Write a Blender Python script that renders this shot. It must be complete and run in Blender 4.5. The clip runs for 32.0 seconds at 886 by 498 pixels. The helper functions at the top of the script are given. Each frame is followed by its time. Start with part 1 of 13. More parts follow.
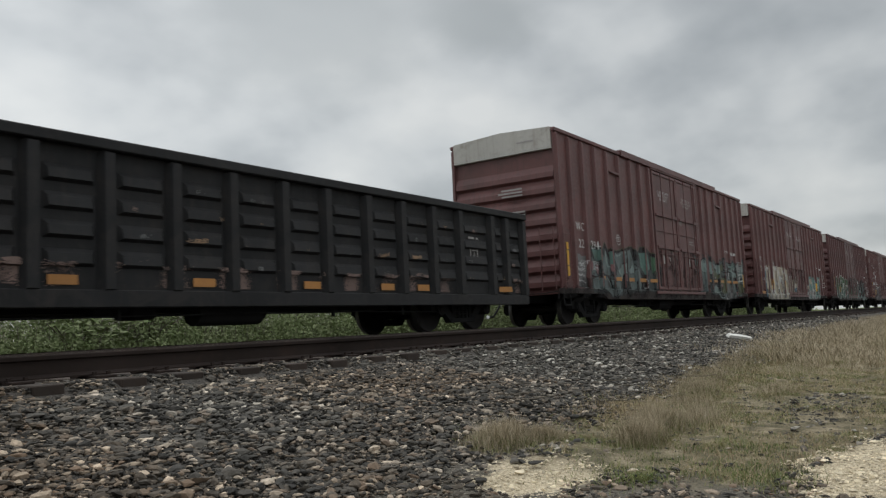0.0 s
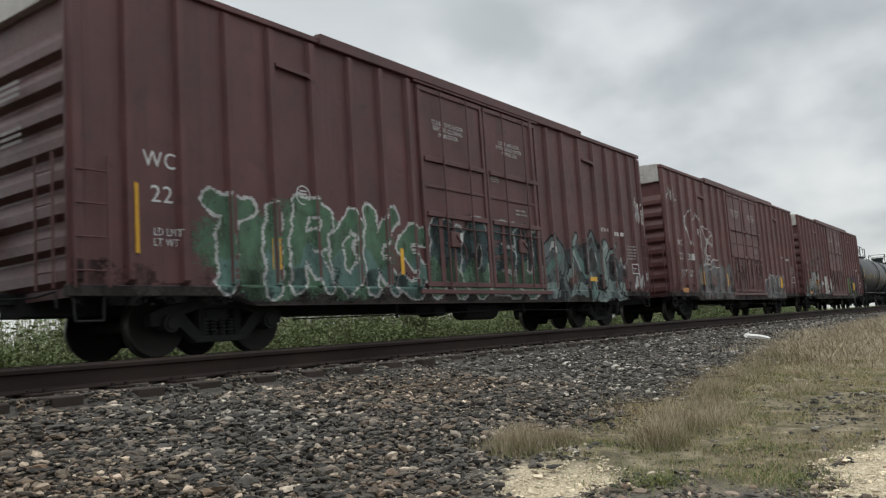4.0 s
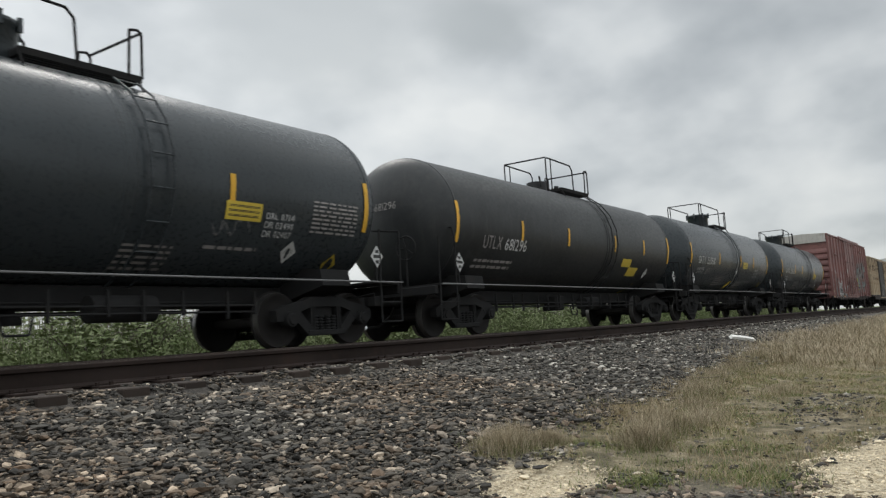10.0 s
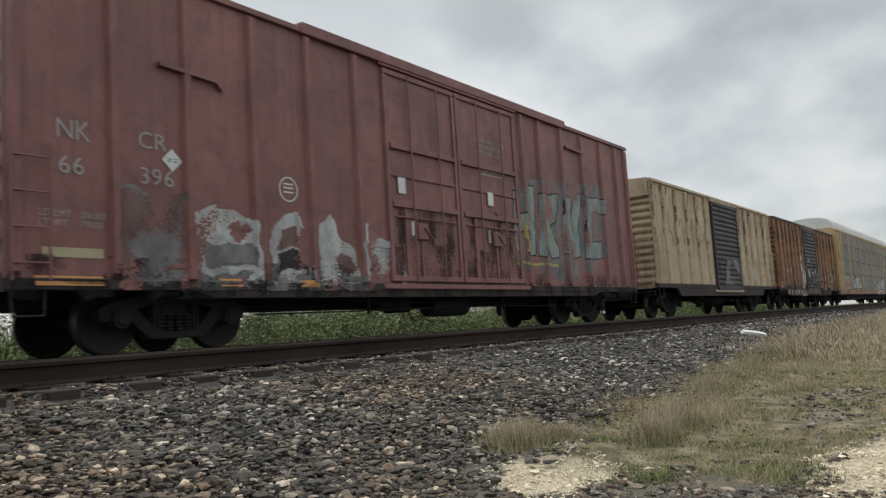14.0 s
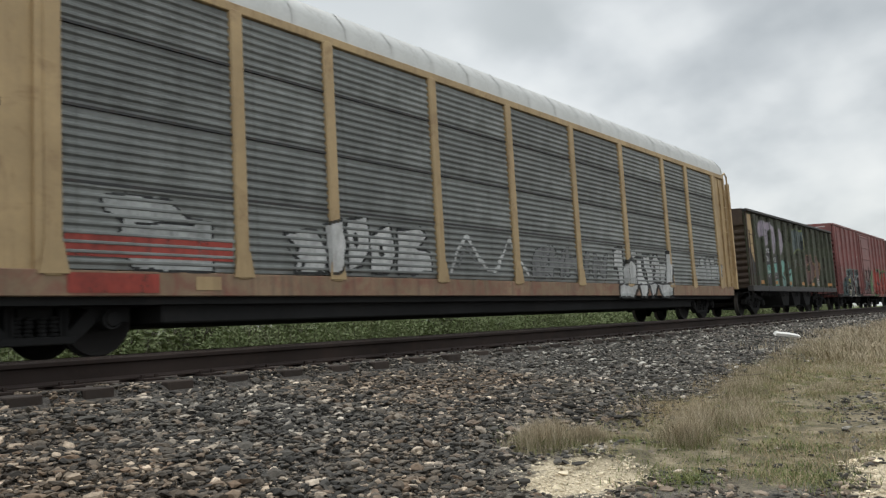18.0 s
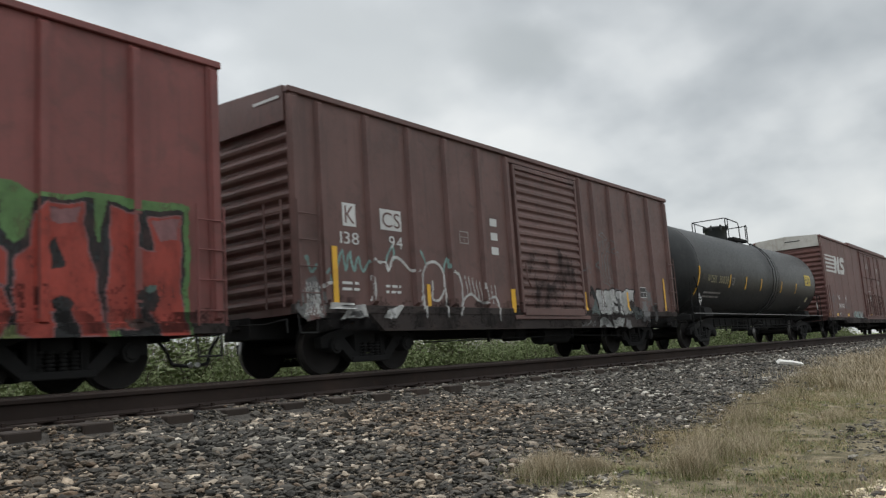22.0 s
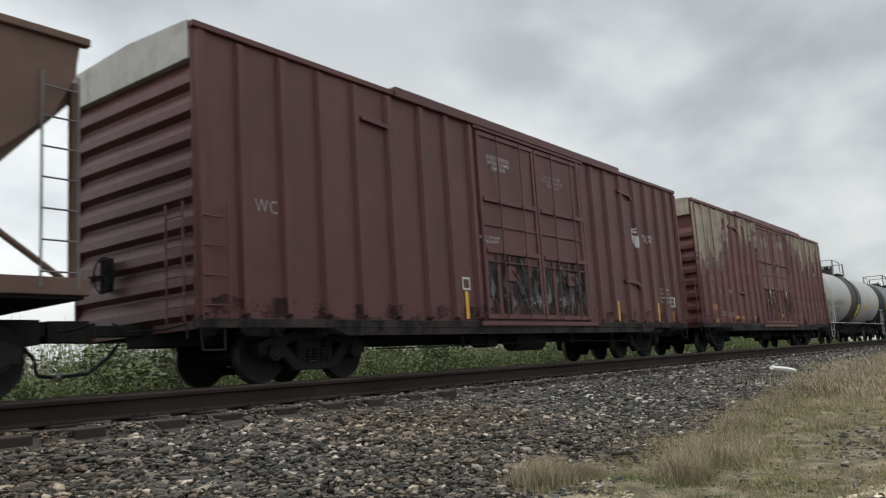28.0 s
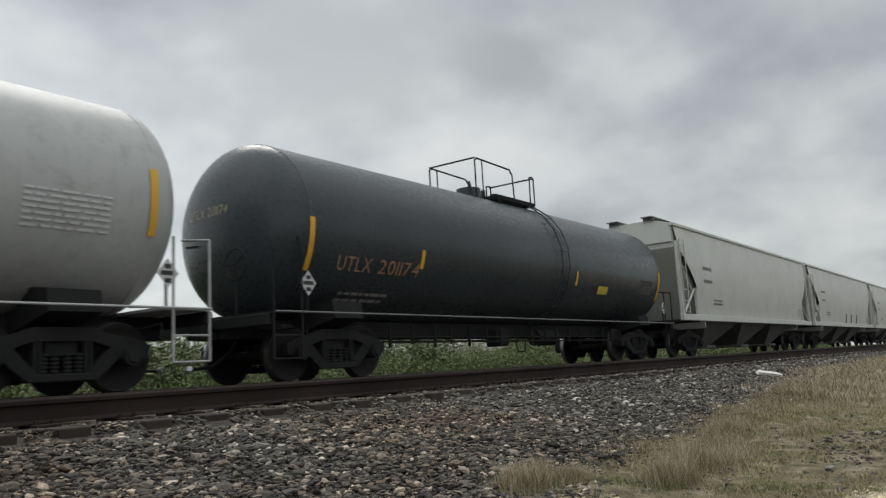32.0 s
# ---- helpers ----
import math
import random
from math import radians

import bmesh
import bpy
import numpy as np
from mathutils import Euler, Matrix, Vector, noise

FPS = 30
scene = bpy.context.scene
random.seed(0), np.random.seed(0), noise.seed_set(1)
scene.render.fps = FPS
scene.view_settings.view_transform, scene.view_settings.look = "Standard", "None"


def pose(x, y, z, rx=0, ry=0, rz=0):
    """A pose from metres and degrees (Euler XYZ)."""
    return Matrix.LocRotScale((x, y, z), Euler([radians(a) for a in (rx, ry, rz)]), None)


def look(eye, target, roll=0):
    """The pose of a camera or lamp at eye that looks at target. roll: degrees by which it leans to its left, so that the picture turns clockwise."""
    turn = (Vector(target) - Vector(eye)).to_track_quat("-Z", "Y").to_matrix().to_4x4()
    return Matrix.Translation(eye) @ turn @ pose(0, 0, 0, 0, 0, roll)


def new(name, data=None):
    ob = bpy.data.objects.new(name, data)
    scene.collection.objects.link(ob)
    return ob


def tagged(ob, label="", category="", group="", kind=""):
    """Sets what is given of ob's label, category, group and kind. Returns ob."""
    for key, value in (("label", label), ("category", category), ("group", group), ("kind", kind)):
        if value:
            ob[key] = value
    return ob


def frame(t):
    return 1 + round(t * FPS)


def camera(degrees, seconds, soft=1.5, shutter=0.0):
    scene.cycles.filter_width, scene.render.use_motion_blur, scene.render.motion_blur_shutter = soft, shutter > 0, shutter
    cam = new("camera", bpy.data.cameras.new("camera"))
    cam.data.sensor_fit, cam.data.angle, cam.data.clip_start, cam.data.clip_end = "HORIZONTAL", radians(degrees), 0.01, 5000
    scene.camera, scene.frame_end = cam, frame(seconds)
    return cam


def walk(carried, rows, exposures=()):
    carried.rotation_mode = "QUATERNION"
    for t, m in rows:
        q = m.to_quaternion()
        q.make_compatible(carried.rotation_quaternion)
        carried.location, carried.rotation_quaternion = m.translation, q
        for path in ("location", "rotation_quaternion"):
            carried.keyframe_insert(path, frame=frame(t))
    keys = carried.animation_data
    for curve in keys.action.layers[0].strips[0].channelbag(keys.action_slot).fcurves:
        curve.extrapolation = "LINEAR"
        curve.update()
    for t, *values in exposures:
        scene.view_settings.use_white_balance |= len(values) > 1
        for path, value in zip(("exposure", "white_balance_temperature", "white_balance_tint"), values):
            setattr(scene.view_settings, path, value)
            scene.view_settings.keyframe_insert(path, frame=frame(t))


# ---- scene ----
# World: x runs along the track (the train comes from +x), y across it, z = 0 on top of the rails. Metres.
SPEED = 13.534          # train speed, metres per second
SHIFT = 0.3             # train's place at the start
TRACK_Y = 10.62         # centre line of the track
EYE = (0.0, 0.0, 0.075)
cam = camera(58.0, 32.0, soft=1.3, shutter=0.1)
EXPOSURES = [(t, e, 6500, 10) for t, e in ((0.0, 0.08), (1.0, 0.38), (8.0, 0.40), (10.0, 0.31), (12.5, 0.31), (14.0, 0.38), (17.0, 0.36), (18.0, 0.52), (19.0, 0.44), (20.0, 0.18), (21.0, 0.28), (22.0, 0.38), (26.0, 0.36), (29.5, 0.38), (31.0, 0.18), (32.0, 0.14))]
# seconds, then the turn in degrees
walk(cam, [(t, pose(*EYE, a, b, c)) for t, a, b, c in [
    (0, 95.62, 2.74, -55.23),
    (0.5, 95.62, 2.84, -55.15),
    (1, 95.79, 3.14, -55.09),
    (1.5, 95.99, 3.22, -55.17),
    (2, 96.07, 3.12, -55.26),
    (2.5, 96.04, 3.18, -55.35),
    (4.5, 95.86, 3.78, -53.54),
    (5, 95.57, 3.60, -53.12),
    (5.5, 95.51, 3.22, -53.13),
    (6, 95.53, 3.14, -53.65),
    (6.5, 95.75, 3.51, -54.39),
    (7, 96.13, 3.95, -54.82),
    (7.5, 96.26, 3.99, -54.91),
    (8, 96.23, 3.89, -54.91),
    (8.5, 96.16, 3.88, -55.02),
    (9, 96.09, 3.89, -55.26),
    (9.5, 96.02, 3.67, -55.23),
    (10, 96.02, 3.55, -55.06),
    (10.5, 96.05, 3.51, -54.94),
    (11, 96.07, 3.47, -54.91),
    (11.5, 96.11, 3.37, -54.82),
    (12, 96.20, 3.50, -54.55),
    (12.5, 96.23, 3.51, -54.39),
    (13, 96.14, 3.55, -54.38),
    (13.5, 95.89, 3.56, -54.38),
    (14, 95.69, 3.49, -54.33),
    (14.5, 95.57, 3.60, -54.22),
    (16.5, 96.16, 3.19, -52.04),
    (17, 95.93, 2.82, -52.09),
    (17.5, 95.81, 3.05, -52.25),
    (18, 95.84, 3.28, -52.30),
    (18.5, 95.97, 3.07, -52.70),
    (19, 96.72, 3.04, -53.30),
    (19.5, 97.29, 3.41, -52.92),
    (20, 97.22, 3.48, -51.88),
    (20.5, 97.45, 3.56, -51.02),
    (21, 97.75, 3.60, -51.20),
    (21.5, 97.86, 3.72, -51.89),
    (22, 98.04, 3.80, -52.20),
    (22.5, 98.24, 3.67, -52.10),
    (23, 98.48, 3.73, -51.83),
    (23.5, 98.69, 3.80, -51.35),
    (24, 98.70, 3.76, -51.16),
    (24.5, 98.65, 3.80, -51.06),
    (25, 98.90, 3.64, -51.21),
    (25.5, 98.93, 3.21, -51.63),
    (26, 98.75, 3.19, -51.86),
    (26.5, 98.62, 3.48, -52.15),
    (28.5, 98.36, 3.48, -52.87),
    (29, 98.54, 2.91, -53.50),
    (29.5, 98.63, 2.74, -53.82),
    (30, 98.70, 2.71, -53.55),
    (30.5, 98.67, 2.75, -53.43),
    (31, 98.64, 3.01, -53.48),
    (31.5, 98.59, 3.22, -53.50),
    (32, 98.48, 3.20, -53.50),
]], EXPOSURES)


# ---------------- sky and sun ----------------
def node(nt, kind, **sets):
    n = nt.nodes.new(kind)
    for k, v in sets.items():
        if k.startswith("i_"):
            n.inputs[k[2:].replace("_", " ")].default_value = v
    return n


def link(nt, a, ao, b, bi):
    nt.links.new(a.outputs[ao], b.inputs[bi])


def ramp(nt, stops):
    n = nt.nodes.new("ShaderNodeValToRGB")
    e = n.color_ramp.elements
    e[0].position, e[0].color = stops[0][0], (*stops[0][1], 1)
    e[1].position, e[1].color = stops[-1][0], (*stops[-1][1], 1)
    for p, c in stops[1:-1]:
        x = e.new(p)
        x.color = (*c, 1)
    return n


def math_node(nt, op, a=None, b=None):
    n = nt.nodes.new("ShaderNodeMath")
    n.operation = op
    for i, v in ((0, a), (1, b)):
        if isinstance(v, (int, float)):
            n.inputs[i].default_value = v
        elif v is not None:
            nt.links.new(v, n.inputs[i])
    return n


def mix_rgb(nt, fac, a, b, blend="MIX"):
    n = nt.nodes.new("ShaderNodeMix")
    n.data_type, n.blend_type = "RGBA", blend
    for i, v in ((0, fac), (6, a), (7, b)):
        if isinstance(v, (int, float)):
            n.inputs[i].default_value = v
        elif isinstance(v, tuple):
            n.inputs[i].default_value = (*v, 1)
        else:
            nt.links.new(v, n.inputs[i])
    return n.outputs[2]


def sky():
    world = bpy.data.worlds.new("overcast_sky")
    scene.world = world
    world.use_nodes = True
    nt = world.node_tree
    nt.nodes.clear()
    tc = nt.nodes.new("ShaderNodeTexCoord")
    sep = nt.nodes.new("ShaderNodeSeparateXYZ")
    link(nt, tc, "Generated", sep, 0)
    up = math_node(nt, "MAXIMUM", sep.outputs[2], 0.0)
    den = math_node(nt, "ADD", up.outputs[0], 0.42)
    cx = math_node(nt, "DIVIDE", sep.outputs[0], den.outputs[0])
    cy = math_node(nt, "DIVIDE", sep.outputs[1], den.outputs[0])
    flat = nt.nodes.new("ShaderNodeCombineXYZ")
    nt.links.new(cx.outputs[0], flat.inputs[0])
    nt.links.new(cy.outputs[0], flat.inputs[1])
    big = node(nt, "ShaderNodeTexNoise", i_Scale=1.9, i_Detail=4.0, i_Roughness=0.45, i_Distortion=0.25)
    link(nt, flat, 0, big, "Vector")
    small = node(nt, "ShaderNodeTexNoise", i_Scale=6.0, i_Detail=4.0, i_Roughness=0.45)
    link(nt, flat, 0, small, "Vector")
    s1 = math_node(nt, "MULTIPLY", small.outputs[0], 0.40)
    total = math_node(nt, "ADD", big.outputs[0], s1.outputs[0])
    shade = ramp(nt, [(0.50, (0.34, 0.365, 0.375)), (0.64, (0.455, 0.48, 0.487)), (0.74, (0.56, 0.583, 0.584)), (0.89, (0.67, 0.685, 0.672))])
    nt.links.new(total.outputs[0], shade.inputs[0])
    # one darker cloud of its own, ragged by noise
    col = shade.outputs[0]
    for way, size, dark in CLOUDS:
        v = Vector(way).normalized()
        off = nt.nodes.new("ShaderNodeVectorMath")
        off.operation = "SUBTRACT"
        nt.links.new(tc.outputs["Generated"], off.inputs[0])
        off.inputs[1].default_value = v
        flatter = nt.nodes.new("ShaderNodeVectorMath")
        flatter.operation = "MULTIPLY"
        nt.links.new(off.outputs[0], flatter.inputs[0])
        flatter.inputs[1].default_value = (1.0, 1.0, 1.9)
        dot = nt.nodes.new("ShaderNodeVectorMath")
        dot.operation = "LENGTH"
        nt.links.new(flatter.outputs[0], dot.inputs[0])
        rag = math_node(nt, "MULTIPLY", math_node(nt, "SUBTRACT", small.outputs[0], 0.5).outputs[0], size * 0.7)
        dd = math_node(nt, "ADD", dot.outputs["Value"], rag.outputs[0])
        mr = nt.nodes.new("ShaderNodeMapRange")
        mr.interpolation_type = "SMOOTHSTEP"
        nt.links.new(dd.outputs[0], mr.inputs[0])
        for i, x in ((1, size), (2, size * 0.3), (3, 0.0), (4, 0.8)):
            mr.inputs[i].default_value = x
        col = mix_rgb(nt, mr.outputs[0], col, dark)
    air = nt.nodes.new("ShaderNodeTexSky")
    air.sky_type, air.sun_disc = "NISHITA", False
    air.sun_elevation, air.sun_rotation = radians(52), radians(35)
    glow = nt.nodes.new("ShaderNodeMix")
    glow.data_type = "RGBA"
    glow.inputs[0].default_value = 0.08
    nt.links.new(col, glow.inputs[6])
    scaled = nt.nodes.new("ShaderNodeVectorMath")
    scaled.operation = "SCALE"
    scaled.inputs[3].default_value = 0.1
    nt.links.new(air.outputs[0], scaled.inputs[0])
    nt.links.new(scaled.outputs[0], glow.inputs[7])
    # an overcast sky is brightest overhead
    crown = nt.nodes.new("ShaderNodeMapRange")
    nt.links.new(sep.outputs[2], crown.inputs[0])
    # dims towards +x; unseen sky behind is brightened to lift the train's sides
    side = nt.nodes.new("ShaderNodeMapRange")
    nt.links.new(sep.outputs[0], side.inputs[0])
    for i, x in ((1, -0.3), (2, 0.97), (3, 1.40), (4, 0.91)):
        side.inputs[i].default_value = x
    lift = math_node(nt, "MULTIPLY", crown.outputs[0], side.outputs[0])
    for i, x in ((1, 0.42), (2, 0.95), (3, 1.0), (4, 1.9)):
        crown.inputs[i].default_value = x
    lit = nt.nodes.new("ShaderNodeVectorMath")
    lit.operation = "SCALE"
    nt.links.new(glow.outputs[2], lit.inputs[0])
    nt.links.new(lift.outputs[0], lit.inputs[3])
    bg = nt.nodes.new("ShaderNodeBackground")
    bg.inputs[1].default_value = 1.0
    out = nt.nodes.new("ShaderNodeOutputWorld")
    nt.links.new(lit.outputs[0], bg.inputs[0])
    link(nt, bg, 0, out, 0)


# directions of two heavier clouds, their radius and colour
CLOUDS = [((0.80, 0.475, 0.365), 0.095, (0.36, 0.385, 0.385)), ((0.68, 0.64, 0.36), 0.22, (0.44, 0.465, 0.465))]
sky()
sun = new("sun", bpy.data.lights.new("sun", "SUN"))
sun.data.energy, sun.data.angle, sun.data.color = 0.7, radians(25), (1.0, 0.97, 0.92)
sun.matrix_world = look((30, 42, 60), (0, 0, 0))


# ---------------- mesh builder ----------------
class MB:
    def __init__(self):
        self.v, self.f, self.m, self.s = [], [], [], []

    def add(self, verts, faces, mi=0, smooth=False):
        n = len(self.v)
        self.v.extend(verts)
        for f in faces:
            self.f.append([i + n for i in f])
            self.m.append(mi)
            self.s.append(smooth)
        return self

    def box(self, x0, x1, y0, y1, z0, z1, mi=0, c=0.0):
        if x1 < x0: x0, x1 = x1, x0
        if y1 < y0: y0, y1 = y1, y0
        if z1 < z0: z0, z1 = z1, z0
        if c <= 0:
            v = [(x0, y0, z0), (x1, y0, z0), (x1, y1, z0), (x0, y1, z0), (x0, y0, z1), (x1, y0, z1), (x1, y1, z1), (x0, y1, z1)]
            return self.add(v, [(0, 3, 2, 1), (4, 5, 6, 7), (0, 1, 5, 4), (1, 2, 6, 5), (2, 3, 7, 6), (3, 0, 4, 7)], mi)
        c = min(c, (x1 - x0) * .45, (y1 - y0) * .45, (z1 - z0) * .45)
        ring = lambda a, z: [(x0 + c + a, y0 + a, z), (x1 - c - a, y0 + a, z), (x1 - a, y0 + c + a, z), (x1 - a, y1 - c - a, z),
                             (x1 - c - a, y1 - a, z), (x0 + c + a, y1 - a, z), (x0 + a, y1 - c - a, z), (x0 + a, y0 + c + a, z)]
        h = c * 0.7
        v = ring(h, z0) + ring(0, z0 + h) + ring(0, z1 - h) + ring(h, z1)
        f = [tuple(range(7, -1, -1)), tuple(range(24, 32))]
        for k in range(3):
            for i in range(8):
                j = (i + 1) % 8
                f.append((k * 8 + i, k * 8 + j, k * 8 + 8 + j, k * 8 + 8 + i))
        return self.add(v, f, mi)

    def prism(self, poly, a0, a1, axis="y", mi=0, smooth=False):
        """A polygon swept along an axis: (x, z) along y, (y, z) along x, (x, y) along z."""
        put = {"y": lambda p, a: (p[0], a, p[1]), "x": lambda p, a: (a, p[0], p[1]), "z": lambda p, a: (p[0], p[1], a)}[axis]
        n = len(poly)
        v = [put(p, a0) for p in poly] + [put(p, a1) for p in poly]
        f = [(i, (i + 1) % n, n + (i + 1) % n, n + i) for i in range(n)]
        self.add(v, f, mi, smooth)
        return self.add(v, [tuple(range(n - 1, -1, -1)), tuple(range(n, 2 * n))], mi)

    def sheet(self, prof, a0, a1, axis="x", mi=0, smooth=False):
        """An open line of points swept along an axis."""
        put = {"y": lambda p, a: (p[0], a, p[1]), "x": lambda p, a: (a, p[0], p[1]), "z": lambda p, a: (p[0], p[1], a)}[axis]
        n = len(prof)
        v = [put(p, a0) for p in prof] + [put(p, a1) for p in prof]
        return self.add(v, [(i, i + 1, n + i + 1, n + i) for i in range(n - 1)], mi, smooth)

    def cyl(self, p0, p1, r0, r1=None, n=10, mi=0, caps=True, smooth=True):
        r1 = r0 if r1 is None else r1
        p0, p1 = Vector(p0), Vector(p1)
        ax = (p1 - p0).normalized()
        u = ax.cross((0, 0, 1) if abs(ax.z) < 0.9 else (1, 0, 0)).normalized()
        w = ax.cross(u)
        v = []
        for p, r in ((p0, r0), (p1, r1)):
            for i in range(n):
                a = 2 * math.pi * i / n
                v.append(tuple(p + u * (r * math.cos(a)) + w * (r * math.sin(a))))
        self.add(v, [(i, (i + 1) % n, n + (i + 1) % n, n + i) for i in range(n)], mi, smooth)
        if caps:
            self.add(v, [tuple(range(n - 1, -1, -1)), tuple(range(n, 2 * n))], mi)
        return self

    def tube(self, pts, r, n=6, mi=0, ends=True):
        for a, b in zip(pts, pts[1:]):
            self.cyl(a, b, r, r, n, mi, ends)
        return self

    def lathe(self, prof, centre, axis="y", n=28, mi=0, smooth=True):
        """prof: (radius, along) pairs."""
        v, k = [], len(prof)
        for i in range(n):
            a = 2 * math.pi * i / n
            for r, s in prof:
                q = (r * math.cos(a), s, r * math.sin(a)) if axis == "y" else (s, r * math.cos(a), r * math.sin(a)) if axis == "x" else (r * math.cos(a), r * math.sin(a), s)
                v.append((centre[0] + q[0], centre[1] + q[1], centre[2] + q[2]))
        f = []
        for i in range(n):
            j = (i + 1) % n
            for a in range(k - 1):
                f.append((i * k + a, j * k + a, j * k + a + 1, i * k + a + 1))
        return self.add(v, f, mi, smooth)

    def data(self, name, mats):
        me = bpy.data.meshes.new(name)
        me.from_pydata(self.v, [], self.f)
        for m in mats if isinstance(mats, (list, tuple)) else [mats]:
            me.materials.append(m)
        me.polygons.foreach_set("material_index", self.m)
        me.polygons.foreach_set("use_smooth", self.s)
        me.update()
        return me


def part(name, mesh, mats, parent, label=""):
    """Links a builder or a mesh as one object under a thing or a part."""
    me = mesh if isinstance(mesh, bpy.types.Mesh) else mesh.data(name, mats)
    ob = new(name, me)
    ob.parent = parent
    if label:
        ob["label"] = label
    return ob


def thing(name, label, category, group="", kind="", mesh=None, mats=None):
    ob = new(name, mesh.data(name, mats) if mesh is not None else None)
    return tagged(ob, label, category, group, kind)


# ---------------- materials ----------------
def surface(name, color, rough=0.6, metal=0.0, vary=0.25, grain=6.0, dirt=None, dirt_amount=0.3, streak=0.0, streak_color=(0.09, 0.05, 0.03), bump=0.15, fine=60.0, spec=0.4, island=0.0, rand=0.0, thin=None, thick=0.97):
    """A weathered surface: broad and fine variation, dirt patches, streaks that run down, and fine relief."""
    m = bpy.data.materials.new(name)
    m.use_nodes = True
    nt = m.node_tree
    bs = nt.nodes["Principled BSDF"]
    bs.inputs["Specular IOR Level"].default_value = spec
    tc = nt.nodes.new("ShaderNodeTexCoord")
    n1 = node(nt, "ShaderNodeTexNoise", i_Scale=grain * 0.12, i_Detail=6.0, i_Roughness=0.6)
    n2 = node(nt, "ShaderNodeTexNoise", i_Scale=fine * 0.25, i_Detail=4.0, i_Roughness=0.65)
    for n in (n1, n2):
        link(nt, tc, "Object", n, "Vector")
    lo = tuple(c * (1 - vary) for c in color)
    hi = tuple(min(1, c * (1 + vary)) for c in color)
    r1 = ramp(nt, [(0.3, lo), (0.7, hi)])
    nt.links.new(n1.outputs[0], r1.inputs[0])
    r2 = ramp(nt, [(0.3, (1 - vary * 0.6,) * 3), (0.7, (1, 1, 1))])
    nt.links.new(n2.outputs[0], r2.inputs[0])
    col = mix_rgb(nt, 1.0, r1.outputs[0], r2.outputs[0], "MULTIPLY")
    if dirt:
        n3 = node(nt, "ShaderNodeTexNoise", i_Scale=grain * 0.35, i_Detail=8.0, i_Roughness=0.7, i_Distortion=0.6)
        link(nt, tc, "Object", n3, "Vector")
        r3 = ramp(nt, [(0.62 - dirt_amount * 0.35, (0, 0, 0)), (0.78 - dirt_amount * 0.2, (1, 1, 1))])
        nt.links.new(n3.outputs[0], r3.inputs[0])
        k = math_node(nt, "MULTIPLY", r3.outputs[0], 0.75)
        col = mix_rgb(nt, k.outputs[0], col, dirt)
    if streak:
        mp = nt.nodes.new("ShaderNodeMapping")
        mp.inputs["Scale"].default_value = (5.0, 5.0, 0.22)
        link(nt, tc, "Object", mp, "Vector")
        n4 = node(nt, "ShaderNodeTexNoise", i_Scale=1.6, i_Detail=7.0, i_Roughness=0.65)
        link(nt, mp, 0, n4, "Vector")
        r4 = ramp(nt, [(0.52, (0, 0, 0)), (0.72, (1, 1, 1))])
        nt.links.new(n4.outputs[0], r4.inputs[0])
        k = math_node(nt, "MULTIPLY", r4.outputs[0], streak)
        col = mix_rgb(nt, k.outputs[0], col, streak_color)
    if island or rand:
        if island:
            g = nt.nodes.new("ShaderNodeNewGeometry")
            o = g.outputs["Random Per Island"]
        else:
            o = nt.nodes.new("ShaderNodeObjectInfo").outputs["Random"]
        amount = island or rand
        r5 = ramp(nt, [(0.0, (1 - amount,) * 3), (1.0, (1 + amount,) * 3)])
        nt.links.new(o, r5.inputs[0])
        col = mix_rgb(nt, 1.0, col, r5.outputs[0], "MULTIPLY")
    nt.links.new(col, bs.inputs["Base Color"])
    rr = nt.nodes.new("ShaderNodeMapRange")
    nt.links.new(n2.outputs[0], rr.inputs[0])
    for i, x in ((1, 0.3), (2, 0.7), (3, max(0.05, rough - 0.1)), (4, min(1, rough + 0.12))):
        rr.inputs[i].default_value = x
    nt.links.new(rr.outputs[0], bs.inputs["Roughness"])
    bs.inputs["Metallic"].default_value = metal
    if thin is not None:
        mp = nt.nodes.new("ShaderNodeMapping")
        mp.inputs["Scale"].default_value = (3.2, 3.2, 1.5)
        link(nt, tc, "Object", mp, "Vector")
        n6 = node(nt, "ShaderNodeTexNoise", i_Scale=1.4, i_Detail=9.0, i_Roughness=0.68)
        link(nt, mp, 0, n6, "Vector")
        cover = nt.nodes.new("ShaderNodeMapRange")
        nt.links.new(n6.outputs[0], cover.inputs[0])
        for i, x in ((1, 0.36), (2, 0.58), (3, thin), (4, thick)):
            cover.inputs[i].default_value = x
        nt.links.new(cover.outputs[0], bs.inputs["Alpha"])
    if bump:
        b = nt.nodes.new("ShaderNodeBump")
        b.inputs["Strength"].default_value = bump
        b.inputs["Distance"].default_value = 0.01
        nt.links.new(n2.outputs[0], b.inputs["Height"])
        nt.links.new(b.outputs[0], bs.inputs["Normal"])
    return m


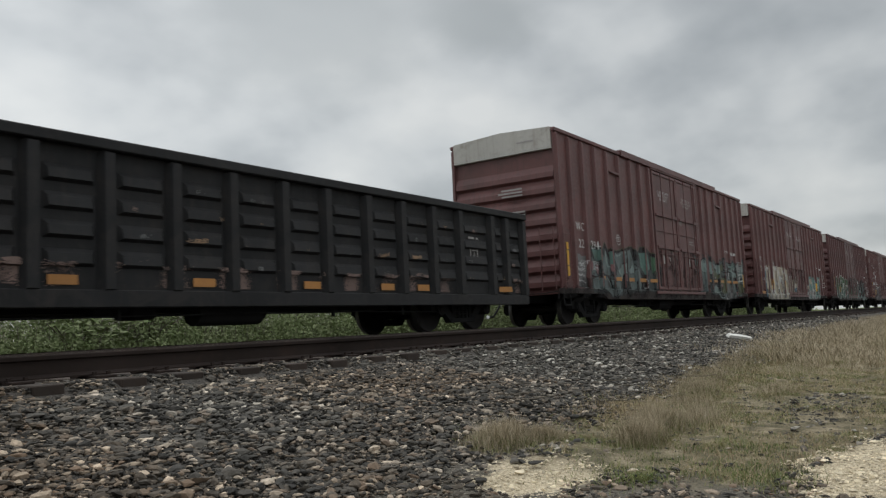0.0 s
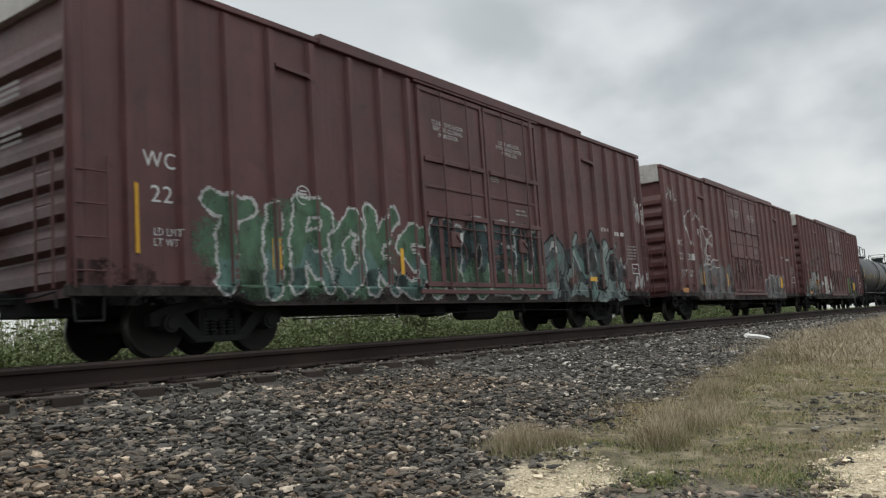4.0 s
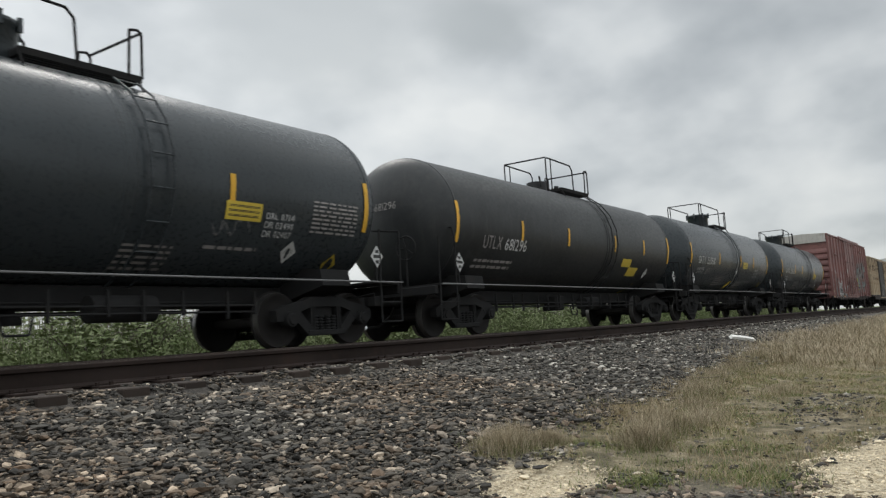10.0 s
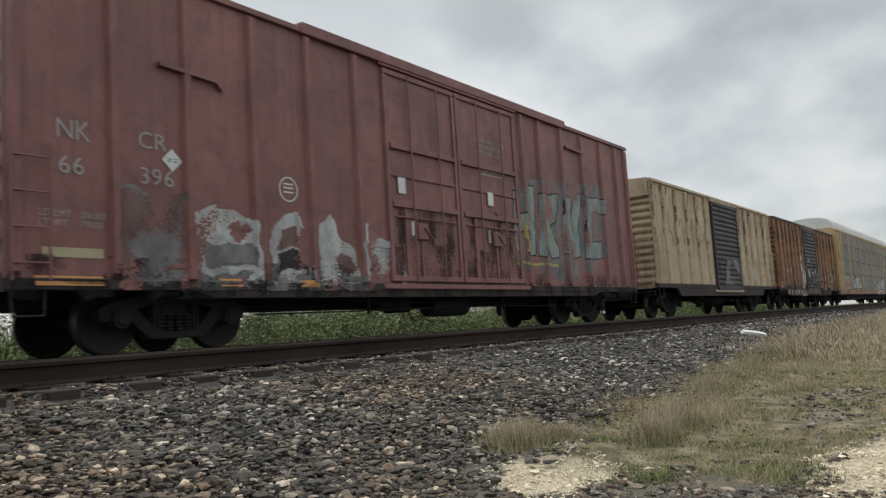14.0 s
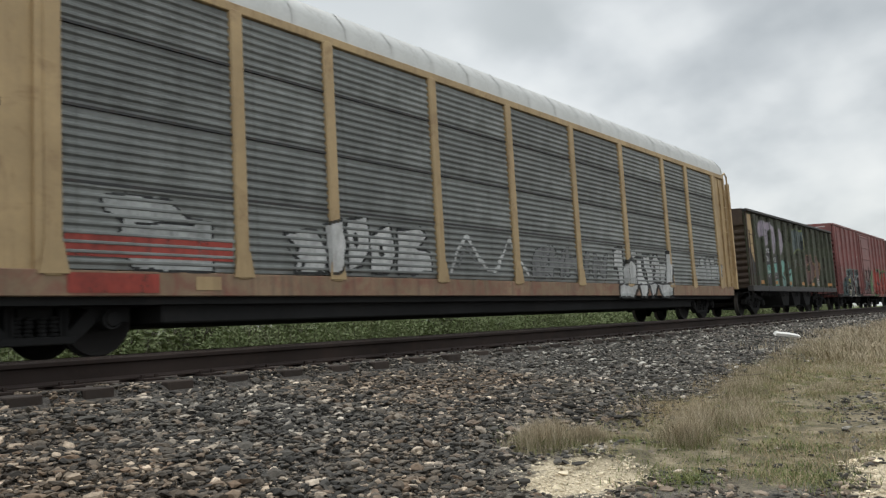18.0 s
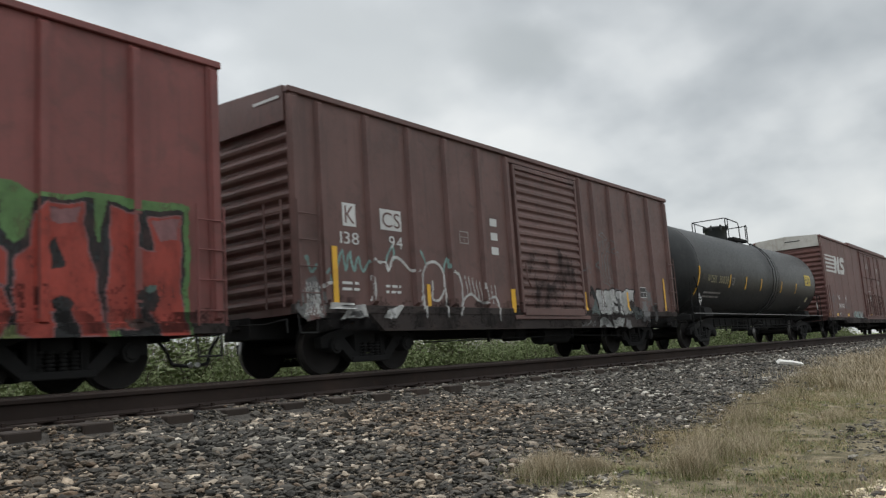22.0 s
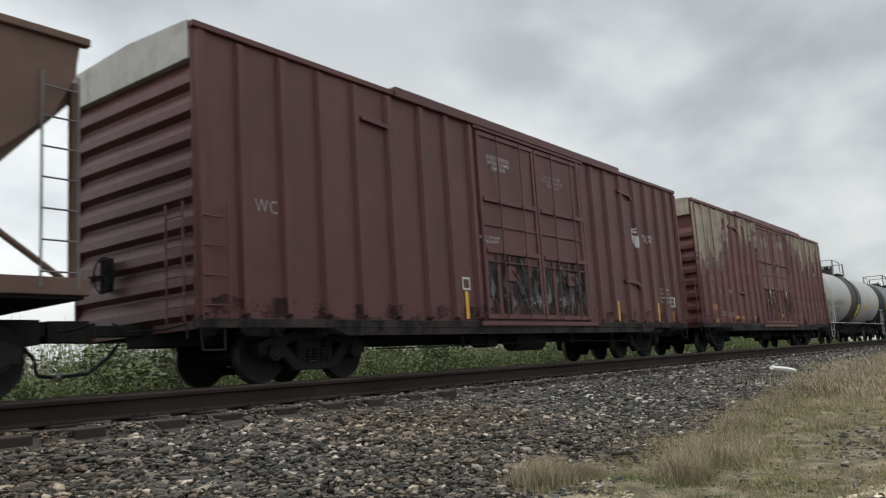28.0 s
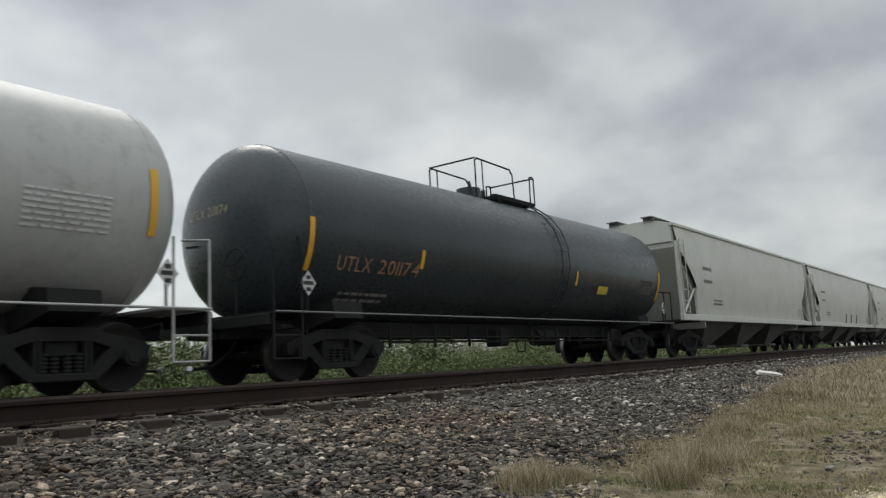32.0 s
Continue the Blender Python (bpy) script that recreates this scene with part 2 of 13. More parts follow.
M = {}
M["wc_maroon"] = surface("maroon_boxcar_paint", (0.101, 0.038, 0.037), 0.5, vary=0.26, dirt=(0.045, 0.022, 0.021), dirt_amount=0.3, streak=0.5, streak_color=(0.040, 0.020, 0.019), spec=0.45)
M["wc_red"] = surface("boxcar_red_paint", (0.118, 0.045, 0.042), 0.5, vary=0.26, dirt=(0.058, 0.029, 0.027), dirt_amount=0.3, streak=0.5, streak_color=(0.050, 0.026, 0.024), spec=0.45)
M["nk_red"] = surface("faded_red_paint", (0.201, 0.085, 0.076), 0.5, vary=0.26, dirt=(0.095, 0.045, 0.040), dirt_amount=0.4, streak=0.6, streak_color=(0.078, 0.038, 0.034), spec=0.45)
M["bk_red"] = surface("bright_red_paint", (0.190, 0.058, 0.052), 0.5, vary=0.22, dirt=(0.10, 0.040, 0.035), dirt_amount=0.35, streak=0.5, streak_color=(0.085, 0.036, 0.031), spec=0.45)
M["kcs_brown"] = surface("boxcar_brown_paint", (0.124, 0.064, 0.056), 0.5, vary=0.22, dirt=(0.055, 0.034, 0.030), dirt_amount=0.3, streak=0.45, streak_color=(0.045, 0.028, 0.025), spec=0.45)
M["ns_brown"] = surface("dull_brown_paint", (0.125, 0.054, 0.047), 0.55, vary=0.2, dirt=(0.080, 0.042, 0.036), dirt_amount=0.35, streak=0.4, streak_color=(0.072, 0.040, 0.034), spec=0.45)
M["up_red"] = surface("deep_red_paint", (0.106, 0.034, 0.032), 0.48, vary=0.2, dirt=(0.065, 0.028, 0.027), dirt_amount=0.3, streak=0.4, streak_color=(0.06, 0.027, 0.025), spec=0.45)
M["fb_red"] = surface("flaking_red_paint", (0.153, 0.053, 0.049), 0.52, vary=0.28, dirt=(0.066, 0.029, 0.027), dirt_amount=0.4, streak=0.55, streak_color=(0.13, 0.066, 0.057), spec=0.45)
M["fb_cream"] = surface("bare_primer_cream", (0.40, 0.36, 0.29), 0.75, vary=0.2, dirt=(0.25, 0.17, 0.13), dirt_amount=0.4, streak=0.7, streak_color=(0.15, 0.055, 0.045))
M["yellow_box"] = surface("dirty_yellow_paint", (0.42, 0.335, 0.23), 0.65, vary=0.2, dirt=(0.2, 0.13, 0.06), dirt_amount=0.3, streak=0.5, streak_color=(0.16, 0.09, 0.045))
M["rusty_orange"] = surface("rusted_orange_paint", (0.25, 0.132, 0.070), 0.7, vary=0.36, dirt=(0.115, 0.060, 0.038), dirt_amount=0.45, streak=0.75, streak_color=(0.075, 0.040, 0.027))
M["rack_yellow"] = surface("autorack_yellow_paint", (0.40, 0.285, 0.15), 0.6, vary=0.18, dirt=(0.2, 0.12, 0.06), dirt_amount=0.28, streak=0.45, streak_color=(0.15, 0.085, 0.045))
M["rack_panel"] = surface("galvanised_grey_panel", (0.188, 0.197, 0.188), 0.55, 0.1, vary=0.3, dirt=(0.10, 0.103, 0.096), dirt_amount=0.4, streak=0.55, streak_color=(0.095, 0.095, 0.088), rand=0.15, spec=0.5)
M["rack_sill"] = surface("rusty_stained_sill", (0.24, 0.165, 0.105), 0.75, vary=0.25, grain=9, dirt=(0.20, 0.065, 0.05), dirt_amount=0.5, streak=0.5, streak_color=(0.07, 0.055, 0.045))
M["rack_roof"] = surface("weathered_white_roof", (0.50, 0.50, 0.48), 0.6, vary=0.15, dirt=(0.3, 0.29, 0.27), dirt_amount=0.3)
M["green_gon"] = surface("dark_green_paint", (0.047, 0.057, 0.032), 0.6, vary=0.3, dirt=(0.05, 0.036, 0.026), dirt_amount=0.45, streak=0.5, streak_color=(0.05, 0.03, 0.022))
M["black_gon"] = surface("worn_black_paint", (0.018, 0.018, 0.019), 0.6, vary=0.4, dirt=(0.034, 0.030, 0.028), dirt_amount=0.35, streak=0.5, streak_color=(0.036, 0.030, 0.028), spec=0.25)
# both tank blacks are lifted: a veil of lens glare is in the colour
M["black_tank"] = surface("gloss_black_tank_paint_veiled", (0.036, 0.043, 0.047), 0.30, vary=0.18, dirt=(0.038, 0.042, 0.045), dirt_amount=0.2, streak=0.3, streak_color=(0.036, 0.040, 0.042), bump=0.003, spec=0.32)
M["dull_tank"] = surface("dull_black_tank_paint_veiled", (0.027, 0.029, 0.030), 0.42, vary=0.35, spec=0.28, dirt=(0.042, 0.042, 0.041), dirt_amount=0.3, streak=0.45, streak_color=(0.05, 0.049, 0.046), bump=0.06)
M["grey_tank"] = surface("pale_grey_tank_paint", (0.41, 0.415, 0.40), 0.45, vary=0.10, dirt=(0.27, 0.265, 0.25), dirt_amount=0.3, streak=0.35, streak_color=(0.24, 0.23, 0.21), bump=0.05)
M["tank_band"] = surface("sooty_spill_band", (0.055, 0.052, 0.046), 0.65, vary=0.35, dirt=(0.09, 0.08, 0.068), dirt_amount=0.35, streak=0.6, streak_color=(0.12, 0.11, 0.095))
M["hopper_brown"] = surface("hopper_brown_paint", (0.142, 0.083, 0.063), 0.65, vary=0.2, dirt=(0.10, 0.065, 0.05), dirt_amount=0.35, streak=0.5, streak_color=(0.085, 0.055, 0.042))
M["hopper_white"] = surface("hopper_offwhite_paint", (0.50, 0.505, 0.47), 0.5, vary=0.08, dirt=(0.36, 0.355, 0.32), dirt_amount=0.25, streak=0.3, streak_color=(0.33, 0.32, 0.29))
# grime lightened the same way, glare veil included in its base colour
M["under"] = surface("underframe_grime_veiled", (0.027, 0.0268, 0.027), 0.95, vary=0.2, spec=0.05, dirt=(0.034, 0.032, 0.030), dirt_amount=0.3)
M["dark_door"] = surface("dark_door_paint", (0.030, 0.030, 0.031), 0.6, vary=0.3, dirt=(0.055, 0.045, 0.038), dirt_amount=0.35, streak=0.4)
M["wheel"] = surface("wheel_steel", (0.026, 0.024, 0.023), 0.8, 0.0, vary=0.25, spec=0.1)
M["tread"] = surface("worn_tread", (0.15, 0.145, 0.14), 0.4, 0.8, vary=0.15)
M["rail"] = surface("rusty_rail", (0.027, 0.0195, 0.017), 0.85, 0.0, vary=0.35, dirt=(0.042, 0.027, 0.021), dirt_amount=0.3, spec=0.15)
M["railtop"] = surface("dull_rail_top", (0.075, 0.066, 0.05), 0.55, 0.3, vary=0.2)
M["tie"] = surface("creosote_timber", (0.045, 0.032, 0.025), 0.9, vary=0.4, dirt=(0.08, 0.062, 0.05), dirt_amount=0.4, bump=0.5, rand=0.3)
M["cream_end"] = surface("dirty_white_paint", (0.44, 0.42, 0.39), 0.65, vary=0.12, dirt=(0.26, 0.23, 0.2), dirt_amount=0.35, streak=0.4, streak_color=(0.25, 0.2, 0.17))
M["white"] = surface("white_lettering", (0.56, 0.56, 0.55), 0.6, vary=0.12)
M["grey_letter"] = surface("weathered_lettering", (0.30, 0.28, 0.27), 0.7, vary=0.2)
M["old_letter"] = surface("yellowed_lettering", (0.36, 0.32, 0.2), 0.65, vary=0.2)
M["black_letter"] = surface("black_lettering", (0.03, 0.03, 0.03), 0.6, vary=0.15)
M["reflector"] = surface("yellow_reflector", (0.72, 0.40, 0.035), 0.45, vary=0.12, dirt=(0.4, 0.22, 0.05), dirt_amount=0.25)
M["orange_mark"] = surface("orange_reflector", (0.40, 0.185, 0.05), 0.5, vary=0.2, dirt=(0.3, 0.14, 0.05), dirt_amount=0.3)
M["sign_yellow"] = surface("yellow_decal", (0.62, 0.46, 0.06), 0.5, vary=0.12)
M["steel"] = surface("painted_steel_rail", (0.42, 0.42, 0.41), 0.5, 0.2, vary=0.15)
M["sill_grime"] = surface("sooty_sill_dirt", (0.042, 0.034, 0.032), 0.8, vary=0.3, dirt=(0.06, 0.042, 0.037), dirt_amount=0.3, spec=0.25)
M["bleached"] = surface("bleached_wood", (0.74, 0.72, 0.68), 0.8, vary=0.1)
M["hose"] = surface("rubber_hose", (0.012, 0.012, 0.012), 0.7, vary=0.2)
M["glad"] = surface("bright_fitting", (0.5, 0.5, 0.49), 0.35, 0.8, vary=0.2)
for key, col in {"teal": (0.105, 0.19, 0.165), "deep": (0.028, 0.06, 0.062), "sky": (0.17, 0.245, 0.245), "dark": (0.012, 0.013, 0.014), "silver": (0.40, 0.41, 0.40), "chalk": (0.55, 0.55, 0.54), "pink": (0.25, 0.12, 0.125),
                 "blue": (0.045, 0.13, 0.20), "beige": (0.50, 0.45, 0.36), "green": (0.075, 0.15, 0.09), "leafy": (0.11, 0.22, 0.075), "olive": (0.085, 0.095, 0.052), "mint": (0.20, 0.42, 0.36), "lime": (0.17, 0.20, 0.075), "purple": (0.10, 0.055, 0.13),
                 "blood": (0.33, 0.05, 0.035), "lilac": (0.36, 0.31, 0.37), "lemon": (0.45, 0.42, 0.12), "tan": (0.30, 0.19, 0.11), "buff": (0.15, 0.088, 0.078), "grey": (0.16, 0.16, 0.16), "aqua": (0.19, 0.32, 0.30), "slate": (0.115, 0.145, 0.142), "mist": (0.22, 0.285, 0.27), "worn": (0.20, 0.135, 0.115), "dusk": (0.05, 0.062, 0.064)}.items():
    M["p_" + key] = surface("spray_paint_" + key, col, 0.55, vary=0.22, grain=10, bump=0.05, dirt=tuple(c * 0.5 for c in col), dirt_amount=0.3, thin=0.62)
M["p_soot"] = surface("soot_film", (0.014, 0.012, 0.012), 0.8, vary=0.3, grain=12, thin=0.0, thick=0.62, spec=0.2)
M["p_rustfilm"] = surface("rust_film", (0.085, 0.045, 0.028), 0.85, vary=0.3, grain=12, thin=0.0, thick=0.62, spec=0.2)


# ---------------- ground and track ----------------
# profile across the two tracks: road side, ballast shoulder, near track, train's track, meadow
GY = [-2500, -60, -3.6, 0, 1.8, 2.76, 3.24, 4.95, 5.36, 5.46, 8.0, 9.2, 12.1, 12.8, 14.4, 17, 21, 60, 2500]
GZ = [-1.0, -0.95, -0.84, -0.81, -0.738, -0.642, -0.54, -0.315, -0.285, -0.215, -0.215, -0.26, -0.26, -0.40, -0.75, -0.5, -0.15, -0.05, -0.05]


def ground_z(x, y):
    z = float(np.interp(y, GY, GZ))
    if -40 < x < 130 and -8 < y < 40:
        k = 1.0 if y < 5 or y > 13 else 0.2
        z += k * (0.03 * noise.noise((x * 1.1, y * 1.1, 0.0)) + 0.015 * noise.noise((x * 3.7, y * 3.7, 5.0)))
        # the foot of the ballast wanders in and out
        if 2.1 < y < 4.5:
            z += 0.06 * noise.noise((x * 0.6, 3.0, 1.0))
    return z


def lines(*spans):
    out = []
    for a, b, step in spans:
        out += list(np.arange(a, b, step))
    return out + [spans[-1][1]]


SAND = [(3.72, 2.05, 0.42, 0.30), (4.9, 0.62, 0.95, 0.34), (6.2, 0.2, 1.2, 0.4)]


def ground_material():
    """Pale crushed stone by the road, soil and thatch under the grass, dark dust under the ballast, and meadow beyond."""
    m = bpy.data.materials.new("ground_soil")
    m.use_nodes = True
    nt = m.node_tree
    bs = nt.nodes["Principled BSDF"]
    bs.inputs["Specular IOR Level"].default_value = 0.15
    tc = nt.nodes.new("ShaderNodeTexCoord")
    sep = nt.nodes.new("ShaderNodeSeparateXYZ")
    link(nt, tc, "Object", sep, 0)
    big = node(nt, "ShaderNodeTexNoise", i_Scale=0.9, i_Detail=6.0, i_Roughness=0.62)
    mid = node(nt, "ShaderNodeTexNoise", i_Scale=5.0, i_Detail=6.0, i_Roughness=0.7)
    fine = node(nt, "ShaderNodeTexNoise", i_Scale=50.0, i_Detail=5.0, i_Roughness=0.7)
    for n in (big, mid, fine):
        link(nt, tc, "Object", n, "Vector")
    cream = ramp(nt, [(0.3, (0.26, 0.21, 0.14)), (0.5, (0.56, 0.47, 0.33)), (0.70, (0.78, 0.68, 0.51))])
    grey = ramp(nt, [(0.3, (0.06, 0.054, 0.045)), (0.5, (0.13, 0.118, 0.098)), (0.70, (0.28, 0.25, 0.20))])
    soil = ramp(nt, [(0.3, (0.085, 0.078, 0.048)), (0.48, (0.15, 0.128, 0.08)), (0.66, (0.34, 0.285, 0.195))])
    dust = ramp(nt, [(0.3, (0.05, 0.046, 0.042)), (0.7, (0.14, 0.125, 0.11))])
    field = ramp(nt, [(0.3, (0.09, 0.13, 0.045)), (0.7, (0.17, 0.20, 0.085))])
    for r, n in ((cream, fine), (grey, fine), (soil, mid), (dust, fine), (field, mid)):
        nt.links.new(n.outputs[0], r.inputs[0])
    jag = math_node(nt, "MULTIPLY", math_node(nt, "SUBTRACT", mid.outputs[0], 0.5).outputs[0], 1.1)
    jag2 = math_node(nt, "MULTIPLY", math_node(nt, "SUBTRACT", big.outputs[0], 0.5).outputs[0], 2.4)
    yy = math_node(nt, "ADD", math_node(nt, "ADD", sep.outputs[1], jag.outputs[0]).outputs[0], jag2.outputs[0])

    def step(a, b):
        r = nt.nodes.new("ShaderNodeMapRange")
        nt.links.new(yy.outputs[0], r.inputs[0])
        for i, x in ((1, a), (2, b), (3, 0.0), (4, 1.0)):
            r.inputs[i].default_value = x
        return r.outputs[0]
    # bare sandy ground before a slanting edge of the grass
    slant = math_node(nt, "MULTIPLY", math_node(nt, "MAXIMUM", math_node(nt, "SUBTRACT", 1.2, sep.outputs[1]).outputs[0], 0.0).outputs[0], 3.7)
    past = math_node(nt, "SUBTRACT", math_node(nt, "ADD", sep.outputs[0], jag.outputs[0]).outputs[0], slant.outputs[0])
    r = nt.nodes.new("ShaderNodeMapRange")
    nt.links.new(past.outputs[0], r.inputs[0])
    for i, x in ((1, 3.7), (2, 4.4), (3, 0.0), (4, 1.0)):
        r.inputs[i].default_value = x
    # the sand lies in two ragged washes
    sand = None
    for cx, cy, rx, ry in SAND:
        ex = math_node(nt, "DIVIDE", math_node(nt, "SUBTRACT", sep.outputs[0], cx).outputs[0], rx)
        ey = math_node(nt, "DIVIDE", math_node(nt, "SUBTRACT", sep.outputs[1], cy).outputs[0], ry)
        q = math_node(nt, "ADD", math_node(nt, "MULTIPLY", ex.outputs[0], ex.outputs[0]).outputs[0], math_node(nt, "MULTIPLY", ey.outputs[0], ey.outputs[0]).outputs[0])
        sand = q if sand is None else math_node(nt, "MINIMUM", sand.outputs[0], q.outputs[0])
    sand = math_node(nt, "ADD", sand.outputs[0], math_node(nt, "MULTIPLY", math_node(nt, "SUBTRACT", mid.outputs[0], 0.5).outputs[0], 5.0).outputs[0])
    wash = nt.nodes.new("ShaderNodeMapRange")
    nt.links.new(sand.outputs[0], wash.inputs[0])
    for i, x in ((1, 0.7), (2, 1.35), (3, 1.0), (4, 0.0)):
        wash.inputs[i].default_value = x
    bare = mix_rgb(nt, wash.outputs[0], grey.outputs[0], cream.outputs[0])
    col = mix_rgb(nt, r.outputs[0], bare, soil.outputs[0])
    col = mix_rgb(nt, step(2.75, 3.0), col, dust.outputs[0])
    col = mix_rgb(nt, step(14.0, 15.5), col, field.outputs[0])
    nt.links.new(col, bs.inputs["Base Color"])
    bs.inputs["Roughness"].default_value = 0.95
    b = nt.nodes.new("ShaderNodeBump")
    b.inputs["Strength"].default_value, b.inputs["Distance"].default_value = 0.8, 0.03
    nt.links.new(fine.outputs[0], b.inputs["Height"])
    nt.links.new(b.outputs[0], bs.inputs["Normal"])
    return m


M["ground"] = ground_material()


def ground_sheet():
    xs = lines((-2500, -300, 550), (-300, -40, 65), (-40, -4, 4), (-4, 24, 0.25), (24, 40, 0.8), (40, 130, 3), (130, 400, 54), (400, 2500, 525))
    ys = lines((-2500, -60, 610), (-60, -6, 18), (-6, 0, 1), (0, 5.0, 0.2), (5.0, 5.6, 0.06), (5.6, 15.2, 0.6), (15.2, 40, 2), (40, 400, 60), (400, 2500, 525))
    v = [(x, y, ground_z(x, y)) for x in xs for y in ys]
    n = len(ys)
    f = [(i * n + j, i * n + n + j, i * n + n + j + 1, i * n + j + 1) for i in range(len(xs) - 1) for j in range(n - 1)]
    b = MB().add(v, f, 0, True)
    return thing("ground", "gravelly roadside ground rising to a ballasted railway bed", "ground", kind="structure", mesh=b, mats=M["ground"])


ground_sheet()


NEAR_Y, NEAR_UP = 6.70, 0.018      # the empty track before the train's
NEAR_TIES = [3.06 + 0.585 * (i - 18) + 0.035 * math.sin(i * 2.7) for i in range(150)]


def track(label, mid, up, places):
    t = thing("railway_track", label, "railway track", kind="structure")
    t.location = (0, mid, up)
    prof = [(-0.075, -0.182), (-0.075, -0.172), (-0.012, -0.15), (-0.009, -0.05), (-0.036, -0.038), (-0.037, -0.012), (-0.028, -0.001),
            (0.028, -0.001), (0.037, -0.012), (0.036, -0.038), (0.009, -0.05), (0.012, -0.15), (0.075, -0.172), (0.075, -0.182)]
    for y in (-0.755, 0.755):
        b = MB().prism([(y + p, z) for p, z in prof], -600, 1200, "x")
        b.box(-600, 1200, y - 0.02, y + 0.02, -0.0015, 0.0, 1)
        part("rail", b, [M["rail"], M["railtop"]], t, "rusty steel rail with a dull worn head")
    timber = MB().box(-0.115, 0.115, -1.30, 1.30, -0.38, -0.204, 0, 0.012).data("sleeper", M["tie"])
    plate = MB().box(-0.09, 0.09, -0.19, 0.19, -0.204, -0.182, 0, 0.006)
    for dx in (-0.06, 0.06):
        for s in (-0.105, 0.105):
            plate.box(dx - 0.012, dx + 0.012, s - 0.014, s + 0.014, -0.182, -0.155)
    plate = plate.data("tie_plate", M["rail"])
    for x in places:
        o = part("sleeper", timber, None, t)
        o.location = (x, random.uniform(-0.04, 0.04), random.uniform(-0.008, 0.0))
        o.rotation_euler = (0, 0, random.uniform(-0.012, 0.012))
        for y in (-0.755, 0.755):
            q = part("tie_plate", plate, None, o)
            q.location = (0, y - o.location.y, 0)
    return t


track("rusty empty railway track on old timber sleepers", NEAR_Y, NEAR_UP, NEAR_TIES)
track("straight railway track on timber sleepers carrying the train", TRACK_Y, 0.0, [-6 + i * 0.57 for i in range(110)])


# ---------------- lettering ----------------
GLYPHS = {}


def make_glyphs(chars):
    made = []
    for ch in chars:
        cu = bpy.data.curves.new("glyph", "FONT")
        cu.body = ch
        cu.resolution_u = 3
        made.append((ch, new("glyph", cu), cu))
    bpy.context.view_layer.update()
    dg = bpy.context.evaluated_depsgraph_get()
    for ch, ob, cu in made:
        me = bpy.data.meshes.new_from_object(ob.evaluated_get(dg))
        v = [(a.co.x, a.co.y) for a in me.vertices]
        GLYPHS[ch] = (v, [tuple(p.vertices) for p in me.polygons])
        bpy.data.meshes.remove(me)
        bpy.data.objects.remove(ob)
        bpy.data.curves.remove(cu)


make_glyphs("ABCDEFGHIKLMNOPQRSTUVWXYZ0123456789.,w")


def flat_text(line, x0, x1, z0, z1, gap=0.12):
    """Letters that fill the given box exactly: (x, z) points and faces."""
    v, f, pen = [], [], 0.0
    for ch in line:
        if ch == " ":
            pen += 0.38
            continue
        gv, gf = GLYPHS[ch]
        lo, hi = min(p[0] for p in gv), max(p[0] for p in gv)
        n = len(v)
        v += [(p[0] - lo + pen, p[1]) for p in gv]
        f += [tuple(i + n for i in q) for q in gf]
        pen += hi - lo + gap
    top = max(p[1] for p in v)
    sx, sz = (x1 - x0) / (pen - gap), (z1 - z0) / top
    return [(x0 + p[0] * sx, z0 + p[1] * sz) for p in v], f


def end_bars(car, x, groups, mat="grey_letter"):
    """Rows of lettering too small to read on the front end wall: y from, y to, z, rows."""
    for y0, y1, z, rows in groups:
        for k in range(rows):
            zz = z - k * 0.085
            b = MB().add([(x, y0, zz), (x, y0 + (y1 - y0) * (0.85 + 0.15 * (k % 2)), zz), (x, y0 + (y1 - y0) * (0.85 + 0.15 * (k % 2)), zz + 0.045), (x, y0, zz + 0.045)], [(0, 3, 2, 1)])
            part("end_stencil", b, M[mat], car, "small stencilled line on the end")


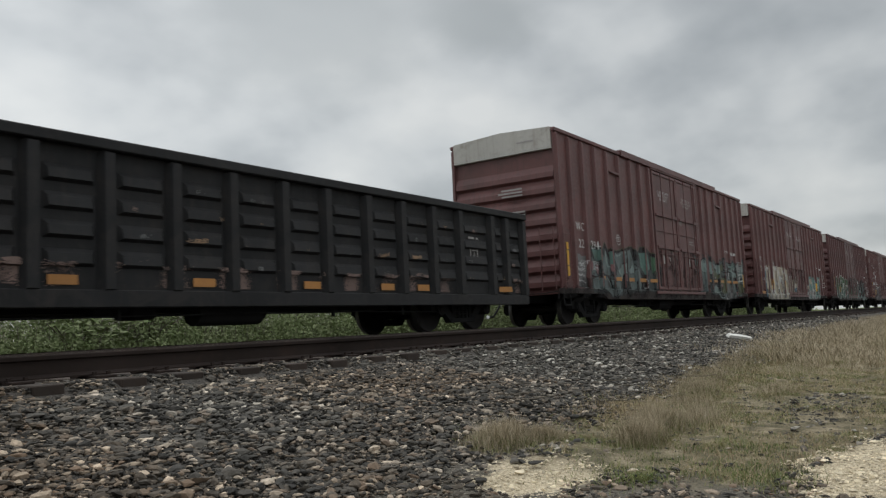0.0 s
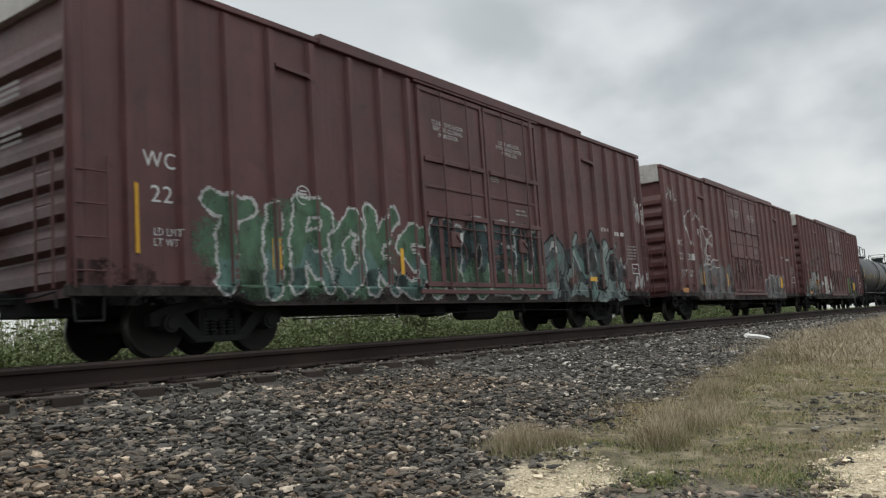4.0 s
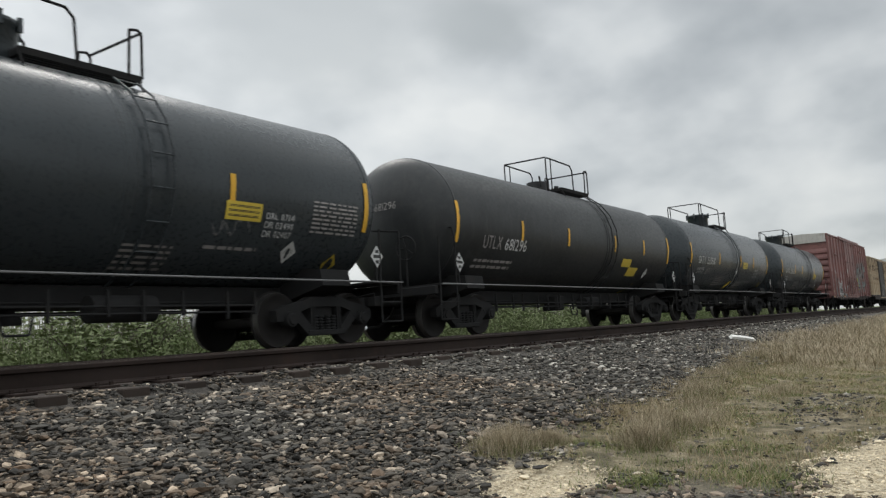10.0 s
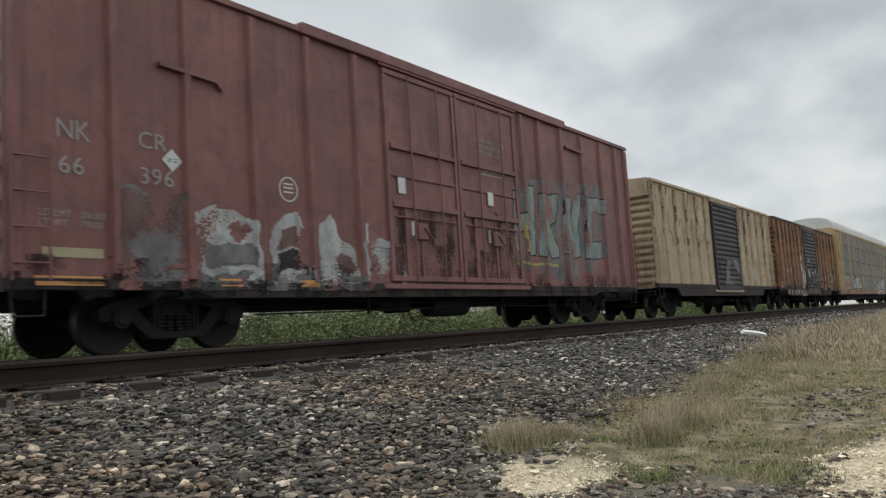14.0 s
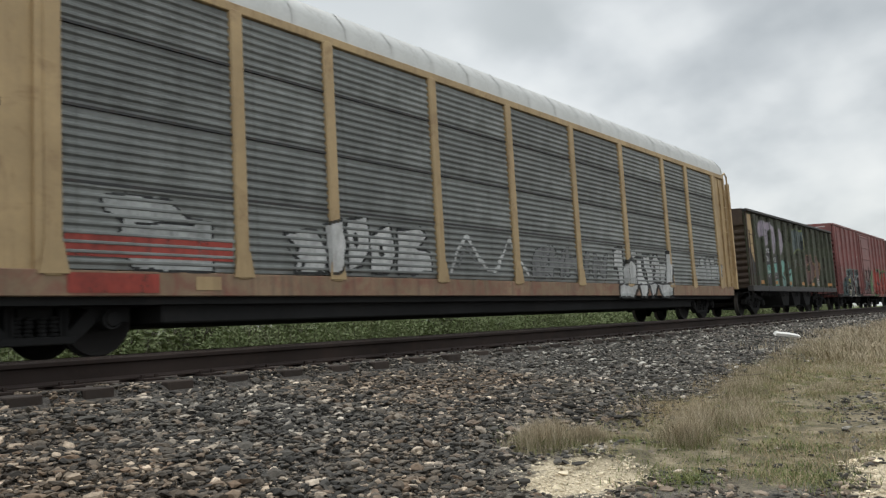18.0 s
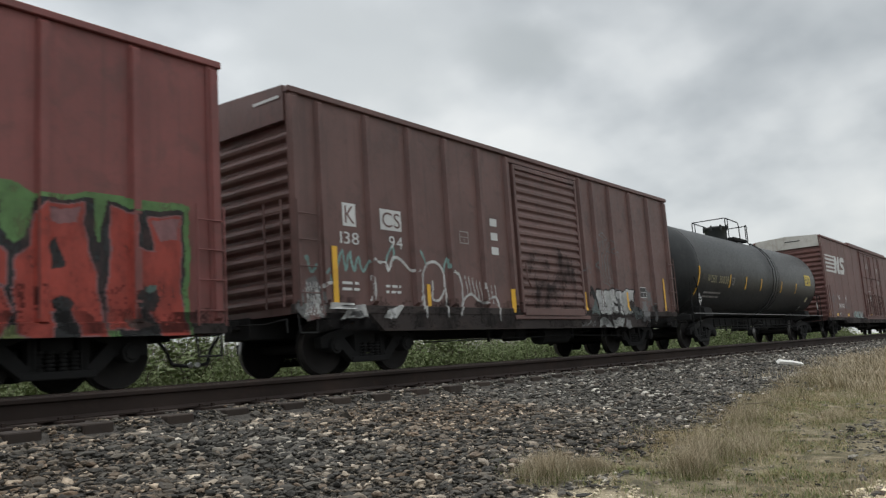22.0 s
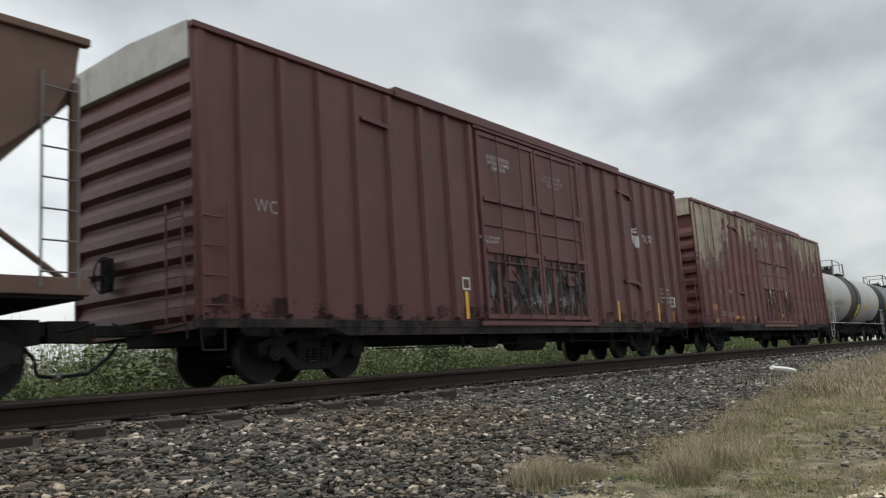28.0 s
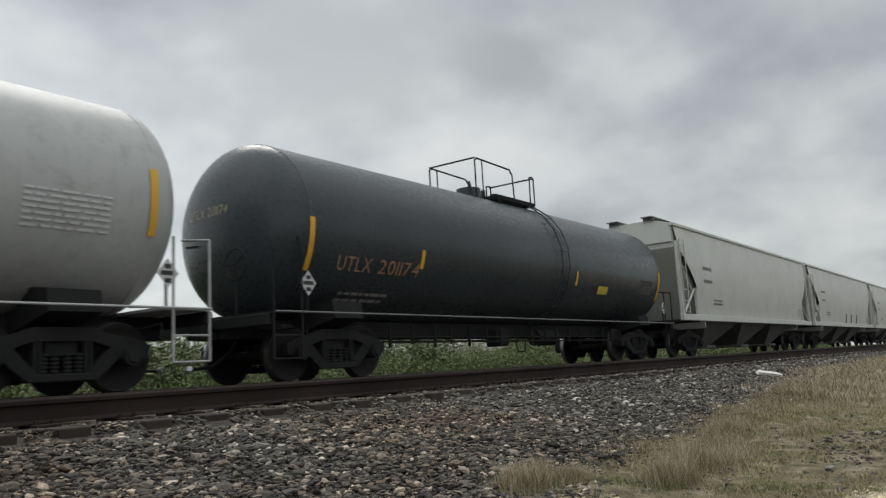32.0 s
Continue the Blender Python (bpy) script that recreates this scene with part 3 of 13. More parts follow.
class Marks:
    """Lettering, bars and decals on one car, laid on its near side by a depth line y(x, z)."""
    def __init__(self, car, depth):
        self.car, self.depth = car, depth

    def _obj(self, name, pts, faces, mat, label="", lift=0.012):
        b = MB().add([(x, self.depth(x, z) - lift, z) for x, z in pts], faces)
        return part(name, b, mat, self.car, label)

    def text(self, line, x0, x1, z0, z1, mat="white"):
        v, f = flat_text(line, x0, x1, z0, z1)
        return self._obj("lettering", v, f, M[mat], "painted lettering")

    def block(self, lines_, x0, x1, z0, z1, mat="white"):
        n, v, f = len(lines_), [], []
        h = (z1 - z0) / n
        wide = max(len(s) for s in lines_)
        for i, s in enumerate(lines_):
            w = (x1 - x0) * len(s) / wide
            c = (x0 + x1) / 2
            a, b = flat_text(s, c - w / 2, c + w / 2, z1 - h * (i + 0.82), z1 - h * (i + 0.1))
            k = len(v)
            v += a
            f += [tuple(j + k for j in q) for q in b]
        return self._obj("stencil", v, f, M[mat], "small stencilled lettering")

    def bars(self, x0, x1, z0, z1, rows, mat="grey_letter", seed=1):
        rng = random.Random(seed)
        v, f = [], []
        h = (z1 - z0) / rows
        for r in range(rows):
            x = x0
            while x < x1 - 0.02:
                w = min(rng.uniform(0.08, 0.24), x1 - x)
                zb = z1 - (r + 0.72) * h
                k = len(v)
                v += [(x, zb), (x + w, zb), (x + w, zb + h * 0.45), (x, zb + h * 0.45)]
                f.append((k, k + 1, k + 2, k + 3))
                x += w + rng.uniform(0.025, 0.06)
        ob = self._obj("data_block", v, f, M[mat], "rows of small data lettering")
        ob["kind"] = "stuff"
        return ob

    def rect(self, name, x0, x1, z0, z1, mat, label="", lift=0.008, nz=1):
        v, f = [], []
        for i in range(nz + 1):
            z = z0 + (z1 - z0) * i / nz
            v += [(x0, z), (x1, z)]
        for i in range(nz):
            f.append((2 * i, 2 * i + 1, 2 * i + 3, 2 * i + 2))
        return self._obj(name, v, f, M[mat], label, lift)

    def reflector(self, x, z0, z1, w=0.1, mat="reflector"):
        return self.rect("reflector", x - w / 2, x + w / 2, z0, z1, mat, "yellow reflective strip", 0.014, 4)

    def flat_reflector(self, x0, x1, z0, z1, mat="reflector"):
        return self.rect("reflector", x0, x1, z0, z1, mat, "yellow reflective strip", 0.014)

    def stencil_box(self, x0, x1, z0, z1, t=0.03, mat="white", mid=True):
        v, f = [], []
        spans = [(x0, x1, z0, z0 + t), (x0, x1, z1 - t, z1), (x0, x0 + t, z0 + t, z1 - t), (x1 - t, x1, z0 + t, z1 - t)]
        if mid:
            c = (z0 + z1) / 2
            spans += [(x0 + 2 * t, x1 - 2 * t, c, c + t * 0.7), ((x0 + x1) / 2 - t / 2, (x0 + x1) / 2 + t / 2, z0 + 2 * t, c - t)]
        for a, b, c0, c1 in spans:
            k = len(v)
            v += [(a, c0), (b, c0), (b, c1), (a, c1)]
            f.append((k, k + 1, k + 2, k + 3))
        return self._obj("stencil_frame", v, f, M[mat], "white outlined test stencil")

    def ring(self, x, z, r, t=0.022, mat="white"):
        v, f, n = [], [], 20
        for i in range(n):
            a = 2 * math.pi * i / n
            v += [(x + r * math.cos(a), z + r * math.sin(a)), (x + (r - t) * math.cos(a), z + (r - t) * math.sin(a))]
            j = (i + 1) % n
            f.append((2 * i, 2 * j, 2 * j + 1, 2 * i + 1))
        k = len(v)
        for row in (-0.3, 0.05, 0.35):
            w = r * 0.5
            v += [(x - w, z + row * r), (x + w, z + row * r), (x + w, z + row * r + 0.025), (x - w, z + row * r + 0.025)]
            f.append((k, k + 1, k + 2, k + 3))
            k += 4
        return self._obj("round_stencil", v, f, M[mat], "round white stencil")

    def diamond(self, x, z, r, mat="white", word="", ink="black_letter"):
        o = self._obj("placard", [(x, z - r), (x + r, z), (x, z + r), (x - r, z)], [(0, 1, 2, 3)], M[mat], "diamond hazard placard", 0.012)
        if word:
            v, f = flat_text(word, x - r * 0.55, x + r * 0.55, z - r * 0.17, z + r * 0.17)
            part("placard_text", MB().add([(a, self.depth(a, b) - 0.016, b) for a, b in v], f), M[ink], o)
        return o


# ---------------- spray paint ----------------
STROKES = {
    "A": [[(0, 0), (.5, 1), (1, 0)], [(.2, .4), (.8, .4)]], "B": [[(0, 0), (0, 1), (.8, .9), (.7, .55), (0, .5)], [(.7, .55), (1, .3), (.7, 0), (0, 0)]],
    "C": [[(1, .9), (.4, 1), (0, .6), (.1, .15), (.6, 0), (1, .15)]], "D": [[(0, 0), (0, 1), (.7, .9), (1, .5), (.7, .1), (0, 0)]],
    "E": [[(1, 1), (0, .95), (0, .05), (1, 0)], [(0, .5), (.8, .5)]], "F": [[(0, 0), (0, 1), (1, 1)], [(0, .5), (.8, .5)]],
    "G": [[(1, .85), (.5, 1), (0, .6), (.15, .1), (.7, 0), (1, .4), (.55, .45)]], "H": [[(0, 0), (0, 1)], [(1, 0), (1, 1)], [(0, .5), (1, .5)]],
    "I": [[(.5, 0), (.5, 1)]], "K": [[(0, 0), (0, 1)], [(1, 1), (.1, .5), (1, 0)]], "L": [[(0, 1), (0, 0), (1, .05)]], "M": [[(0, 0), (.1, 1), (.5, .4), (.9, 1), (1, 0)]],
    "N": [[(0, 0), (0, 1), (1, 0), (1, 1)]], "O": [[(.5, 1), (0, .7), (.05, .2), (.5, 0), (1, .3), (.9, .8), (.5, 1)]], "P": [[(0, 0), (0, 1), (.9, .9), (.9, .5), (0, .45)]],
    "R": [[(0, 0), (0, 1), (.9, .9), (.85, .55), (.1, .5), (1, 0)]], "S": [[(1, .9), (.4, 1), (0, .75), (.9, .35), (.7, 0), (0, .1)]], "T": [[(0, 1), (1, 1)], [(.5, 1), (.5, 0)]],
    "U": [[(0, 1), (.05, .2), (.5, 0), (.95, .2), (1, 1)]], "V": [[(0, 1), (.5, 0), (1, 1)]], "W": [[(0, 1), (.25, 0), (.5, .7), (.75, 0), (1, 1)]], "X": [[(0, 0), (1, 1)], [(0, 1), (1, 0)]],
    "Y": [[(0, 1), (.5, .5), (1, 1)], [(.5, .5), (.5, 0)]], "Z": [[(0, 1), (1, 1), (0, 0), (1, 0)]]}


class Spray:
    """Spray paint on a grid of small cells, cut into strips that follow the side's ribs."""
    def __init__(self, x0, x1, z0, z1, seed=1, cell=0.025, wobble=1.0):
        self.x0, self.z0, self.c = x0, z0, cell
        self.nx, self.nz = int((x1 - x0) / cell), int((z1 - z0) / cell)
        self.w, self.h = x1 - x0, z1 - z0
        self.g = np.zeros((self.nz, self.nx), np.int16)
        gx, gz = np.meshgrid((np.arange(self.nx) + 0.5) * cell, (np.arange(self.nz) + 0.5) * cell)
        self.rng = random.Random(seed)
        # hand-wobble of all edges
        k = seed * 1.7
        self.gx = gx + wobble * 0.03 * np.sin(gz * 7 + k) + wobble * 0.02 * np.sin(gz * 17 + gx * 5 + k)
        self.gz = gz + wobble * 0.03 * np.sin(gx * 6 + k * 2) + wobble * 0.02 * np.sin(gx * 15 - gz * 4)
        self.cols = [None]
        # overspray: the edges of a coat are grainy
        self.fuzz = np.random.default_rng(seed).normal(0, 0.009 * wobble, self.g.shape)

    def ink(self, name):
        if name not in self.cols:
            self.cols.append(name)
        return self.cols.index(name)

    def dist(self, pts):
        d = np.full(self.g.shape, 1e9)
        for (ax, az), (bx, bz) in zip(pts, pts[1:]):
            vx, vz = bx - ax, bz - az
            t = np.clip(((self.gx - ax) * vx + (self.gz - az) * vz) / (vx * vx + vz * vz + 1e-9), 0, 1)
            d = np.minimum(d, np.hypot(self.gx - ax - t * vx, self.gz - az - t * vz))
        return d

    def stroke(self, pts, width, ink):
        self.g[self.dist(pts) < width / 2] = self.ink(ink)
        return self

    def fill(self, mask, ink):
        self.g[mask] = self.ink(ink)
        return self

    def blob(self, x, z, rx, rz, ink, rough=0.25):
        a = np.arctan2(self.gz - z, self.gx - x)
        k = self.rng.uniform(0, 6)
        r = 1 + rough * (np.sin(3 * a + k) * 0.5 + np.sin(7 * a + 2 * k) * 0.3)
        return self.fill(((self.gx - x) / rx) ** 2 + ((self.gz - z) / rz) ** 2 < r * r + self.fuzz * 14, ink)

    def poly(self, pts, ink):
        inside = np.zeros(self.g.shape, bool)
        for (ax, az), (bx, bz) in zip(pts, pts[1:] + pts[:1]):
            cross = ((az > self.gz) != (bz > self.gz)) & (self.gx < (bx - ax) * (self.gz - az) / (bz - az + 1e-12) + ax)
            inside ^= cross
        return self.fill(inside, ink)

    def haze(self, x0, x1, z0, z1, ink, amount=0.5, over=False):
        """A worn, patchy coat; over: only where there is paint already."""
        n = np.zeros(self.g.shape)
        for i in range(7):
            a, b, p = self.rng.uniform(1, 9), self.rng.uniform(0.6, 5), self.rng.uniform(0, 6)
            n += np.sin(self.gx * a + self.gz * b * self.rng.choice((-1, 1)) + p)
        grit = np.random.default_rng(int(x0 * 100 + z1 * 10 + amount * 100)).normal(0, 0.9, self.g.shape)
        return self.fill((self.gx > x0) & (self.gx < x1) & (self.gz > z0) & (self.gz < z1) & (n + grit > (1 - 2 * amount) * 3) & ((self.g > 0) | (not over)), ink)

    def word(self, word, x, z, w, h, fill, edge, thick=0.30, tall=0.05, shine=None, second=None, slant=0.12, lean=0.1, edge_w=0.06):
        n = len(word)
        lw = w / n
        shapes = []
        for i, ch in enumerate(word):
            ox = x + i * lw + lw * 0.16
            oz, k, hh = z + self.rng.uniform(-tall, tall) * h, self.rng.uniform(-lean, lean), h * self.rng.uniform(0.88, 1.06)
            d = np.full(self.g.shape, 1e9)
            for line in STROKES[ch]:
                pts = [(ox + (px + slant * pz + k * (pz - 0.5)) * lw * 0.74, oz + h * 0.1 + pz * hh * 0.8) for px, pz in line]
                d = np.minimum(d, self.dist(pts))
            shapes.append(d + self.fuzz)
        t = thick * min(lw, h) / 2
        for d in shapes:
            self.fill(d < t + edge_w, edge)
            self.fill(d < t, fill)
            if second:
                self.fill((d < t) & (self.gz < z + h * (0.42 + 0.1 * np.sin(self.gx * 9))), second)
            if shine:
                self.fill((d < t * 0.45) & (np.sin(self.gx * 11 + self.gz * 7) > 0.35), shine)
        return self

    def wild(self, x, z, w, h, inks, edge, count=10):
        """Interlocking letter-like strokes."""
        keys = "ABEGHKMNRSZ"
        for i in range(count):
            ch = self.rng.choice(keys)
            lw = w / count * 1.9
            self.word(ch, x + (w - lw) * i / max(1, count - 1), z + self.rng.uniform(0, 0.1) * h, lw, h * self.rng.uniform(0.75, 0.95), self.rng.choice(inks), edge,
                      thick=self.rng.uniform(0.36, 0.52), edge_w=0.045, slant=self.rng.uniform(-0.35, 0.5), shine=self.rng.choice(inks), second=self.rng.choice(inks))
        return self

    def tag(self, x, z, w, h, ink, width=0.03, turns=12):
        pts = []
        for i in range(turns):
            pts.append((x + w * (i + self.rng.uniform(-0.8, 0.8)) / turns, z + h * self.rng.uniform(0, 1)))
        return self.stroke(self.bend(pts), width, ink)

    def bend(self, pts, steps=5):
        """A smooth hand-drawn line through the points."""
        out, q = [], [pts[0]] + list(pts) + [pts[-1]]
        for a, b, c, e in zip(q, q[1:], q[2:], q[3:]):
            for i in range(steps):
                t = i / steps
                out.append(tuple(0.5 * (2 * b[k] + (c[k] - a[k]) * t + (2 * a[k] - 5 * b[k] + 4 * c[k] - e[k]) * t * t + (3 * b[k] - a[k] - 3 * c[k] + e[k]) * t ** 3) for k in (0, 1)))
        return out + [pts[-1]]

    def spray(self, car, depth, breaks=(), label="faded spray-painted graffiti lettering", name="graffiti", lift=0.005):
        """Turns the grid into strips on the car's side."""
        b = MB()
        c, xs0 = self.c, self.x0
        cut = sorted(int(round((q - xs0) / c)) for q in breaks if xs0 < q < xs0 + self.w)
        verts, faces, mats, index = [], [], [], {}

        def vert(i, j):
            k = index.get((i, j))
            if k is None:
                x, z = xs0 + i * c, self.z0 + j * c
                k = index[(i, j)] = len(verts)
                verts.append((x, depth(x, z) - lift, z))
            return k
        cutset = set(cut)
        for j in range(self.nz):
            row = self.g[j]
            i = 0
            while i < self.nx:
                v = row[i]
                if v == 0:
                    i += 1
                    continue
                e = i + 1
                while e < self.nx and row[e] == v and e not in cutset:
                    e += 1
                faces.append((vert(i, j), vert(e, j), vert(e, j + 1), vert(i, j + 1)))
                mats.append(v - 1)
                i = e
        if not faces:
            return None
        b.v, b.f, b.m, b.s = verts, faces, mats, [False] * len(faces)
        return part(name, b, [M["p_" + k] for k in self.cols[1:]], car, label)


# ---------------- running gear ----------------
def wheelset_mesh():
    b = MB()
    for s in (-1, 1):
        y = s * 0.755
        prof = [(0.0, y + s * 0.05), (0.11, y + s * 0.05), (0.16, y + s * 0.02), (0.36, y + s * 0.015), (0.395, y + s * 0.06), (0.45, y + s * 0.066)]
        b.lathe(prof, (0, 0, 0), "y", 30, 0)
        b.lathe([(0.45, y + s * 0.066), (0.455, y + s * 0.055), (0.459, y - s * 0.045)], (0, 0, 0), "y", 30, 1)
        b.lathe([(0.459, y - s * 0.045), (0.485, y - s * 0.058), (0.483, y - s * 0.075), (0.39, y - s * 0.075), (0.36, y - s * 0.015), (0.1, y - s * 0.02), (0.0, y - s * 0.02)], (0, 0, 0), "y", 30, 0)
        b.cyl((0, y, 0), (0, y + s * 0.36, 0), 0.075, n=12)
    b.cyl((0, -0.7, 0), (0, 0.7, 0), 0.08, n=12)
    return b.data("wheelset", [M["wheel"], M["tread"]])


def sideframe_mesh():
    b = MB()
    top = [(-1.16, 0.42), (-1.18, 0.6), (-0.98, 0.68), (-0.55, 0.76), (-0.38, 0.83), (0.38, 0.83), (0.55, 0.76), (0.98, 0.68), (1.18, 0.6), (1.16, 0.42)]
    b.prism(top + [(0.74, 0.44), (0.62, 0.58), (0.36, 0.66), (-0.36, 0.66), (-0.62, 0.58), (-0.74, 0.44)], -0.08, 0.08, "y")
    b.prism([(-0.74, 0.44), (-0.62, 0.58), (-0.36, 0.32), (-0.36, 0.22), (-0.46, 0.2)], -0.075, 0.075, "y")
    b.prism([(0.74, 0.44), (0.46, 0.2), (0.36, 0.22), (0.36, 0.32), (0.62, 0.58)], -0.075, 0.075, "y")
    b.box(-0.46, 0.46, -0.09, 0.09, 0.17, 0.27, 0, 0.02)
    for x in (-0.3, -0.36 + 0.02, 0.3, 0.34):
        b.box(x - 0.03, x + 0.03, -0.07, 0.07, 0.25, 0.68)
    for x in (-0.22, -0.08, 0.08, 0.22):
        for k in range(5):
            b.lathe([(0.045, 0.27 + k * 0.05), (0.062, 0.285 + k * 0.05), (0.062, 0.3 + k * 0.05), (0.045, 0.315 + k * 0.05)], (x, 0, 0), "z", 8)
    for x in (-0.89, 0.89):
        b.cyl((x, -0.16, 0.457), (x, 0.08, 0.457), 0.13, 0.13, 14)
        b.cyl((x, -0.19, 0.457), (x, -0.16, 0.457), 0.085, 0.1, 10)
    return b.data("sideframe", [M["under"]])


def bolster_mesh():
    b = MB()
    b.prism([(-1.0, 0.48), (-1.0, 0.66), (-0.4, 0.72), (0.4, 0.72), (1.0, 0.66), (1.0, 0.48), (0.5, 0.38), (-0.5, 0.38)], -0.2, 0.2, "x")
    b.cyl((0, 0, 0.7), (0, 0, 0.86), 0.2, n=14)
    for s in (-1, 1):
        b.box(s * 0.44, s * 0.5, -0.75, 0.75, 0.33, 0.42)
        for y in (-0.76, 0.76):
            b.box(s * 0.36, s * 0.46, y - 0.06, y + 0.06, 0.3, 0.55, 0, 0.02)
    return b.data("truck", [M["under"]])


WHEELSET, SIDEFRAME, BOLSTER = wheelset_mesh(), sideframe_mesh(), bolster_mesh()
LEAD_WHEELS, TRAIL_WHEELS, TRAIN = [], [], []


def truck(car, x):
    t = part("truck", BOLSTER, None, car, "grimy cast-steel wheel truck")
    t.location = (x, 0, 0)
    for y in (-1.0, 1.0):
        s = part("sideframe", SIDEFRAME, None, t)
        s.location = (0, y, 0)
        if y > 0:
            s.rotation_euler = (0, 0, math.pi)
    for dx, kept in ((-0.89, LEAD_WHEELS), (0.89, TRAIL_WHEELS)):
        w = part("wheelset", WHEELSET, None, t, "steel wheels with a bright tread")
        w.location = (dx, 0, 0.459)
        kept.append(w)


def coupler(car, x, out, reach):
    """Coupler, hose and uncoupling lever at one end; out is -1 or 1."""
    b = MB()
    b.box(x - out * 0.3, x + out * (reach - 0.22), -0.09, 0.09, 0.79, 0.95, 0, 0.02)
    b.prism([(x + out * (reach - 0.26), -0.16), (x + out * (reach + 0.05), -0.2), (x + out * (reach + 0.1), -0.04), (x + out * (reach - 0.04), 0.02), (x + out * (reach + 0.03), 0.17), (x + out * (reach - 0.26), 0.15)], 0.72, 1.0, "z")
    part("coupler", b, M["under"], car, "cast knuckle coupler")
    b = MB()
    pts = [(x + out * 0.05, 0.28, 0.72), (x + out * 0.22, 0.27, 0.52), (x + out * reach * 0.55, 0.24, 0.3), (x + out * reach, 0.16, 0.27)]
    b.tube(pts, 0.028, 7)
    b.cyl(pts[-1], (x + out * (reach + 0.03), 0.12, 0.29), 0.045, n=8, mi=1)
    part("air_hose", b, [M["hose"], M["glad"]], car, "hanging rubber air hose")
    b = MB().tube([(x + out * 0.1, -1.45, 0.86), (x + out * 0.12, -1.0, 0.82), (x + out * 0.25, -0.3, 0.84), (x + out * 0.4, -0.14, 0.98)], 0.014, 6)
    b.tube([(x + out * 0.1, -1.45, 0.86), (x + out * 0.1, -1.46, 0.66)], 0.014, 6)
    part("uncoupling_lever", b, M["under"], car)


def ladder(car, x0, x1, y, z0, z1, mat, n=None, name="ladder", lat=False):
    """Rails and rungs in an x plane (lat False) or across the end (lat True, then x0, x1 are y values and y is x)."""
    b = MB()
    n = n or int((z1 - z0) / 0.36)
    p = (lambda a, z: (y, a, z)) if lat else (lambda a, z: (a, y, z))
    for a in (x0, x1):
        b.cyl(p(a, z0), p(a, z1), 0.016, n=6)
    for i in range(n):
        z = z0 + (i + 0.5) * (z1 - z0) / n
        b.cyl(p(x0, z), p(x1, z), 0.012, n=6)
    return part(name, b, mat, car)


def begin(name, label, category, front, rear, truck_in, reach=0.95, group="freight cars of the train"):
    car = thing(name, label, category, group)
    L = rear - front
    TRAIN.append((car, (front + rear) / 2))
    for s in (-1, 1):
        truck(car, s * (L / 2 - truck_in))
        coupler(car, s * L / 2, s, reach)
    return car, L


def underframe(car, L, truck_in, z=0.72, deep=0.3, seed=1):
    rng = random.Random(seed)
    b = MB().box(-L / 2 + 0.1, L / 2 - 0.1, -0.33, 0.33, z - 0.05, z + 0.3)
    b.box(-L / 2 + truck_in + 1.6, L / 2 - truck_in - 1.6, -0.3, 0.3, z - 0.12, z)
    span = L / 2 - truck_in - 1.7
    k = max(3, int(span * 2 / 1.6))
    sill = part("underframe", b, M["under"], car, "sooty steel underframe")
    arm = MB().prism([(-1.45, z + 0.3), (-1.45, z + 0.16), (-0.35, z - 0.05), (0.35, z - 0.05), (1.45, z + 0.16), (1.45, z + 0.3)], -0.04, 0.04, "x").data("cross_bearer", M["under"])
    for i in range(k):
        part("cross_bearer", arm, None, sill).location = (-span + 2 * span * i / (k - 1), 0, 0)
    b = MB()
    a = rng.uniform(-1.2, 0.6)
    b.cyl((a, -0.85, z - 0.14), (a + 1.25, -0.85, z - 0.14), 0.21, n=16)
    b.cyl((a + 1.25, -0.85, z - 0.14), (a + 1.33, -0.85, z - 0.14), 0.16, n=12)
    part("air_reservoir", b, M["under"], car)
    b = MB().box(a - 1.1, a - 0.7, -1.0, -0.55, z - 0.24, z + 0.16, 0, 0.04)
    b.cyl((a - 1.6, -0.8, z - 0.05), (a - 1.1, -0.8, z - 0.05), 0.15, n=12)
    part("brake_valve", b, M["under"], car)
    b = MB()
    b.tube([(-span, -0.95, z + 0.02), (a - 1.3, -0.95, z - 0.02), (a + 1.6, -0.7, z - 0.1), (span, -0.62, z - 0.04)], 0.022, 6)
    b.tube([(-span - 0.4, -1.2, z - 0.22), (span * 0.4, -1.2, z - 0.17)], 0.013, 5)
    b.tube([(span * 0.35, -1.25, z - 0.17), (span + 0.5, -1.25, z - 0.22)], 0.013, 5)
    for x in (-span * 0.55, span * 0.4, span * 0.85):
        b.box(x - 0.02, x + 0.02, -1.27, -1.22, z - 0.26, z + 0.25)
    part("brake_rigging", b, M["under"], car, "brake pipes and rods")


# ---------------- boxcars ----------------
FAR = 0.16      # the far side stands out by so much more than the near one


def rib_depth(ribs, base=-1.50, out=-1.58, top=0.05, foot=0.085, flats=()):
    """y of the side at x: a flat sheet with upright hat ribs; flats are (x0, x1, y) stretches such as doors."""
    pts = []
    for r in ribs:
        pts += [(r - foot, base), (r - top, out), (r + top, out), (r + foot, base)]
    pts.sort()
    xs, ys = [p[0] for p in pts] or [0.0], [p[1] for p in pts] or [base]

    def depth(x, z=0.0):
        for a, b, y in flats:
            if a <= x <= b:
                return y
        return float(np.interp(x, xs, ys))
    return depth, xs


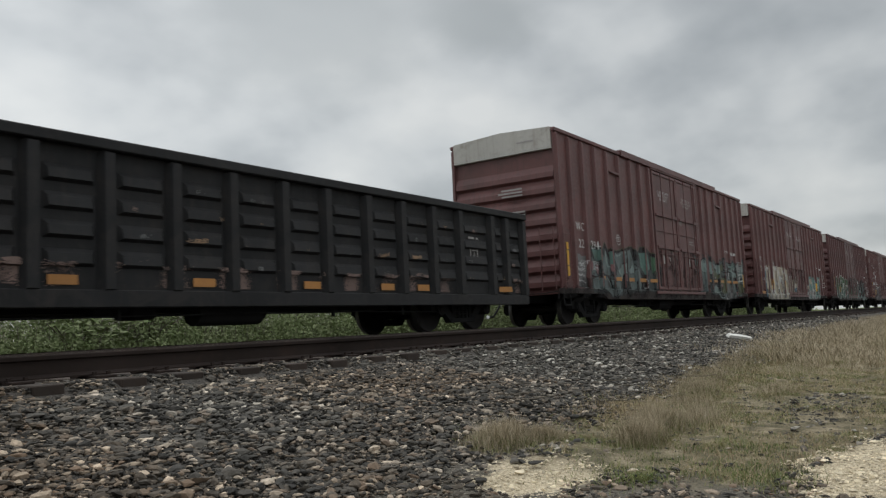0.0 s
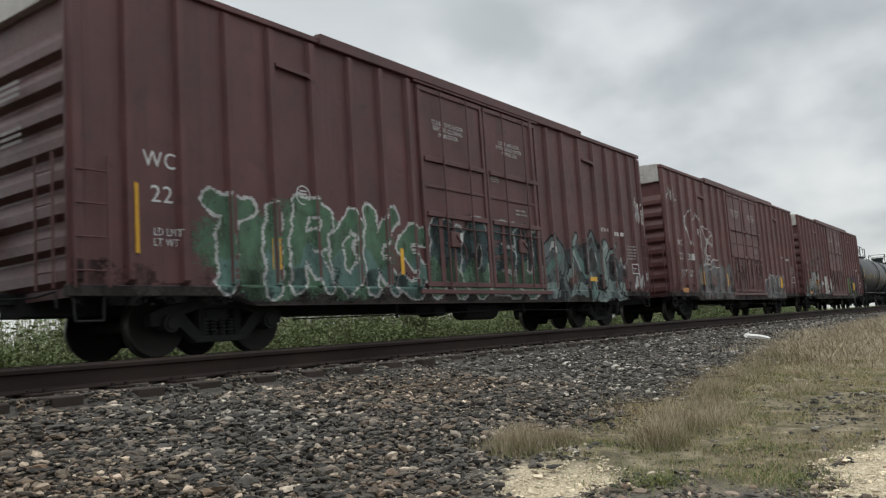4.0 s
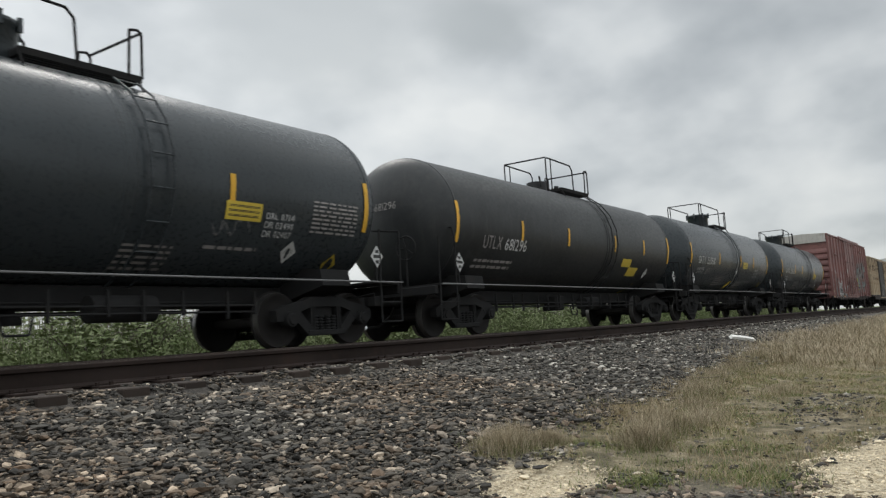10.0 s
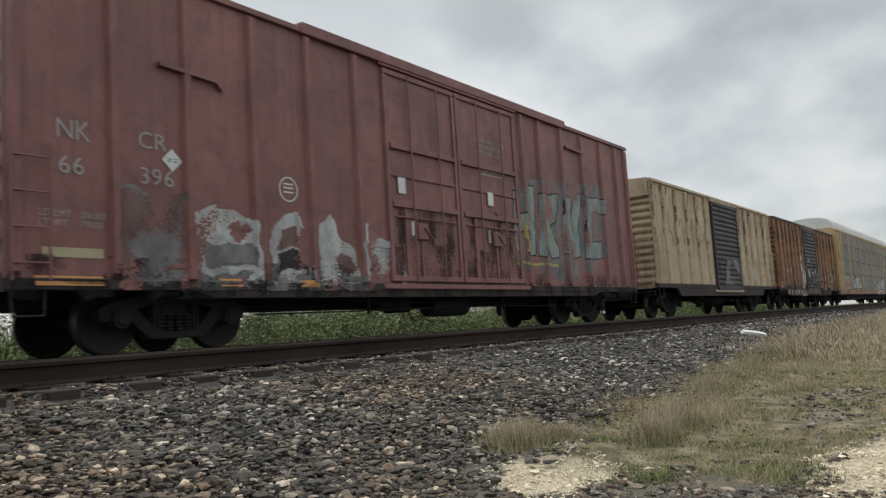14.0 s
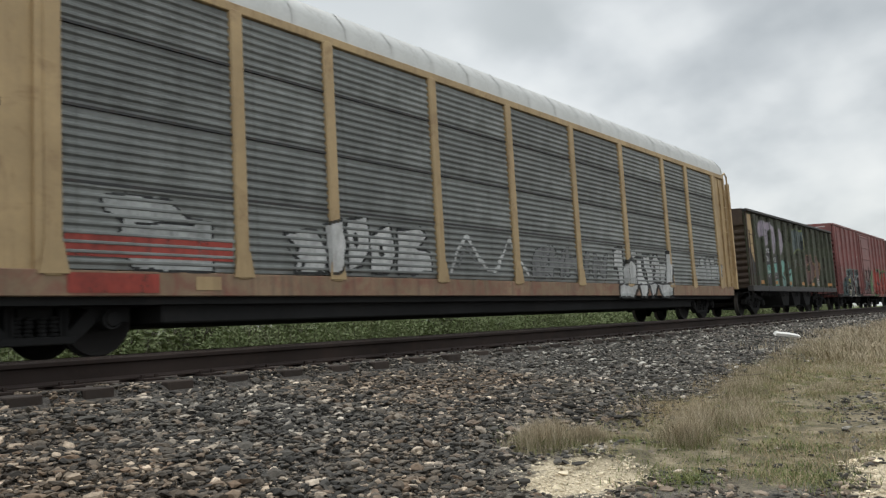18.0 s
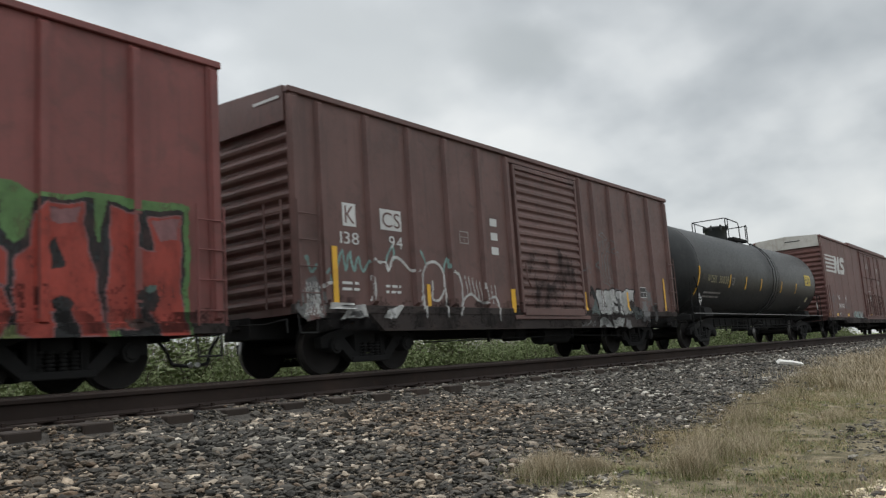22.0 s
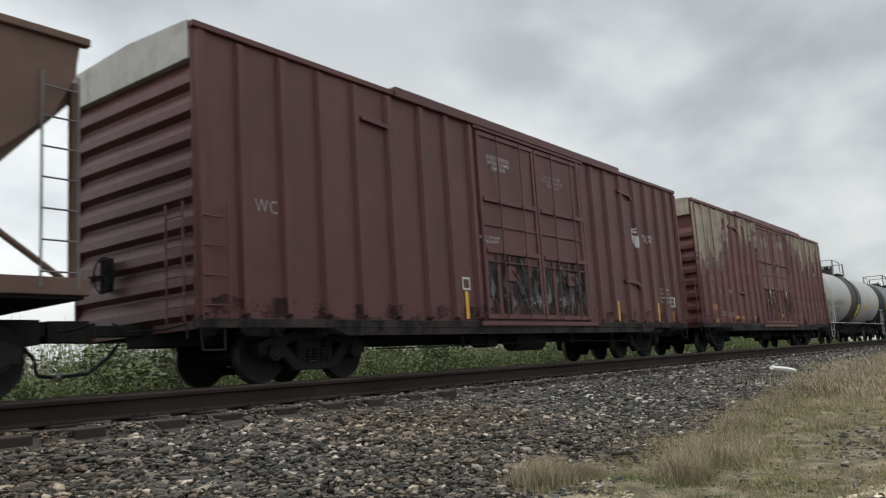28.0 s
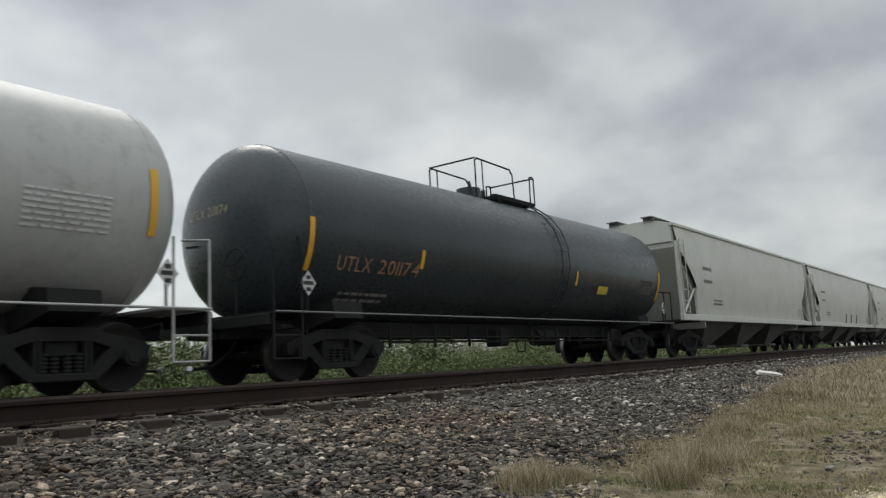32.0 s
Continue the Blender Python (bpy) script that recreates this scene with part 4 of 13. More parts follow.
def rib_mesh(z0, z1, base=-1.50, out=-1.58, top=0.05, foot=0.085):
    """One pressed hat rib, closed top and bottom."""
    p = [(-foot, base), (-top, out), (top, out), (foot, base)]
    b = MB()
    v = [(x, y, z) for z in (z0, z0 + 0.07, z1 - 0.07, z1) for x, y in p]
    for k in (0, 12):
        for i in (1, 2):
            v[k + i] = (v[k + i][0], base - 0.005, v[k + i][2])
    f = []
    for k in range(3):
        for i in range(3):
            f.append((k * 4 + i, k * 4 + i + 1, k * 4 + i + 5, k * 4 + i + 4))
    return b.add(v, f)


def bars_on(door, name, mat, spans):
    """Raised bars on a door, each a piece of its own: x0, x1, y0, y1, z0, z1."""
    for q in spans:
        part(name, MB().box(*q, 0, 0.012), mat, door)


def plug_door(car, x0, x1, z0, z1, mat, flip, seed=0):
    """A plug door leaf with its pressed frame, lock rods and crank."""
    b = MB().box(x0, x1, -1.53, -1.44, z0, z1, 0, 0.01)
    d = part("door", b, mat, car, "plug door with pressed frame")
    t, h, w = 0.10, z1 - z0, x1 - x0
    xm = x0 + w * (0.42 if flip else 0.55)
    bars_on(d, "door_frame", mat, [(x0, x1, -1.565, -1.53, z1 - t, z1), (x0, x1, -1.565, -1.53, z0, z0 + t), (x0, x0 + t, -1.565, -1.53, z0 + t, z1 - t), (x1 - t, x1, -1.565, -1.53, z0 + t, z1 - t)])
    bars_on(d, "door_beam", mat, [(x0 + t, x1 - t, -1.595, -1.53, z0 + h * k, z0 + h * k + 0.10) for k in (0.345, 0.62)])
    bars_on(d, "door_rib", mat, [(x0 + t, x1 - t, -1.56, -1.53, z0 + h * 0.49, z0 + h * 0.49 + 0.06), (xm - 0.04, xm + 0.04, -1.558, -1.53, z0 + t, z0 + h * 0.345), (x0 + w * 0.2, x0 + w * 0.26, -1.56, -1.53, z0 + t, z0 + h * 0.345)])
    for k in (0.30, 0.70):
        part("lock_rod", MB().cyl((x0 + w * k, -1.61, z0 + 0.02), (x0 + w * k, -1.61, z1 - 0.02), 0.018, n=7), mat, d)
    part("lock_rod", MB().cyl((x0 + 0.15, -1.58, z0 + h * 0.30), (x1 - 0.15, -1.58, z0 + h * 0.30), 0.016, n=7), mat, d)
    b = MB().box(xm - 0.16, xm + 0.16, -1.60, -1.53, z0 + h * 0.2, z0 + h * 0.28, 0, 0.02)
    b.tube([(xm, -1.61, z0 + h * 0.26), (xm + 0.28, -1.62, z0 + h * 0.2), (xm + 0.3, -1.62, z0 + h * 0.14)], 0.016, 6)
    part("lock_crank", b, mat, d)
    b = MB().box(xm - 0.30, xm - 0.18, -1.5335, -1.531, z0 + h * 0.22, z0 + h * 0.29)
    part("tag_board", b, M["white"], d, "pale paper tag")
    return d


def corrugated_door(car, x0, x1, z0, z1, mat, pitch=0.19):
    """A sliding door pressed into many level corrugations."""
    prof, z = [], z0 + 0.14
    prof.append((-1.56, z0))
    while z < z1 - 0.14:
        prof += [(-1.56, z), (-1.60, z + pitch * 0.25), (-1.60, z + pitch * 0.55), (-1.56, z + pitch * 0.85)]
        z += pitch
    prof.append((-1.56, z1))
    b = MB().sheet(prof, x0 + 0.08, x1 - 0.08, "x")
    d = part("door", b, mat, car, "corrugated sliding door")
    bars_on(d, "door_stile", mat, [(x0, x0 + 0.085, -1.615, -1.5, z0, z1), (x1 - 0.085, x1, -1.615, -1.5, z0, z1)])
    bars_on(d, "door_rail", mat, [(x0 + 0.086, x1 - 0.086, -1.61, -1.5, z0 - 0.06, z0 + 0.1), (x0 + 0.086, x1 - 0.086, -1.61, -1.5, z1 - 0.1, z1)])
    b = MB().tube([(x0 + 0.2, -1.63, z0 + 1.1), (x0 + 0.2, -1.65, z0 + 0.7), (x0 + 0.32, -1.65, z0 + 0.55)], 0.016, 6)
    part("door_handle", b, mat, d)
    return d


def panel_door(car, x0, x1, z0, z1, mat):
    b = MB().box(x0, x1, -1.57, -1.5, z0, z1, 0, 0.015)
    h = z1 - z0
    d = part("door", b, mat, car, "ribbed sliding door")
    bars_on(d, "door_rib", mat, [(x0 + 0.082, x1 - 0.082, -1.61, -1.57, z0 + h * k, z0 + h * k + 0.08) for k in (0.0, 0.2, 0.4, 0.58, 0.78, 0.96)])
    bars_on(d, "door_stile", mat, [(x, x + 0.08, -1.61, -1.57, z0, z1) for x in (x0, x1 - 0.08)])
    b = MB().cyl((x0 + 0.3, -1.63, z0 + 0.3), (x0 + 0.3, -1.63, z1 - 0.3), 0.02, n=7)
    part("lock_rod", b, mat, d)
    return d


def end_wall(car, x, out, z0, z1, mat, top_mat, kind, top_h=0.55, wide=0.0):
    """A pressed end: 'step' has broad slanting ledges, 'corr' many narrow corrugations."""
    prof, zt = [(x, z0)], z1 - top_h
    pitch, dep = (0.41, 0.10) if kind == "step" else (0.235, 0.075)
    z = z0 + 0.12
    while z + pitch < zt:
        if kind == "step":
            prof += [(x, z), (x + out * dep, z + pitch * 0.18), (x + out * dep * 0.9, z + pitch * 0.5), (x, z + pitch * 0.93)]
        else:
            prof += [(x, z), (x + out * dep * 0.8, z + pitch * 0.22), (x + out * dep, z + pitch * 0.42), (x + out * dep * 0.8, z + pitch * 0.62), (x, z + pitch * 0.84)]
        z += pitch
    prof.append((x, zt))
    b = MB().sheet(prof, -1.44, 1.44 + wide, "y")
    for y in (-1.44, 1.44 + wide):
        b.add([(p[0], y, p[1]) for p in prof], [tuple(range(len(prof)))])
    for s in (-1, 1):
        b.box(x - out * 0.12, x + out * 0.03, s * 1.44 + (wide if s > 0 else 0), s * 1.535 + (wide if s > 0 else 0), z0, z1, 0, 0.012)
    w = part("end_wall", b, mat, car, "pressed steel end wall")
    b = MB().prism([(-1.44, zt), (1.44 + wide, zt), (1.44 + wide, z1 + 0.02), (wide / 2, z1 + 0.10), (-1.44, z1 + 0.02)], x - out * 0.05, x + out * 0.13, "x")
    part("end_cap", b, top_mat, w, "pale painted top of the end wall" if top_mat is not mat else "")
    return w


def boxcar(label, front, rear, H, paint, ribs, door, end="step", end_top=None, sill=0.78, belly=None, truck_in=2.6, raised=None, ledges=(), reach=0.95, seed=1, rail_h=0.1, slope_roof=True, steps=True, top_mat=None, ladders=True, rib_top=None):
    """ribs, door stretches and so on are metres from the front end of the body. Returns the car, its half length, its marks and the side's depth line."""
    car, L = begin("boxcar", label, "boxcar", front, rear, truck_in, reach)
    mat = M[paint]
    h = L / 2
    underframe(car, L, truck_in, 0.68, seed=seed)
    R = [r - h for r in ribs]
    doors = [(a - h, b - h) for a, b, *_ in door]
    depth, breaks = rib_depth(R, flats=[(a, b, -1.535 if k == "plug" else -1.605) for (a, b), (_, _, k, *_r) in zip(doors, door)])
    flat_depth = depth

    def depth(x, z=9.0):
        return -1.545 if z < sill + 0.15 else flat_depth(x, z)
    top = H - rail_h
    for s in (-1, 1):
        f = FAR if s > 0 else 0.0
        b = MB().box(-h + 0.02, h - 0.02, s * 1.46 + f, s * 1.50 + f, sill + 0.12, top, 0)
        part("side_sheet", b, mat, car, "sheet steel side")
    for s in (-1, 1):
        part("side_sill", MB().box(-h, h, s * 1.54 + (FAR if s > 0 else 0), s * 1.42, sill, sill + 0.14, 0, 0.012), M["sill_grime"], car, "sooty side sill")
    if belly:
        a, c, zb = belly[0] - h, belly[1] - h, belly[2]
        for s in (-1, 1):
            q = MB().prism([(a - 0.35, sill), (a, zb), (c, zb), (c + 0.35, sill)], s * 1.43, s * 1.53, "y")
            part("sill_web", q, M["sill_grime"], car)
    rail = M[top_mat] if top_mat else mat
    part("top_rail", MB().box(-h, h, -1.565, -1.40, top, H, 0, 0.015), rail, car)
    part("top_rail", MB().box(-h, h, 1.40, 1.565 + FAR, top, H, 0, 0.015), rail, car)
    if raised:
        part("door_track", MB().box(raised[0] - h, raised[1] - h, -1.60, -1.38, top - 0.02, H + 0.075, 0, 0.015), rail, car)
    rm = rib_mesh(sill + 0.14, rib_top or top).data("rib", mat)
    for r in R:
        o = part("rib", rm, None, car)
        o.location = (r, 0, 0)
        o = part("rib", rm, None, car)
        o.location, o.rotation_euler = (r, FAR, 0), (0, 0, math.pi)
    for (a, c), d in zip(doors, door):
        z0, z1 = d[3], d[4]
        dm = M[d[5]] if len(d) > 5 else mat
        if d[2] == "plug":
            plug_door(car, a, c, z0, z1, dm, d[6] if len(d) > 6 else False)
        elif d[2] == "corr":
            corrugated_door(car, a, c, z0, z1, dm)
        else:
            panel_door(car, a, c, z0, z1, dm)
    if door:
        a, c = min(p[0] for p in doors), max(p[1] for p in doors)
        b = MB().box(a - 0.25, c + 0.25, -1.575, -1.5, door[0][3] - 0.14, door[0][3] - 0.05, 0, 0.012)
        part("door_track", b, mat, car)
        b = MB().box(a - 0.1, c + 0.1, -1.58, -1.5, door[0][4] + 0.03, door[0][4] + 0.1, 0, 0.012)
        part("door_track", b, mat, car)
    for x0, x1, z in ledges:
        b = MB().prism([(x0 - h, z), (x1 - h, z - 0.03), (x1 - h + 0.12, z - 0.14), (x1 - h + 0.04, z - 0.2), (x1 - h - 0.06, z - 0.1), (x0 - h, z - 0.06)], -1.585, -1.5, "y")
        part("ledge", b, mat, car)
    et = M[end_top] if end_top else mat
    for s in (-1, 1):
        end_wall(car, s * (h - 0.12), s, sill, H, mat, et, end, 0.55, FAR)
    rise = 0.14 if slope_roof else 0.08
    b = MB()
    n = max(6, int(L / 1.2))
    for i in range(n):
        x0, x1 = -h + 0.08 + (L - 0.16) * i / n, -h + 0.08 + (L - 0.16) * (i + 1) / n
        b.prism([(-1.42, H - 0.02), (FAR / 2, H + rise - 0.03), (1.42 + FAR, H - 0.02), (FAR / 2, H - 0.06)], x0, x1 - 0.05, "x")
        b.prism([(-1.44, H - 0.01), (FAR / 2, H + rise), (1.44 + FAR, H - 0.01), (FAR / 2, H - 0.06)], x1 - 0.05, x1, "x")
    part("roof", b, M["galv"], car, "galvanised panel roof")
    if ladders:
        ladder(car, -h + 0.06, -h + 0.5, -1.60, sill + 0.1, min(H - 0.5, sill + 1.75), mat, 4)
        ladder(car, h - 0.5, h - 0.06, -1.60, sill + 0.1, min(H - 0.5, sill + 1.75), mat, 4)
        ladder(car, -1.4, -1.0, -h - 0.10, sill + 0.1, sill + 1.75, mat, 4, lat=True)
        ladder(car, 1.0, 1.4, h + 0.10, sill + 0.1, sill + 1.75, mat, 4, lat=True)
    for s in (-1, 1):
        x = s * (h - 0.28)
        b = MB().tube([(x - 0.2, -1.5, sill + 0.02), (x - 0.18, -1.52, sill - 0.3), (x + 0.18, -1.52, sill - 0.3), (x + 0.2, -1.5, sill + 0.02)], 0.016, 6)
        part("sill_step", b, M["under"], car)
    b = MB()
    b.lathe([(0.27, -0.015), (0.285, 0.0), (0.27, 0.015), (0.255, 0.0), (0.27, -0.015)], (-h - 0.13, 0.55, sill + 0.95), "x", 20)
    for k in range(5):
        a = k * 2 * math.pi / 5
        b.cyl((-h - 0.13, 0.55, sill + 0.95), (-h - 0.13, 0.55 + 0.27 * math.cos(a), sill + 0.95 + 0.27 * math.sin(a)), 0.013, n=5)
    b.box(-h - 0.12, -h - 0.02, 0.42, 0.68, sill + 0.7, sill + 1.2, 0, 0.02)
    part("brake_wheel", b, M["under"], car)
    return car, h, Marks(car, depth), depth, breaks


M["p_upred"] = M["up_red"]
M["p_nsb"] = M["ns_brown"]
M["p_nkred"] = M["nk_red"]
M["p_bkred"] = M["bk_red"]
M["p_wcred"] = M["wc_red"]
M["p_emblem"] = M["white"]
M["galv"] = surface("galvanised_roof", (0.27, 0.275, 0.27), 0.5, 0.5, vary=0.15, dirt=(0.16, 0.13, 0.11), dirt_amount=0.3)
WC_RIBS = [0.12, 0.84, 1.66, 2.49, 3.34, 4.23, 5.17, 5.99, 6.81]
WC_RIBS += [18.35 - r for r in WC_RIBS]


def soot_film(car, dp, br, o, L, doors, seed):
    """Soot and brake dust thrown up along the foot of the side, and grease round the door locks."""
    s = Spray(o + 0.05, o + L - 0.05, 0.68, 2.6, seed, 0.03)
    s.haze(0.0, L, 0.0, 0.28, "soot", 0.62).haze(0.0, L, 0.28, 0.55, "soot", 0.36)
    for a, b in doors:
        s.haze(a, b, 0.3, 1.0, "soot", 0.45).haze(a + 0.2, b - 0.3, 1.0, 1.65, "soot", 0.36)
        for k in range(4):
            x = a + (b - a) * (0.15 + 0.22 * k) + s.rng.uniform(-0.1, 0.1)
            s.fill((np.abs(s.gx - x) < 0.07 + 0.05 * np.sin(s.gz * 4 + k) + s.fuzz * 3) & (s.gz > 0.3) & (s.gz < 1.2 + 0.3 * k % 0.7), "soot")
    return s.spray(car, dp, br, "soot and grease film", "grime", 0.0085)


def rib_stain(car, dp, br, o, ribs, z0, z1, ink, seed):
    """Rust and dirt that has run down beside the ribs and hangs from the top."""
    s = Spray(o, o + max(ribs) + 0.3, z0, z1, seed, 0.025)
    for r in ribs:
        for dx in (-0.12, 0.12):
            w, foot = s.rng.uniform(0.02, 0.09), s.rng.uniform(0, 0.5) * s.h
            s.fill((np.abs(s.gx - r - dx) < w * (0.4 + 0.6 * s.gz / s.h) + s.fuzz * 2) & (s.gz > foot), ink)
    for k in range(int(s.w * 2)):
        x, w, foot = s.rng.uniform(0, s.w), s.rng.uniform(0.02, 0.12), s.h * s.rng.uniform(0.55, 0.95)
        s.fill((np.abs(s.gx - x) < w * np.clip((s.gz - foot) / 0.4, 0, 1) + s.fuzz) & (s.gz > foot), ink)
    return s.spray(car, dp, br, "rust and dirt streaks beside the ribs", "stain", 0.004)


def wc_box(i, label, number, paint="wc_red", cream="cream_end", lead=0.0, nudge=0.0):
    f = 18.0 + 20.38 * i - lead + nudge
    ribs = WC_RIBS[:9] + [r + lead for r in WC_RIBS[9:]]
    car, h, mk, dp, br = boxcar(label, f, f + 18.35 + lead, 5.15, paint, ribs, [(7.1 + lead, 9.42 + lead, "plug", 0.98, 4.95, paint, True), (9.46 + lead, 11.8 + lead, "plug", 0.98, 4.95, paint)], "step", cream,
                                0.80, (2.9, 15.4, 0.66), 2.58, (4.42, 14.3), [(3.42, 4.2, 4.48), (14.2, 14.95, 4.5)], 1.0, seed=i + 3)
    end_bars(car, -h - 0.06, [(-0.55, 0.2, 3.62, 3), (-0.6, 0.05, 3.0, 3)])
    end_bars(car, -h - 0.02, [(-0.95, -0.35, 4.86, 1)], "grey_letter")
    soot_film(car, dp, br, -h, 18.35 + lead, [(7.1 + lead, 9.4 + lead), (9.5 + lead, 11.8 + lead)], 300 + i)
    return car, h, mk, dp, br, -h


def wc_marks(mk, o, number, tail="", bars=True, quiet=False, lead=0.0):
    mk.text("WC", o + 1.06, o + 1.56, 2.52, 2.74)
    mk.text("22", o + 1.17, o + 1.50, 2.05, 2.28)
    if number:
        mk.text(number, o + 1.97, o + 2.44, 2.05, 2.28)
    mk.block(["LD LMT", "LT WT "], o + 1.2, o + 1.62, 1.44, 1.72)
    if number:
        mk.block(["207900", "78100 "], o + 2.02, o + 2.4, 1.44, 1.72)
    mk.block(["CLOSE THIS DOOR", "BEFORE CLOSING", "MAIN DOOR"], o + lead + 7.55, o + lead + 8.65, 3.98, 4.34)
    mk.block(["CLOSE AND LOCK", "BOTH DOORS BEFORE", "MOVING CAR"], o + lead + 9.95, o + lead + 11.05, 3.96, 4.3)
    mk.bars(o + lead + 9.62, o + lead + 9.95, 3.3, 3.45, 3, "grey_letter", 4)
    mk.bars(o + lead + 10.6, o + lead + 11.1, 2.62, 2.8, 2, "grey_letter", 5)
    mk.text("www", o + lead + 15.22, o + lead + 15.76, 2.58, 2.70)
    for a, b in ((15.97, 16.0), (16.12, 16.24), (16.28, 16.4), (16.44, 16.47), (16.52, 16.63), (16.67, 16.78)):
        mk.rect("lettering", o + lead + a, o + lead + b, 2.52, 2.52 + (0.03 if b - a < 0.05 else 0.11), "white", "small white bar", 0.012)
    mk.ring(o + 3.95, 2.42, 0.16)
    mk.stencil_box(o + lead + 17.2, o + lead + 17.5, 1.45, 1.75)
    mk.bars(o + lead + 16.75, o + lead + 17.5, 1.85, 2.3, 5, "grey_letter", 9)
    for x in (8.2 + lead, 10.7 + lead):
        mk.rect("tag", o + x, o + x + 0.16, 1.85, 2.08, "white", "pale paper tag", 0.03)
    if bars:
        mk.reflector(o + 0.93, 1.35, 2.27, 0.11)
        for x in (3.3, 6.4, 11.95 + lead, 14.9 + lead):
            mk.reflector(o + x, 1.2, 1.68, 0.1)


def wc_boxcars():
    # the first, with a teal and pink mural low on its side
    car, h, mk, dp, br, o = wc_box(0, "dark red boxcar with white end top and a teal graffiti mural", "294", lead=-0.03, nudge=0.30)
    wc_marks(mk, o, "294", bars=False, lead=-0.03)
    mk.reflector(o + 0.46, 1.26, 2.15, 0.12)
    mk.reflector(o + 17.9, 1.2, 1.75, 0.1)
    s = Spray(o + 1.81, o + 7.51, 0.64, 2.37, 5, 0.018, 0.5)
    s.stroke([(0.10, 1.50), (0.29, 1.48), (0.78, 1.52), (0.94, 1.45), (1.11, 1.61), (1.28, 1.45), (1.67, 1.49), (1.94, 1.42), (2.69, 1.57), (3.14, 1.63), (3.39, 1.49), (3.69, 1.50), (3.83, 1.67), (4.50, 1.61), (5.18, 1.43)], 0.050, "olive")
    s.poly([(0.10, 1.50), (0.29, 1.48), (0.78, 1.52), (0.94, 1.45), (1.11, 1.61), (1.28, 1.45), (1.67, 1.49), (1.94, 1.42), (2.69, 1.57), (3.14, 1.63), (3.39, 1.49), (3.69, 1.50), (3.83, 1.67), (4.50, 1.61), (5.18, 1.43), (5.64, 1.04), (5.57, 0.32), (2.48, 0.17), (1.72, 0.03), (1.38, 0.08), (1.16, 0.16), (0.06, 0.18)], "dark")
    s.haze(0.0, 5.70, 0.1, 1.2, "dusk", 0.45, True)
    s.stroke([(0.19, 1.41), (0.76, 1.43), (0.82, 1.14), (0.34, 1.08), (0.19, 1.41)], 0.036, "dark")
    s.poly([(0.19, 1.41), (0.76, 1.43), (0.82, 1.14), (0.34, 1.08)], "teal")
    s.stroke([(0.13, 1.19), (0.32, 1.07), (0.57, 0.77), (0.44, 0.67), (0.11, 0.67), (0.13, 1.19)], 0.036, "dark")
    s.poly([(0.13, 1.19), (0.32, 1.07), (0.57, 0.77), (0.44, 0.67), (0.11, 0.67)], "slate")
    s.stroke([(0.83, 1.36), (1.00, 1.20), (1.10, 1.47), (1.33, 0.99), (1.38, 0.68), (1.07, 0.70), (0.86, 0.79), (0.78, 1.08), (0.83, 1.36)], 0.036, "dark")
    s.poly([(0.83, 1.36), (1.00, 1.20), (1.10, 1.47), (1.33, 0.99), (1.38, 0.68), (1.07, 0.70), (0.86, 0.79), (0.78, 1.08)], "slate")
    s.stroke([(1.34, 1.40), (1.65, 1.41), (1.83, 1.20), (1.63, 1.01), (1.42, 1.01), (1.34, 1.40)], 0.036, "dark")
    s.poly([(1.34, 1.40), (1.65, 1.41), (1.83, 1.20), (1.63, 1.01), (1.42, 1.01)], "teal")
    s.stroke([(1.75, 1.30), (2.55, 1.50), (2.73, 1.32), (2.28, 0.86), (2.07, 0.24), (1.75, 0.10), (1.68, 0.57), (1.98, 0.92), (1.78, 1.16), (1.75, 1.30)], 0.036, "dark")
    s.poly([(1.75, 1.30), (2.55, 1.50), (2.73, 1.32), (2.28, 0.86), (2.07, 0.24), (1.75, 0.10), (1.68, 0.57), (1.98, 0.92), (1.78, 1.16)], "slate")
    s.stroke([(2.01, 0.85), (2.53, 1.16), (2.60, 0.88), (2.24, 0.59), (2.01, 0.85)], 0.036, "dark")
    s.poly([(2.01, 0.85), (2.53, 1.16), (2.60, 0.88), (2.24, 0.59)], "mist")
    s.stroke([(2.78, 1.48), (2.99, 1.54), (3.35, 0.92), (3.27, 0.33), (2.89, 0.28), (2.79, 0.89), (2.78, 1.48)], 0.036, "dark")
    s.poly([(2.78, 1.48), (2.99, 1.54), (3.35, 0.92), (3.27, 0.33), (2.89, 0.28), (2.79, 0.89)], "slate")
    s.stroke([(3.72, 1.50), (4.48, 1.44), (4.62, 1.01), (4.14, 0.78), (3.81, 1.07), (3.72, 1.50)], 0.036, "dark")
    s.poly([(3.72, 1.50), (4.48, 1.44), (4.62, 1.01), (4.14, 0.78), (3.81, 1.07)], "teal")
    s.stroke([(3.38, 0.92), (3.66, 1.04), (3.86, 0.64), (3.76, 0.32), (3.40, 0.32), (3.38, 0.92)], 0.036, "dark")
    s.poly([(3.38, 0.92), (3.66, 1.04), (3.86, 0.64), (3.76, 0.32), (3.40, 0.32)], "slate")
    s.stroke([(4.61, 0.97), (5.30, 1.20), (5.48, 0.37), (4.60, 0.30), (4.61, 0.97)], 0.036, "dark")
    s.poly([(4.61, 0.97), (5.30, 1.20), (5.48, 0.37), (4.60, 0.30)], "dusk")
    s.stroke([(0.13, 0.61), (1.16, 0.67), (1.48, 0.30), (1.36, 0.09), (0.84, 0.31), (0.12, 0.29), (0.13, 0.61)], 0.036, "dark")
    s.poly([(0.13, 0.61), (1.16, 0.67), (1.48, 0.30), (1.36, 0.09), (0.84, 0.31), (0.12, 0.29)], "slate")
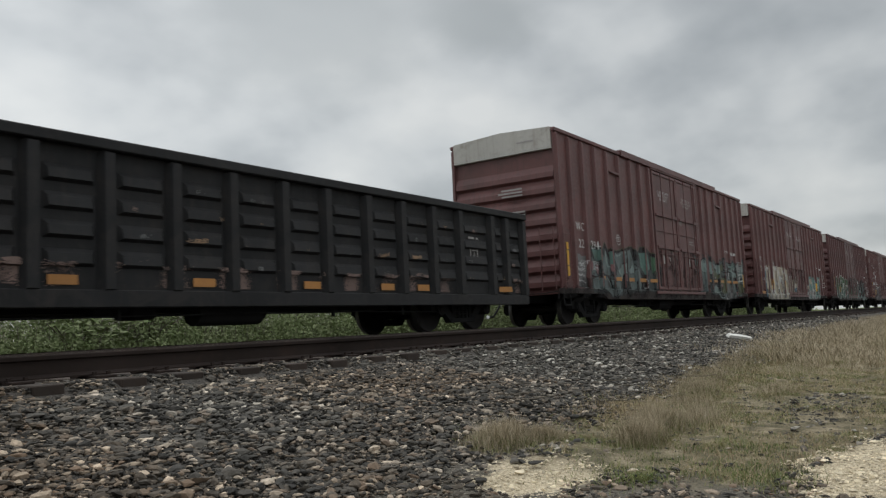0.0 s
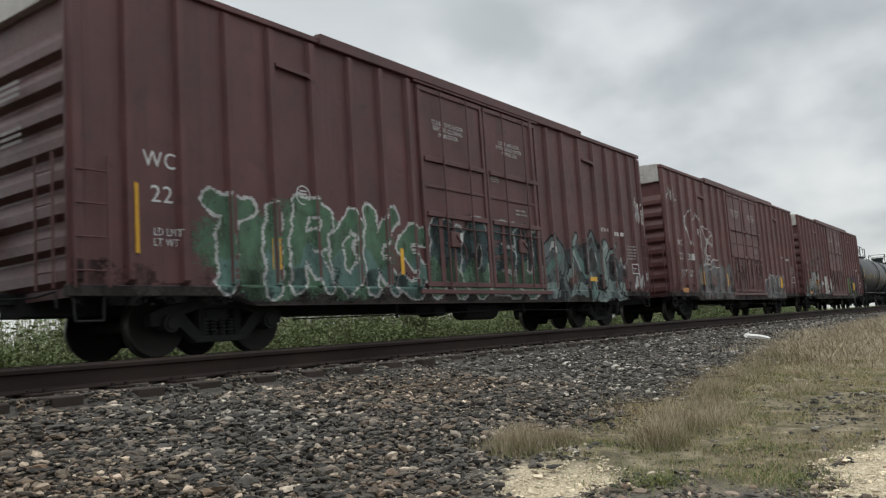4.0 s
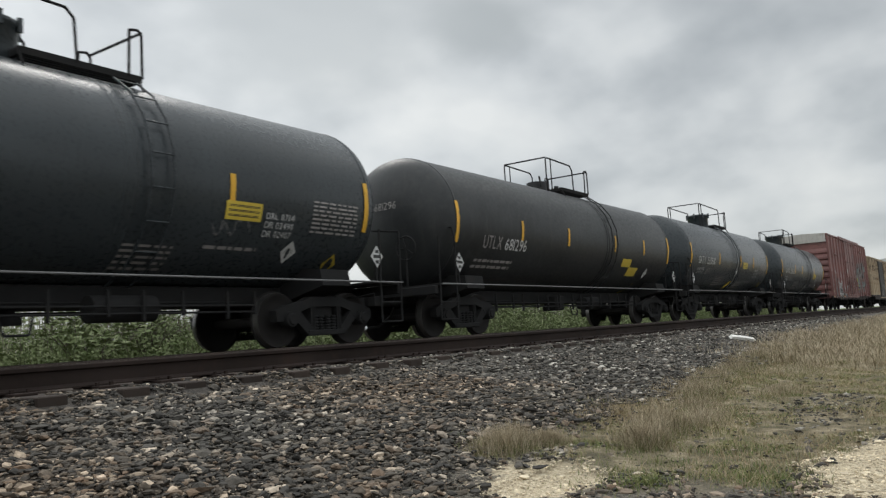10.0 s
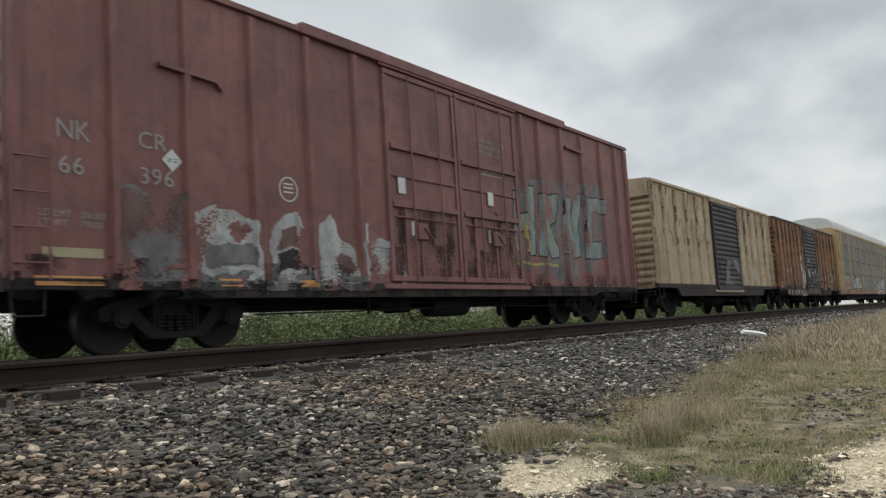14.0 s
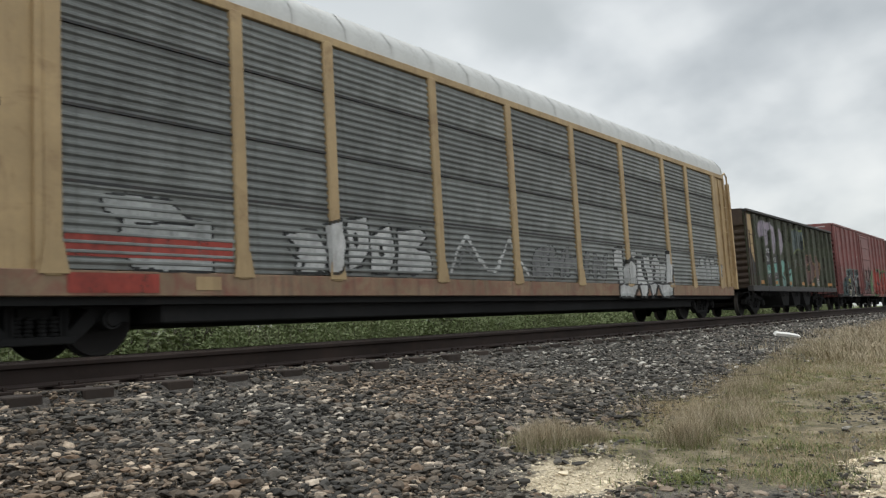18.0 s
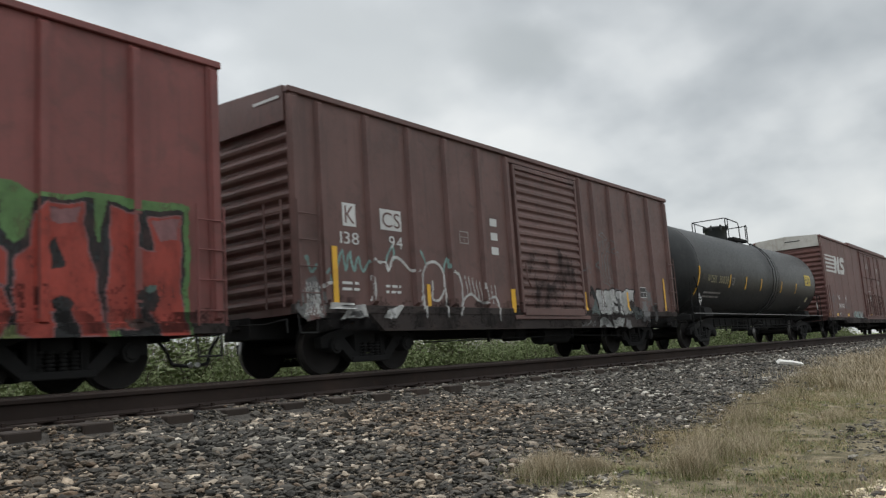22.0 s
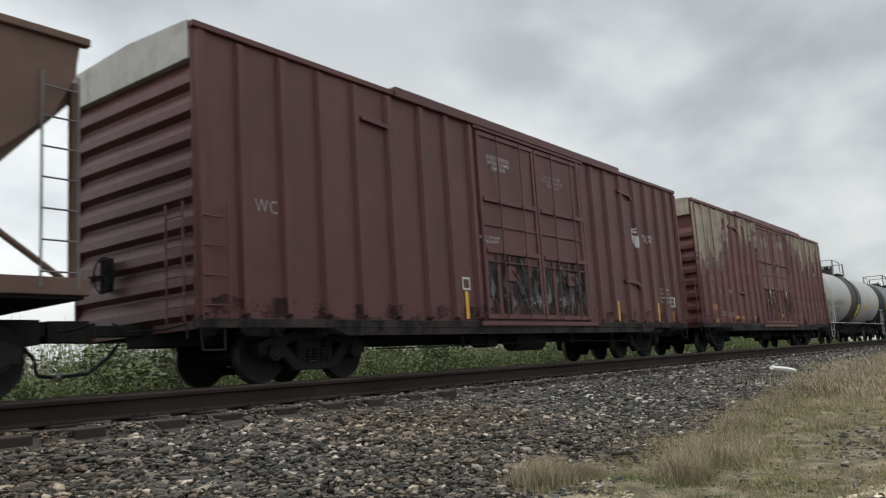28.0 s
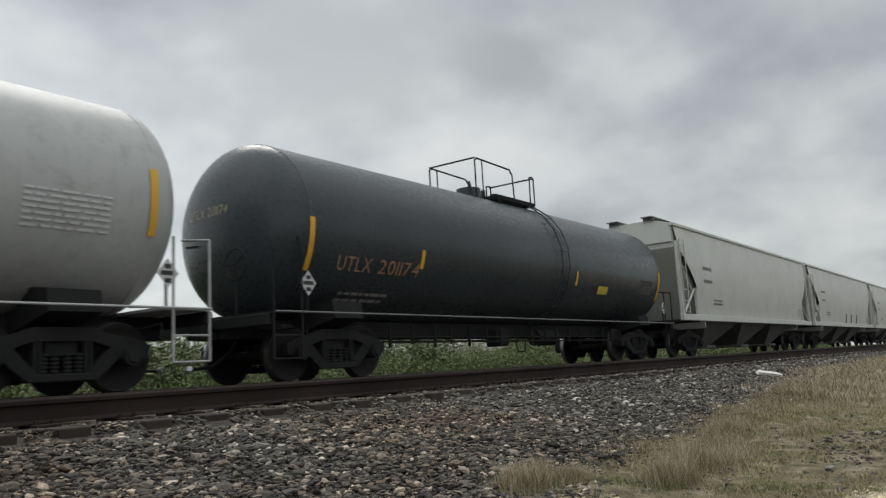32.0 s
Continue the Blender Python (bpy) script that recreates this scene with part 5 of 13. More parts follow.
    s.stroke([(1.40, 0.60), (1.65, 0.57), (1.70, 0.13), (1.49, 0.11), (1.40, 0.60)], 0.036, "dark")
    s.poly([(1.40, 0.60), (1.65, 0.57), (1.70, 0.13), (1.49, 0.11)], "slate")
    s.stroke([(2.86, 0.89), (3.08, 1.06), (3.30, 0.92), (3.23, 0.80), (2.95, 0.78), (2.86, 0.89)], 0.036, "dark")
    s.poly([(2.86, 0.89), (3.08, 1.06), (3.30, 0.92), (3.23, 0.80), (2.95, 0.78)], "mist")
    s.stroke([(4.74, 1.42), (5.17, 1.34), (5.22, 0.91), (4.81, 0.87), (4.74, 1.42)], 0.036, "dark")
    s.poly([(4.74, 1.42), (5.17, 1.34), (5.22, 0.91), (4.81, 0.87)], "green")
    s.blob(0.50, 0.88, 0.13, 0.18, "dark", 0.12)
    s.blob(0.50, 0.88, 0.10, 0.15, "pink", 0.12)
    s.blob(0.16, 0.94, 0.06, 0.14, "pink", 0.12)
    s.blob(1.51, 0.93, 0.08, 0.11, "pink", 0.12)
    s.blob(2.44, 0.59, 0.13, 0.20, "dark", 0.12)
    s.blob(2.45, 0.67, 0.08, 0.11, "pink", 0.12)
    s.blob(4.12, 0.53, 0.21, 0.22, "dark", 0.12)
    s.stroke(s.bend([(3.93, 0.44), (4.07, 0.65), (4.22, 0.55), (4.11, 0.35), (3.96, 0.43)]), 0.030, "chalk")
    s.stroke(s.bend([(1.10, 1.36), (1.19, 0.98), (1.37, 0.95)]), 0.040, "mist")
    s.stroke(s.bend([(1.85, 1.38), (1.97, 1.28), (2.55, 1.46)]), 0.035, "mist")
    s.stroke(s.bend([(1.12, 0.62), (1.39, 0.39), (1.47, 0.20)]), 0.030, "mist")
    s.spray(car, dp, br, "teal, slate and pink graffiti mural")
    s = Spray(o + 11.03, o + 18.14, 0.64, 2.55, 6, 0.016, 0.4)
    s.stroke([(2.41, 1.54), (2.53, 1.64), (2.67, 1.60), (2.89, 1.85), (3.06, 1.79), (3.29, 1.73)], 0.050, "buff")
    s.stroke([(3.50, 1.44), (3.64, 1.63), (3.81, 1.67)], 0.050, "buff")
    s.stroke([(4.29, 1.63), (4.63, 1.85), (4.80, 1.59), (5.00, 1.74), (5.31, 1.59)], 0.050, "buff")
    s.stroke([(0.59, 1.51), (0.84, 1.77), (1.02, 1.79), (1.22, 1.70)], 0.050, "buff")
    s.stroke([(1.44, 1.67), (1.61, 1.80), (1.86, 1.64), (1.93, 1.79), (2.16, 1.60)], 0.050, "buff")
    s.stroke([(0.06, 1.66), (0.32, 1.60), (0.48, 1.55), (0.80, 1.61), (0.83, 1.45), (1.17, 1.60), (1.44, 1.59), (1.41, 0.32), (0.50, 0.30), (0.62, 0.73), (0.21, 1.13), (0.06, 1.33), (0.06, 1.66)], 0.060, "dark")
    s.poly([(0.06, 1.66), (0.32, 1.60), (0.48, 1.55), (0.80, 1.61), (0.83, 1.45), (1.17, 1.60), (1.44, 1.59), (1.41, 0.32), (0.50, 0.30), (0.62, 0.73), (0.21, 1.13), (0.06, 1.33)], "slate")
    s.poly([(0.21, 1.13), (0.59, 1.02), (0.62, 0.73), (0.47, 0.72)], "dusk")
    s.stroke([(0.10, 1.27), (0.21, 1.20), (0.26, 0.96), (0.09, 1.02), (0.10, 1.27)], 0.040, "dark")
    s.poly([(0.10, 1.27), (0.21, 1.20), (0.26, 0.96), (0.09, 1.02)], "silver")
    s.poly([(0.08, 1.62), (0.36, 1.57), (0.71, 1.51), (0.63, 1.28), (0.36, 1.14), (0.13, 1.37)], "teal")
    s.stroke([(0.87, 1.41), (1.13, 1.58), (1.29, 1.55), (1.25, 1.07), (0.95, 1.12), (0.87, 1.41)], 0.040, "dark")
    s.poly([(0.87, 1.41), (1.13, 1.58), (1.29, 1.55), (1.25, 1.07), (0.95, 1.12)], "mist")
    s.stroke([(1.92, 1.65), (2.21, 1.60), (2.38, 1.50), (2.48, 1.39), (2.51, 1.56), (2.65, 1.55), (2.83, 1.40), (3.06, 1.46), (3.21, 1.58), (3.51, 1.61), (3.53, 1.48), (3.81, 1.58), (3.84, 1.69), (4.18, 1.72), (4.34, 1.54), (4.74, 1.50), (5.04, 1.51), (5.42, 1.66), (5.58, 1.53), (5.86, 1.51), (6.22, 1.62), (6.27, 1.49), (6.52, 1.54), (7.05, 1.80), (6.95, 1.13), (6.55, 0.92), (6.21, 0.19), (5.52, 0.14), (4.60, 0.06), (3.67, 0.04), (3.23, 0.20), (2.58, 0.22), (1.93, 0.27), (1.92, 1.65)], 0.090, "dark")
    s.poly([(1.92, 1.65), (2.21, 1.60), (2.38, 1.50), (2.48, 1.39), (2.51, 1.56), (2.65, 1.55), (2.83, 1.40), (3.06, 1.46), (3.21, 1.58), (3.51, 1.61), (3.53, 1.48), (3.81, 1.58), (3.84, 1.69), (4.18, 1.72), (4.34, 1.54), (4.74, 1.50), (5.04, 1.51), (5.42, 1.66), (5.58, 1.53), (5.86, 1.51), (6.22, 1.62), (6.27, 1.49), (6.52, 1.54), (7.05, 1.80), (6.95, 1.13), (6.55, 0.92), (6.21, 0.19), (5.52, 0.14), (4.60, 0.06), (3.67, 0.04), (3.23, 0.20), (2.58, 0.22), (1.93, 0.27)], "slate")
    s.haze(0.0, 7.11, 0.1, 1.91, "dusk", 0.38, True)
    s.stroke([(3.33, 1.39), (3.82, 1.48), (3.86, 1.22), (3.52, 1.15), (3.48, 1.04), (3.32, 1.13), (3.33, 1.39)], 0.040, "dark")
    s.poly([(3.33, 1.39), (3.82, 1.48), (3.86, 1.22), (3.52, 1.15), (3.48, 1.04), (3.32, 1.13)], "olive")
    s.stroke([(3.87, 1.64), (4.13, 1.67), (4.31, 1.42), (4.49, 1.24), (4.44, 0.96), (4.17, 1.09), (3.83, 1.25), (3.87, 1.64)], 0.040, "dark")
    s.poly([(3.87, 1.64), (4.13, 1.67), (4.31, 1.42), (4.49, 1.24), (4.44, 0.96), (4.17, 1.09), (3.83, 1.25)], "grey")
    s.poly([(2.31, 1.31), (2.55, 1.27), (2.79, 1.08), (3.09, 1.04), (2.94, 0.78), (2.54, 0.83), (2.31, 0.94)], "olive")
    s.poly([(3.24, 0.87), (3.99, 0.96), (4.15, 0.55), (3.84, 0.24), (3.51, 0.24), (3.28, 0.59)], "olive")
    s.poly([(4.16, 0.78), (4.67, 0.73), (4.95, 0.18), (4.51, 0.06), (4.14, 0.10), (4.02, 0.47)], "grey")
    s.stroke([(1.92, 1.56), (2.14, 1.49), (2.28, 1.30), (2.31, 1.01), (2.05, 1.02), (1.92, 1.10), (1.92, 1.56)], 0.040, "dark")
    s.poly([(1.92, 1.56), (2.14, 1.49), (2.28, 1.30), (2.31, 1.01), (2.05, 1.02), (1.92, 1.10)], "mist")
    s.stroke([(2.51, 1.47), (2.80, 1.36), (3.09, 1.43), (3.33, 1.53), (3.28, 1.16), (2.94, 1.03), (2.62, 1.17), (2.51, 1.47)], 0.044, "dark")
    s.poly([(2.51, 1.47), (2.80, 1.36), (3.09, 1.43), (3.33, 1.53), (3.28, 1.16), (2.94, 1.03), (2.62, 1.17)], "mist")
    s.stroke([(2.41, 0.48), (2.72, 0.60), (3.05, 0.40), (3.35, 0.16), (3.67, 0.06), (3.23, 0.06), (2.72, 0.26), (2.21, 0.31), (2.41, 0.48)], 0.040, "dark")
    s.poly([(2.41, 0.48), (2.72, 0.60), (3.05, 0.40), (3.35, 0.16), (3.67, 0.06), (3.23, 0.06), (2.72, 0.26), (2.21, 0.31)], "mist")
    s.stroke([(4.40, 1.43), (4.99, 1.40), (5.14, 1.21), (5.56, 1.16), (5.55, 0.95), (5.08, 0.96), (4.73, 1.14), (4.40, 1.43)], 0.040, "dark")
    s.poly([(4.40, 1.43), (4.99, 1.40), (5.14, 1.21), (5.56, 1.16), (5.55, 0.95), (5.08, 0.96), (4.73, 1.14)], "mist")
    s.stroke([(5.09, 1.46), (5.42, 1.62), (5.46, 1.32), (5.14, 1.29), (5.09, 1.46)], 0.040, "dark")
    s.poly([(5.09, 1.46), (5.42, 1.62), (5.46, 1.32), (5.14, 1.29)], "teal")
    s.stroke([(5.57, 1.46), (6.15, 1.56), (6.16, 1.25), (5.72, 1.00), (5.62, 1.21), (5.57, 1.46)], 0.040, "dark")
    s.poly([(5.57, 1.46), (6.15, 1.56), (6.16, 1.25), (5.72, 1.00), (5.62, 1.21)], "mist")
    s.stroke([(6.27, 1.40), (6.98, 1.72), (6.89, 1.22), (6.43, 0.98), (6.25, 1.04), (6.27, 1.40)], 0.040, "dark")
    s.poly([(6.27, 1.40), (6.98, 1.72), (6.89, 1.22), (6.43, 0.98), (6.25, 1.04)], "mist")
    s.stroke([(4.91, 0.58), (5.55, 0.78), (5.48, 0.35), (5.00, 0.26), (4.91, 0.58)], 0.040, "dark")
    s.poly([(4.91, 0.58), (5.55, 0.78), (5.48, 0.35), (5.00, 0.26)], "slate")
    s.stroke([(5.72, 0.96), (6.12, 0.89), (6.65, 0.42), (5.86, 0.19), (5.65, 0.44), (5.72, 0.96)], 0.040, "dark")
    s.poly([(5.72, 0.96), (6.12, 0.89), (6.65, 0.42), (5.86, 0.19), (5.65, 0.44)], "olive")
    s.poly([(2.31, 0.55), (2.58, 0.76), (2.44, 0.48), (2.11, 0.34)], "dark")
    s.poly([(2.94, 0.78), (3.20, 1.05), (3.24, 0.87), (3.12, 0.65), (2.94, 0.71)], "dark")
    s.poly([(2.48, 0.75), (2.94, 0.68), (3.12, 0.62), (2.75, 0.60)], "dark")
    s.poly([(4.30, 1.18), (4.54, 1.24), (4.68, 1.13), (4.58, 0.77), (4.39, 0.99)], "dark")
    s.poly([(5.28, 0.93), (5.45, 1.07), (5.46, 0.81), (5.25, 0.80)], "dark")
    s.poly([(5.85, 1.23), (6.02, 1.29), (5.95, 0.88), (5.80, 0.88)], "dark")
    s.poly([(3.05, 0.37), (3.35, 0.13), (3.16, 0.16), (2.94, 0.44)], "dark")
    s.poly([(4.16, 0.63), (4.35, 0.44), (4.20, 0.49)], "dark")
    s.poly([(3.44, 1.00), (4.03, 0.99), (4.16, 0.86), (3.48, 0.90)], "dark")
    s.stroke([(1.92, 1.65), (2.31, 1.58), (2.65, 1.17), (2.83, 1.18)], 0.050, "dark")
    s.stroke([(3.21, 1.58), (3.31, 1.42), (3.53, 1.41)], 0.050, "dark")
    s.stroke([(3.84, 1.69), (3.85, 1.22)], 0.050, "dark")
    s.stroke([(4.18, 1.68), (4.37, 1.41), (4.69, 1.31)], 0.050, "dark")
    s.stroke([(4.35, 1.22), (4.59, 1.27), (4.73, 1.30)], 0.050, "dark")
    s.stroke([(4.99, 1.53), (5.14, 1.29), (5.56, 1.20)], 0.050, "dark")
    s.stroke([(3.52, 1.15), (3.77, 1.15), (4.16, 1.05)], 0.050, "dark")
    s.stroke([(2.79, 0.64), (3.08, 0.51), (3.35, 0.16)], 0.050, "dark")
    s.stroke([(4.72, 0.73), (4.91, 0.42), (5.05, 0.18)], 0.050, "dark")
    s.stroke([(5.55, 0.86), (5.88, 0.62), (6.22, 0.28)], 0.050, "dark")
    s.stroke([(3.20, 0.16), (3.63, 0.13)], 0.050, "dark")
    s.stroke([(2.64, 1.31), (2.76, 1.29), (2.79, 1.22), (2.67, 1.26), (2.64, 1.31)], 0.024, "dark")
    s.poly([(2.64, 1.31), (2.76, 1.29), (2.79, 1.22), (2.67, 1.26)], "silver")
    s.stroke([(2.62, 0.93), (2.68, 0.94), (2.68, 0.83), (2.63, 0.83), (2.62, 0.93)], 0.024, "dark")
    s.poly([(2.62, 0.93), (2.68, 0.94), (2.68, 0.83), (2.63, 0.83)], "chalk")
    s.stroke([(2.26, 0.61), (2.35, 0.68), (2.32, 0.48), (2.27, 0.48), (2.26, 0.61)], 0.024, "dark")
    s.poly([(2.26, 0.61), (2.35, 0.68), (2.32, 0.48), (2.27, 0.48)], "pink")
    s.stroke([(3.95, 1.23), (4.02, 1.31), (4.10, 1.05), (4.03, 1.07), (3.95, 1.23)], 0.024, "dark")
    s.poly([(3.95, 1.23), (4.02, 1.31), (4.10, 1.05), (4.03, 1.07)], "chalk")
    s.stroke([(4.51, 1.12), (4.63, 1.14), (4.59, 0.81), (4.53, 0.88), (4.51, 1.12)], 0.024, "dark")
    s.poly([(4.51, 1.12), (4.63, 1.14), (4.59, 0.81), (4.53, 0.88)], "chalk")
    s.stroke([(3.45, 0.67), (3.52, 0.66), (3.51, 0.45), (3.44, 0.52), (3.45, 0.67)], 0.024, "dark")
    s.poly([(3.45, 0.67), (3.52, 0.66), (3.51, 0.45), (3.44, 0.52)], "pink")
    s.stroke([(3.56, 0.67), (3.64, 0.53), (3.60, 0.42), (3.54, 0.53), (3.56, 0.67)], 0.024, "dark")
    s.poly([(3.56, 0.67), (3.64, 0.53), (3.60, 0.42), (3.54, 0.53)], "pink")
    s.stroke([(2.91, 0.50), (2.98, 0.51), (2.97, 0.42), (2.91, 0.42), (2.91, 0.50)], 0.024, "dark")
    s.poly([(2.91, 0.50), (2.98, 0.51), (2.97, 0.42), (2.91, 0.42)], "chalk")
    s.stroke([(2.15, 1.16), (2.27, 1.14), (2.26, 1.07), (2.14, 1.08), (2.15, 1.16)], 0.024, "dark")
    s.poly([(2.15, 1.16), (2.27, 1.14), (2.26, 1.07), (2.14, 1.08)], "silver")
    s.stroke([(3.24, 1.09), (3.36, 1.17), (3.35, 1.03), (3.28, 0.98), (3.24, 1.09)], 0.024, "dark")
    s.poly([(3.24, 1.09), (3.36, 1.17), (3.35, 1.03), (3.28, 0.98)], "chalk")
    s.stroke([(5.33, 1.40), (5.48, 1.30), (5.40, 1.26), (5.33, 1.40)], 0.024, "dark")
    s.poly([(5.33, 1.40), (5.48, 1.30), (5.40, 1.26)], "silver")
    s.stroke([(5.90, 1.10), (6.04, 1.20), (5.98, 0.93), (5.89, 0.90), (5.90, 1.10)], 0.024, "dark")
    s.poly([(5.90, 1.10), (6.04, 1.20), (5.98, 0.93), (5.89, 0.90)], "chalk")
    s.stroke([(6.62, 1.06), (6.75, 1.16), (6.72, 0.93), (6.59, 0.90), (6.62, 1.06)], 0.024, "dark")
    s.poly([(6.62, 1.06), (6.75, 1.16), (6.72, 0.93), (6.59, 0.90)], "silver")
    s.stroke([(5.48, 0.31), (5.62, 0.36), (5.58, 0.16), (5.49, 0.16), (5.48, 0.31)], 0.024, "dark")
    s.poly([(5.48, 0.31), (5.62, 0.36), (5.58, 0.16), (5.49, 0.16)], "pink")
    s.stroke([(3.90, 0.13), (4.00, 0.17), (3.98, 0.04), (3.92, 0.04), (3.90, 0.13)], 0.024, "dark")
    s.poly([(3.90, 0.13), (4.00, 0.17), (3.98, 0.04), (3.92, 0.04)], "chalk")
    s.stroke([(4.94, 0.75), (5.04, 0.73), (4.99, 0.50), (4.94, 0.54), (4.94, 0.75)], 0.024, "dark")
    s.poly([(4.94, 0.75), (5.04, 0.73), (4.99, 0.50), (4.94, 0.54)], "chalk")
    s.stroke([(6.85, 1.68), (6.95, 1.60), (6.91, 1.22), (6.87, 1.31), (6.85, 1.68)], 0.024, "dark")
    s.poly([(6.85, 1.68), (6.95, 1.60), (6.91, 1.22), (6.87, 1.31)], "silver")
    s.stroke([(5.98, 0.78), (6.42, 0.80)], 0.030, "chalk")
    s.stroke([(6.23, 1.03), (6.24, 0.79)], 0.030, "chalk")
    s.spray(car, dp, br, "slate blue graffiti letters shaded black")
    for x in (12.86, 13.47, 14.37, 15.30, 16.15):
        mk.rect("reflector", o + x, o + x + 0.46, 1.34, 1.44, "orange_mark", "orange reflector strip", 0.02)
    Spray(o + 1.0, o + 1.6, 0.95, 1.9, 7).poly([(0.02, 0.03), (0.58, 0.02), (0.57, 0.9), (0.03, 0.92)], "grey").tag(0.05, 0.62, 0.5, 0.1, "chalk", 0.03, 14).tag(0.05, 0.46, 0.5, 0.1, "chalk", 0.03, 14).tag(0.05, 0.3, 0.5, 0.1, "chalk", 0.03, 14).tag(0.06, 0.15, 0.46, 0.08, "chalk", 0.03, 12).spray(car, dp, br, "patch of grey overpaint with white scrawl")
    for x in (2.4, 3.6, 4.6, 5.5, 6.4):
        mk.flat_reflector(o + x, o + x + 0.42, 1.2, 1.31, "orange_mark")
    # the second, with beige block letters
    car, h, mk, dp, br, o = wc_box(1, "dark red boxcar with white end top and beige block graffiti", "319")
    s = Spray(o + 1.6, o + 7.1, 0.70, 2.35, 8)
    s.blob(0.6, 0.72, 0.5, 0.62, "blue").blob(2.9, 1.25, 0.65, 0.34, "blue").blob(4.3, 1.0, 0.6, 0.45, "blue")
    s.word("LENA", 0.85, 0.0, 4.6, 1.55, "beige", "grey", 0.74, shine="chalk", edge_w=0.02, slant=0.02, lean=0.03)
    s.haze(4.0, 5.4, 0.1, 1.3, "grey", 0.3)
    s.spray(car, dp, br, "beige and blue block-letter graffiti")
    Spray(o + 7.2, o + 9.3, 1.0, 2.0, 9).word("EN", 0.1, 0.1, 1.9, 0.8, "beige", "chalk", 0.42).blob(1.5, 0.2, 0.35, 0.15, "blue").spray(car, dp, br)
    s = Spray(o + 11.9, o + 16.4, 0.72, 2.1, 10).wild(0.1, 0.05, 4.2, 1.2, ["beige", "silver", "chalk", "aqua"], "grey", 6)
    s.spray(car, dp, br, "pale graffiti letters")
    wc_marks(mk, o, "319")
    mk.flat_reflector(o + 1.1, o + 1.6, 0.95, 1.08, "orange_mark")
    # the third, green and grey murals
    car, h, mk, dp, br, o = wc_box(2, "dark red boxcar covered low down with green and blue graffiti", "", "wc_maroon", nudge=0.15)
    s = Spray(o + 1.8, o + 7.2, 0.72, 2.6, 12).blob(2.2, 0.8, 2.2, 0.75, "green").word("TIROKS", 0.1, 0.1, 5.2, 1.55, "green", "chalk", 0.34, second="teal", edge_w=0.05)
    s.spray(car, dp, br, "green graffiti with white outlines")
    s = Spray(o + 7.15, o + 11.8, 0.72, 2.5, 113).blob(2.2, 0.9, 2.2, 0.6, "dark").word("ROEU", 0.1, 0.1, 4.3, 1.5, "deep", "silver", 0.45, second="green", edge_w=0.05)
    s.spray(car, dp, br, "green graffiti with white outlines across the doors")
    mk.flat_reflector(o + 14.28, o + 14.72, 1.2, 1.31)
    s = Spray(o + 11.7, o + 17.0, 0.64, 2.6, 13)
    s.blob(2.1, 1.15, 0.75, 0.6, "buff").blob(3.0, 0.9, 2.0, 0.75, "dusk").blob(0.7, 0.8, 0.7, 0.75, "slate").haze(0.0, 1.3, 0.1, 1.5, "dusk", 0.4)
    # pale lower halves of the letters
    for a, b, c, top in ((0.05, 0.75, 0.12, 0.52), (1.35, 2.3, 0.18, 0.55), (2.5, 3.45, 0.03, 0.62), (3.4, 4.85, 0.08, 0.6)):
        s.poly([(a, c), (b, c - 0.02), (b + 0.06, top * 0.9), (a + 0.1, top)], "mist")
    # first letter: heavy arms with a dark cut
    s.stroke([(0.1, 1.2), (0.75, 1.55), (1.1, 1.35), (1.05, 0.8)], 0.34, "dark").stroke([(0.1, 1.2), (0.75, 1.52), (1.08, 1.32), (1.02, 0.82)], 0.26, "slate")
    s.stroke([(0.15, 0.75), (0.95, 1.1)], 0.2, "teal").stroke([(0.5, 1.3), (0.62, 1.45), (0.66, 1.2)], 0.07, "chalk").stroke([(0.6, 0.1), (0.8, 0.55), (1.0, 0.75)], 0.06, "dark")
    # second: a slanting bar and a band falling from it
    s.stroke([(1.35, 0.55), (1.95, 1.7)], 0.24, "dark").stroke([(1.38, 0.62), (1.95, 1.68)], 0.16, "mist")
    s.stroke([(1.8, 1.25), (2.2, 0.95), (2.75, 0.55), (2.8, 0.2)], 0.36, "dark").stroke([(1.8, 1.25), (2.2, 0.95), (2.72, 0.58), (2.76, 0.2)], 0.29, "teal")
    s.stroke([(1.75, 1.3), (1.85, 1.05), (2.1, 0.85)], 0.06, "silver").blob(1.7, 0.62, 0.26, 0.2, "buff").stroke([(1.5, 0.45), (1.75, 0.25), (2.0, 0.5)], 0.05, "dark")
    # third: an arch over a black opening
    s.stroke([(2.5, 0.95), (2.55, 1.45), (2.85, 1.72), (3.15, 1.4), (3.3, 0.9)], 0.44, "dark").stroke([(2.52, 0.95), (2.57, 1.42), (2.85, 1.66), (3.1, 1.36), (3.24, 0.95)], 0.33, "slate")
    s.blob(2.85, 1.1, 0.22, 0.32, "dark", 0.1).stroke([(2.44, 1.0), (2.42, 1.3), (2.6, 1.58)], 0.06, "silver").stroke([(3.02, 1.3), (3.08, 1.1)], 0.06, "chalk").blob(2.85, 1.55, 0.25, 0.12, "dusk")
    s.blob(3.25, 0.45, 0.22, 0.18, "dark").stroke([(2.6, 0.55), (3.3, 0.62)], 0.05, "dark")
    # fourth: a hooked stem, an arm thrown up and a pale post
    s.stroke([(3.6, 0.6), (3.55, 1.1), (3.75, 1.5)], 0.46, "dark").stroke([(3.62, 0.6), (3.58, 1.1), (3.75, 1.48)], 0.37, "mist").stroke([(3.8, 0.8), (3.72, 1.15)], 0.16, "slate")
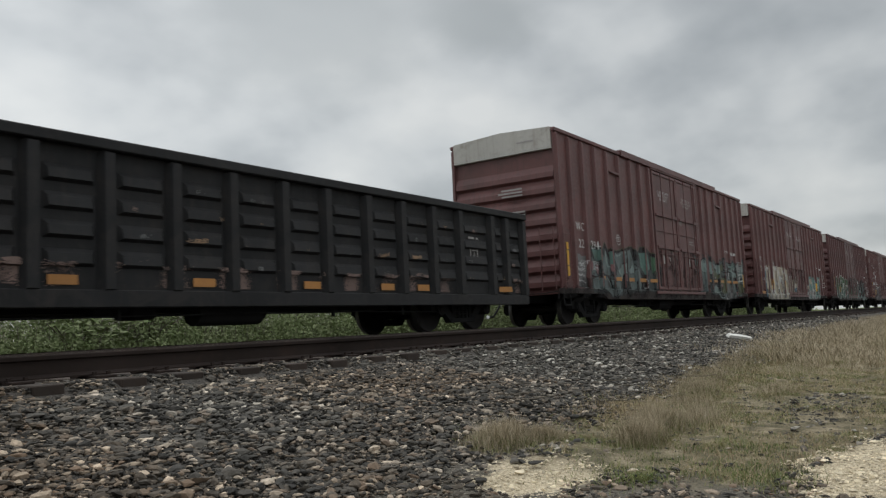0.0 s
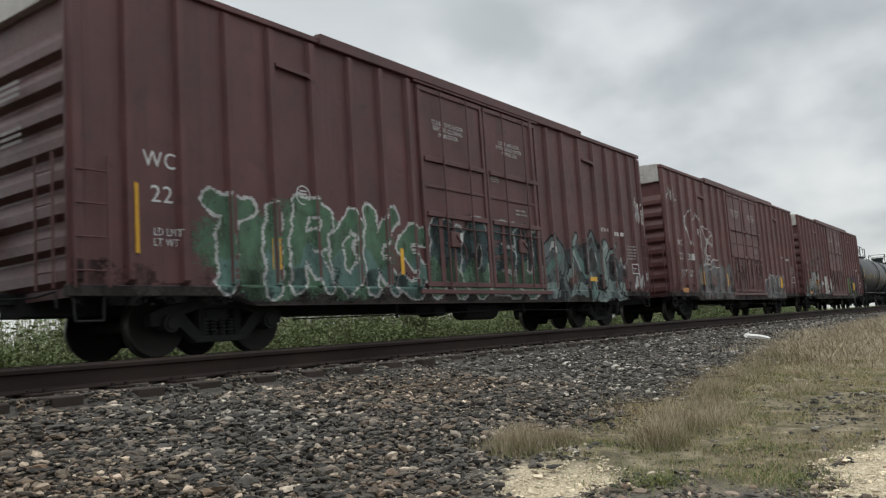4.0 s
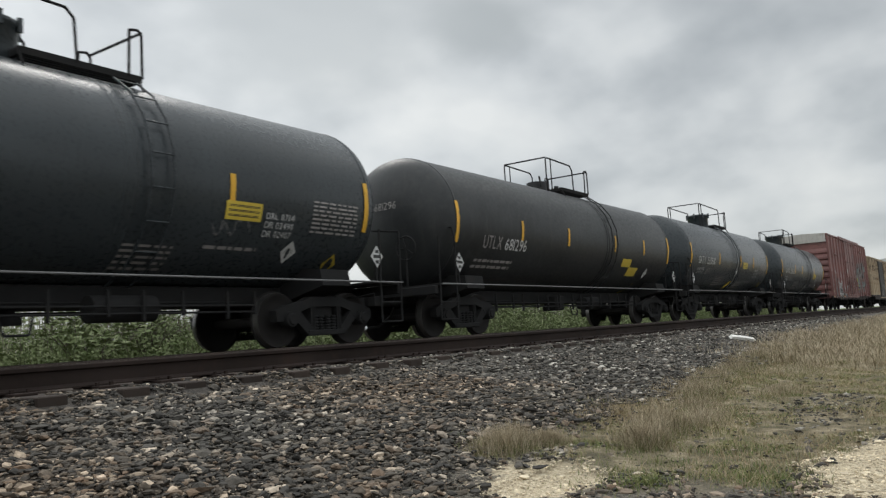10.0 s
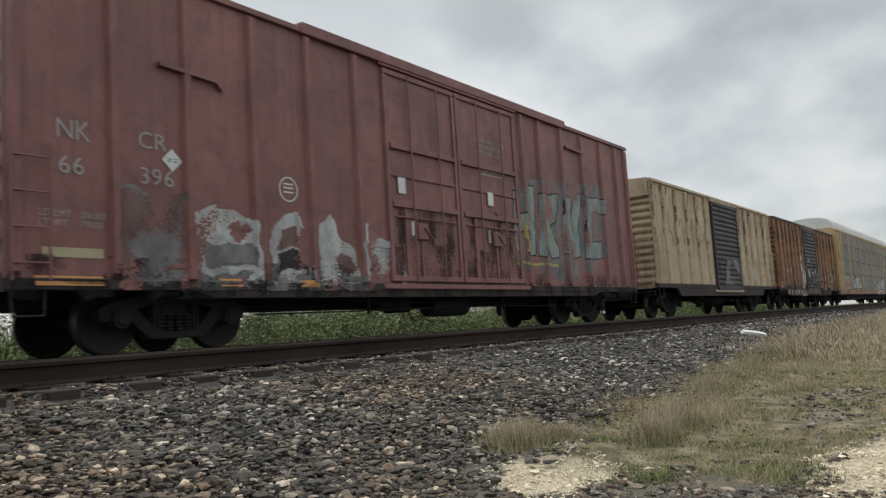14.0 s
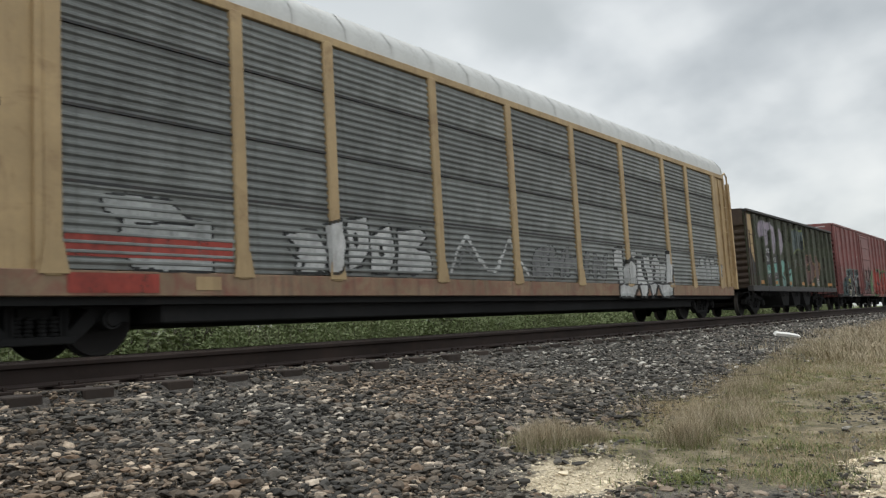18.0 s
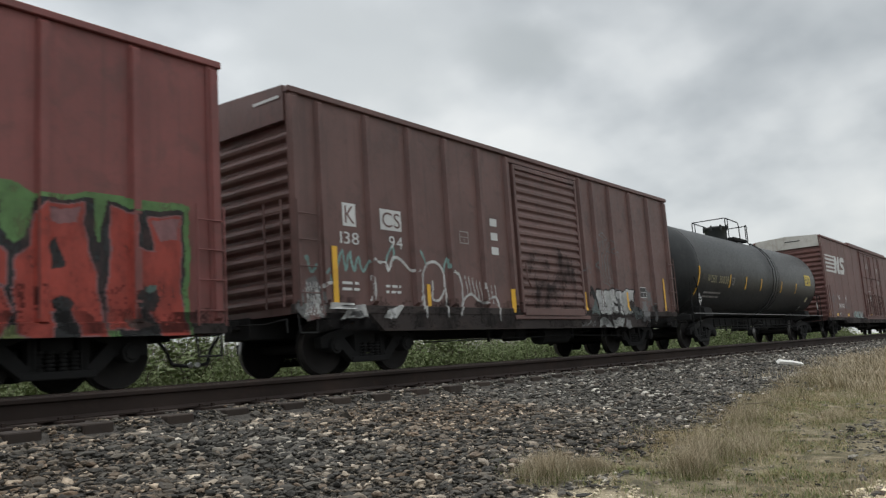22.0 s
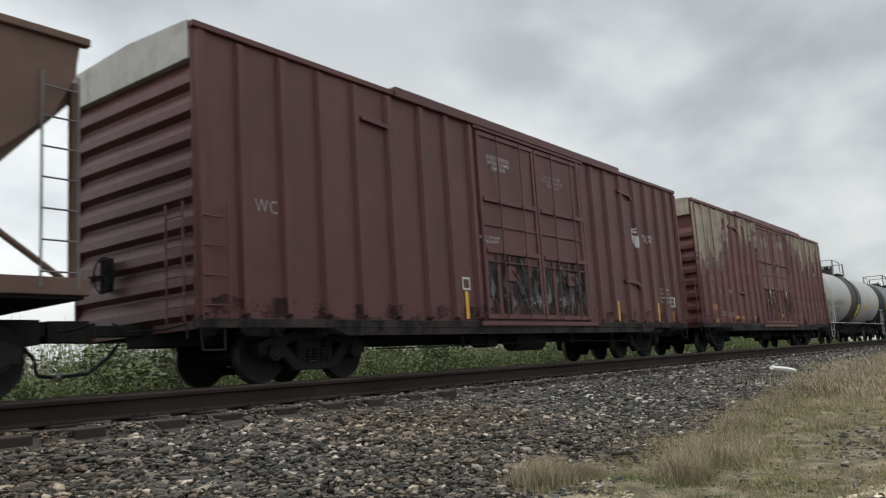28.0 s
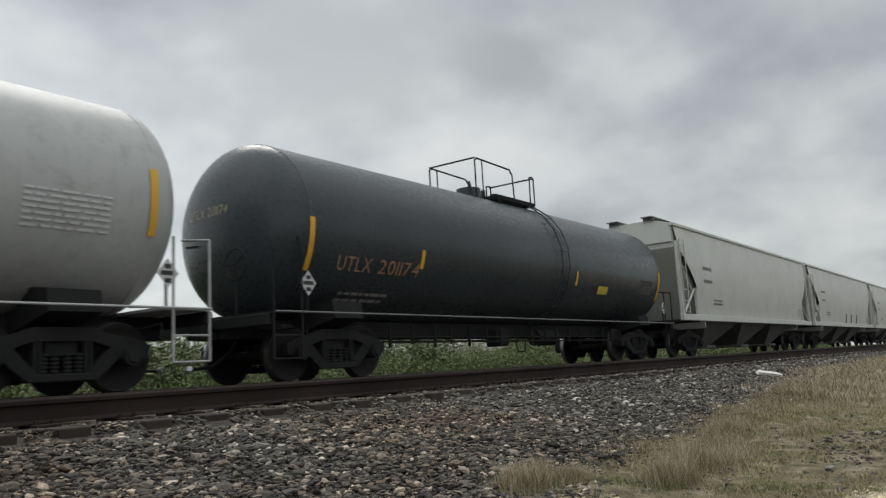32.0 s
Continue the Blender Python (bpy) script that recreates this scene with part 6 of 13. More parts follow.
    s.stroke([(3.7, 1.15), (4.5, 1.62)], 0.16, "dark").stroke([(3.72, 1.15), (4.48, 1.6)], 0.1, "mist").stroke([(4.28, 1.4), (4.25, 0.75), (4.45, 0.35)], 0.26, "dark").stroke([(4.28, 1.4), (4.25, 0.75), (4.42, 0.4)], 0.18, "mist")
    s.stroke([(4.24, 1.35), (4.22, 0.9)], 0.06, "chalk").stroke([(3.68, 1.42), (3.82, 1.55)], 0.08, "silver").blob(4.0, 0.9, 0.17, 0.2, "dark").stroke([(4.5, 0.75), (4.75, 0.5), (4.6, 0.2), (4.85, 0.1)], 0.05, "dark")
    s.tag(4.55, 0.85, 0.55, 0.4, "silver", 0.035, 9)
    s.spray(car, dp, br, "slate and teal graffiti letters with black shading")
    wc_marks(mk, o, "", bars=False)
    mk.reflector(o + 0.93, 1.35, 2.27, 0.11)
    for x in (3.3, 6.4):
        mk.reflector(o + x, 1.2, 1.68, 0.1)
    t = Spray(o + 17.75, o + 18.35, 2.7, 3.9, 14)
    t.tag(0.05, 0.1, 0.5, 1.0, "chalk", 0.035, 12).tag(0.1, 0.3, 0.4, 0.7, "chalk", 0.03, 9)
    t.spray(car, dp, br, "white scrawled tag")
    Spray(o + 17.3, o + 18.3, 1.0, 1.5, 15).word("AVI", 0.05, 0.05, 0.9, 0.4, "chalk", "grey", 0.4, edge_w=0.02).spray(car, dp, br)
    # the fourth, a large white line drawing
    car, h, mk, dp, br, o = wc_box(3, "dark red boxcar with a large white line-drawn tag", "311")
    s = Spray(o + 1.5, o + 6.0, 1.7, 3.9, 16)
    for pts in ([(0.15, 1.65), (0.5, 1.9), (0.55, 1.45), (0.15, 1.65)], [(0.5, 1.9), (0.95, 2.1), (1.3, 1.75), (1.7, 2.1), (2.0, 1.6), (2.6, 1.65), (3.4, 1.4)],
                [(0.6, 1.5), (0.9, 0.95), (1.1, 0.8), (1.2, 1.1), (0.95, 1.3), (1.2, 1.6)], [(1.75, 1.55), (1.9, 0.5), (2.1, 0.5), (1.9, 1.2), (1.75, 1.55)],
                [(2.3, 1.55), (2.7, 1.1), (2.5, 0.6), (2.3, 0.3)], [(2.95, 1.2), (3.4, 1.4), (3.35, 0.95), (3.0, 1.05)], [(2.6, 0.3), (3.7, 0.5), (3.7, 0.2), (2.6, 0.12), (2.6, 0.6), (3.0, 0.62)],
                [(2.1, 0.2), (2.9, 0.35)], [(0.3, 1.8), (0.75, 1.2)], [(1.0, 2.0), (1.3, 1.6)]):
        s.stroke(pts, 0.055, "chalk")
    s.spray(car, dp, br, "white line-drawn tag")
    s = Spray(o + 2.9, o + 7.2, 0.70, 2.1, 17).word("OCRO", 0.1, 0.05, 4.1, 1.25, "grey", "buff", 0.46, edge_w=0.07).haze(0.1, 4.2, 0.2, 1.2, "grey", 0.25)
    s.spray(car, dp, br, "worn grey bubble letters")
    s = Spray(o + 11.9, o + 15.6, 0.72, 1.85, 18).word("OUGE", 0.1, 0.05, 3.4, 0.95, "grey", "chalk", 0.4, edge_w=0.04)
    s.spray(car, dp, br, "grey bubble graffiti")
    t = Spray(o + 0.05, o + 1.4, 3.55, 4.95, 19)
    t.tag(0.1, 0.4, 1.0, 0.8, "silver", 0.05, 12)
    t.stroke([(0.9, 1.3), (1.0, 0.6), (1.25, 0.5)], 0.04, "silver").spray(car, dp, br, "white scrawled tag")
    wc_marks(mk, o, "311")
    mk.flat_reflector(o + 1.15, o + 1.6, 0.92, 1.08, "orange_mark")
    # the fifth, silver bubble letters
    car, h, mk, dp, br, o = wc_box(4, "dark red boxcar with silver bubble graffiti and lime green patch", "", lead=0.42)
    s = Spray(o + 0.17, o + 4.30, 0.64, 2.26, 20, 0.018, 0.5)
    s.stroke([(1.42, 1.48), (2.05, 1.55), (2.03, 1.27), (2.22, 1.21), (2.20, 0.93), (2.34, 0.78), (2.28, 0.62), (1.41, 0.60), (1.35, 0.81), (1.51, 1.12), (1.42, 1.48)], 0.070, "dark")
    s.poly([(1.42, 1.48), (2.05, 1.55), (2.03, 1.27), (2.22, 1.21), (2.20, 0.93), (2.34, 0.78), (2.28, 0.62), (1.41, 0.60), (1.35, 0.81), (1.51, 1.12)], "silver")
    s.stroke([(2.21, 1.48), (2.56, 1.52), (2.66, 1.36), (2.42, 1.18), (2.38, 0.67), (2.20, 0.85), (2.21, 1.48)], 0.070, "dark")
    s.poly([(2.21, 1.48), (2.56, 1.52), (2.66, 1.36), (2.42, 1.18), (2.38, 0.67), (2.20, 0.85)], "silver")
    s.stroke([(2.66, 1.36), (2.83, 1.48), (3.04, 1.48), (3.03, 1.23), (2.86, 0.89), (2.68, 0.88), (2.66, 1.36)], 0.070, "dark")
    s.poly([(2.66, 1.36), (2.83, 1.48), (3.04, 1.48), (3.03, 1.23), (2.86, 0.89), (2.68, 0.88)], "silver")
    s.stroke([(3.12, 1.47), (3.40, 1.56), (3.50, 1.39), (3.93, 1.45), (3.90, 1.03), (3.47, 0.92), (3.22, 0.82), (3.08, 1.06), (3.12, 1.47)], 0.070, "dark")
    s.poly([(3.12, 1.47), (3.40, 1.56), (3.50, 1.39), (3.93, 1.45), (3.90, 1.03), (3.47, 0.92), (3.22, 0.82), (3.08, 1.06)], "silver")
    s.stroke([(3.30, 0.87), (3.93, 0.94), (4.07, 0.68), (3.96, 0.50), (3.28, 0.49), (3.30, 0.87)], 0.070, "dark")
    s.poly([(3.30, 0.87), (3.93, 0.94), (4.07, 0.68), (3.96, 0.50), (3.28, 0.49)], "grey")
    s.stroke([(1.83, 0.61), (2.19, 0.70), (2.33, 0.55), (2.27, 0.23), (1.82, 0.23), (1.83, 0.61)], 0.070, "dark")
    s.poly([(1.83, 0.61), (2.19, 0.70), (2.33, 0.55), (2.27, 0.23), (1.82, 0.23)], "grey")
    s.stroke([(2.33, 0.69), (2.68, 0.76), (2.71, 0.47), (2.46, 0.23), (2.34, 0.23), (2.33, 0.69)], 0.070, "dark")
    s.poly([(2.33, 0.69), (2.68, 0.76), (2.71, 0.47), (2.46, 0.23), (2.34, 0.23)], "grey")
    s.stroke([(2.83, 0.80), (3.14, 0.82), (3.19, 0.32), (2.84, 0.03), (2.83, 0.80)], 0.070, "dark")
    s.poly([(2.83, 0.80), (3.14, 0.82), (3.19, 0.32), (2.84, 0.03)], "grey")
    s.stroke(s.bend([(1.70, 1.32), (1.85, 1.26), (1.99, 1.23), (1.94, 1.03)]), 0.030, "dark")
    s.stroke(s.bend([(1.54, 0.97), (1.76, 0.98), (1.75, 0.83)]), 0.030, "dark")
    s.stroke(s.bend([(3.66, 1.32), (3.83, 1.15), (3.65, 1.05)]), 0.030, "dark")
    s.poly([(0.06, 0.95), (0.57, 0.95), (0.56, 0.23), (0.32, 0.19), (0.09, 0.49)], "teal")
    s.haze(0.0, 1.0, 0.0, 1.2, "slate", 0.4)
    s.spray(car, dp, br, "silver bubble letters with black outline")
    s = Spray(o + 4.48, o + 8.09, 0.85, 2.08, 21, 0.018, 0.5)
    s.stroke([(0.06, 0.66), (0.43, 0.84), (0.82, 0.69), (0.68, 0.59), (0.41, 0.58), (0.30, 0.43), (0.06, 0.66)], 0.050, "dark")
    s.poly([(0.06, 0.66), (0.43, 0.84), (0.82, 0.69), (0.68, 0.59), (0.41, 0.58), (0.30, 0.43)], "chalk")
    s.stroke([(0.99, 1.09), (1.89, 1.09), (2.05, 0.85), (1.76, 0.53), (1.81, 0.28), (1.49, 0.05), (1.03, 0.11), (0.91, 0.41), (1.18, 0.71), (0.99, 1.09)], 0.050, "dark")
    s.poly([(0.99, 1.09), (1.89, 1.09), (2.05, 0.85), (1.76, 0.53), (1.81, 0.28), (1.49, 0.05), (1.03, 0.11), (0.91, 0.41), (1.18, 0.71)], "chalk")
    s.stroke([(1.64, 0.43), (2.16, 0.65), (2.28, 0.24), (2.10, 0.05), (1.72, 0.08), (1.64, 0.43)], 0.050, "dark")
    s.poly([(1.64, 0.43), (2.16, 0.65), (2.28, 0.24), (2.10, 0.05), (1.72, 0.08)], "chalk")
    s.stroke([(2.37, 1.16), (2.63, 1.17), (2.59, 0.66), (2.77, 0.46), (2.63, 0.10), (2.30, 0.11), (2.37, 1.16)], 0.050, "dark")
    s.poly([(2.37, 1.16), (2.63, 1.17), (2.59, 0.66), (2.77, 0.46), (2.63, 0.10), (2.30, 0.11)], "chalk")
    s.stroke([(2.90, 1.00), (3.13, 0.99), (3.14, 0.25), (2.82, 0.19), (2.90, 1.00)], 0.050, "dark")
    s.poly([(2.90, 1.00), (3.13, 0.99), (3.14, 0.25), (2.82, 0.19)], "chalk")
    s.stroke([(3.14, 0.57), (3.54, 0.59), (3.52, 0.34), (3.11, 0.34), (3.14, 0.57)], 0.050, "dark")
    s.poly([(3.14, 0.57), (3.54, 0.59), (3.52, 0.34), (3.11, 0.34)], "chalk")
    s.spray(car, dp, br, "white graffiti letters")
    s = Spray(o + 1.9, o + 6.2, 2.2, 3.6, 22)
    for i in range(5):
        s.tag(0.2 + i * 0.8, 0.1, 0.7, 1.2, "grey", 0.06, 9)
    s.haze(0.1, 4.2, 0.1, 1.3, "buff", 0.3)
    s.spray(car, dp, br, "faded pale scrawl")
    s = Spray(o + 13.07, o + 18.75, 0.64, 3.15, 23, 0.018, 0.6)
    s.poly([(0.07, 1.45), (0.45, 1.40), (1.47, 1.47), (2.22, 1.55), (3.07, 1.39), (3.86, 1.28), (4.08, 0.26), (0.06, 0.17)], "purple")
    s.haze(0.0, 5.68, 0.3, 2.51, "wcred", 0.3, True)
    s.stroke([(0.07, 1.31), (0.52, 1.36), (0.58, 0.90), (0.59, 0.44), (0.44, 0.37), (0.06, 0.36), (0.07, 1.31)], 0.070, "dark")
    s.poly([(0.07, 1.31), (0.52, 1.36), (0.58, 0.90), (0.59, 0.44), (0.44, 0.37), (0.06, 0.36)], "leafy")
    s.stroke([(0.06, 0.33), (1.29, 0.35), (1.30, 0.17), (0.06, 0.17), (0.06, 0.33)], 0.070, "dark")
    s.poly([(0.06, 0.33), (1.29, 0.35), (1.30, 0.17), (0.06, 0.17)], "olive")
    s.stroke([(0.84, 0.92), (1.34, 0.95), (1.14, 0.66), (1.44, 0.53), (1.21, 0.17), (0.85, 0.17), (0.84, 0.92)], 0.070, "dark")
    s.poly([(0.84, 0.92), (1.34, 0.95), (1.14, 0.66), (1.44, 0.53), (1.21, 0.17), (0.85, 0.17)], "olive")
    s.stroke([(1.19, 1.26), (1.62, 1.34), (1.78, 1.13), (2.39, 1.17), (2.66, 0.88), (2.54, 0.40), (2.72, 0.09), (2.35, 0.02), (2.01, 0.32), (2.02, 0.01), (1.67, 0.01), (1.68, 0.53), (1.29, 0.52), (1.57, 0.82), (1.30, 0.95), (1.19, 1.26)], 0.070, "dark")
    s.poly([(1.19, 1.26), (1.62, 1.34), (1.78, 1.13), (2.39, 1.17), (2.66, 0.88), (2.54, 0.40), (2.72, 0.09), (2.35, 0.02), (2.01, 0.32), (2.02, 0.01), (1.67, 0.01), (1.68, 0.53), (1.29, 0.52), (1.57, 0.82), (1.30, 0.95)], "olive")
    s.stroke([(2.77, 1.00), (3.68, 1.01), (3.77, 0.68), (3.91, 0.17), (3.42, 0.17), (3.23, 0.58), (3.06, 0.13), (2.77, 0.13), (2.77, 1.00)], 0.070, "dark")
    s.poly([(2.77, 1.00), (3.68, 1.01), (3.77, 0.68), (3.91, 0.17), (3.42, 0.17), (3.23, 0.58), (3.06, 0.13), (2.77, 0.13)], "olive")
    s.poly([(0.07, 1.00), (0.22, 1.01), (0.24, 0.56), (0.06, 0.55)], "dusk")
    s.poly([(1.81, 0.83), (2.29, 0.86), (2.26, 0.63), (1.85, 0.61)], "dark")
    s.blob(3.17, 0.37, 0.21, 0.11, "dark", 0.12)
    s.poly([(2.99, 0.81), (3.45, 0.79), (3.39, 0.58), (3.03, 0.57)], "dark")
    s.stroke(s.bend([(0.62, 1.11), (0.79, 1.19), (1.01, 1.07)]), 0.020, "lilac")
    s.stroke(s.bend([(1.47, 1.36), (1.88, 1.49), (2.04, 1.41)]), 0.020, "lilac")
    s.stroke(s.bend([(3.34, 1.70), (3.43, 1.55), (3.55, 1.73), (3.60, 1.59), (3.71, 1.70), (3.87, 1.59), (3.99, 1.69)]), 0.030, "grey")
    s.stroke(s.bend([(5.14, 2.33), (5.35, 2.45), (5.41, 2.26), (5.62, 2.39), (5.32, 2.06), (5.12, 2.09)]), 0.025, "grey")
    s.spray(car, dp, br, "olive and lime graffiti letters on purple")
    Spray(o + 0.1, o + 1.7, 0.8, 1.5, 24).haze(0, 1.6, 0, 0.6, "teal", 0.7).spray(car, dp, br)
    wc_marks(mk, o, "", lead=0.42)
    mk.reflector(o + 0.5, 1.2, 2.2, 0.12, "orange_mark")
    mk.flat_reflector(o + 1.15, o + 1.6, 0.92, 1.06, "orange_mark")


def other_boxcars():
    # weathered red car with pale end top
    ribs = [0.12, 1.38, 2.5, 3.7, 4.88, 6.05] + [11.9, 12.75, 13.92, 15.12, 16.31, 17.35, 18.1]
    car, h, mk, dp, br = boxcar("weathered red boxcar with pale end top and silver graffiti", 193.55, 211.8, 5.15, "nk_red", ribs,
                                [(6.81, 9.1, "plug", 0.98, 4.95, "nk_red", True), (9.14, 11.55, "plug", 0.98, 4.95, "nk_red")], "step", "cream_end", 0.80, (2.9, 15.3, 0.70), 2.58, (4.75, 14.15), [(14.15, 15.15, 4.6), (2.05, 3.05, 3.9)], 1.0, seed=11)
    o = -h
    soot_film(car, dp, br, o, 18.25, [(6.8, 9.1), (9.2, 11.5)], 310)
    # worn silver patches: a square panel, then arched shapes round dark centres
    s = Spray(o + 1.4, o + 7.3, 0.80, 2.25, 31)
    s.poly([(0.04, 0.1), (0.04, 1.38), (1.0, 1.28), (1.0, 0.1)], "grey").haze(0.04, 1.0, 0.1, 1.3, "buff", 0.35).blob(0.55, 0.5, 0.32, 0.35, "grey").haze(0.1, 0.95, 0.25, 0.32, "nkred", 0.9)
    s.poly([(1.2, 0.1), (1.2, 1.1), (1.5, 1.25), (2.3, 1.0), (2.35, 0.1)], "silver").poly([(1.32, 0.35), (1.32, 0.7), (2.25, 0.65), (2.25, 0.35)], "grey").blob(2.0, 0.85, 0.2, 0.14, "nkred")
    s.poly([(2.55, 0.1), (2.6, 0.9), (2.85, 1.22), (3.15, 1.2), (3.4, 0.85), (3.42, 0.1)], "silver").poly([(2.68, 0.32), (2.72, 0.62), (3.28, 0.62), (3.32, 0.32)], "dark").poly([(2.72, 0.66), (2.85, 0.98), (3.1, 0.98), (3.28, 0.66)], "buff")
    s.poly([(3.6, 0.1), (3.62, 1.1), (3.85, 1.3), (4.2, 0.8), (4.5, 0.75), (4.55, 0.1)], "silver").blob(4.2, 0.42, 0.25, 0.18, "buff").poly([(4.65, 0.05), (4.7, 1.2), (4.85, 1.2), (4.85, 0.05)], "silver")
    s.haze(4.85, 5.8, 0.05, 0.9, "silver", 0.28).haze(1.0, 4.7, 0.0, 0.25, "grey", 0.6).haze(0.0, 4.9, 0.0, 1.4, "nkred", 0.17)
    s.spray(car, dp, br, "worn silver graffiti patches")
    s = Spray(o + 11.22, o + 16.85, 0.99, 3.81, 32, 0.018, 0.5)
    s.poly([(0.08, 2.23), (0.50, 2.47), (4.91, 2.76), (5.57, 1.86), (4.85, 0.55), (2.40, 0.05), (0.08, 0.41)], "grey")
    s.haze(0.0, 5.63, 0.0, 2.82, "nkred", 0.4, True)
    s.stroke([(0.11, 2.10), (0.41, 2.20), (0.38, 1.60), (0.78, 1.66), (0.87, 2.31), (1.18, 2.35), (1.05, 0.70), (0.66, 0.66), (0.69, 1.22), (0.37, 1.20), (0.35, 0.68), (0.06, 0.79), (0.11, 2.10)], 0.070, "dark")
    s.poly([(0.11, 2.10), (0.41, 2.20), (0.38, 1.60), (0.78, 1.66), (0.87, 2.31), (1.18, 2.35), (1.05, 0.70), (0.66, 0.66), (0.69, 1.22), (0.37, 1.20), (0.35, 0.68), (0.06, 0.79)], "mist")
    s.stroke([(1.40, 2.16), (2.45, 2.27), (2.19, 1.60), (1.87, 1.44), (2.23, 0.89), (2.26, 0.68), (1.84, 0.67), (1.56, 1.14), (1.49, 0.65), (1.21, 0.68), (1.40, 2.16)], 0.070, "dark")
    s.poly([(1.40, 2.16), (2.45, 2.27), (2.19, 1.60), (1.87, 1.44), (2.23, 0.89), (2.26, 0.68), (1.84, 0.67), (1.56, 1.14), (1.49, 0.65), (1.21, 0.68)], "mist")
    s.stroke([(2.69, 2.22), (3.15, 2.27), (2.99, 1.74), (3.43, 2.37), (3.77, 2.40), (3.42, 1.54), (3.48, 0.73), (3.08, 0.71), (2.91, 1.22), (2.77, 0.77), (2.45, 0.76), (2.69, 2.22)], 0.070, "dark")
    s.poly([(2.69, 2.22), (3.15, 2.27), (2.99, 1.74), (3.43, 2.37), (3.77, 2.40), (3.42, 1.54), (3.48, 0.73), (3.08, 0.71), (2.91, 1.22), (2.77, 0.77), (2.45, 0.76)], "mist")
    s.stroke([(3.97, 2.35), (5.21, 2.39), (5.06, 1.98), (4.40, 2.00), (4.24, 1.14), (4.83, 1.17), (4.82, 0.73), (3.74, 0.69), (3.97, 2.35)], 0.070, "dark")
    s.poly([(3.97, 2.35), (5.21, 2.39), (5.06, 1.98), (4.40, 2.00), (4.24, 1.14), (4.83, 1.17), (4.82, 0.73), (3.74, 0.69)], "mist")
    s.stroke([(0.58, 1.55), (0.65, 0.75)], 0.050, "lemon")
    s.stroke([(1.77, 1.36), (1.92, 0.81)], 0.050, "lemon")
    s.stroke([(0.09, 0.47), (2.16, 0.47)], 0.060, "lemon")
    s.haze(0.0, 5.63, 0.0, 2.82, "nkred", 0.15, True)
    s.spray(car, dp, br, "tall pale block graffiti with black and yellow")
    mk.text("NK", o + 0.64, o + 1.07, 2.64, 2.88, "grey_letter")
    mk.text("66", o + 0.66, o + 0.98, 2.21, 2.43, "grey_letter")
    mk.text("CR", o + 1.74, o + 2.17, 2.68, 2.9, "grey_letter")
    mk.text("396", o + 1.76, o + 2.27, 2.2, 2.42, "grey_letter")
    mk.block(["LD LMT", "LT WT "], o + 0.41, o + 0.80, 1.54, 1.77, "grey_letter")
    mk.block(["206500", "79500 "], o + 0.93, o + 1.25, 1.54, 1.77, "grey_letter")
    mk.rect("plate", o + 0.45, o + 1.22, 1.19, 1.31, "old_letter", "narrow yellowed plate")
    mk.diamond(o + 2.25, 2.57, 0.16, "white", "22")
    mk.ring(o + 4.38, 2.4, 0.2)
    for x, z in ((7.1, 2.62), (10.2, 2.66)):
        mk.rect("tag", o + x, o + x + 0.22, z, z + 0.3, "white", "pale paper tag", 0.03)
    mk.block(["CLOSE THIS DOOR FIRST"], o + 7.35, o + 8.85, 2.3, 2.42, "grey_letter")
    mk.block(["CLOSE AND LOCK", "DOORS BEFORE", "MOVING CAR"], o + 9.85, o + 11.05, 3.75, 4.15, "grey_letter")
    mk.bars(o + 10.05, o + 10.85, 3.3, 3.55, 3, "grey_letter", 7)
    for x in (2.98, 4.54):
        mk.flat_reflector(o + x, o + x + 0.4, 0.86, 0.97, "orange_mark")
    mk.flat_reflector(o + 0.35, o + 1.2, 0.85, 0.97, "orange_mark")
    # yellow car with a dark door
    ribs = [0.1, 1.05, 2.2, 3.3, 4.4, 5.4, 9.7, 10.68, 11.6, 12.6, 13.7, 14.68]
    car, h, mk, dp, br = boxcar("dirty yellow boxcar with dark sliding door", 213.6, 228.4, 4.47, "yellow_box", ribs, [(6.05, 9.3, "corr", 0.95, 4.25, "dark_door")], "corr", None, 0.95, (2.1, 12.7, 0.68), 2.1, None, (), 0.55, seed=12)
    o = -h
    rib_stain(car, dp, br, o, [r for r in ribs if r < 5.9 or r > 9.4], 1.1, 4.35, "rustfilm", 322)
    s = Spray(o + 1.0, o + 5.8, 1.9, 3.9, 34)
    for i in range(4):
        s.tag(0.3 + i * 1.1, 0.4, 0.9, 1.3, "tan", 0.07, 8)
    s.spray(car, dp, br, "brown scrawled tags")
    s = Spray(o + 6.4, o + 9.2, 1.0, 2.2, 35).haze(0, 2.8, 0, 1.1, "grey", 0.35)
    s.spray(car, dp, br)
    s = Spray(o + 10.0, o + 13.5, 1.1, 2.0, 36).haze(0, 3.4, 0, 0.8, "beige", 0.3)
    s.spray(car, dp, br)
    mk.text("XAF20B", o + 14.1, o + 14.65, 1.28, 1.38, "black_letter")
    mk.rect("sticker", o + 14.3, o + 14.5, 1.78, 1.88, "p_green", "green round sticker")
    mk.flat_reflector(o + 13.1, o + 13.5, 1.5, 1.64, "orange_mark")
    # rust-brown car with a dark corrugated door
    ribs = [0.1, 0.76, 1.66, 2.44, 3.28, 4.11, 4.92, 5.85, 9.5, 10.2, 11.17, 12.08, 13.05, 14.1, 15.2]
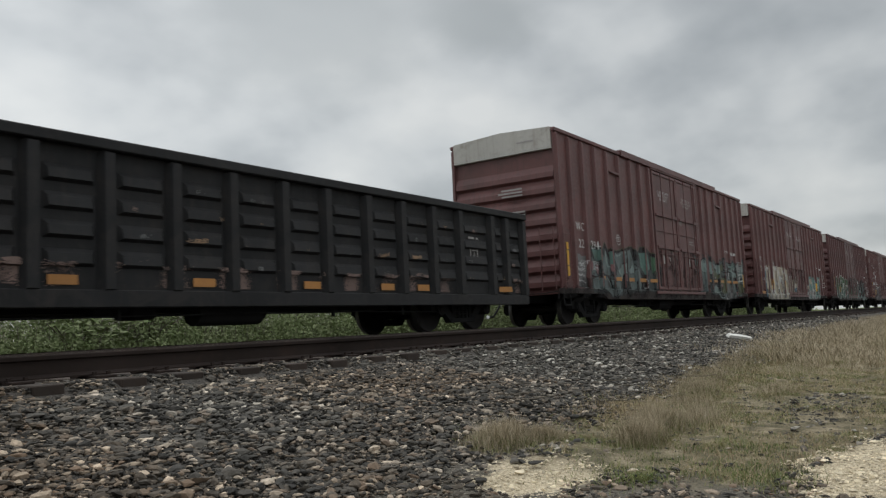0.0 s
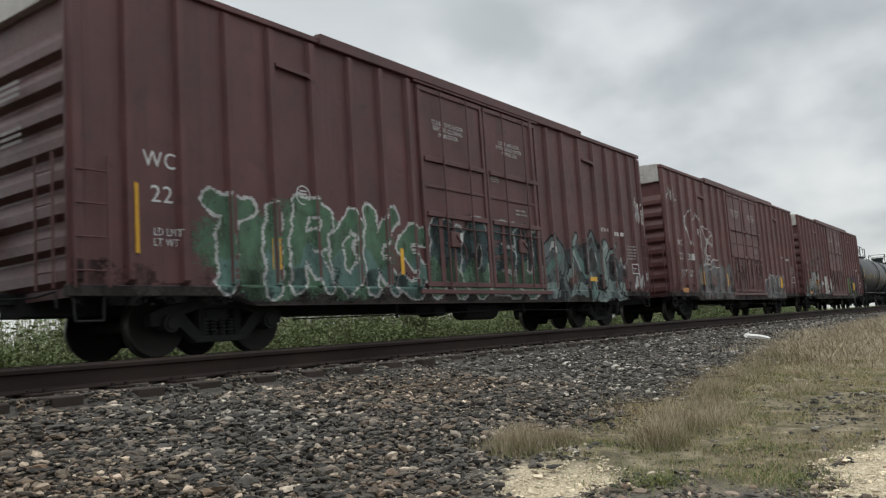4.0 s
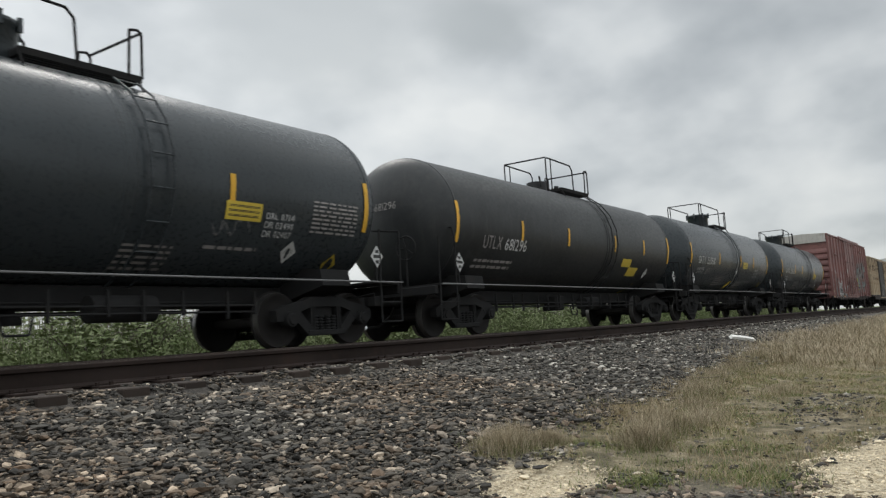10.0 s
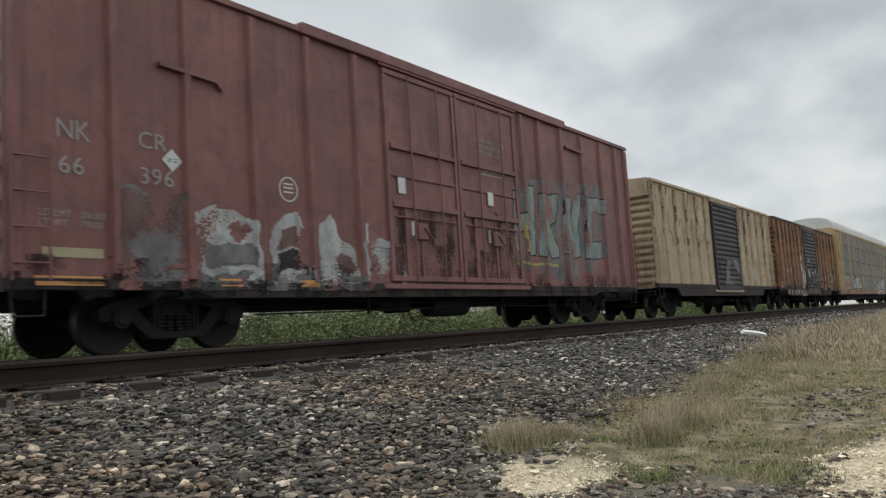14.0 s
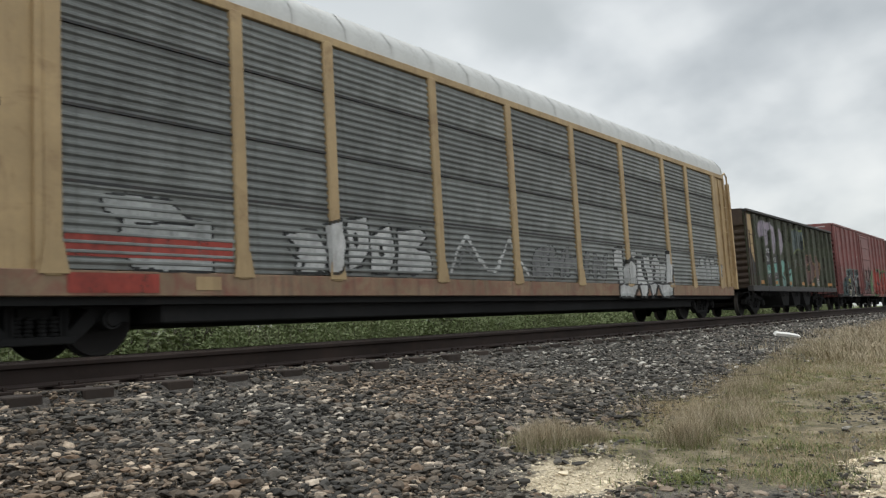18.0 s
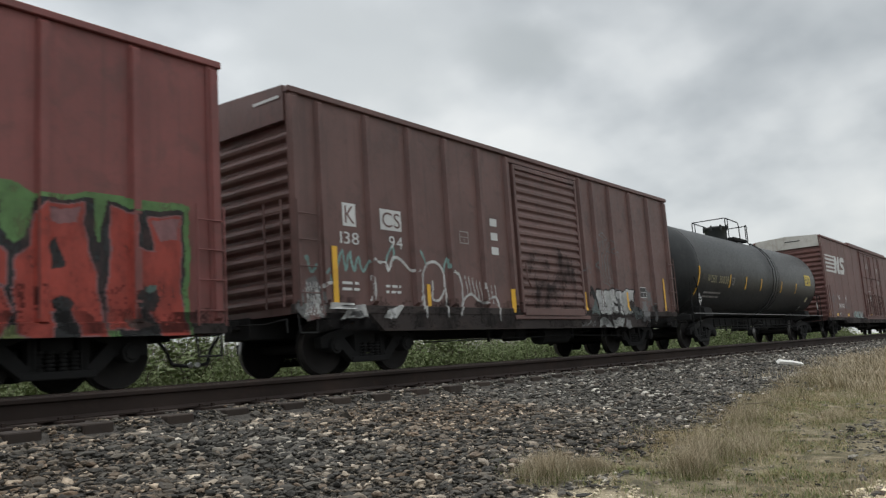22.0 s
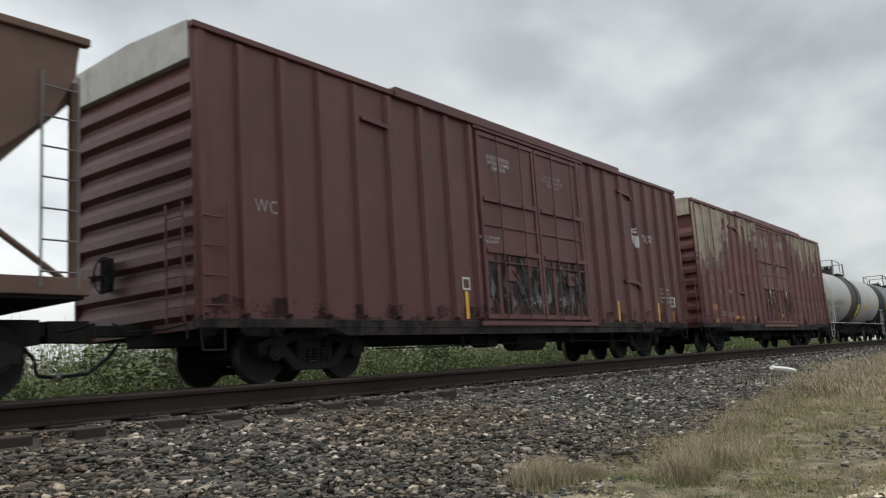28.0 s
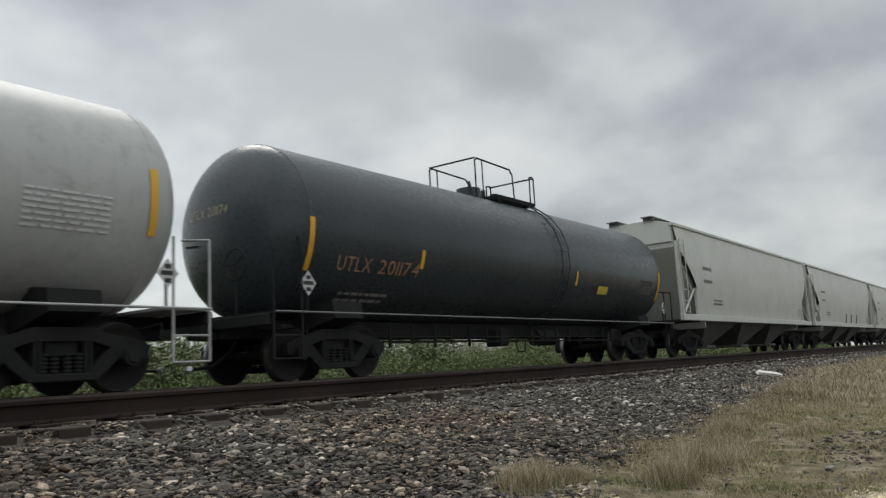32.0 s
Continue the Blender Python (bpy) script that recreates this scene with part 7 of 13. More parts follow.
    car, h, mk, dp, br = boxcar("rust-stained orange-brown boxcar with dark corrugated door", 229.5, 244.9, 4.5, "rusty_orange", ribs, [(6.05, 9.25, "corr", 0.9, 4.3, "dark_door")], "corr", None, 0.98, (2.2, 12.9, 0.66), 2.1, None, (), 0.5, seed=13, top_mat="dark_door")
    o = -h
    rib_stain(car, dp, br, o, [r for r in ribs if r < 5.9 or r > 9.4], 1.1, 4.38, "rustfilm", 321)
    soot_film(car, dp, br, o, 15.40, [(6.1, 9.2)], 316)
    s = Spray(o + 0.1, o + 6.1, 0.7, 2.2, 37)
    for i in range(6):
        s.tag(0.1 + i * 0.9, 0.1, 1.2, 1.0, "buff", 0.08, 8)
    s.haze(1.5, 5.8, 0.0, 0.25, "beige", 0.5).haze(5.2, 6.0, 0.2, 1.5, "beige", 0.4)
    s.spray(car, dp, br, "faded pinkish scrawl")
    s = Spray(o + 6.15, o + 9.15, 1.3, 2.3, 139, 0.02)
    s.haze(0.1, 1.0, 0.3, 0.75, "silver", 0.3).haze(1.3, 2.9, 0.1, 0.6, "silver", 0.42).haze(1.0, 2.6, 0.0, 0.3, "grey", 0.3)
    s.spray(car, dp, br, "smeared pale paint")
    s = Spray(o + 9.27, o + 15.06, 0.92, 2.23, 138, 0.018, 0.6)
    s.haze(0.0, 5.79, 0.0, 0.42, "worn", 0.42).haze(0.0, 5.79, 0.3, 1.1, "worn", 0.2).haze(0.0, 5.79, 0.0, 0.6, "soot", 0.3)
    s.stroke(s.bend([(0.16, 1.08), (0.63, 1.17), (0.21, 0.71), (0.76, 1.13), (0.93, 1.08)]), 0.075, "soot")
    s.stroke(s.bend([(0.16, 1.08), (0.63, 1.17), (0.21, 0.71), (0.76, 1.13), (0.93, 1.08)]), 0.035, "beige")
    s.stroke(s.bend([(1.00, 0.91), (1.25, 1.02), (1.48, 1.04), (1.30, 0.63)]), 0.075, "soot")
    s.stroke(s.bend([(1.00, 0.91), (1.25, 1.02), (1.48, 1.04), (1.30, 0.63)]), 0.035, "beige")
    s.stroke(s.bend([(2.01, 0.98), (2.42, 1.06), (2.14, 0.58), (2.57, 0.81), (2.45, 0.38)]), 0.075, "soot")
    s.stroke(s.bend([(2.01, 0.98), (2.42, 1.06), (2.14, 0.58), (2.57, 0.81), (2.45, 0.38)]), 0.035, "beige")
    s.stroke(s.bend([(2.92, 0.93), (3.49, 1.25), (3.83, 1.22), (3.54, 0.75), (3.07, 0.62)]), 0.075, "soot")
    s.stroke(s.bend([(2.92, 0.93), (3.49, 1.25), (3.83, 1.22), (3.54, 0.75), (3.07, 0.62)]), 0.035, "beige")
    s.stroke(s.bend([(3.61, 0.53), (4.22, 0.79), (3.99, 0.44), (3.58, 0.20)]), 0.075, "soot")
    s.stroke(s.bend([(3.61, 0.53), (4.22, 0.79), (3.99, 0.44), (3.58, 0.20)]), 0.035, "beige")
    s.stroke(s.bend([(5.18, 1.08), (5.62, 0.98), (5.01, 0.47), (5.72, 0.87)]), 0.075, "soot")
    s.stroke(s.bend([(5.18, 1.08), (5.62, 0.98), (5.01, 0.47), (5.72, 0.87)]), 0.035, "beige")
    s.stroke(s.bend([(0.06, 0.30), (0.85, 0.18), (1.43, 0.34)]), 0.075, "soot")
    s.stroke(s.bend([(0.06, 0.30), (0.85, 0.18), (1.43, 0.34)]), 0.035, "beige")
    s.stroke(s.bend([(1.41, 0.05), (2.37, 0.38), (3.04, 0.19), (3.42, 0.42)]), 0.075, "soot")
    s.stroke(s.bend([(1.41, 0.05), (2.37, 0.38), (3.04, 0.19), (3.42, 0.42)]), 0.035, "beige")
    s.spray(car, dp, br, "faded scrawled tags")
    s = Spray(o + 6.08, o + 8.95, 1.41, 2.19, 39, 0.018, 0.6)
    s.poly([(0.06, 0.64), (0.20, 0.67), (0.20, 0.49), (0.06, 0.46)], "grey")
    s.poly([(1.85, 0.54), (2.81, 0.67), (2.78, 0.05), (2.32, 0.15), (1.89, 0.38)], "grey")
    s.haze(0.0, 2.87, 0.0, 0.78, "dusk", 0.5, True)
    s.stroke([(0.12, 0.61), (0.64, 0.67), (0.96, 0.66), (0.97, 0.27), (1.28, 0.21)], 0.030, "silver")
    s.stroke([(1.28, 0.45), (1.79, 0.51), (2.81, 0.72)], 0.050, "silver")
    s.stroke([(2.32, 0.11), (2.78, 0.05)], 0.040, "silver")
    s.spray(car, dp, br, "worn pale graffiti on the door")
    s = Spray(o + 4.12, o + 6.09, 0.64, 2.60, 139, 0.018, 0.6)
    s.poly([(0.74, 0.42), (0.80, 0.88), (0.88, 1.49), (0.96, 1.81), (1.38, 1.90), (1.49, 1.57), (1.35, 1.27), (1.41, 0.93), (1.61, 0.66), (1.56, 0.41)], "tan")
    s.blob(1.16, 1.39, 0.16, 0.28, "beige", 0.12)
    s.blob(1.02, 0.69, 0.15, 0.23, "beige", 0.12)
    s.blob(1.30, 0.78, 0.13, 0.21, "worn", 0.12)
    s.blob(1.12, 1.70, 0.12, 0.11, "beige", 0.12)
    s.poly([(0.65, 0.02), (0.81, 0.25), (1.37, 0.30), (1.82, -0.01)], "beige")
    s.poly([(1.37, 0.30), (1.71, 0.24), (1.91, -0.01), (1.59, 0.01)], "silver")
    s.stroke(s.bend([(0.78, 0.42), (0.95, 0.76), (1.09, 1.04), (1.26, 0.92), (1.48, 0.62)]), 0.040, "dusk")
    s.stroke(s.bend([(1.02, 1.58), (1.19, 1.39), (1.16, 1.15), (1.41, 1.31)]), 0.040, "dusk")
    s.stroke(s.bend([(0.88, 0.09), (1.08, 0.36), (1.30, 0.23), (1.44, 0.03)]), 0.040, "dusk")
    s.stroke(s.bend([(1.38, 1.63), (1.64, 1.52), (1.68, 1.09)]), 0.040, "dusk")
    s.stroke(s.bend([(0.12, 0.08), (0.24, 0.40), (0.36, 0.21), (0.49, 0.47)]), 0.040, "dusk")
    s.stroke(s.bend([(0.61, 0.54), (0.30, 0.59), (0.12, 0.49)]), 0.040, "dusk")
    s.stroke(s.bend([(0.18, 0.02), (0.33, 0.21), (0.42, 0.02)]), 0.030, "chalk")
    s.stroke(s.bend([(0.33, 0.09), (0.44, 0.28), (0.52, 0.15), (0.42, 0.06), (0.35, 0.15)]), 0.030, "chalk")
    s.stroke(s.bend([(0.06, 0.52), (0.30, 0.56), (0.55, 0.47)]), 0.030, "chalk")
    s.stroke(s.bend([(1.15, 0.23), (1.29, 0.04), (1.41, 0.25), (1.53, 0.03)]), 0.030, "chalk")
    s.stroke(s.bend([(0.95, 1.57), (1.09, 1.73), (1.42, 1.70)]), 0.030, "chalk")
    s.spray(car, dp, br, "beige and white worn graffiti")
    mk.rect("paint_panel", o + 1.78, o + 2.33, 1.74, 2.07, "dark_door", "black number panel", 0.008)
    mk.rect("paint_panel", o + 2.56, o + 3.17, 1.74, 2.07, "dark_door", "black number panel", 0.008)
    mk.text("RB", o + 1.8, o + 2.28, 2.18, 2.42, "black_letter")
    mk.text("DX", o + 2.66, o + 3.1, 2.18, 2.42, "black_letter")
    mk.text("361", o + 1.8, o + 2.28, 1.8, 2.02)
    mk.text("70", o + 2.7, o + 3.1, 1.8, 2.02)
    mk.bars(o + 1.8, o + 2.2, 1.3, 1.42, 2, "grey_letter", 2)
    mk.stencil_box(o + 13.6, o + 14.0, 1.5, 1.85)
    mk.rect("paper", o + 5.3, o + 5.55, 2.55, 2.78, "white", "pasted white paper", 0.01)
    mk.rect("paper", o + 5.3, o + 5.55, 2.0, 2.3, "white", "pasted white paper", 0.01)
    mk.rect("paper", o + 6.6, o + 6.8, 2.5, 2.6, "white", "pasted white paper", 0.03)
    mk.flat_reflector(o + 6.7, o + 7.2, 1.06, 1.18, "orange_mark")
    mk.rect("decal", o + 0.2, o + 0.8, 1.05, 1.35, "orange_mark", "orange worn decal", 0.006)
    # bright red car
    ribs = [0.1, 0.62, 1.76, 2.84, 3.95, 5.11, 6.06, 9.6, 10.73, 11.78, 12.92, 14.1, 15.3]
    car, h, mk, dp, br = boxcar("bright red boxcar with dark and red graffiti", 289.0, 304.45, 4.55, "bk_red", ribs, [(6.3, 9.36, "panel", 0.85, 4.3)], "corr", None, 0.66, None, 2.1, None, (), 0.55, seed=14)
    o = -h
    end_bars(car, -h - 0.03, [(-1.15, -0.3, 4.4, 1)], "white")
    soot_film(car, dp, br, o, 15.45, [(6.4, 9.3)], 313)
    s = Spray(o + 0.65, o + 5.75, 0.64, 2.28, 41, 0.018, 0.5)
    s.poly([(0.21, 0.43), (0.67, 0.79), (1.14, 1.11), (1.46, 1.33), (1.97, 1.50), (2.64, 1.53), (3.64, 1.56), (4.58, 1.56), (4.75, 1.07), (4.96, 0.06), (0.06, 0.09)], "deep")
    s.haze(0.0, 5.10, 0.0, 1.64, "dark", 0.35, True)
    s.poly([(0.21, 0.43), (0.44, 0.40), (0.56, 0.07), (0.06, 0.07)], "teal")
    s.stroke([(1.64, 1.13), (1.97, 1.15), (2.01, 0.64), (2.16, 0.64), (2.15, 1.19), (2.45, 1.21), (2.43, 0.06), (2.20, 0.05), (2.15, 0.41), (2.00, 0.41), (2.03, 0.06), (1.59, 0.06), (1.78, 0.67), (1.55, 0.76), (1.64, 1.13)], 0.056, "silver")
    s.poly([(1.64, 1.13), (1.97, 1.15), (2.01, 0.64), (2.16, 0.64), (2.15, 1.19), (2.45, 1.21), (2.43, 0.06), (2.20, 0.05), (2.15, 0.41), (2.00, 0.41), (2.03, 0.06), (1.59, 0.06), (1.78, 0.67), (1.55, 0.76)], "dark")
    s.stroke([(2.57, 1.18), (3.04, 1.21), (3.25, 0.99), (3.20, 0.36), (3.01, 0.05), (2.56, 0.05), (2.46, 0.69), (2.57, 1.18)], 0.056, "silver")
    s.poly([(2.57, 1.18), (3.04, 1.21), (3.25, 0.99), (3.20, 0.36), (3.01, 0.05), (2.56, 0.05), (2.46, 0.69)], "dark")
    s.stroke([(3.35, 1.18), (4.29, 1.19), (4.28, 0.95), (3.82, 0.91), (3.80, 0.74), (4.34, 0.64), (4.21, 0.07), (3.53, 0.04), (3.37, 0.54), (3.35, 1.18)], 0.056, "silver")
    s.poly([(3.35, 1.18), (4.29, 1.19), (4.28, 0.95), (3.82, 0.91), (3.80, 0.74), (4.34, 0.64), (4.21, 0.07), (3.53, 0.04), (3.37, 0.54)], "dark")
    s.stroke([(4.41, 1.19), (4.92, 1.22), (4.79, 0.87), (4.58, 0.77), (4.95, 0.56), (4.69, 0.04), (4.23, 0.04), (4.41, 1.19)], 0.056, "silver")
    s.poly([(4.41, 1.19), (4.92, 1.22), (4.79, 0.87), (4.58, 0.77), (4.95, 0.56), (4.69, 0.04), (4.23, 0.04)], "dark")
    s.poly([(2.03, 1.02), (2.16, 1.02), (2.17, 0.68), (2.04, 0.68)], "lemon")
    s.poly([(2.08, 1.00), (2.13, 1.00), (2.12, 0.70), (2.08, 0.70)], "blue")
    s.poly([(2.02, 0.36), (2.14, 0.38), (2.18, 0.06), (2.05, 0.06)], "beige")
    s.blob(2.73, 0.48, 0.08, 0.13, "beige", 0.12)
    s.poly([(3.86, 0.88), (4.24, 0.91), (4.12, 0.75), (3.85, 0.75)], "silver")
    s.poly([(3.56, 0.41), (3.80, 0.46), (3.88, 0.25), (3.55, 0.27)], "beige")
    s.poly([(3.03, 0.04), (3.35, 0.23), (3.66, 0.03)], "beige")
    s.blob(1.82, 0.11, 0.06, 0.08, "beige", 0.12)
    s.stroke(s.bend([(1.46, 1.35), (2.19, 1.56), (3.12, 1.53), (4.47, 1.55)]), 0.050, "teal")
    s.stroke([(1.22, 1.01), (1.38, 1.02)], 0.020, "silver")
    s.stroke([(1.31, 1.10), (1.30, 0.93)], 0.020, "silver")
    s.stroke([(1.91, 1.49), (2.09, 1.51)], 0.020, "silver")
    s.stroke([(2.00, 1.58), (2.00, 1.41)], 0.020, "silver")
    s.stroke([(3.66, 1.46), (3.87, 1.48)], 0.020, "silver")
    s.stroke([(3.77, 1.57), (3.76, 1.38)], 0.020, "silver")
    s.stroke([(0.68, 0.47), (0.82, 0.47)], 0.020, "silver")
    s.stroke([(0.75, 0.54), (0.75, 0.39)], 0.020, "silver")
    s.stroke([(4.79, 0.33), (5.04, 0.33)], 0.020, "silver")
    s.stroke([(4.92, 0.43), (4.90, 0.23)], 0.020, "silver")
    s.stroke([(1.08, 0.27), (1.09, 0.49), (1.18, 0.45), (1.10, 0.38), (1.19, 0.26)], 0.025, "silver")
    s.stroke([(1.23, 0.26), (1.28, 0.42), (1.32, 0.26)], 0.025, "silver")
    s.stroke([(1.37, 0.24), (1.38, 0.40), (1.47, 0.37), (1.38, 0.32), (1.48, 0.21)], 0.025, "silver")
    s.stroke(s.bend([(0.22, 0.77), (0.28, 0.84), (0.32, 0.66), (0.45, 0.79), (0.51, 0.69), (0.69, 0.86)]), 0.030, "grey")
    s.spray(car, dp, br, "black graffiti letters with silver outline")
    s = Spray(o + 6.42, o + 8.77, 0.98, 2.31, 42, 0.018, 0.6)
    s.poly([(0.12, 1.26), (2.29, 1.25), (2.21, 0.66), (0.06, 0.68)], "worn")
    s.haze(0.0, 2.35, 0.0, 1.32, "bkred", 0.45, True)
    s.poly([(0.14, 0.68), (1.31, 0.62), (2.04, 0.19), (0.16, 0.05)], "grey")
    s.haze(0.0, 2.35, 0.0, 1.32, "soot", 0.4, True)
    s.stroke(s.bend([(0.24, 0.79), (0.81, 1.15), (1.13, 0.73), (1.76, 1.10), (2.00, 0.65)]), 0.030, "chalk")
    s.stroke(s.bend([(0.21, 0.47), (0.93, 0.61), (1.47, 0.40), (2.09, 0.56)]), 0.030, "silver")
    s.spray(car, dp, br, "worn pale graffiti across the door")
    s = Spray(o + 8.34, o + 11.78, 0.64, 2.50, 143, 0.018, 0.5)
    s.poly([(0.07, 0.87), (0.67, 1.49), (1.27, 1.80), (1.72, 1.68), (3.38, 1.73), (3.09, 0.03), (0.06, 0.05)], "leafy")
    s.stroke([(0.24, 1.11), (0.91, 1.63), (0.87, 0.42), (0.10, 0.36), (0.24, 1.11)], 0.040, "lime")
    s.poly([(0.24, 1.11), (0.91, 1.63), (0.87, 0.42), (0.10, 0.36)], "leafy")
    s.stroke([(0.90, 1.26), (1.25, 1.65), (1.64, 1.65), (1.71, 1.18), (1.42, 0.18), (0.88, 0.16), (0.90, 1.26)], 0.100, "dark")
    s.poly([(0.90, 1.26), (1.25, 1.65), (1.64, 1.65), (1.71, 1.18), (1.42, 0.18), (0.88, 0.16)], "blood")
    s.stroke([(1.93, 1.63), (2.34, 1.72), (2.72, 1.59), (2.46, 0.95), (2.64, 0.18), (1.96, 0.12), (1.83, 0.68), (1.93, 1.63)], 0.100, "dark")
    s.poly([(1.93, 1.63), (2.34, 1.72), (2.72, 1.59), (2.46, 0.95), (2.64, 0.18), (1.96, 0.12), (1.83, 0.68)], "blood")
    s.stroke([(2.87, 1.56), (3.36, 1.58), (3.10, 0.12), (2.79, 0.16), (2.87, 1.56)], 0.100, "dark")
    s.poly([(2.87, 1.56), (3.36, 1.58), (3.10, 0.12), (2.79, 0.16)], "blood")
    s.stroke(s.bend([(1.12, 1.52), (1.53, 1.54), (1.60, 1.05)]), 0.020, "pink")
    s.stroke(s.bend([(2.06, 1.55), (2.46, 1.58)]), 0.020, "pink")
    s.blob(1.25, 0.85, 0.11, 0.17, "dark", 0.12)
    s.spray(car, dp, br, "red graffiti letters on green")
    s = Spray(o + 11.02, o + 14.96, 0.64, 2.48, 43, 0.018, 0.5)
    s.poly([(0.06, 1.69), (0.24, 1.75), (0.59, 1.76), (1.47, 1.78), (1.80, 1.67), (2.58, 1.76), (3.89, 1.74), (3.84, -0.10), (0.08, -0.02)], "leafy")
    s.poly([(0.06, 1.58), (0.24, 1.69), (0.62, 1.72), (0.89, 1.77), (1.00, 1.66), (1.43, 1.70), (1.45, 1.22), (1.56, 1.05), (1.73, 1.17), (1.84, 1.62), (2.54, 1.68), (2.57, 1.08), (2.72, 1.68), (3.09, 1.61), (3.80, 1.65), (3.76, -0.06), (0.08, 0.00)], "dark")
    s.poly([(1.49, 1.71), (1.76, 1.65), (1.70, 1.24), (1.50, 1.08)], "leafy")
    s.poly([(1.45, 0.10), (1.76, 0.14), (1.99, -0.04), (1.38, -0.03)], "lime")
    s.poly([(2.58, 0.09), (2.78, 0.13), (2.85, -0.06), (2.54, -0.05)], "leafy")
    s.stroke([(0.06, 1.47), (0.27, 1.42), (0.29, 1.58), (0.57, 1.62), (0.56, 1.01), (0.25, 1.06), (0.22, 0.61), (0.07, 0.61), (0.06, 1.47)], 0.040, "pink")
    s.poly([(0.06, 1.47), (0.27, 1.42), (0.29, 1.58), (0.57, 1.62), (0.56, 1.01), (0.25, 1.06), (0.22, 0.61), (0.07, 0.61)], "blood")
    s.stroke([(0.07, 0.48), (0.25, 0.49), (0.31, 0.74), (0.51, 0.74), (0.56, 0.49), (0.50, -0.00), (0.08, 0.00), (0.07, 0.48)], 0.040, "pink")
    s.poly([(0.07, 0.48), (0.25, 0.49), (0.31, 0.74), (0.51, 0.74), (0.56, 0.49), (0.50, -0.00), (0.08, 0.00)], "blood")
    s.stroke([(0.62, 1.38), (0.77, 1.64), (0.96, 1.58), (1.14, 1.35), (1.16, 1.60), (1.40, 1.63), (1.39, 1.18), (1.03, 1.15), (0.89, 1.23), (0.89, 1.04), (1.24, 1.11), (1.50, 0.94), (1.52, 0.59), (1.24, 0.65), (1.10, 0.78), (0.64, 0.86), (0.62, 1.38)], 0.040, "pink")
    s.poly([(0.62, 1.38), (0.77, 1.64), (0.96, 1.58), (1.14, 1.35), (1.16, 1.60), (1.40, 1.63), (1.39, 1.18), (1.03, 1.15), (0.89, 1.23), (0.89, 1.04), (1.24, 1.11), (1.50, 0.94), (1.52, 0.59), (1.24, 0.65), (1.10, 0.78), (0.64, 0.86)], "blood")
    s.stroke([(0.59, 0.76), (1.50, 0.55), (1.57, 0.24), (1.38, -0.02), (0.69, -0.01), (0.59, 0.76)], 0.040, "pink")
    s.poly([(0.59, 0.76), (1.50, 0.55), (1.57, 0.24), (1.38, -0.02), (0.69, -0.01)], "blood")
    s.stroke([(1.82, 1.40), (1.94, 1.56), (2.41, 1.61), (2.43, 1.07), (2.56, 0.70), (2.65, 0.00), (2.34, 0.01), (2.26, 0.35), (2.00, 0.31), (2.01, -0.02), (1.62, 0.03), (1.61, 0.91), (1.77, 1.05), (1.82, 1.40)], 0.040, "pink")
    s.poly([(1.82, 1.40), (1.94, 1.56), (2.41, 1.61), (2.43, 1.07), (2.56, 0.70), (2.65, 0.00), (2.34, 0.01), (2.26, 0.35), (2.00, 0.31), (2.01, -0.02), (1.62, 0.03), (1.61, 0.91), (1.77, 1.05)], "blood")
    s.stroke([(2.77, 1.60), (3.09, 1.55), (3.05, 1.11), (3.36, 1.09), (3.28, 1.52), (3.75, 1.56), (3.71, 0.74), (3.79, -0.01), (3.44, -0.04), (3.24, 0.37), (3.07, 0.40), (3.08, 0.11), (2.69, 0.08), (2.77, 1.60)], 0.040, "pink")
    s.poly([(2.77, 1.60), (3.09, 1.55), (3.05, 1.11), (3.36, 1.09), (3.28, 1.52), (3.75, 1.56), (3.71, 0.74), (3.79, -0.01), (3.44, -0.04), (3.24, 0.37), (3.07, 0.40), (3.08, 0.11), (2.69, 0.08)], "blood")
    s.poly([(1.97, 1.08), (2.06, 1.20), (2.17, 0.83), (2.02, 0.82)], "dark")
    s.blob(2.16, 0.39, 0.12, 0.10, "dark", 0.12)
    s.blob(3.24, 0.48, 0.18, 0.17, "dark", 0.12)
    s.blob(3.30, 0.61, 0.08, 0.05, "teal", 0.12)
    s.blob(1.10, 0.78, 0.11, 0.08, "teal", 0.12)
    s.stroke([(0.86, 0.71), (1.06, 0.64), (1.15, 0.54)], 0.020, "chalk")
    s.poly([(2.90, 0.21), (3.14, 0.25), (3.28, 0.12), (2.94, 0.12)], "buff")
    s.poly([(0.30, 1.57), (0.56, 1.61), (0.55, 1.38), (0.34, 1.39)], "pink")
    s.poly([(1.18, 1.58), (1.38, 1.60), (1.36, 1.35), (1.21, 1.37)], "pink")
    s.poly([(3.33, 1.50), (3.73, 1.53), (3.69, 1.24), (3.42, 1.22)], "pink")
    s.poly([(2.02, 1.53), (2.38, 1.56), (2.34, 1.37), (2.02, 1.36)], "pink")
    s.spray(car, dp, br, "red graffiti letters shaded black on a green ground")
    mk.text("BK", o + 1.12, o + 1.45, 2.05, 2.27, "beige_letter")
    mk.text("150", o + 1.08, o + 1.50, 1.76, 1.97, "beige_letter")
    mk.text("TY", o + 2.07, o + 2.33, 2.04, 2.27, "beige_letter")
    mk.text("852", o + 1.97, o + 2.45, 1.79, 1.98, "beige_letter")
    mk.bars(o + 5.36, o + 5.66, 2.4, 2.72, 3, "beige_letter", 3)
    mk.rect("paper", o + 5.38, o + 5.6, 2.8, 3.06, "white", "pasted white paper", 0.01)
    t = Spray(o + 0.65, o + 1.75, 2.9, 3.6, 44)
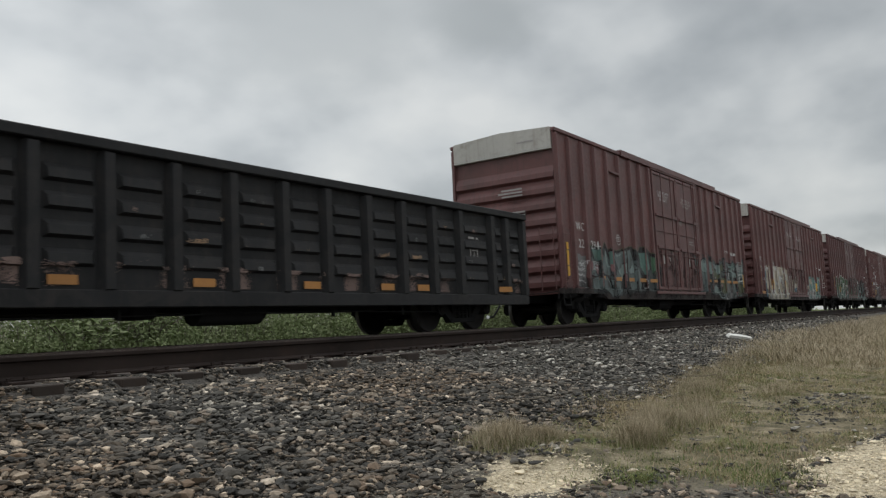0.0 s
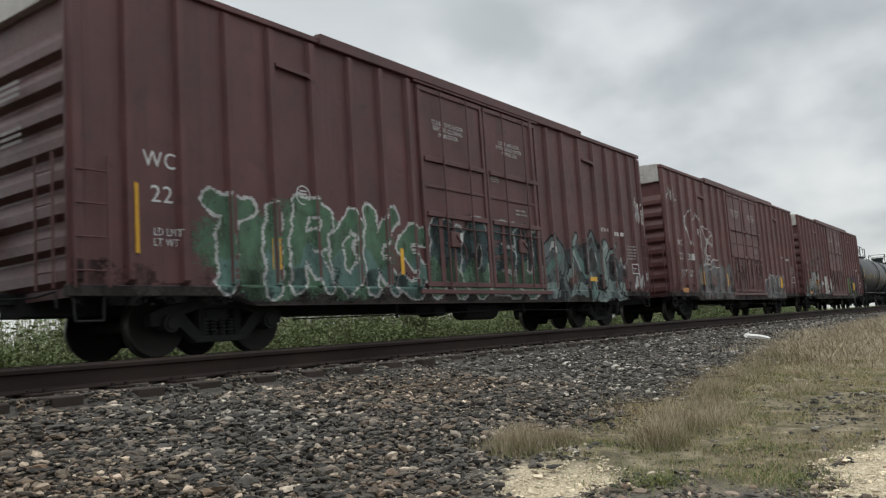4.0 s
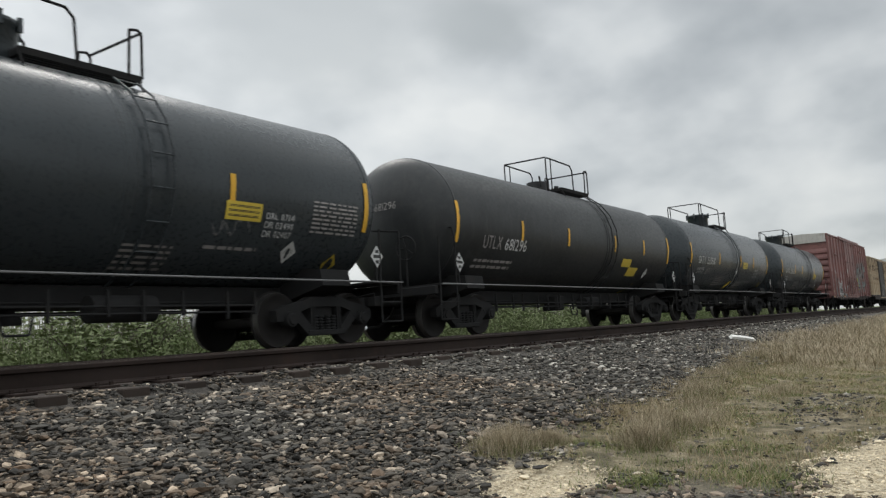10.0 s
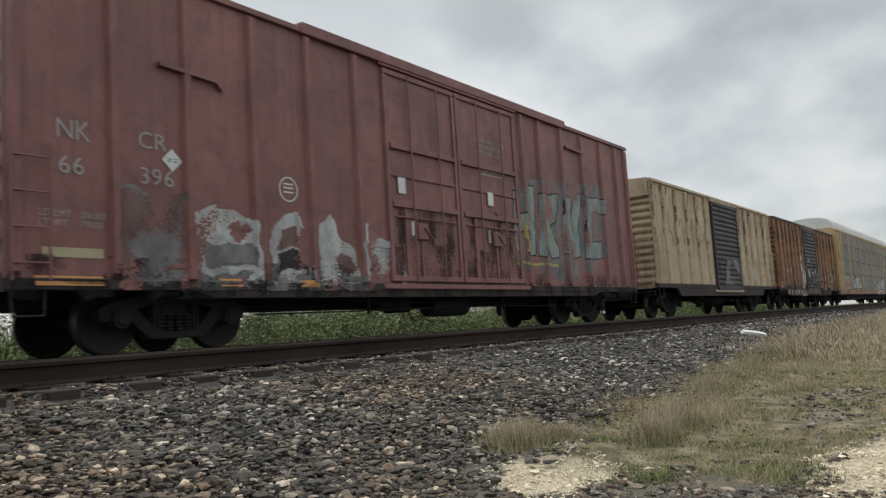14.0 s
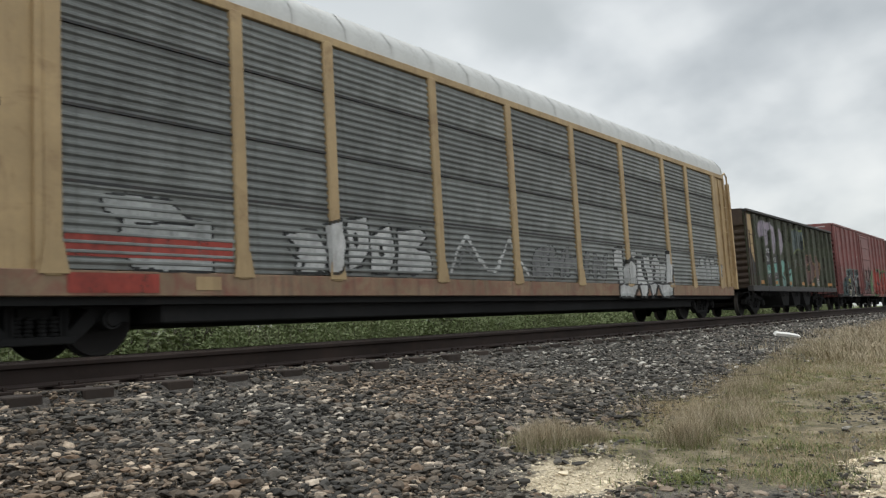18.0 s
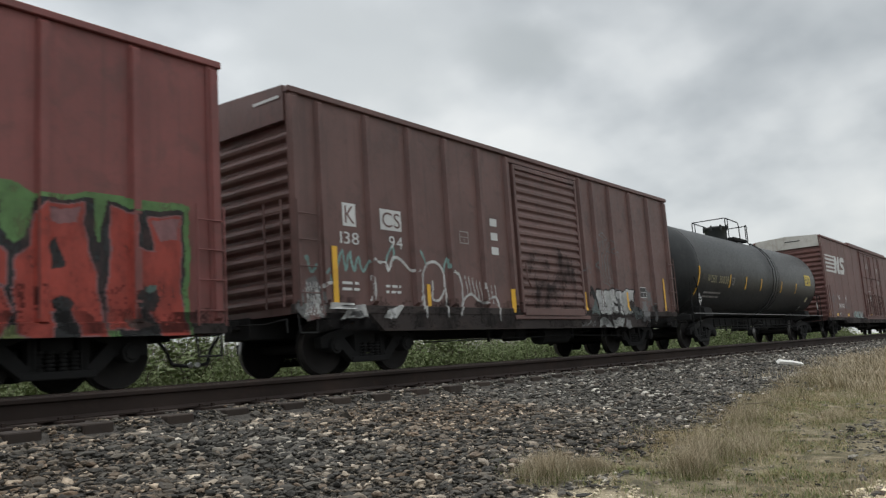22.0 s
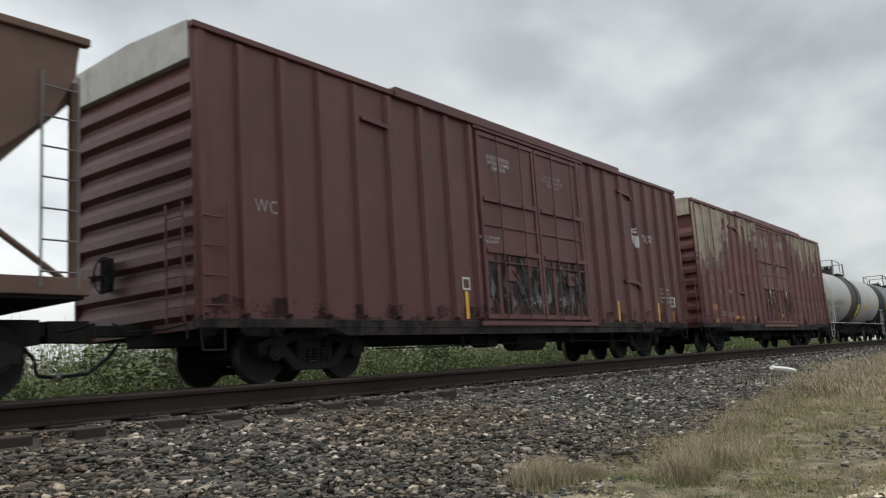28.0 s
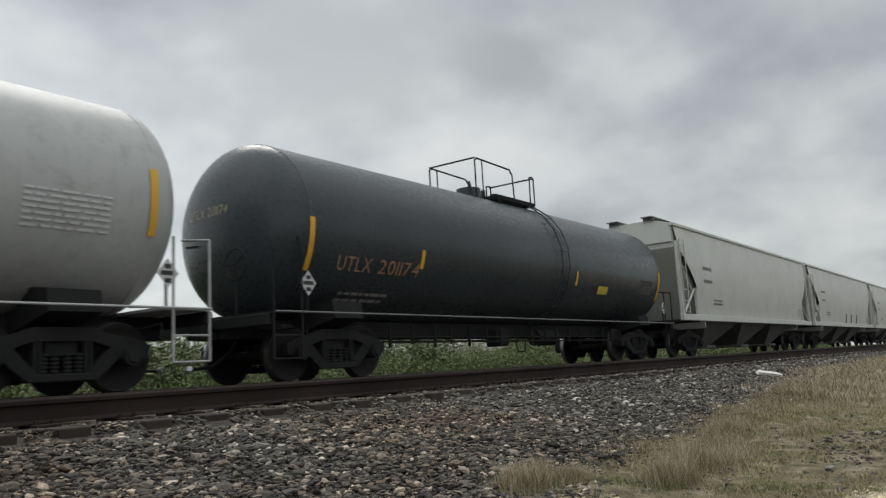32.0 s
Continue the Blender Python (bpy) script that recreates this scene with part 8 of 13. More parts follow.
    t.word("HOBS", 0.1, 0.25, 0.7, 0.28, "grey", "grey", 0.15, edge_w=0.0).stroke([(0.5, 0.3), (0.9, 0.05)], 0.03, "grey").spray(car, dp, br)
    # brown car with framed initials
    ribs = [0.1, 0.67, 1.79, 2.92, 4.02, 5.13, 6.2, 9.5, 10.2, 11.18, 12.44, 13.64, 14.9]
    car, h, mk, dp, br = boxcar("brown boxcar with corrugated door and white-outlined graffiti", 305.7, 320.8, 4.53, "kcs_brown", ribs, [(6.35, 9.2, "corr", 1.0, 4.25, "kcs_brown")], "corr", None, 0.95, (2.0, 12.8, 0.66), 2.1, None, (), 0.55, seed=15)
    o = -h
    end_bars(car, -h - 0.03, [(-1.37, -0.64, 4.35, 1)], "white")
    soot_film(car, dp, br, o, 15.10, [(6.4, 9.2)], 314)
    s = Spray(o + -0.07, o + 5.62, 0.75, 2.19, 45, 0.018, 0.5)
    s.poly([(0.25, 0.69), (0.53, 0.77), (0.67, 0.54), (0.70, 0.15), (0.31, 0.05), (0.06, 0.27), (0.15, 0.49)], "grey")
    s.haze(0.0, 5.68, 0.0, 1.44, "kcs", 0.25, True)
    s.stroke(s.bend([(0.33, 1.02), (0.40, 1.07), (0.46, 0.83), (0.60, 0.94)]), 0.050, "aqua")
    s.stroke(s.bend([(0.73, 0.85), (0.84, 0.92), (0.87, 0.76)]), 0.050, "aqua")
    s.stroke(s.bend([(1.01, 0.90), (1.16, 1.23), (1.23, 0.92), (1.33, 1.21), (1.42, 0.89), (1.54, 1.12), (1.64, 0.91), (1.80, 1.10)]), 0.050, "aqua")
    s.stroke(s.bend([(2.24, 1.14), (2.38, 1.38), (2.44, 1.15)]), 0.050, "aqua")
    s.stroke(s.bend([(3.18, 1.36), (3.28, 1.22), (3.32, 1.10)]), 0.050, "aqua")
    s.stroke(s.bend([(3.85, 1.01), (3.94, 1.27), (4.02, 1.11)]), 0.050, "aqua")
    s.stroke(s.bend([(1.86, 1.12), (2.20, 1.10), (2.28, 0.95), (2.47, 1.20), (2.88, 1.01), (3.17, 1.01)]), 0.050, "chalk")
    s.stroke(s.bend([(3.24, 0.16), (3.18, 0.64), (3.27, 1.02), (3.40, 1.15), (3.80, 1.08), (3.86, 0.50), (3.86, 0.17)]), 0.050, "chalk")
    s.stroke(s.bend([(3.49, 0.78), (3.45, 0.49), (3.64, 0.46), (3.80, 0.63)]), 0.050, "chalk")
    s.stroke(s.bend([(4.07, 1.04), (4.35, 0.97), (4.40, 0.61), (4.32, 0.30)]), 0.050, "chalk")
    s.stroke(s.bend([(4.29, 0.21), (4.42, 0.48), (4.71, 0.58), (5.05, 0.45), (5.38, 0.55), (5.60, 0.48), (5.62, 0.09)]), 0.050, "chalk")
    s.stroke(s.bend([(0.63, 0.61), (0.77, 0.70), (0.91, 0.69)]), 0.050, "chalk")
    s.stroke(s.bend([(0.56, 0.54), (0.53, 0.28), (0.63, 0.15)]), 0.050, "chalk")
    s.stroke(s.bend([(1.80, 0.81), (1.83, 0.59), (1.77, 0.44)]), 0.050, "chalk")
    s.stroke(s.bend([(3.05, 0.40), (3.20, 0.57), (3.15, 0.32)]), 0.050, "chalk")
    s.stroke([(4.54, 0.95), (4.57, 0.59)], 0.025, "chalk")
    s.stroke([(4.66, 0.93), (4.68, 0.57)], 0.025, "chalk")
    s.stroke([(4.78, 0.91), (4.80, 0.55)], 0.025, "chalk")
    s.stroke([(4.90, 0.89), (4.93, 0.53)], 0.025, "chalk")
    s.stroke([(5.02, 0.86), (5.05, 0.50)], 0.025, "chalk")
    s.stroke([(5.15, 0.84), (5.18, 0.48)], 0.025, "chalk")
    s.stroke([(5.28, 0.82), (5.30, 0.45)], 0.025, "chalk")
    s.stroke([(5.41, 0.80), (5.43, 0.43)], 0.025, "chalk")
    s.stroke([(5.54, 0.78), (5.57, 0.40)], 0.025, "chalk")
    s.stroke([(0.23, 0.65), (0.32, 0.27), (0.25, 0.14)], 0.025, "chalk")
    s.stroke([(0.29, 0.66), (0.38, 0.27), (0.31, 0.15)], 0.025, "chalk")
    s.stroke([(0.36, 0.66), (0.43, 0.28), (0.37, 0.15)], 0.025, "chalk")
    s.stroke([(0.42, 0.66), (0.49, 0.28), (0.44, 0.15)], 0.025, "chalk")
    s.stroke([(0.49, 0.67), (0.55, 0.28), (0.50, 0.15)], 0.025, "chalk")
    s.stroke([(0.55, 0.67), (0.61, 0.28), (0.57, 0.15)], 0.025, "chalk")
    s.poly([(1.03, 0.12), (1.19, 0.30), (1.59, 0.35), (1.68, 0.12)], "chalk")
    s.poly([(2.07, 0.14), (2.18, 0.29), (2.60, 0.34), (2.39, 0.12)], "chalk")
    s.poly([(1.19, 0.15), (1.30, 0.23), (1.49, 0.24), (1.57, 0.14)], "grey")
    s.spray(car, dp, br, "white-outlined graffiti with aqua scribble")
    s = Spray(o + 9.98, o + 13.7, 0.8, 1.75, 46).haze(2.6, 3.6, 0.0, 0.85, "grey", 0.55)
    s.poly([(0.04, 0.2), (0.0, 0.82), (2.38, 0.88), (2.2, 0.5), (1.85, 0.2)], "dark").poly([(0.08, 0.23), (0.05, 0.78), (2.3, 0.84), (2.15, 0.5), (1.8, 0.23)], "chalk")
    # black cuts that part the letters
    s.poly([(0.28, 0.78), (0.2, 0.38), (0.55, 0.4)], "dark").stroke([(0.62, 0.76), (0.86, 0.5), (0.82, 0.22)], 0.035, "dark").poly([(0.92, 0.5), (1.5, 0.46), (1.42, 0.22), (1.25, 0.4), (0.95, 0.42)], "dark")
    s.stroke([(1.12, 0.85), (1.14, 0.2)], 0.05, "grey").blob(2.05, 0.35, 0.22, 0.2, "dark").blob(2.3, 0.25, 0.3, 0.18, "dusk").haze(0.1, 2.2, 0.2, 0.8, "silver", 0.35)
    s.spray(car, dp, br, "white block graffiti with black cuts")
    s = Spray(o + 9.5, o + 10.05, 0.95, 1.7, 147).stroke([(0.1, 0.5), (0.25, 0.65), (0.5, 0.4)], 0.16, "dark").poly([(0.05, 0.05), (0.5, 0.4), (0.5, 0.02)], "slate")
    s.spray(car, dp, br, "black and slate end of the graffiti")
    # a tall looping drawing in thin white line
    s = Spray(o + 9.95, o + 11.6, 1.7, 3.2, 47, 0.02)
    for k in range(5):
        x = 0.26 + 0.16 * k
        s.stroke(s.bend([(x + 0.04, 0.95), (x - 0.05, 0.7), (x, 0.35), (x + 0.12, 0.18 - 0.02 * k), (x + 0.16, 0.45), (x + 0.12, 0.85)]), 0.022, "grey")
    for pts in ([(0.25, 1.2), (0.2, 1.0), (0.36, 1.0), (0.4, 1.2), (0.45, 1.0), (0.55, 1.15), (0.42, 1.1)], [(0.6, 0.85), (0.68, 1.2), (0.8, 0.95), (0.95, 1.18), (1.05, 1.1), (0.85, 0.98), (1.0, 0.9)],
                [(0.5, 1.34), (0.75, 1.27), (0.98, 1.32), (0.75, 1.4), (0.5, 1.34)], [(1.15, 1.25), (1.2, 1.1), (1.12, 0.95), (1.3, 0.8), (1.5, 0.95), (1.55, 0.8)], [(0.3, 0.15), (0.7, 0.08), (1.0, 0.0)], [(0.1, 1.0), (0.15, 0.85), (0.08, 0.9)]):
        s.stroke(s.bend(pts), 0.024, "grey")
    s.spray(car, dp, br, "tall looping drawing in thin pale line")
    s = Spray(o + 9.2, o + 9.95, 1.95, 2.4, 148, 0.02).tag(0.1, 0.15, 0.5, 0.15, "grey", 0.025, 12).stroke([(0.05, 0.05), (0.2, 0.2)], 0.02, "grey").stroke([(0.5, 0.2), (0.64, 0.18), (0.58, 0.05)], 0.02, "grey")
    s.spray(car, dp, br, "small spiky pale tag")
    s = Spray(o + 9.0, o + 12.4, 0.62, 0.92, 149).poly([(1.0, 0.05), (0.95, 0.26), (1.45, 0.26), (1.7, 0.05)], "silver").poly([(1.8, 0.05), (1.7, 0.26), (2.4, 0.26), (2.3, 0.05)], "silver").poly([(2.45, 0.05), (2.5, 0.26), (2.75, 0.26), (2.8, 0.05)], "grey")
    s.tag(0.05, 0.05, 0.8, 0.18, "grey", 0.03, 12).spray(car, dp, br, "white graffiti running down onto the sill")
    mk.rect("stencil_board", o + 12.62, o + 13.05, 1.46, 1.76, "black_letter", "black test stencil board", 0.008)
    mk.stencil_box(o + 12.62, o + 13.05, 1.46, 1.76, 0.02)
    for x, za, zb in ((9.37, 1.08, 1.53), (11.8, 1.09, 1.59), (14.35, 1.11, 2.06)):
        mk.reflector(o + x, za, zb, 0.1)
    for a, b, z0, z1 in ((1.13, 1.44, 2.4, 2.79), (2.05, 2.61, 2.42, 2.79)):
        mk.rect("initial_board", o + a, o + b, z0, z1, "white", "white painted emblem board", 0.006)
        mk.text("K" if b - a < 0.4 else "CS", o + a + 0.05, o + b - 0.04, z0 + 0.05, z1 - 0.05, "kcs_brown")
    mk.text("138", o + 1.05, o + 1.49, 2.1, 2.3)
    mk.text("94", o + 2.25, o + 2.61, 2.1, 2.32)
    mk.bars(o + 1.05, o + 1.45, 1.3, 1.5, 2, "white", 2)
    mk.bars(o + 2.1, o + 2.5, 1.28, 1.48, 2, "white", 3)
    mk.stencil_box(o + 4.35, o + 4.65, 2.35, 2.6, 0.02, "grey_letter")
    for z in (2.2, 2.5, 2.8):
        mk.rect("paper", o + 5.45, o + 5.7, z, z + 0.16, "white", "pasted white paper", 0.01)
    mk.reflector(o + 0.9, 1.12, 2.04, 0.12)
    mk.reflector(o + 3.28, 1.1, 1.5, 0.1)
    mk.reflector(o + 6.1, 1.0, 1.5, 0.08)
    mk.flat_reflector(o + 0.7, o + 1.3, 0.72 + 0.3, 1.12 + 0.0, "white")


M["beige_letter"] = surface("faded_beige_lettering", (0.34, 0.27, 0.24), 0.7, vary=0.25)
M["p_kcs"] = M["kcs_brown"]


def last_boxcars():
    # long brown car with smooth sides
    ribs = []
    car, h, mk, dp, br = boxcar("long brown high-cube boxcar with white emblem and smooth sides", 340.7, 365.6, 5.16, "ns_brown", ribs,
                                [(9.6, 12.6, "plug", 1.05, 4.85, "ns_brown", True), (12.68, 15.75, "plug", 1.05, 4.85, "ns_brown")], "corr", "cream_end", 0.86, (4.0, 21.0, 0.70), 2.9, (6.4, 18.1), (), 1.0, seed=16, ladders=True)
    o = -h
    end_bars(car, -h - 0.03, [(-0.6, 0.3, 4.95, 1)], "black_letter")
    soot_film(car, dp, br, o, 24.90, [(9.6, 12.6), (12.7, 15.7)], 315)
    for u in (0.55, 2.37, 4.0, 5.68, 7.52, 9.2, 16.0, 17.65, 19.4, 21.4, 23.3):
        part("panel_seam", MB().box(o + u - 0.012, o + u + 0.012, -1.506, -1.5, 1.0, 5.05), M["ns_brown"], car)
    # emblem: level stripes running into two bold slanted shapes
    e = Spray(o + 0.7, o + 5.3, 3.28, 4.3, 50, 0.02, 0.0)
    for i in range(5):
        z = 0.07 + i * 0.195
        e.poly([(0.02, z), (2.02 + 0.05 * i, z), (2.06 + 0.05 * i, z + 0.10), (0.02, z + 0.10)], "emblem")
    e.poly([(1.90, 0.05), (2.30, 0.05), (2.52, 0.62), (2.66, 0.05), (3.02, 0.05), (3.28, 0.97), (2.90, 0.97), (2.72, 0.45), (2.58, 0.97), (2.12, 0.97)], "emblem")
    e.stroke([(4.36, 0.84), (4.2, 0.86), (3.66, 0.85), (3.50, 0.72), (3.62, 0.56), (4.05, 0.48), (4.22, 0.34), (4.06, 0.18), (3.5, 0.16), (3.2, 0.17)], 0.235, "emblem")
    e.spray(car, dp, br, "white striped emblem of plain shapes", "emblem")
    mk.text("NS", o + 2.49, o + 2.99, 1.93, 2.17, "white")
    mk.text("488112", o + 2.49, o + 3.87, 1.49, 1.73, "white")
    mk.block(["LD LMT", "LT WT "], o + 2.49, o + 2.86, 1.03, 1.26)
    mk.block(["107100", "111900"], o + 2.95, o + 3.24, 1.03, 1.26, "grey_letter")
    mk.ring(o + 4.4, 1.99, 0.17)
    s = Spray(o + 0.3, o + 5.0, 1.05, 2.3, 151)
    for cx, cz, rx, rz in ((0.55, 0.65, 0.35, 0.5), (1.35, 0.6, 0.4, 0.5), (2.2, 0.75, 0.3, 0.45), (3.3, 0.5, 0.35, 0.5)):
        s.stroke([(cx + rx * math.cos(a * 0.45), cz + rz * math.sin(a * 0.45)) for a in range(13)], 0.035, "grey")
    s.spray(car, dp, br, "faint pale bubble outline")
    mk.rect("paint_patch", o + 0.02, o + 0.42, 4.62, 5.03, "cream_end", "pale paint patch", 0.004)
    mk.rect("paint_patch", o + 24.62, o + 25.08, 4.62, 5.03, "cream_end", "pale paint patch", 0.004)
    for x in (-0.0, 1.69, 4.32, 10.6, 15.9, 18.6, 21.6, 24.1):
        mk.flat_reflector(o + x + 0.05, o + x + 0.5, 1.06, 1.2, "reflector")
    mk.flat_reflector(o + 0.1, o + 0.55, 1.15, 1.4, "orange_mark")
    mk.flat_reflector(o + 24.5, o + 25.0, 1.0, 1.24, "orange_mark")
    mk.block(["CLOSE, LOCK DOORS", "BEFORE MOVING CAR"], o + 10.75, o + 11.8, 3.95, 4.28)
    mk.block(["CLOSE AND LOCK", "DOORS BEFORE", "MOVING CAR"], o + 14.35, o + 15.1, 3.85, 4.2)
    mk.bars(o + 14.5, o + 15.1, 3.15, 3.35, 3, "white", 4)
    mk.bars(o + 10.9, o + 11.9, 2.55, 2.62, 1, "white", 6)
    for x, z in ((11.15, 2.0), (13.85, 1.85), (14.25, 1.8)):
        mk.rect("tag", o + x, o + x + 0.2, z, z + 0.25, "white", "pale paper tag", 0.03)
    mk.stencil_box(o + 22.35, o + 22.85, 1.35, 1.7, 0.025)
    mk.bars(o + 23.3, o + 23.95, 1.3, 2.15, 7, "white", 7)
    mk.text("B13R", o + 23.3, o + 23.6, 1.1, 1.2, "white")
    mk.rect("hatch", o + 21.2, o + 21.85, 1.55, 1.95, "dark_door", "dark small plate", 0.01)
    s = Spray(o + 0.5, o + 5.6, 1.1, 2.4, 51).tag(0.1, 0.4, 1.0, 0.8, "grey", 0.04, 9).tag(1.0, 0.0, 0.7, 1.1, "grey", 0.03, 9).tag(3.6, 0.3, 1.3, 0.6, "grey", 0.04, 10)
    s.spray(car, dp, br, "faint grey scrawl")
    s = Spray(o + 5.9, o + 8.7, 0.98, 1.38, 52).blob(1.4, 0.15, 1.35, 0.2, "aqua").word("AVIEW", 0.1, 0.04, 2.5, 0.3, "silver", "sky", 0.4, edge_w=0.02).haze(0, 2.8, 0, 0.4, "nsb", 0.15)
    s.spray(car, dp, br, "pale aqua graffiti strip")
    s = Spray(o + 15.9, o + 21.5, 0.95, 2.5, 53)
    s.word("OSEO", 0.2, 0.1, 4.2, 0.85, "nsb", "dark", 0.3, edge_w=0.035).blob(1.9, 0.9, 0.22, 0.42, "worn").blob(1.9, 0.9, 0.15, 0.32, "nsb")
    s.stroke([(0.9, 0.25), (0.9, 0.95)], 0.05, "chalk").stroke([(0.7, 0.5), (0.9, 0.25), (1.1, 0.5)], 0.05, "chalk")
    s.tag(0.3, 1.1, 2.2, 0.35, "grey", 0.04, 9).tag(3.6, 1.1, 1.2, 0.4, "grey", 0.04, 9)
    s.spray(car, dp, br, "dark worn graffiti with a white arrow")
    s = Spray(o + 18.7, o + 24.8, 1.0, 2.3, 54).tag(0.0, 0.5, 1.8, 0.5, "grey", 0.05, 10).tag(5.0, 0.2, 0.9, 0.9, "grey", 0.04, 11)
    s.spray(car, dp, br, "pale scrawl")
    # deep red car with shield emblem
    car, h, mk, dp, br = boxcar("deep red boxcar with black door graffiti and white shield", 385.2, 403.3, 5.17, "up_red", [r * 18.1 / 18.35 for r in WC_RIBS],
                                [(6.95, 9.25, "plug", 0.98, 4.95, "up_red", True), (9.29, 11.6, "plug", 0.98, 4.95, "up_red")], "step", "cream_end", 0.80, (2.9, 15.2, 0.68), 2.58, (4.35, 13.9), [(13.75, 14.5, 4.6), (13.75, 14.6, 2.1), (3.42, 4.2, 4.48)], 1.0, seed=17)
    o = -h
    soot_film(car, dp, br, o, 18.10, [(7.0, 9.2), (9.3, 11.6)], 311)
    mk.block(["CLOSE THIS DOOR", "BEFORE CLOSING", "MAIN DOOR"], o + 7.3, o + 8.2, 4.15, 4.5)
    mk.block(["CLOSE AND LOCK", "BOTH DOORS BEFORE", "MOVING CAR"], o + 9.6, o + 10.6, 4.1, 4.42, "grey_letter")
    mk.block(["DO NOT OPEN FURTHER", "THAN OTHER DOOR"], o + 6.9, o + 7.6, 2.55, 2.72)
    e = Spray(o + 14.5, o + 15.04, 3.02, 3.64, 155, 0.012, 0.0)
    edge = [(0.05, 0.57), (0.27, 0.61), (0.49, 0.57), (0.51, 0.4), (0.46, 0.18), (0.27, 0.02), (0.08, 0.18), (0.03, 0.4)]
    e.poly(edge, "emblem").poly([(0.27 + (x - 0.27) * 0.84, 0.32 + (z - 0.32) * 0.86) for x, z in edge], "upred")
    e.poly([(0.07, 0.38), (0.47, 0.38), (0.42, 0.2), (0.27, 0.07), (0.12, 0.2)], "emblem")
    for i in range(5):
        e.stroke([(0.13 + i * 0.07, 0.1), (0.13 + i * 0.07, 0.36)], 0.018, "upred")
    e.poly([(0.12, 0.47), (0.42, 0.47), (0.42, 0.52), (0.12, 0.52)], "emblem").spray(car, dp, br, "white shield emblem of plain shapes", "shield")
    mk.block(["BUILDING", "AMERICA"], o + 15.25, o + 15.95, 3.25, 3.5)
    s = Spray(o + 6.9, o + 11.6, 1.0, 2.4, 55).word("MAOGN", 0.1, 0.15, 4.4, 1.1, "dark", "buff", 0.45, shine="grey", edge_w=0.03).haze(0.2, 4.5, 0.3, 0.5, "silver", 0.15)
    s.spray(car, dp, br, "black block graffiti")
    for x in (6.3, 11.5, 13.23, 15.95):
        mk.reflector(o + x, 0.98, 1.52, 0.11)
    for x in (6.3, 11.55):
        mk.stencil_box(o + x - 0.12, o + x + 0.14, 1.55, 1.8, 0.035, "white", False)
    mk.stencil_box(o + 16.9, o + 17.2, 1.42, 1.72)
    mk.bars(o + 16.2, o + 16.9, 1.5, 2.0, 4, "grey_letter", 8)
    mk.rect("decal", o + 17.0, o + 17.4, 0.98, 1.3, "orange_mark", "worn orange decal", 0.006)
    mk.text("WC", o + 1.06, o + 1.5, 2.52, 2.72, "grey_letter")
    # flaking red car, paint gone to primer along the top
    car, h, mk, dp, br = boxcar("red boxcar whose paint flakes to cream primer along the top", 404.8, 423.0, 5.17, "fb_red", [0.12, 0.91, 1.71, 2.42, 3.15, 3.88, 4.69, 5.44, 6.23, 6.95, 11.75, 12.45, 13.45, 14.3, 15.1, 15.9, 16.6, 17.35, 18.08],
                                [(7.13, 9.4, "plug", 0.98, 4.95, "fb_red", True), (9.45, 11.6, "plug", 0.98, 4.95, "fb_red")], "step", "fb_cream", 0.82, (3.1, 15.9, 0.70), 2.58, (4.62, 14.2), [(3.6, 4.5, 4.6), (3.9, 4.6, 2.15)], 1.0, seed=18)
    o = -h
    soot_film(car, dp, br, o, 18.20, [(7.1, 9.4), (9.5, 11.6)], 312)
    rng = random.Random(77)
    s = Spray(o + 0.0, o + 18.2, 2.3, 5.04, 56, 0.03)
    for i in range(150):
        x = rng.uniform(0.05, 18.1)
        big = 1.0 if x < 3.6 or x > 14.2 else 0.55
        if 6.9 < x < 11.8:
            continue
        z = 2.74 - rng.uniform(0.4, 1.9) * big
        w = rng.uniform(0.04, 0.2) * (1.6 if x < 3.0 else 0.85)
        if x > 11.8:
            w *= 0.7
        edge = np.abs(s.gx - x + 0.04 * np.sin(s.gz * 5 + i)) + s.fuzz
        s.fill((edge < w * (0.5 + 1.4 * np.clip((s.gz - z + 0.5) / 1.2, 0, 1))) & (s.gz > z - 0.45 + s.fuzz * 9) & (s.g == 0), "worn")
        s.fill((edge < w * (0.35 + 0.65 * np.clip((s.gz - z) / 1.2, 0, 1))) & (s.gz > z + s.fuzz * 5), "primer")
    s.fill((s.gx < 0.85 + s.fuzz * 9) & (s.gz > 0.75 + 0.3 * np.sin(s.gx * 13) + s.fuzz * 9), "primer")
    s.spray(car, dp, br, "cream primer where paint has flaked")
    mk.text("CH", o + 1.2, o + 1.56, 2.44, 2.63, "grey_letter")
    mk.text("10", o + 1.22, o + 1.49, 1.98, 2.17, "grey_letter")
    mk.text("TT", o + 1.94, o + 2.29, 2.4, 2.58, "grey_letter")
    mk.text("11", o + 1.98, o + 2.15, 1.98, 2.2, "grey_letter")
    mk.text("93", o + 2.81, o + 3.11, 2.0, 2.18, "grey_letter")
    mk.rect("decal", o + 1.1, o + 1.6, 1.42, 1.62, "orange_mark", "worn orange decal", 0.006)
    mk.rect("decal", o + 1.12, o + 1.62, 0.98, 1.12, "orange_mark", "worn orange decal", 0.006)
    mk.bars(o + 1.95, o + 2.35, 1.2, 1.4, 2, "grey_letter", 3)
    mk.bars(o + 2.75, o + 3.1, 1.15, 1.35, 3, "grey_letter", 4)
    for x in (3.39, 4.1, 5.58, 13.5, 15.2):
        mk.flat_reflector(o + x, o + x + 0.42, 1.12, 1.23, "orange_mark")
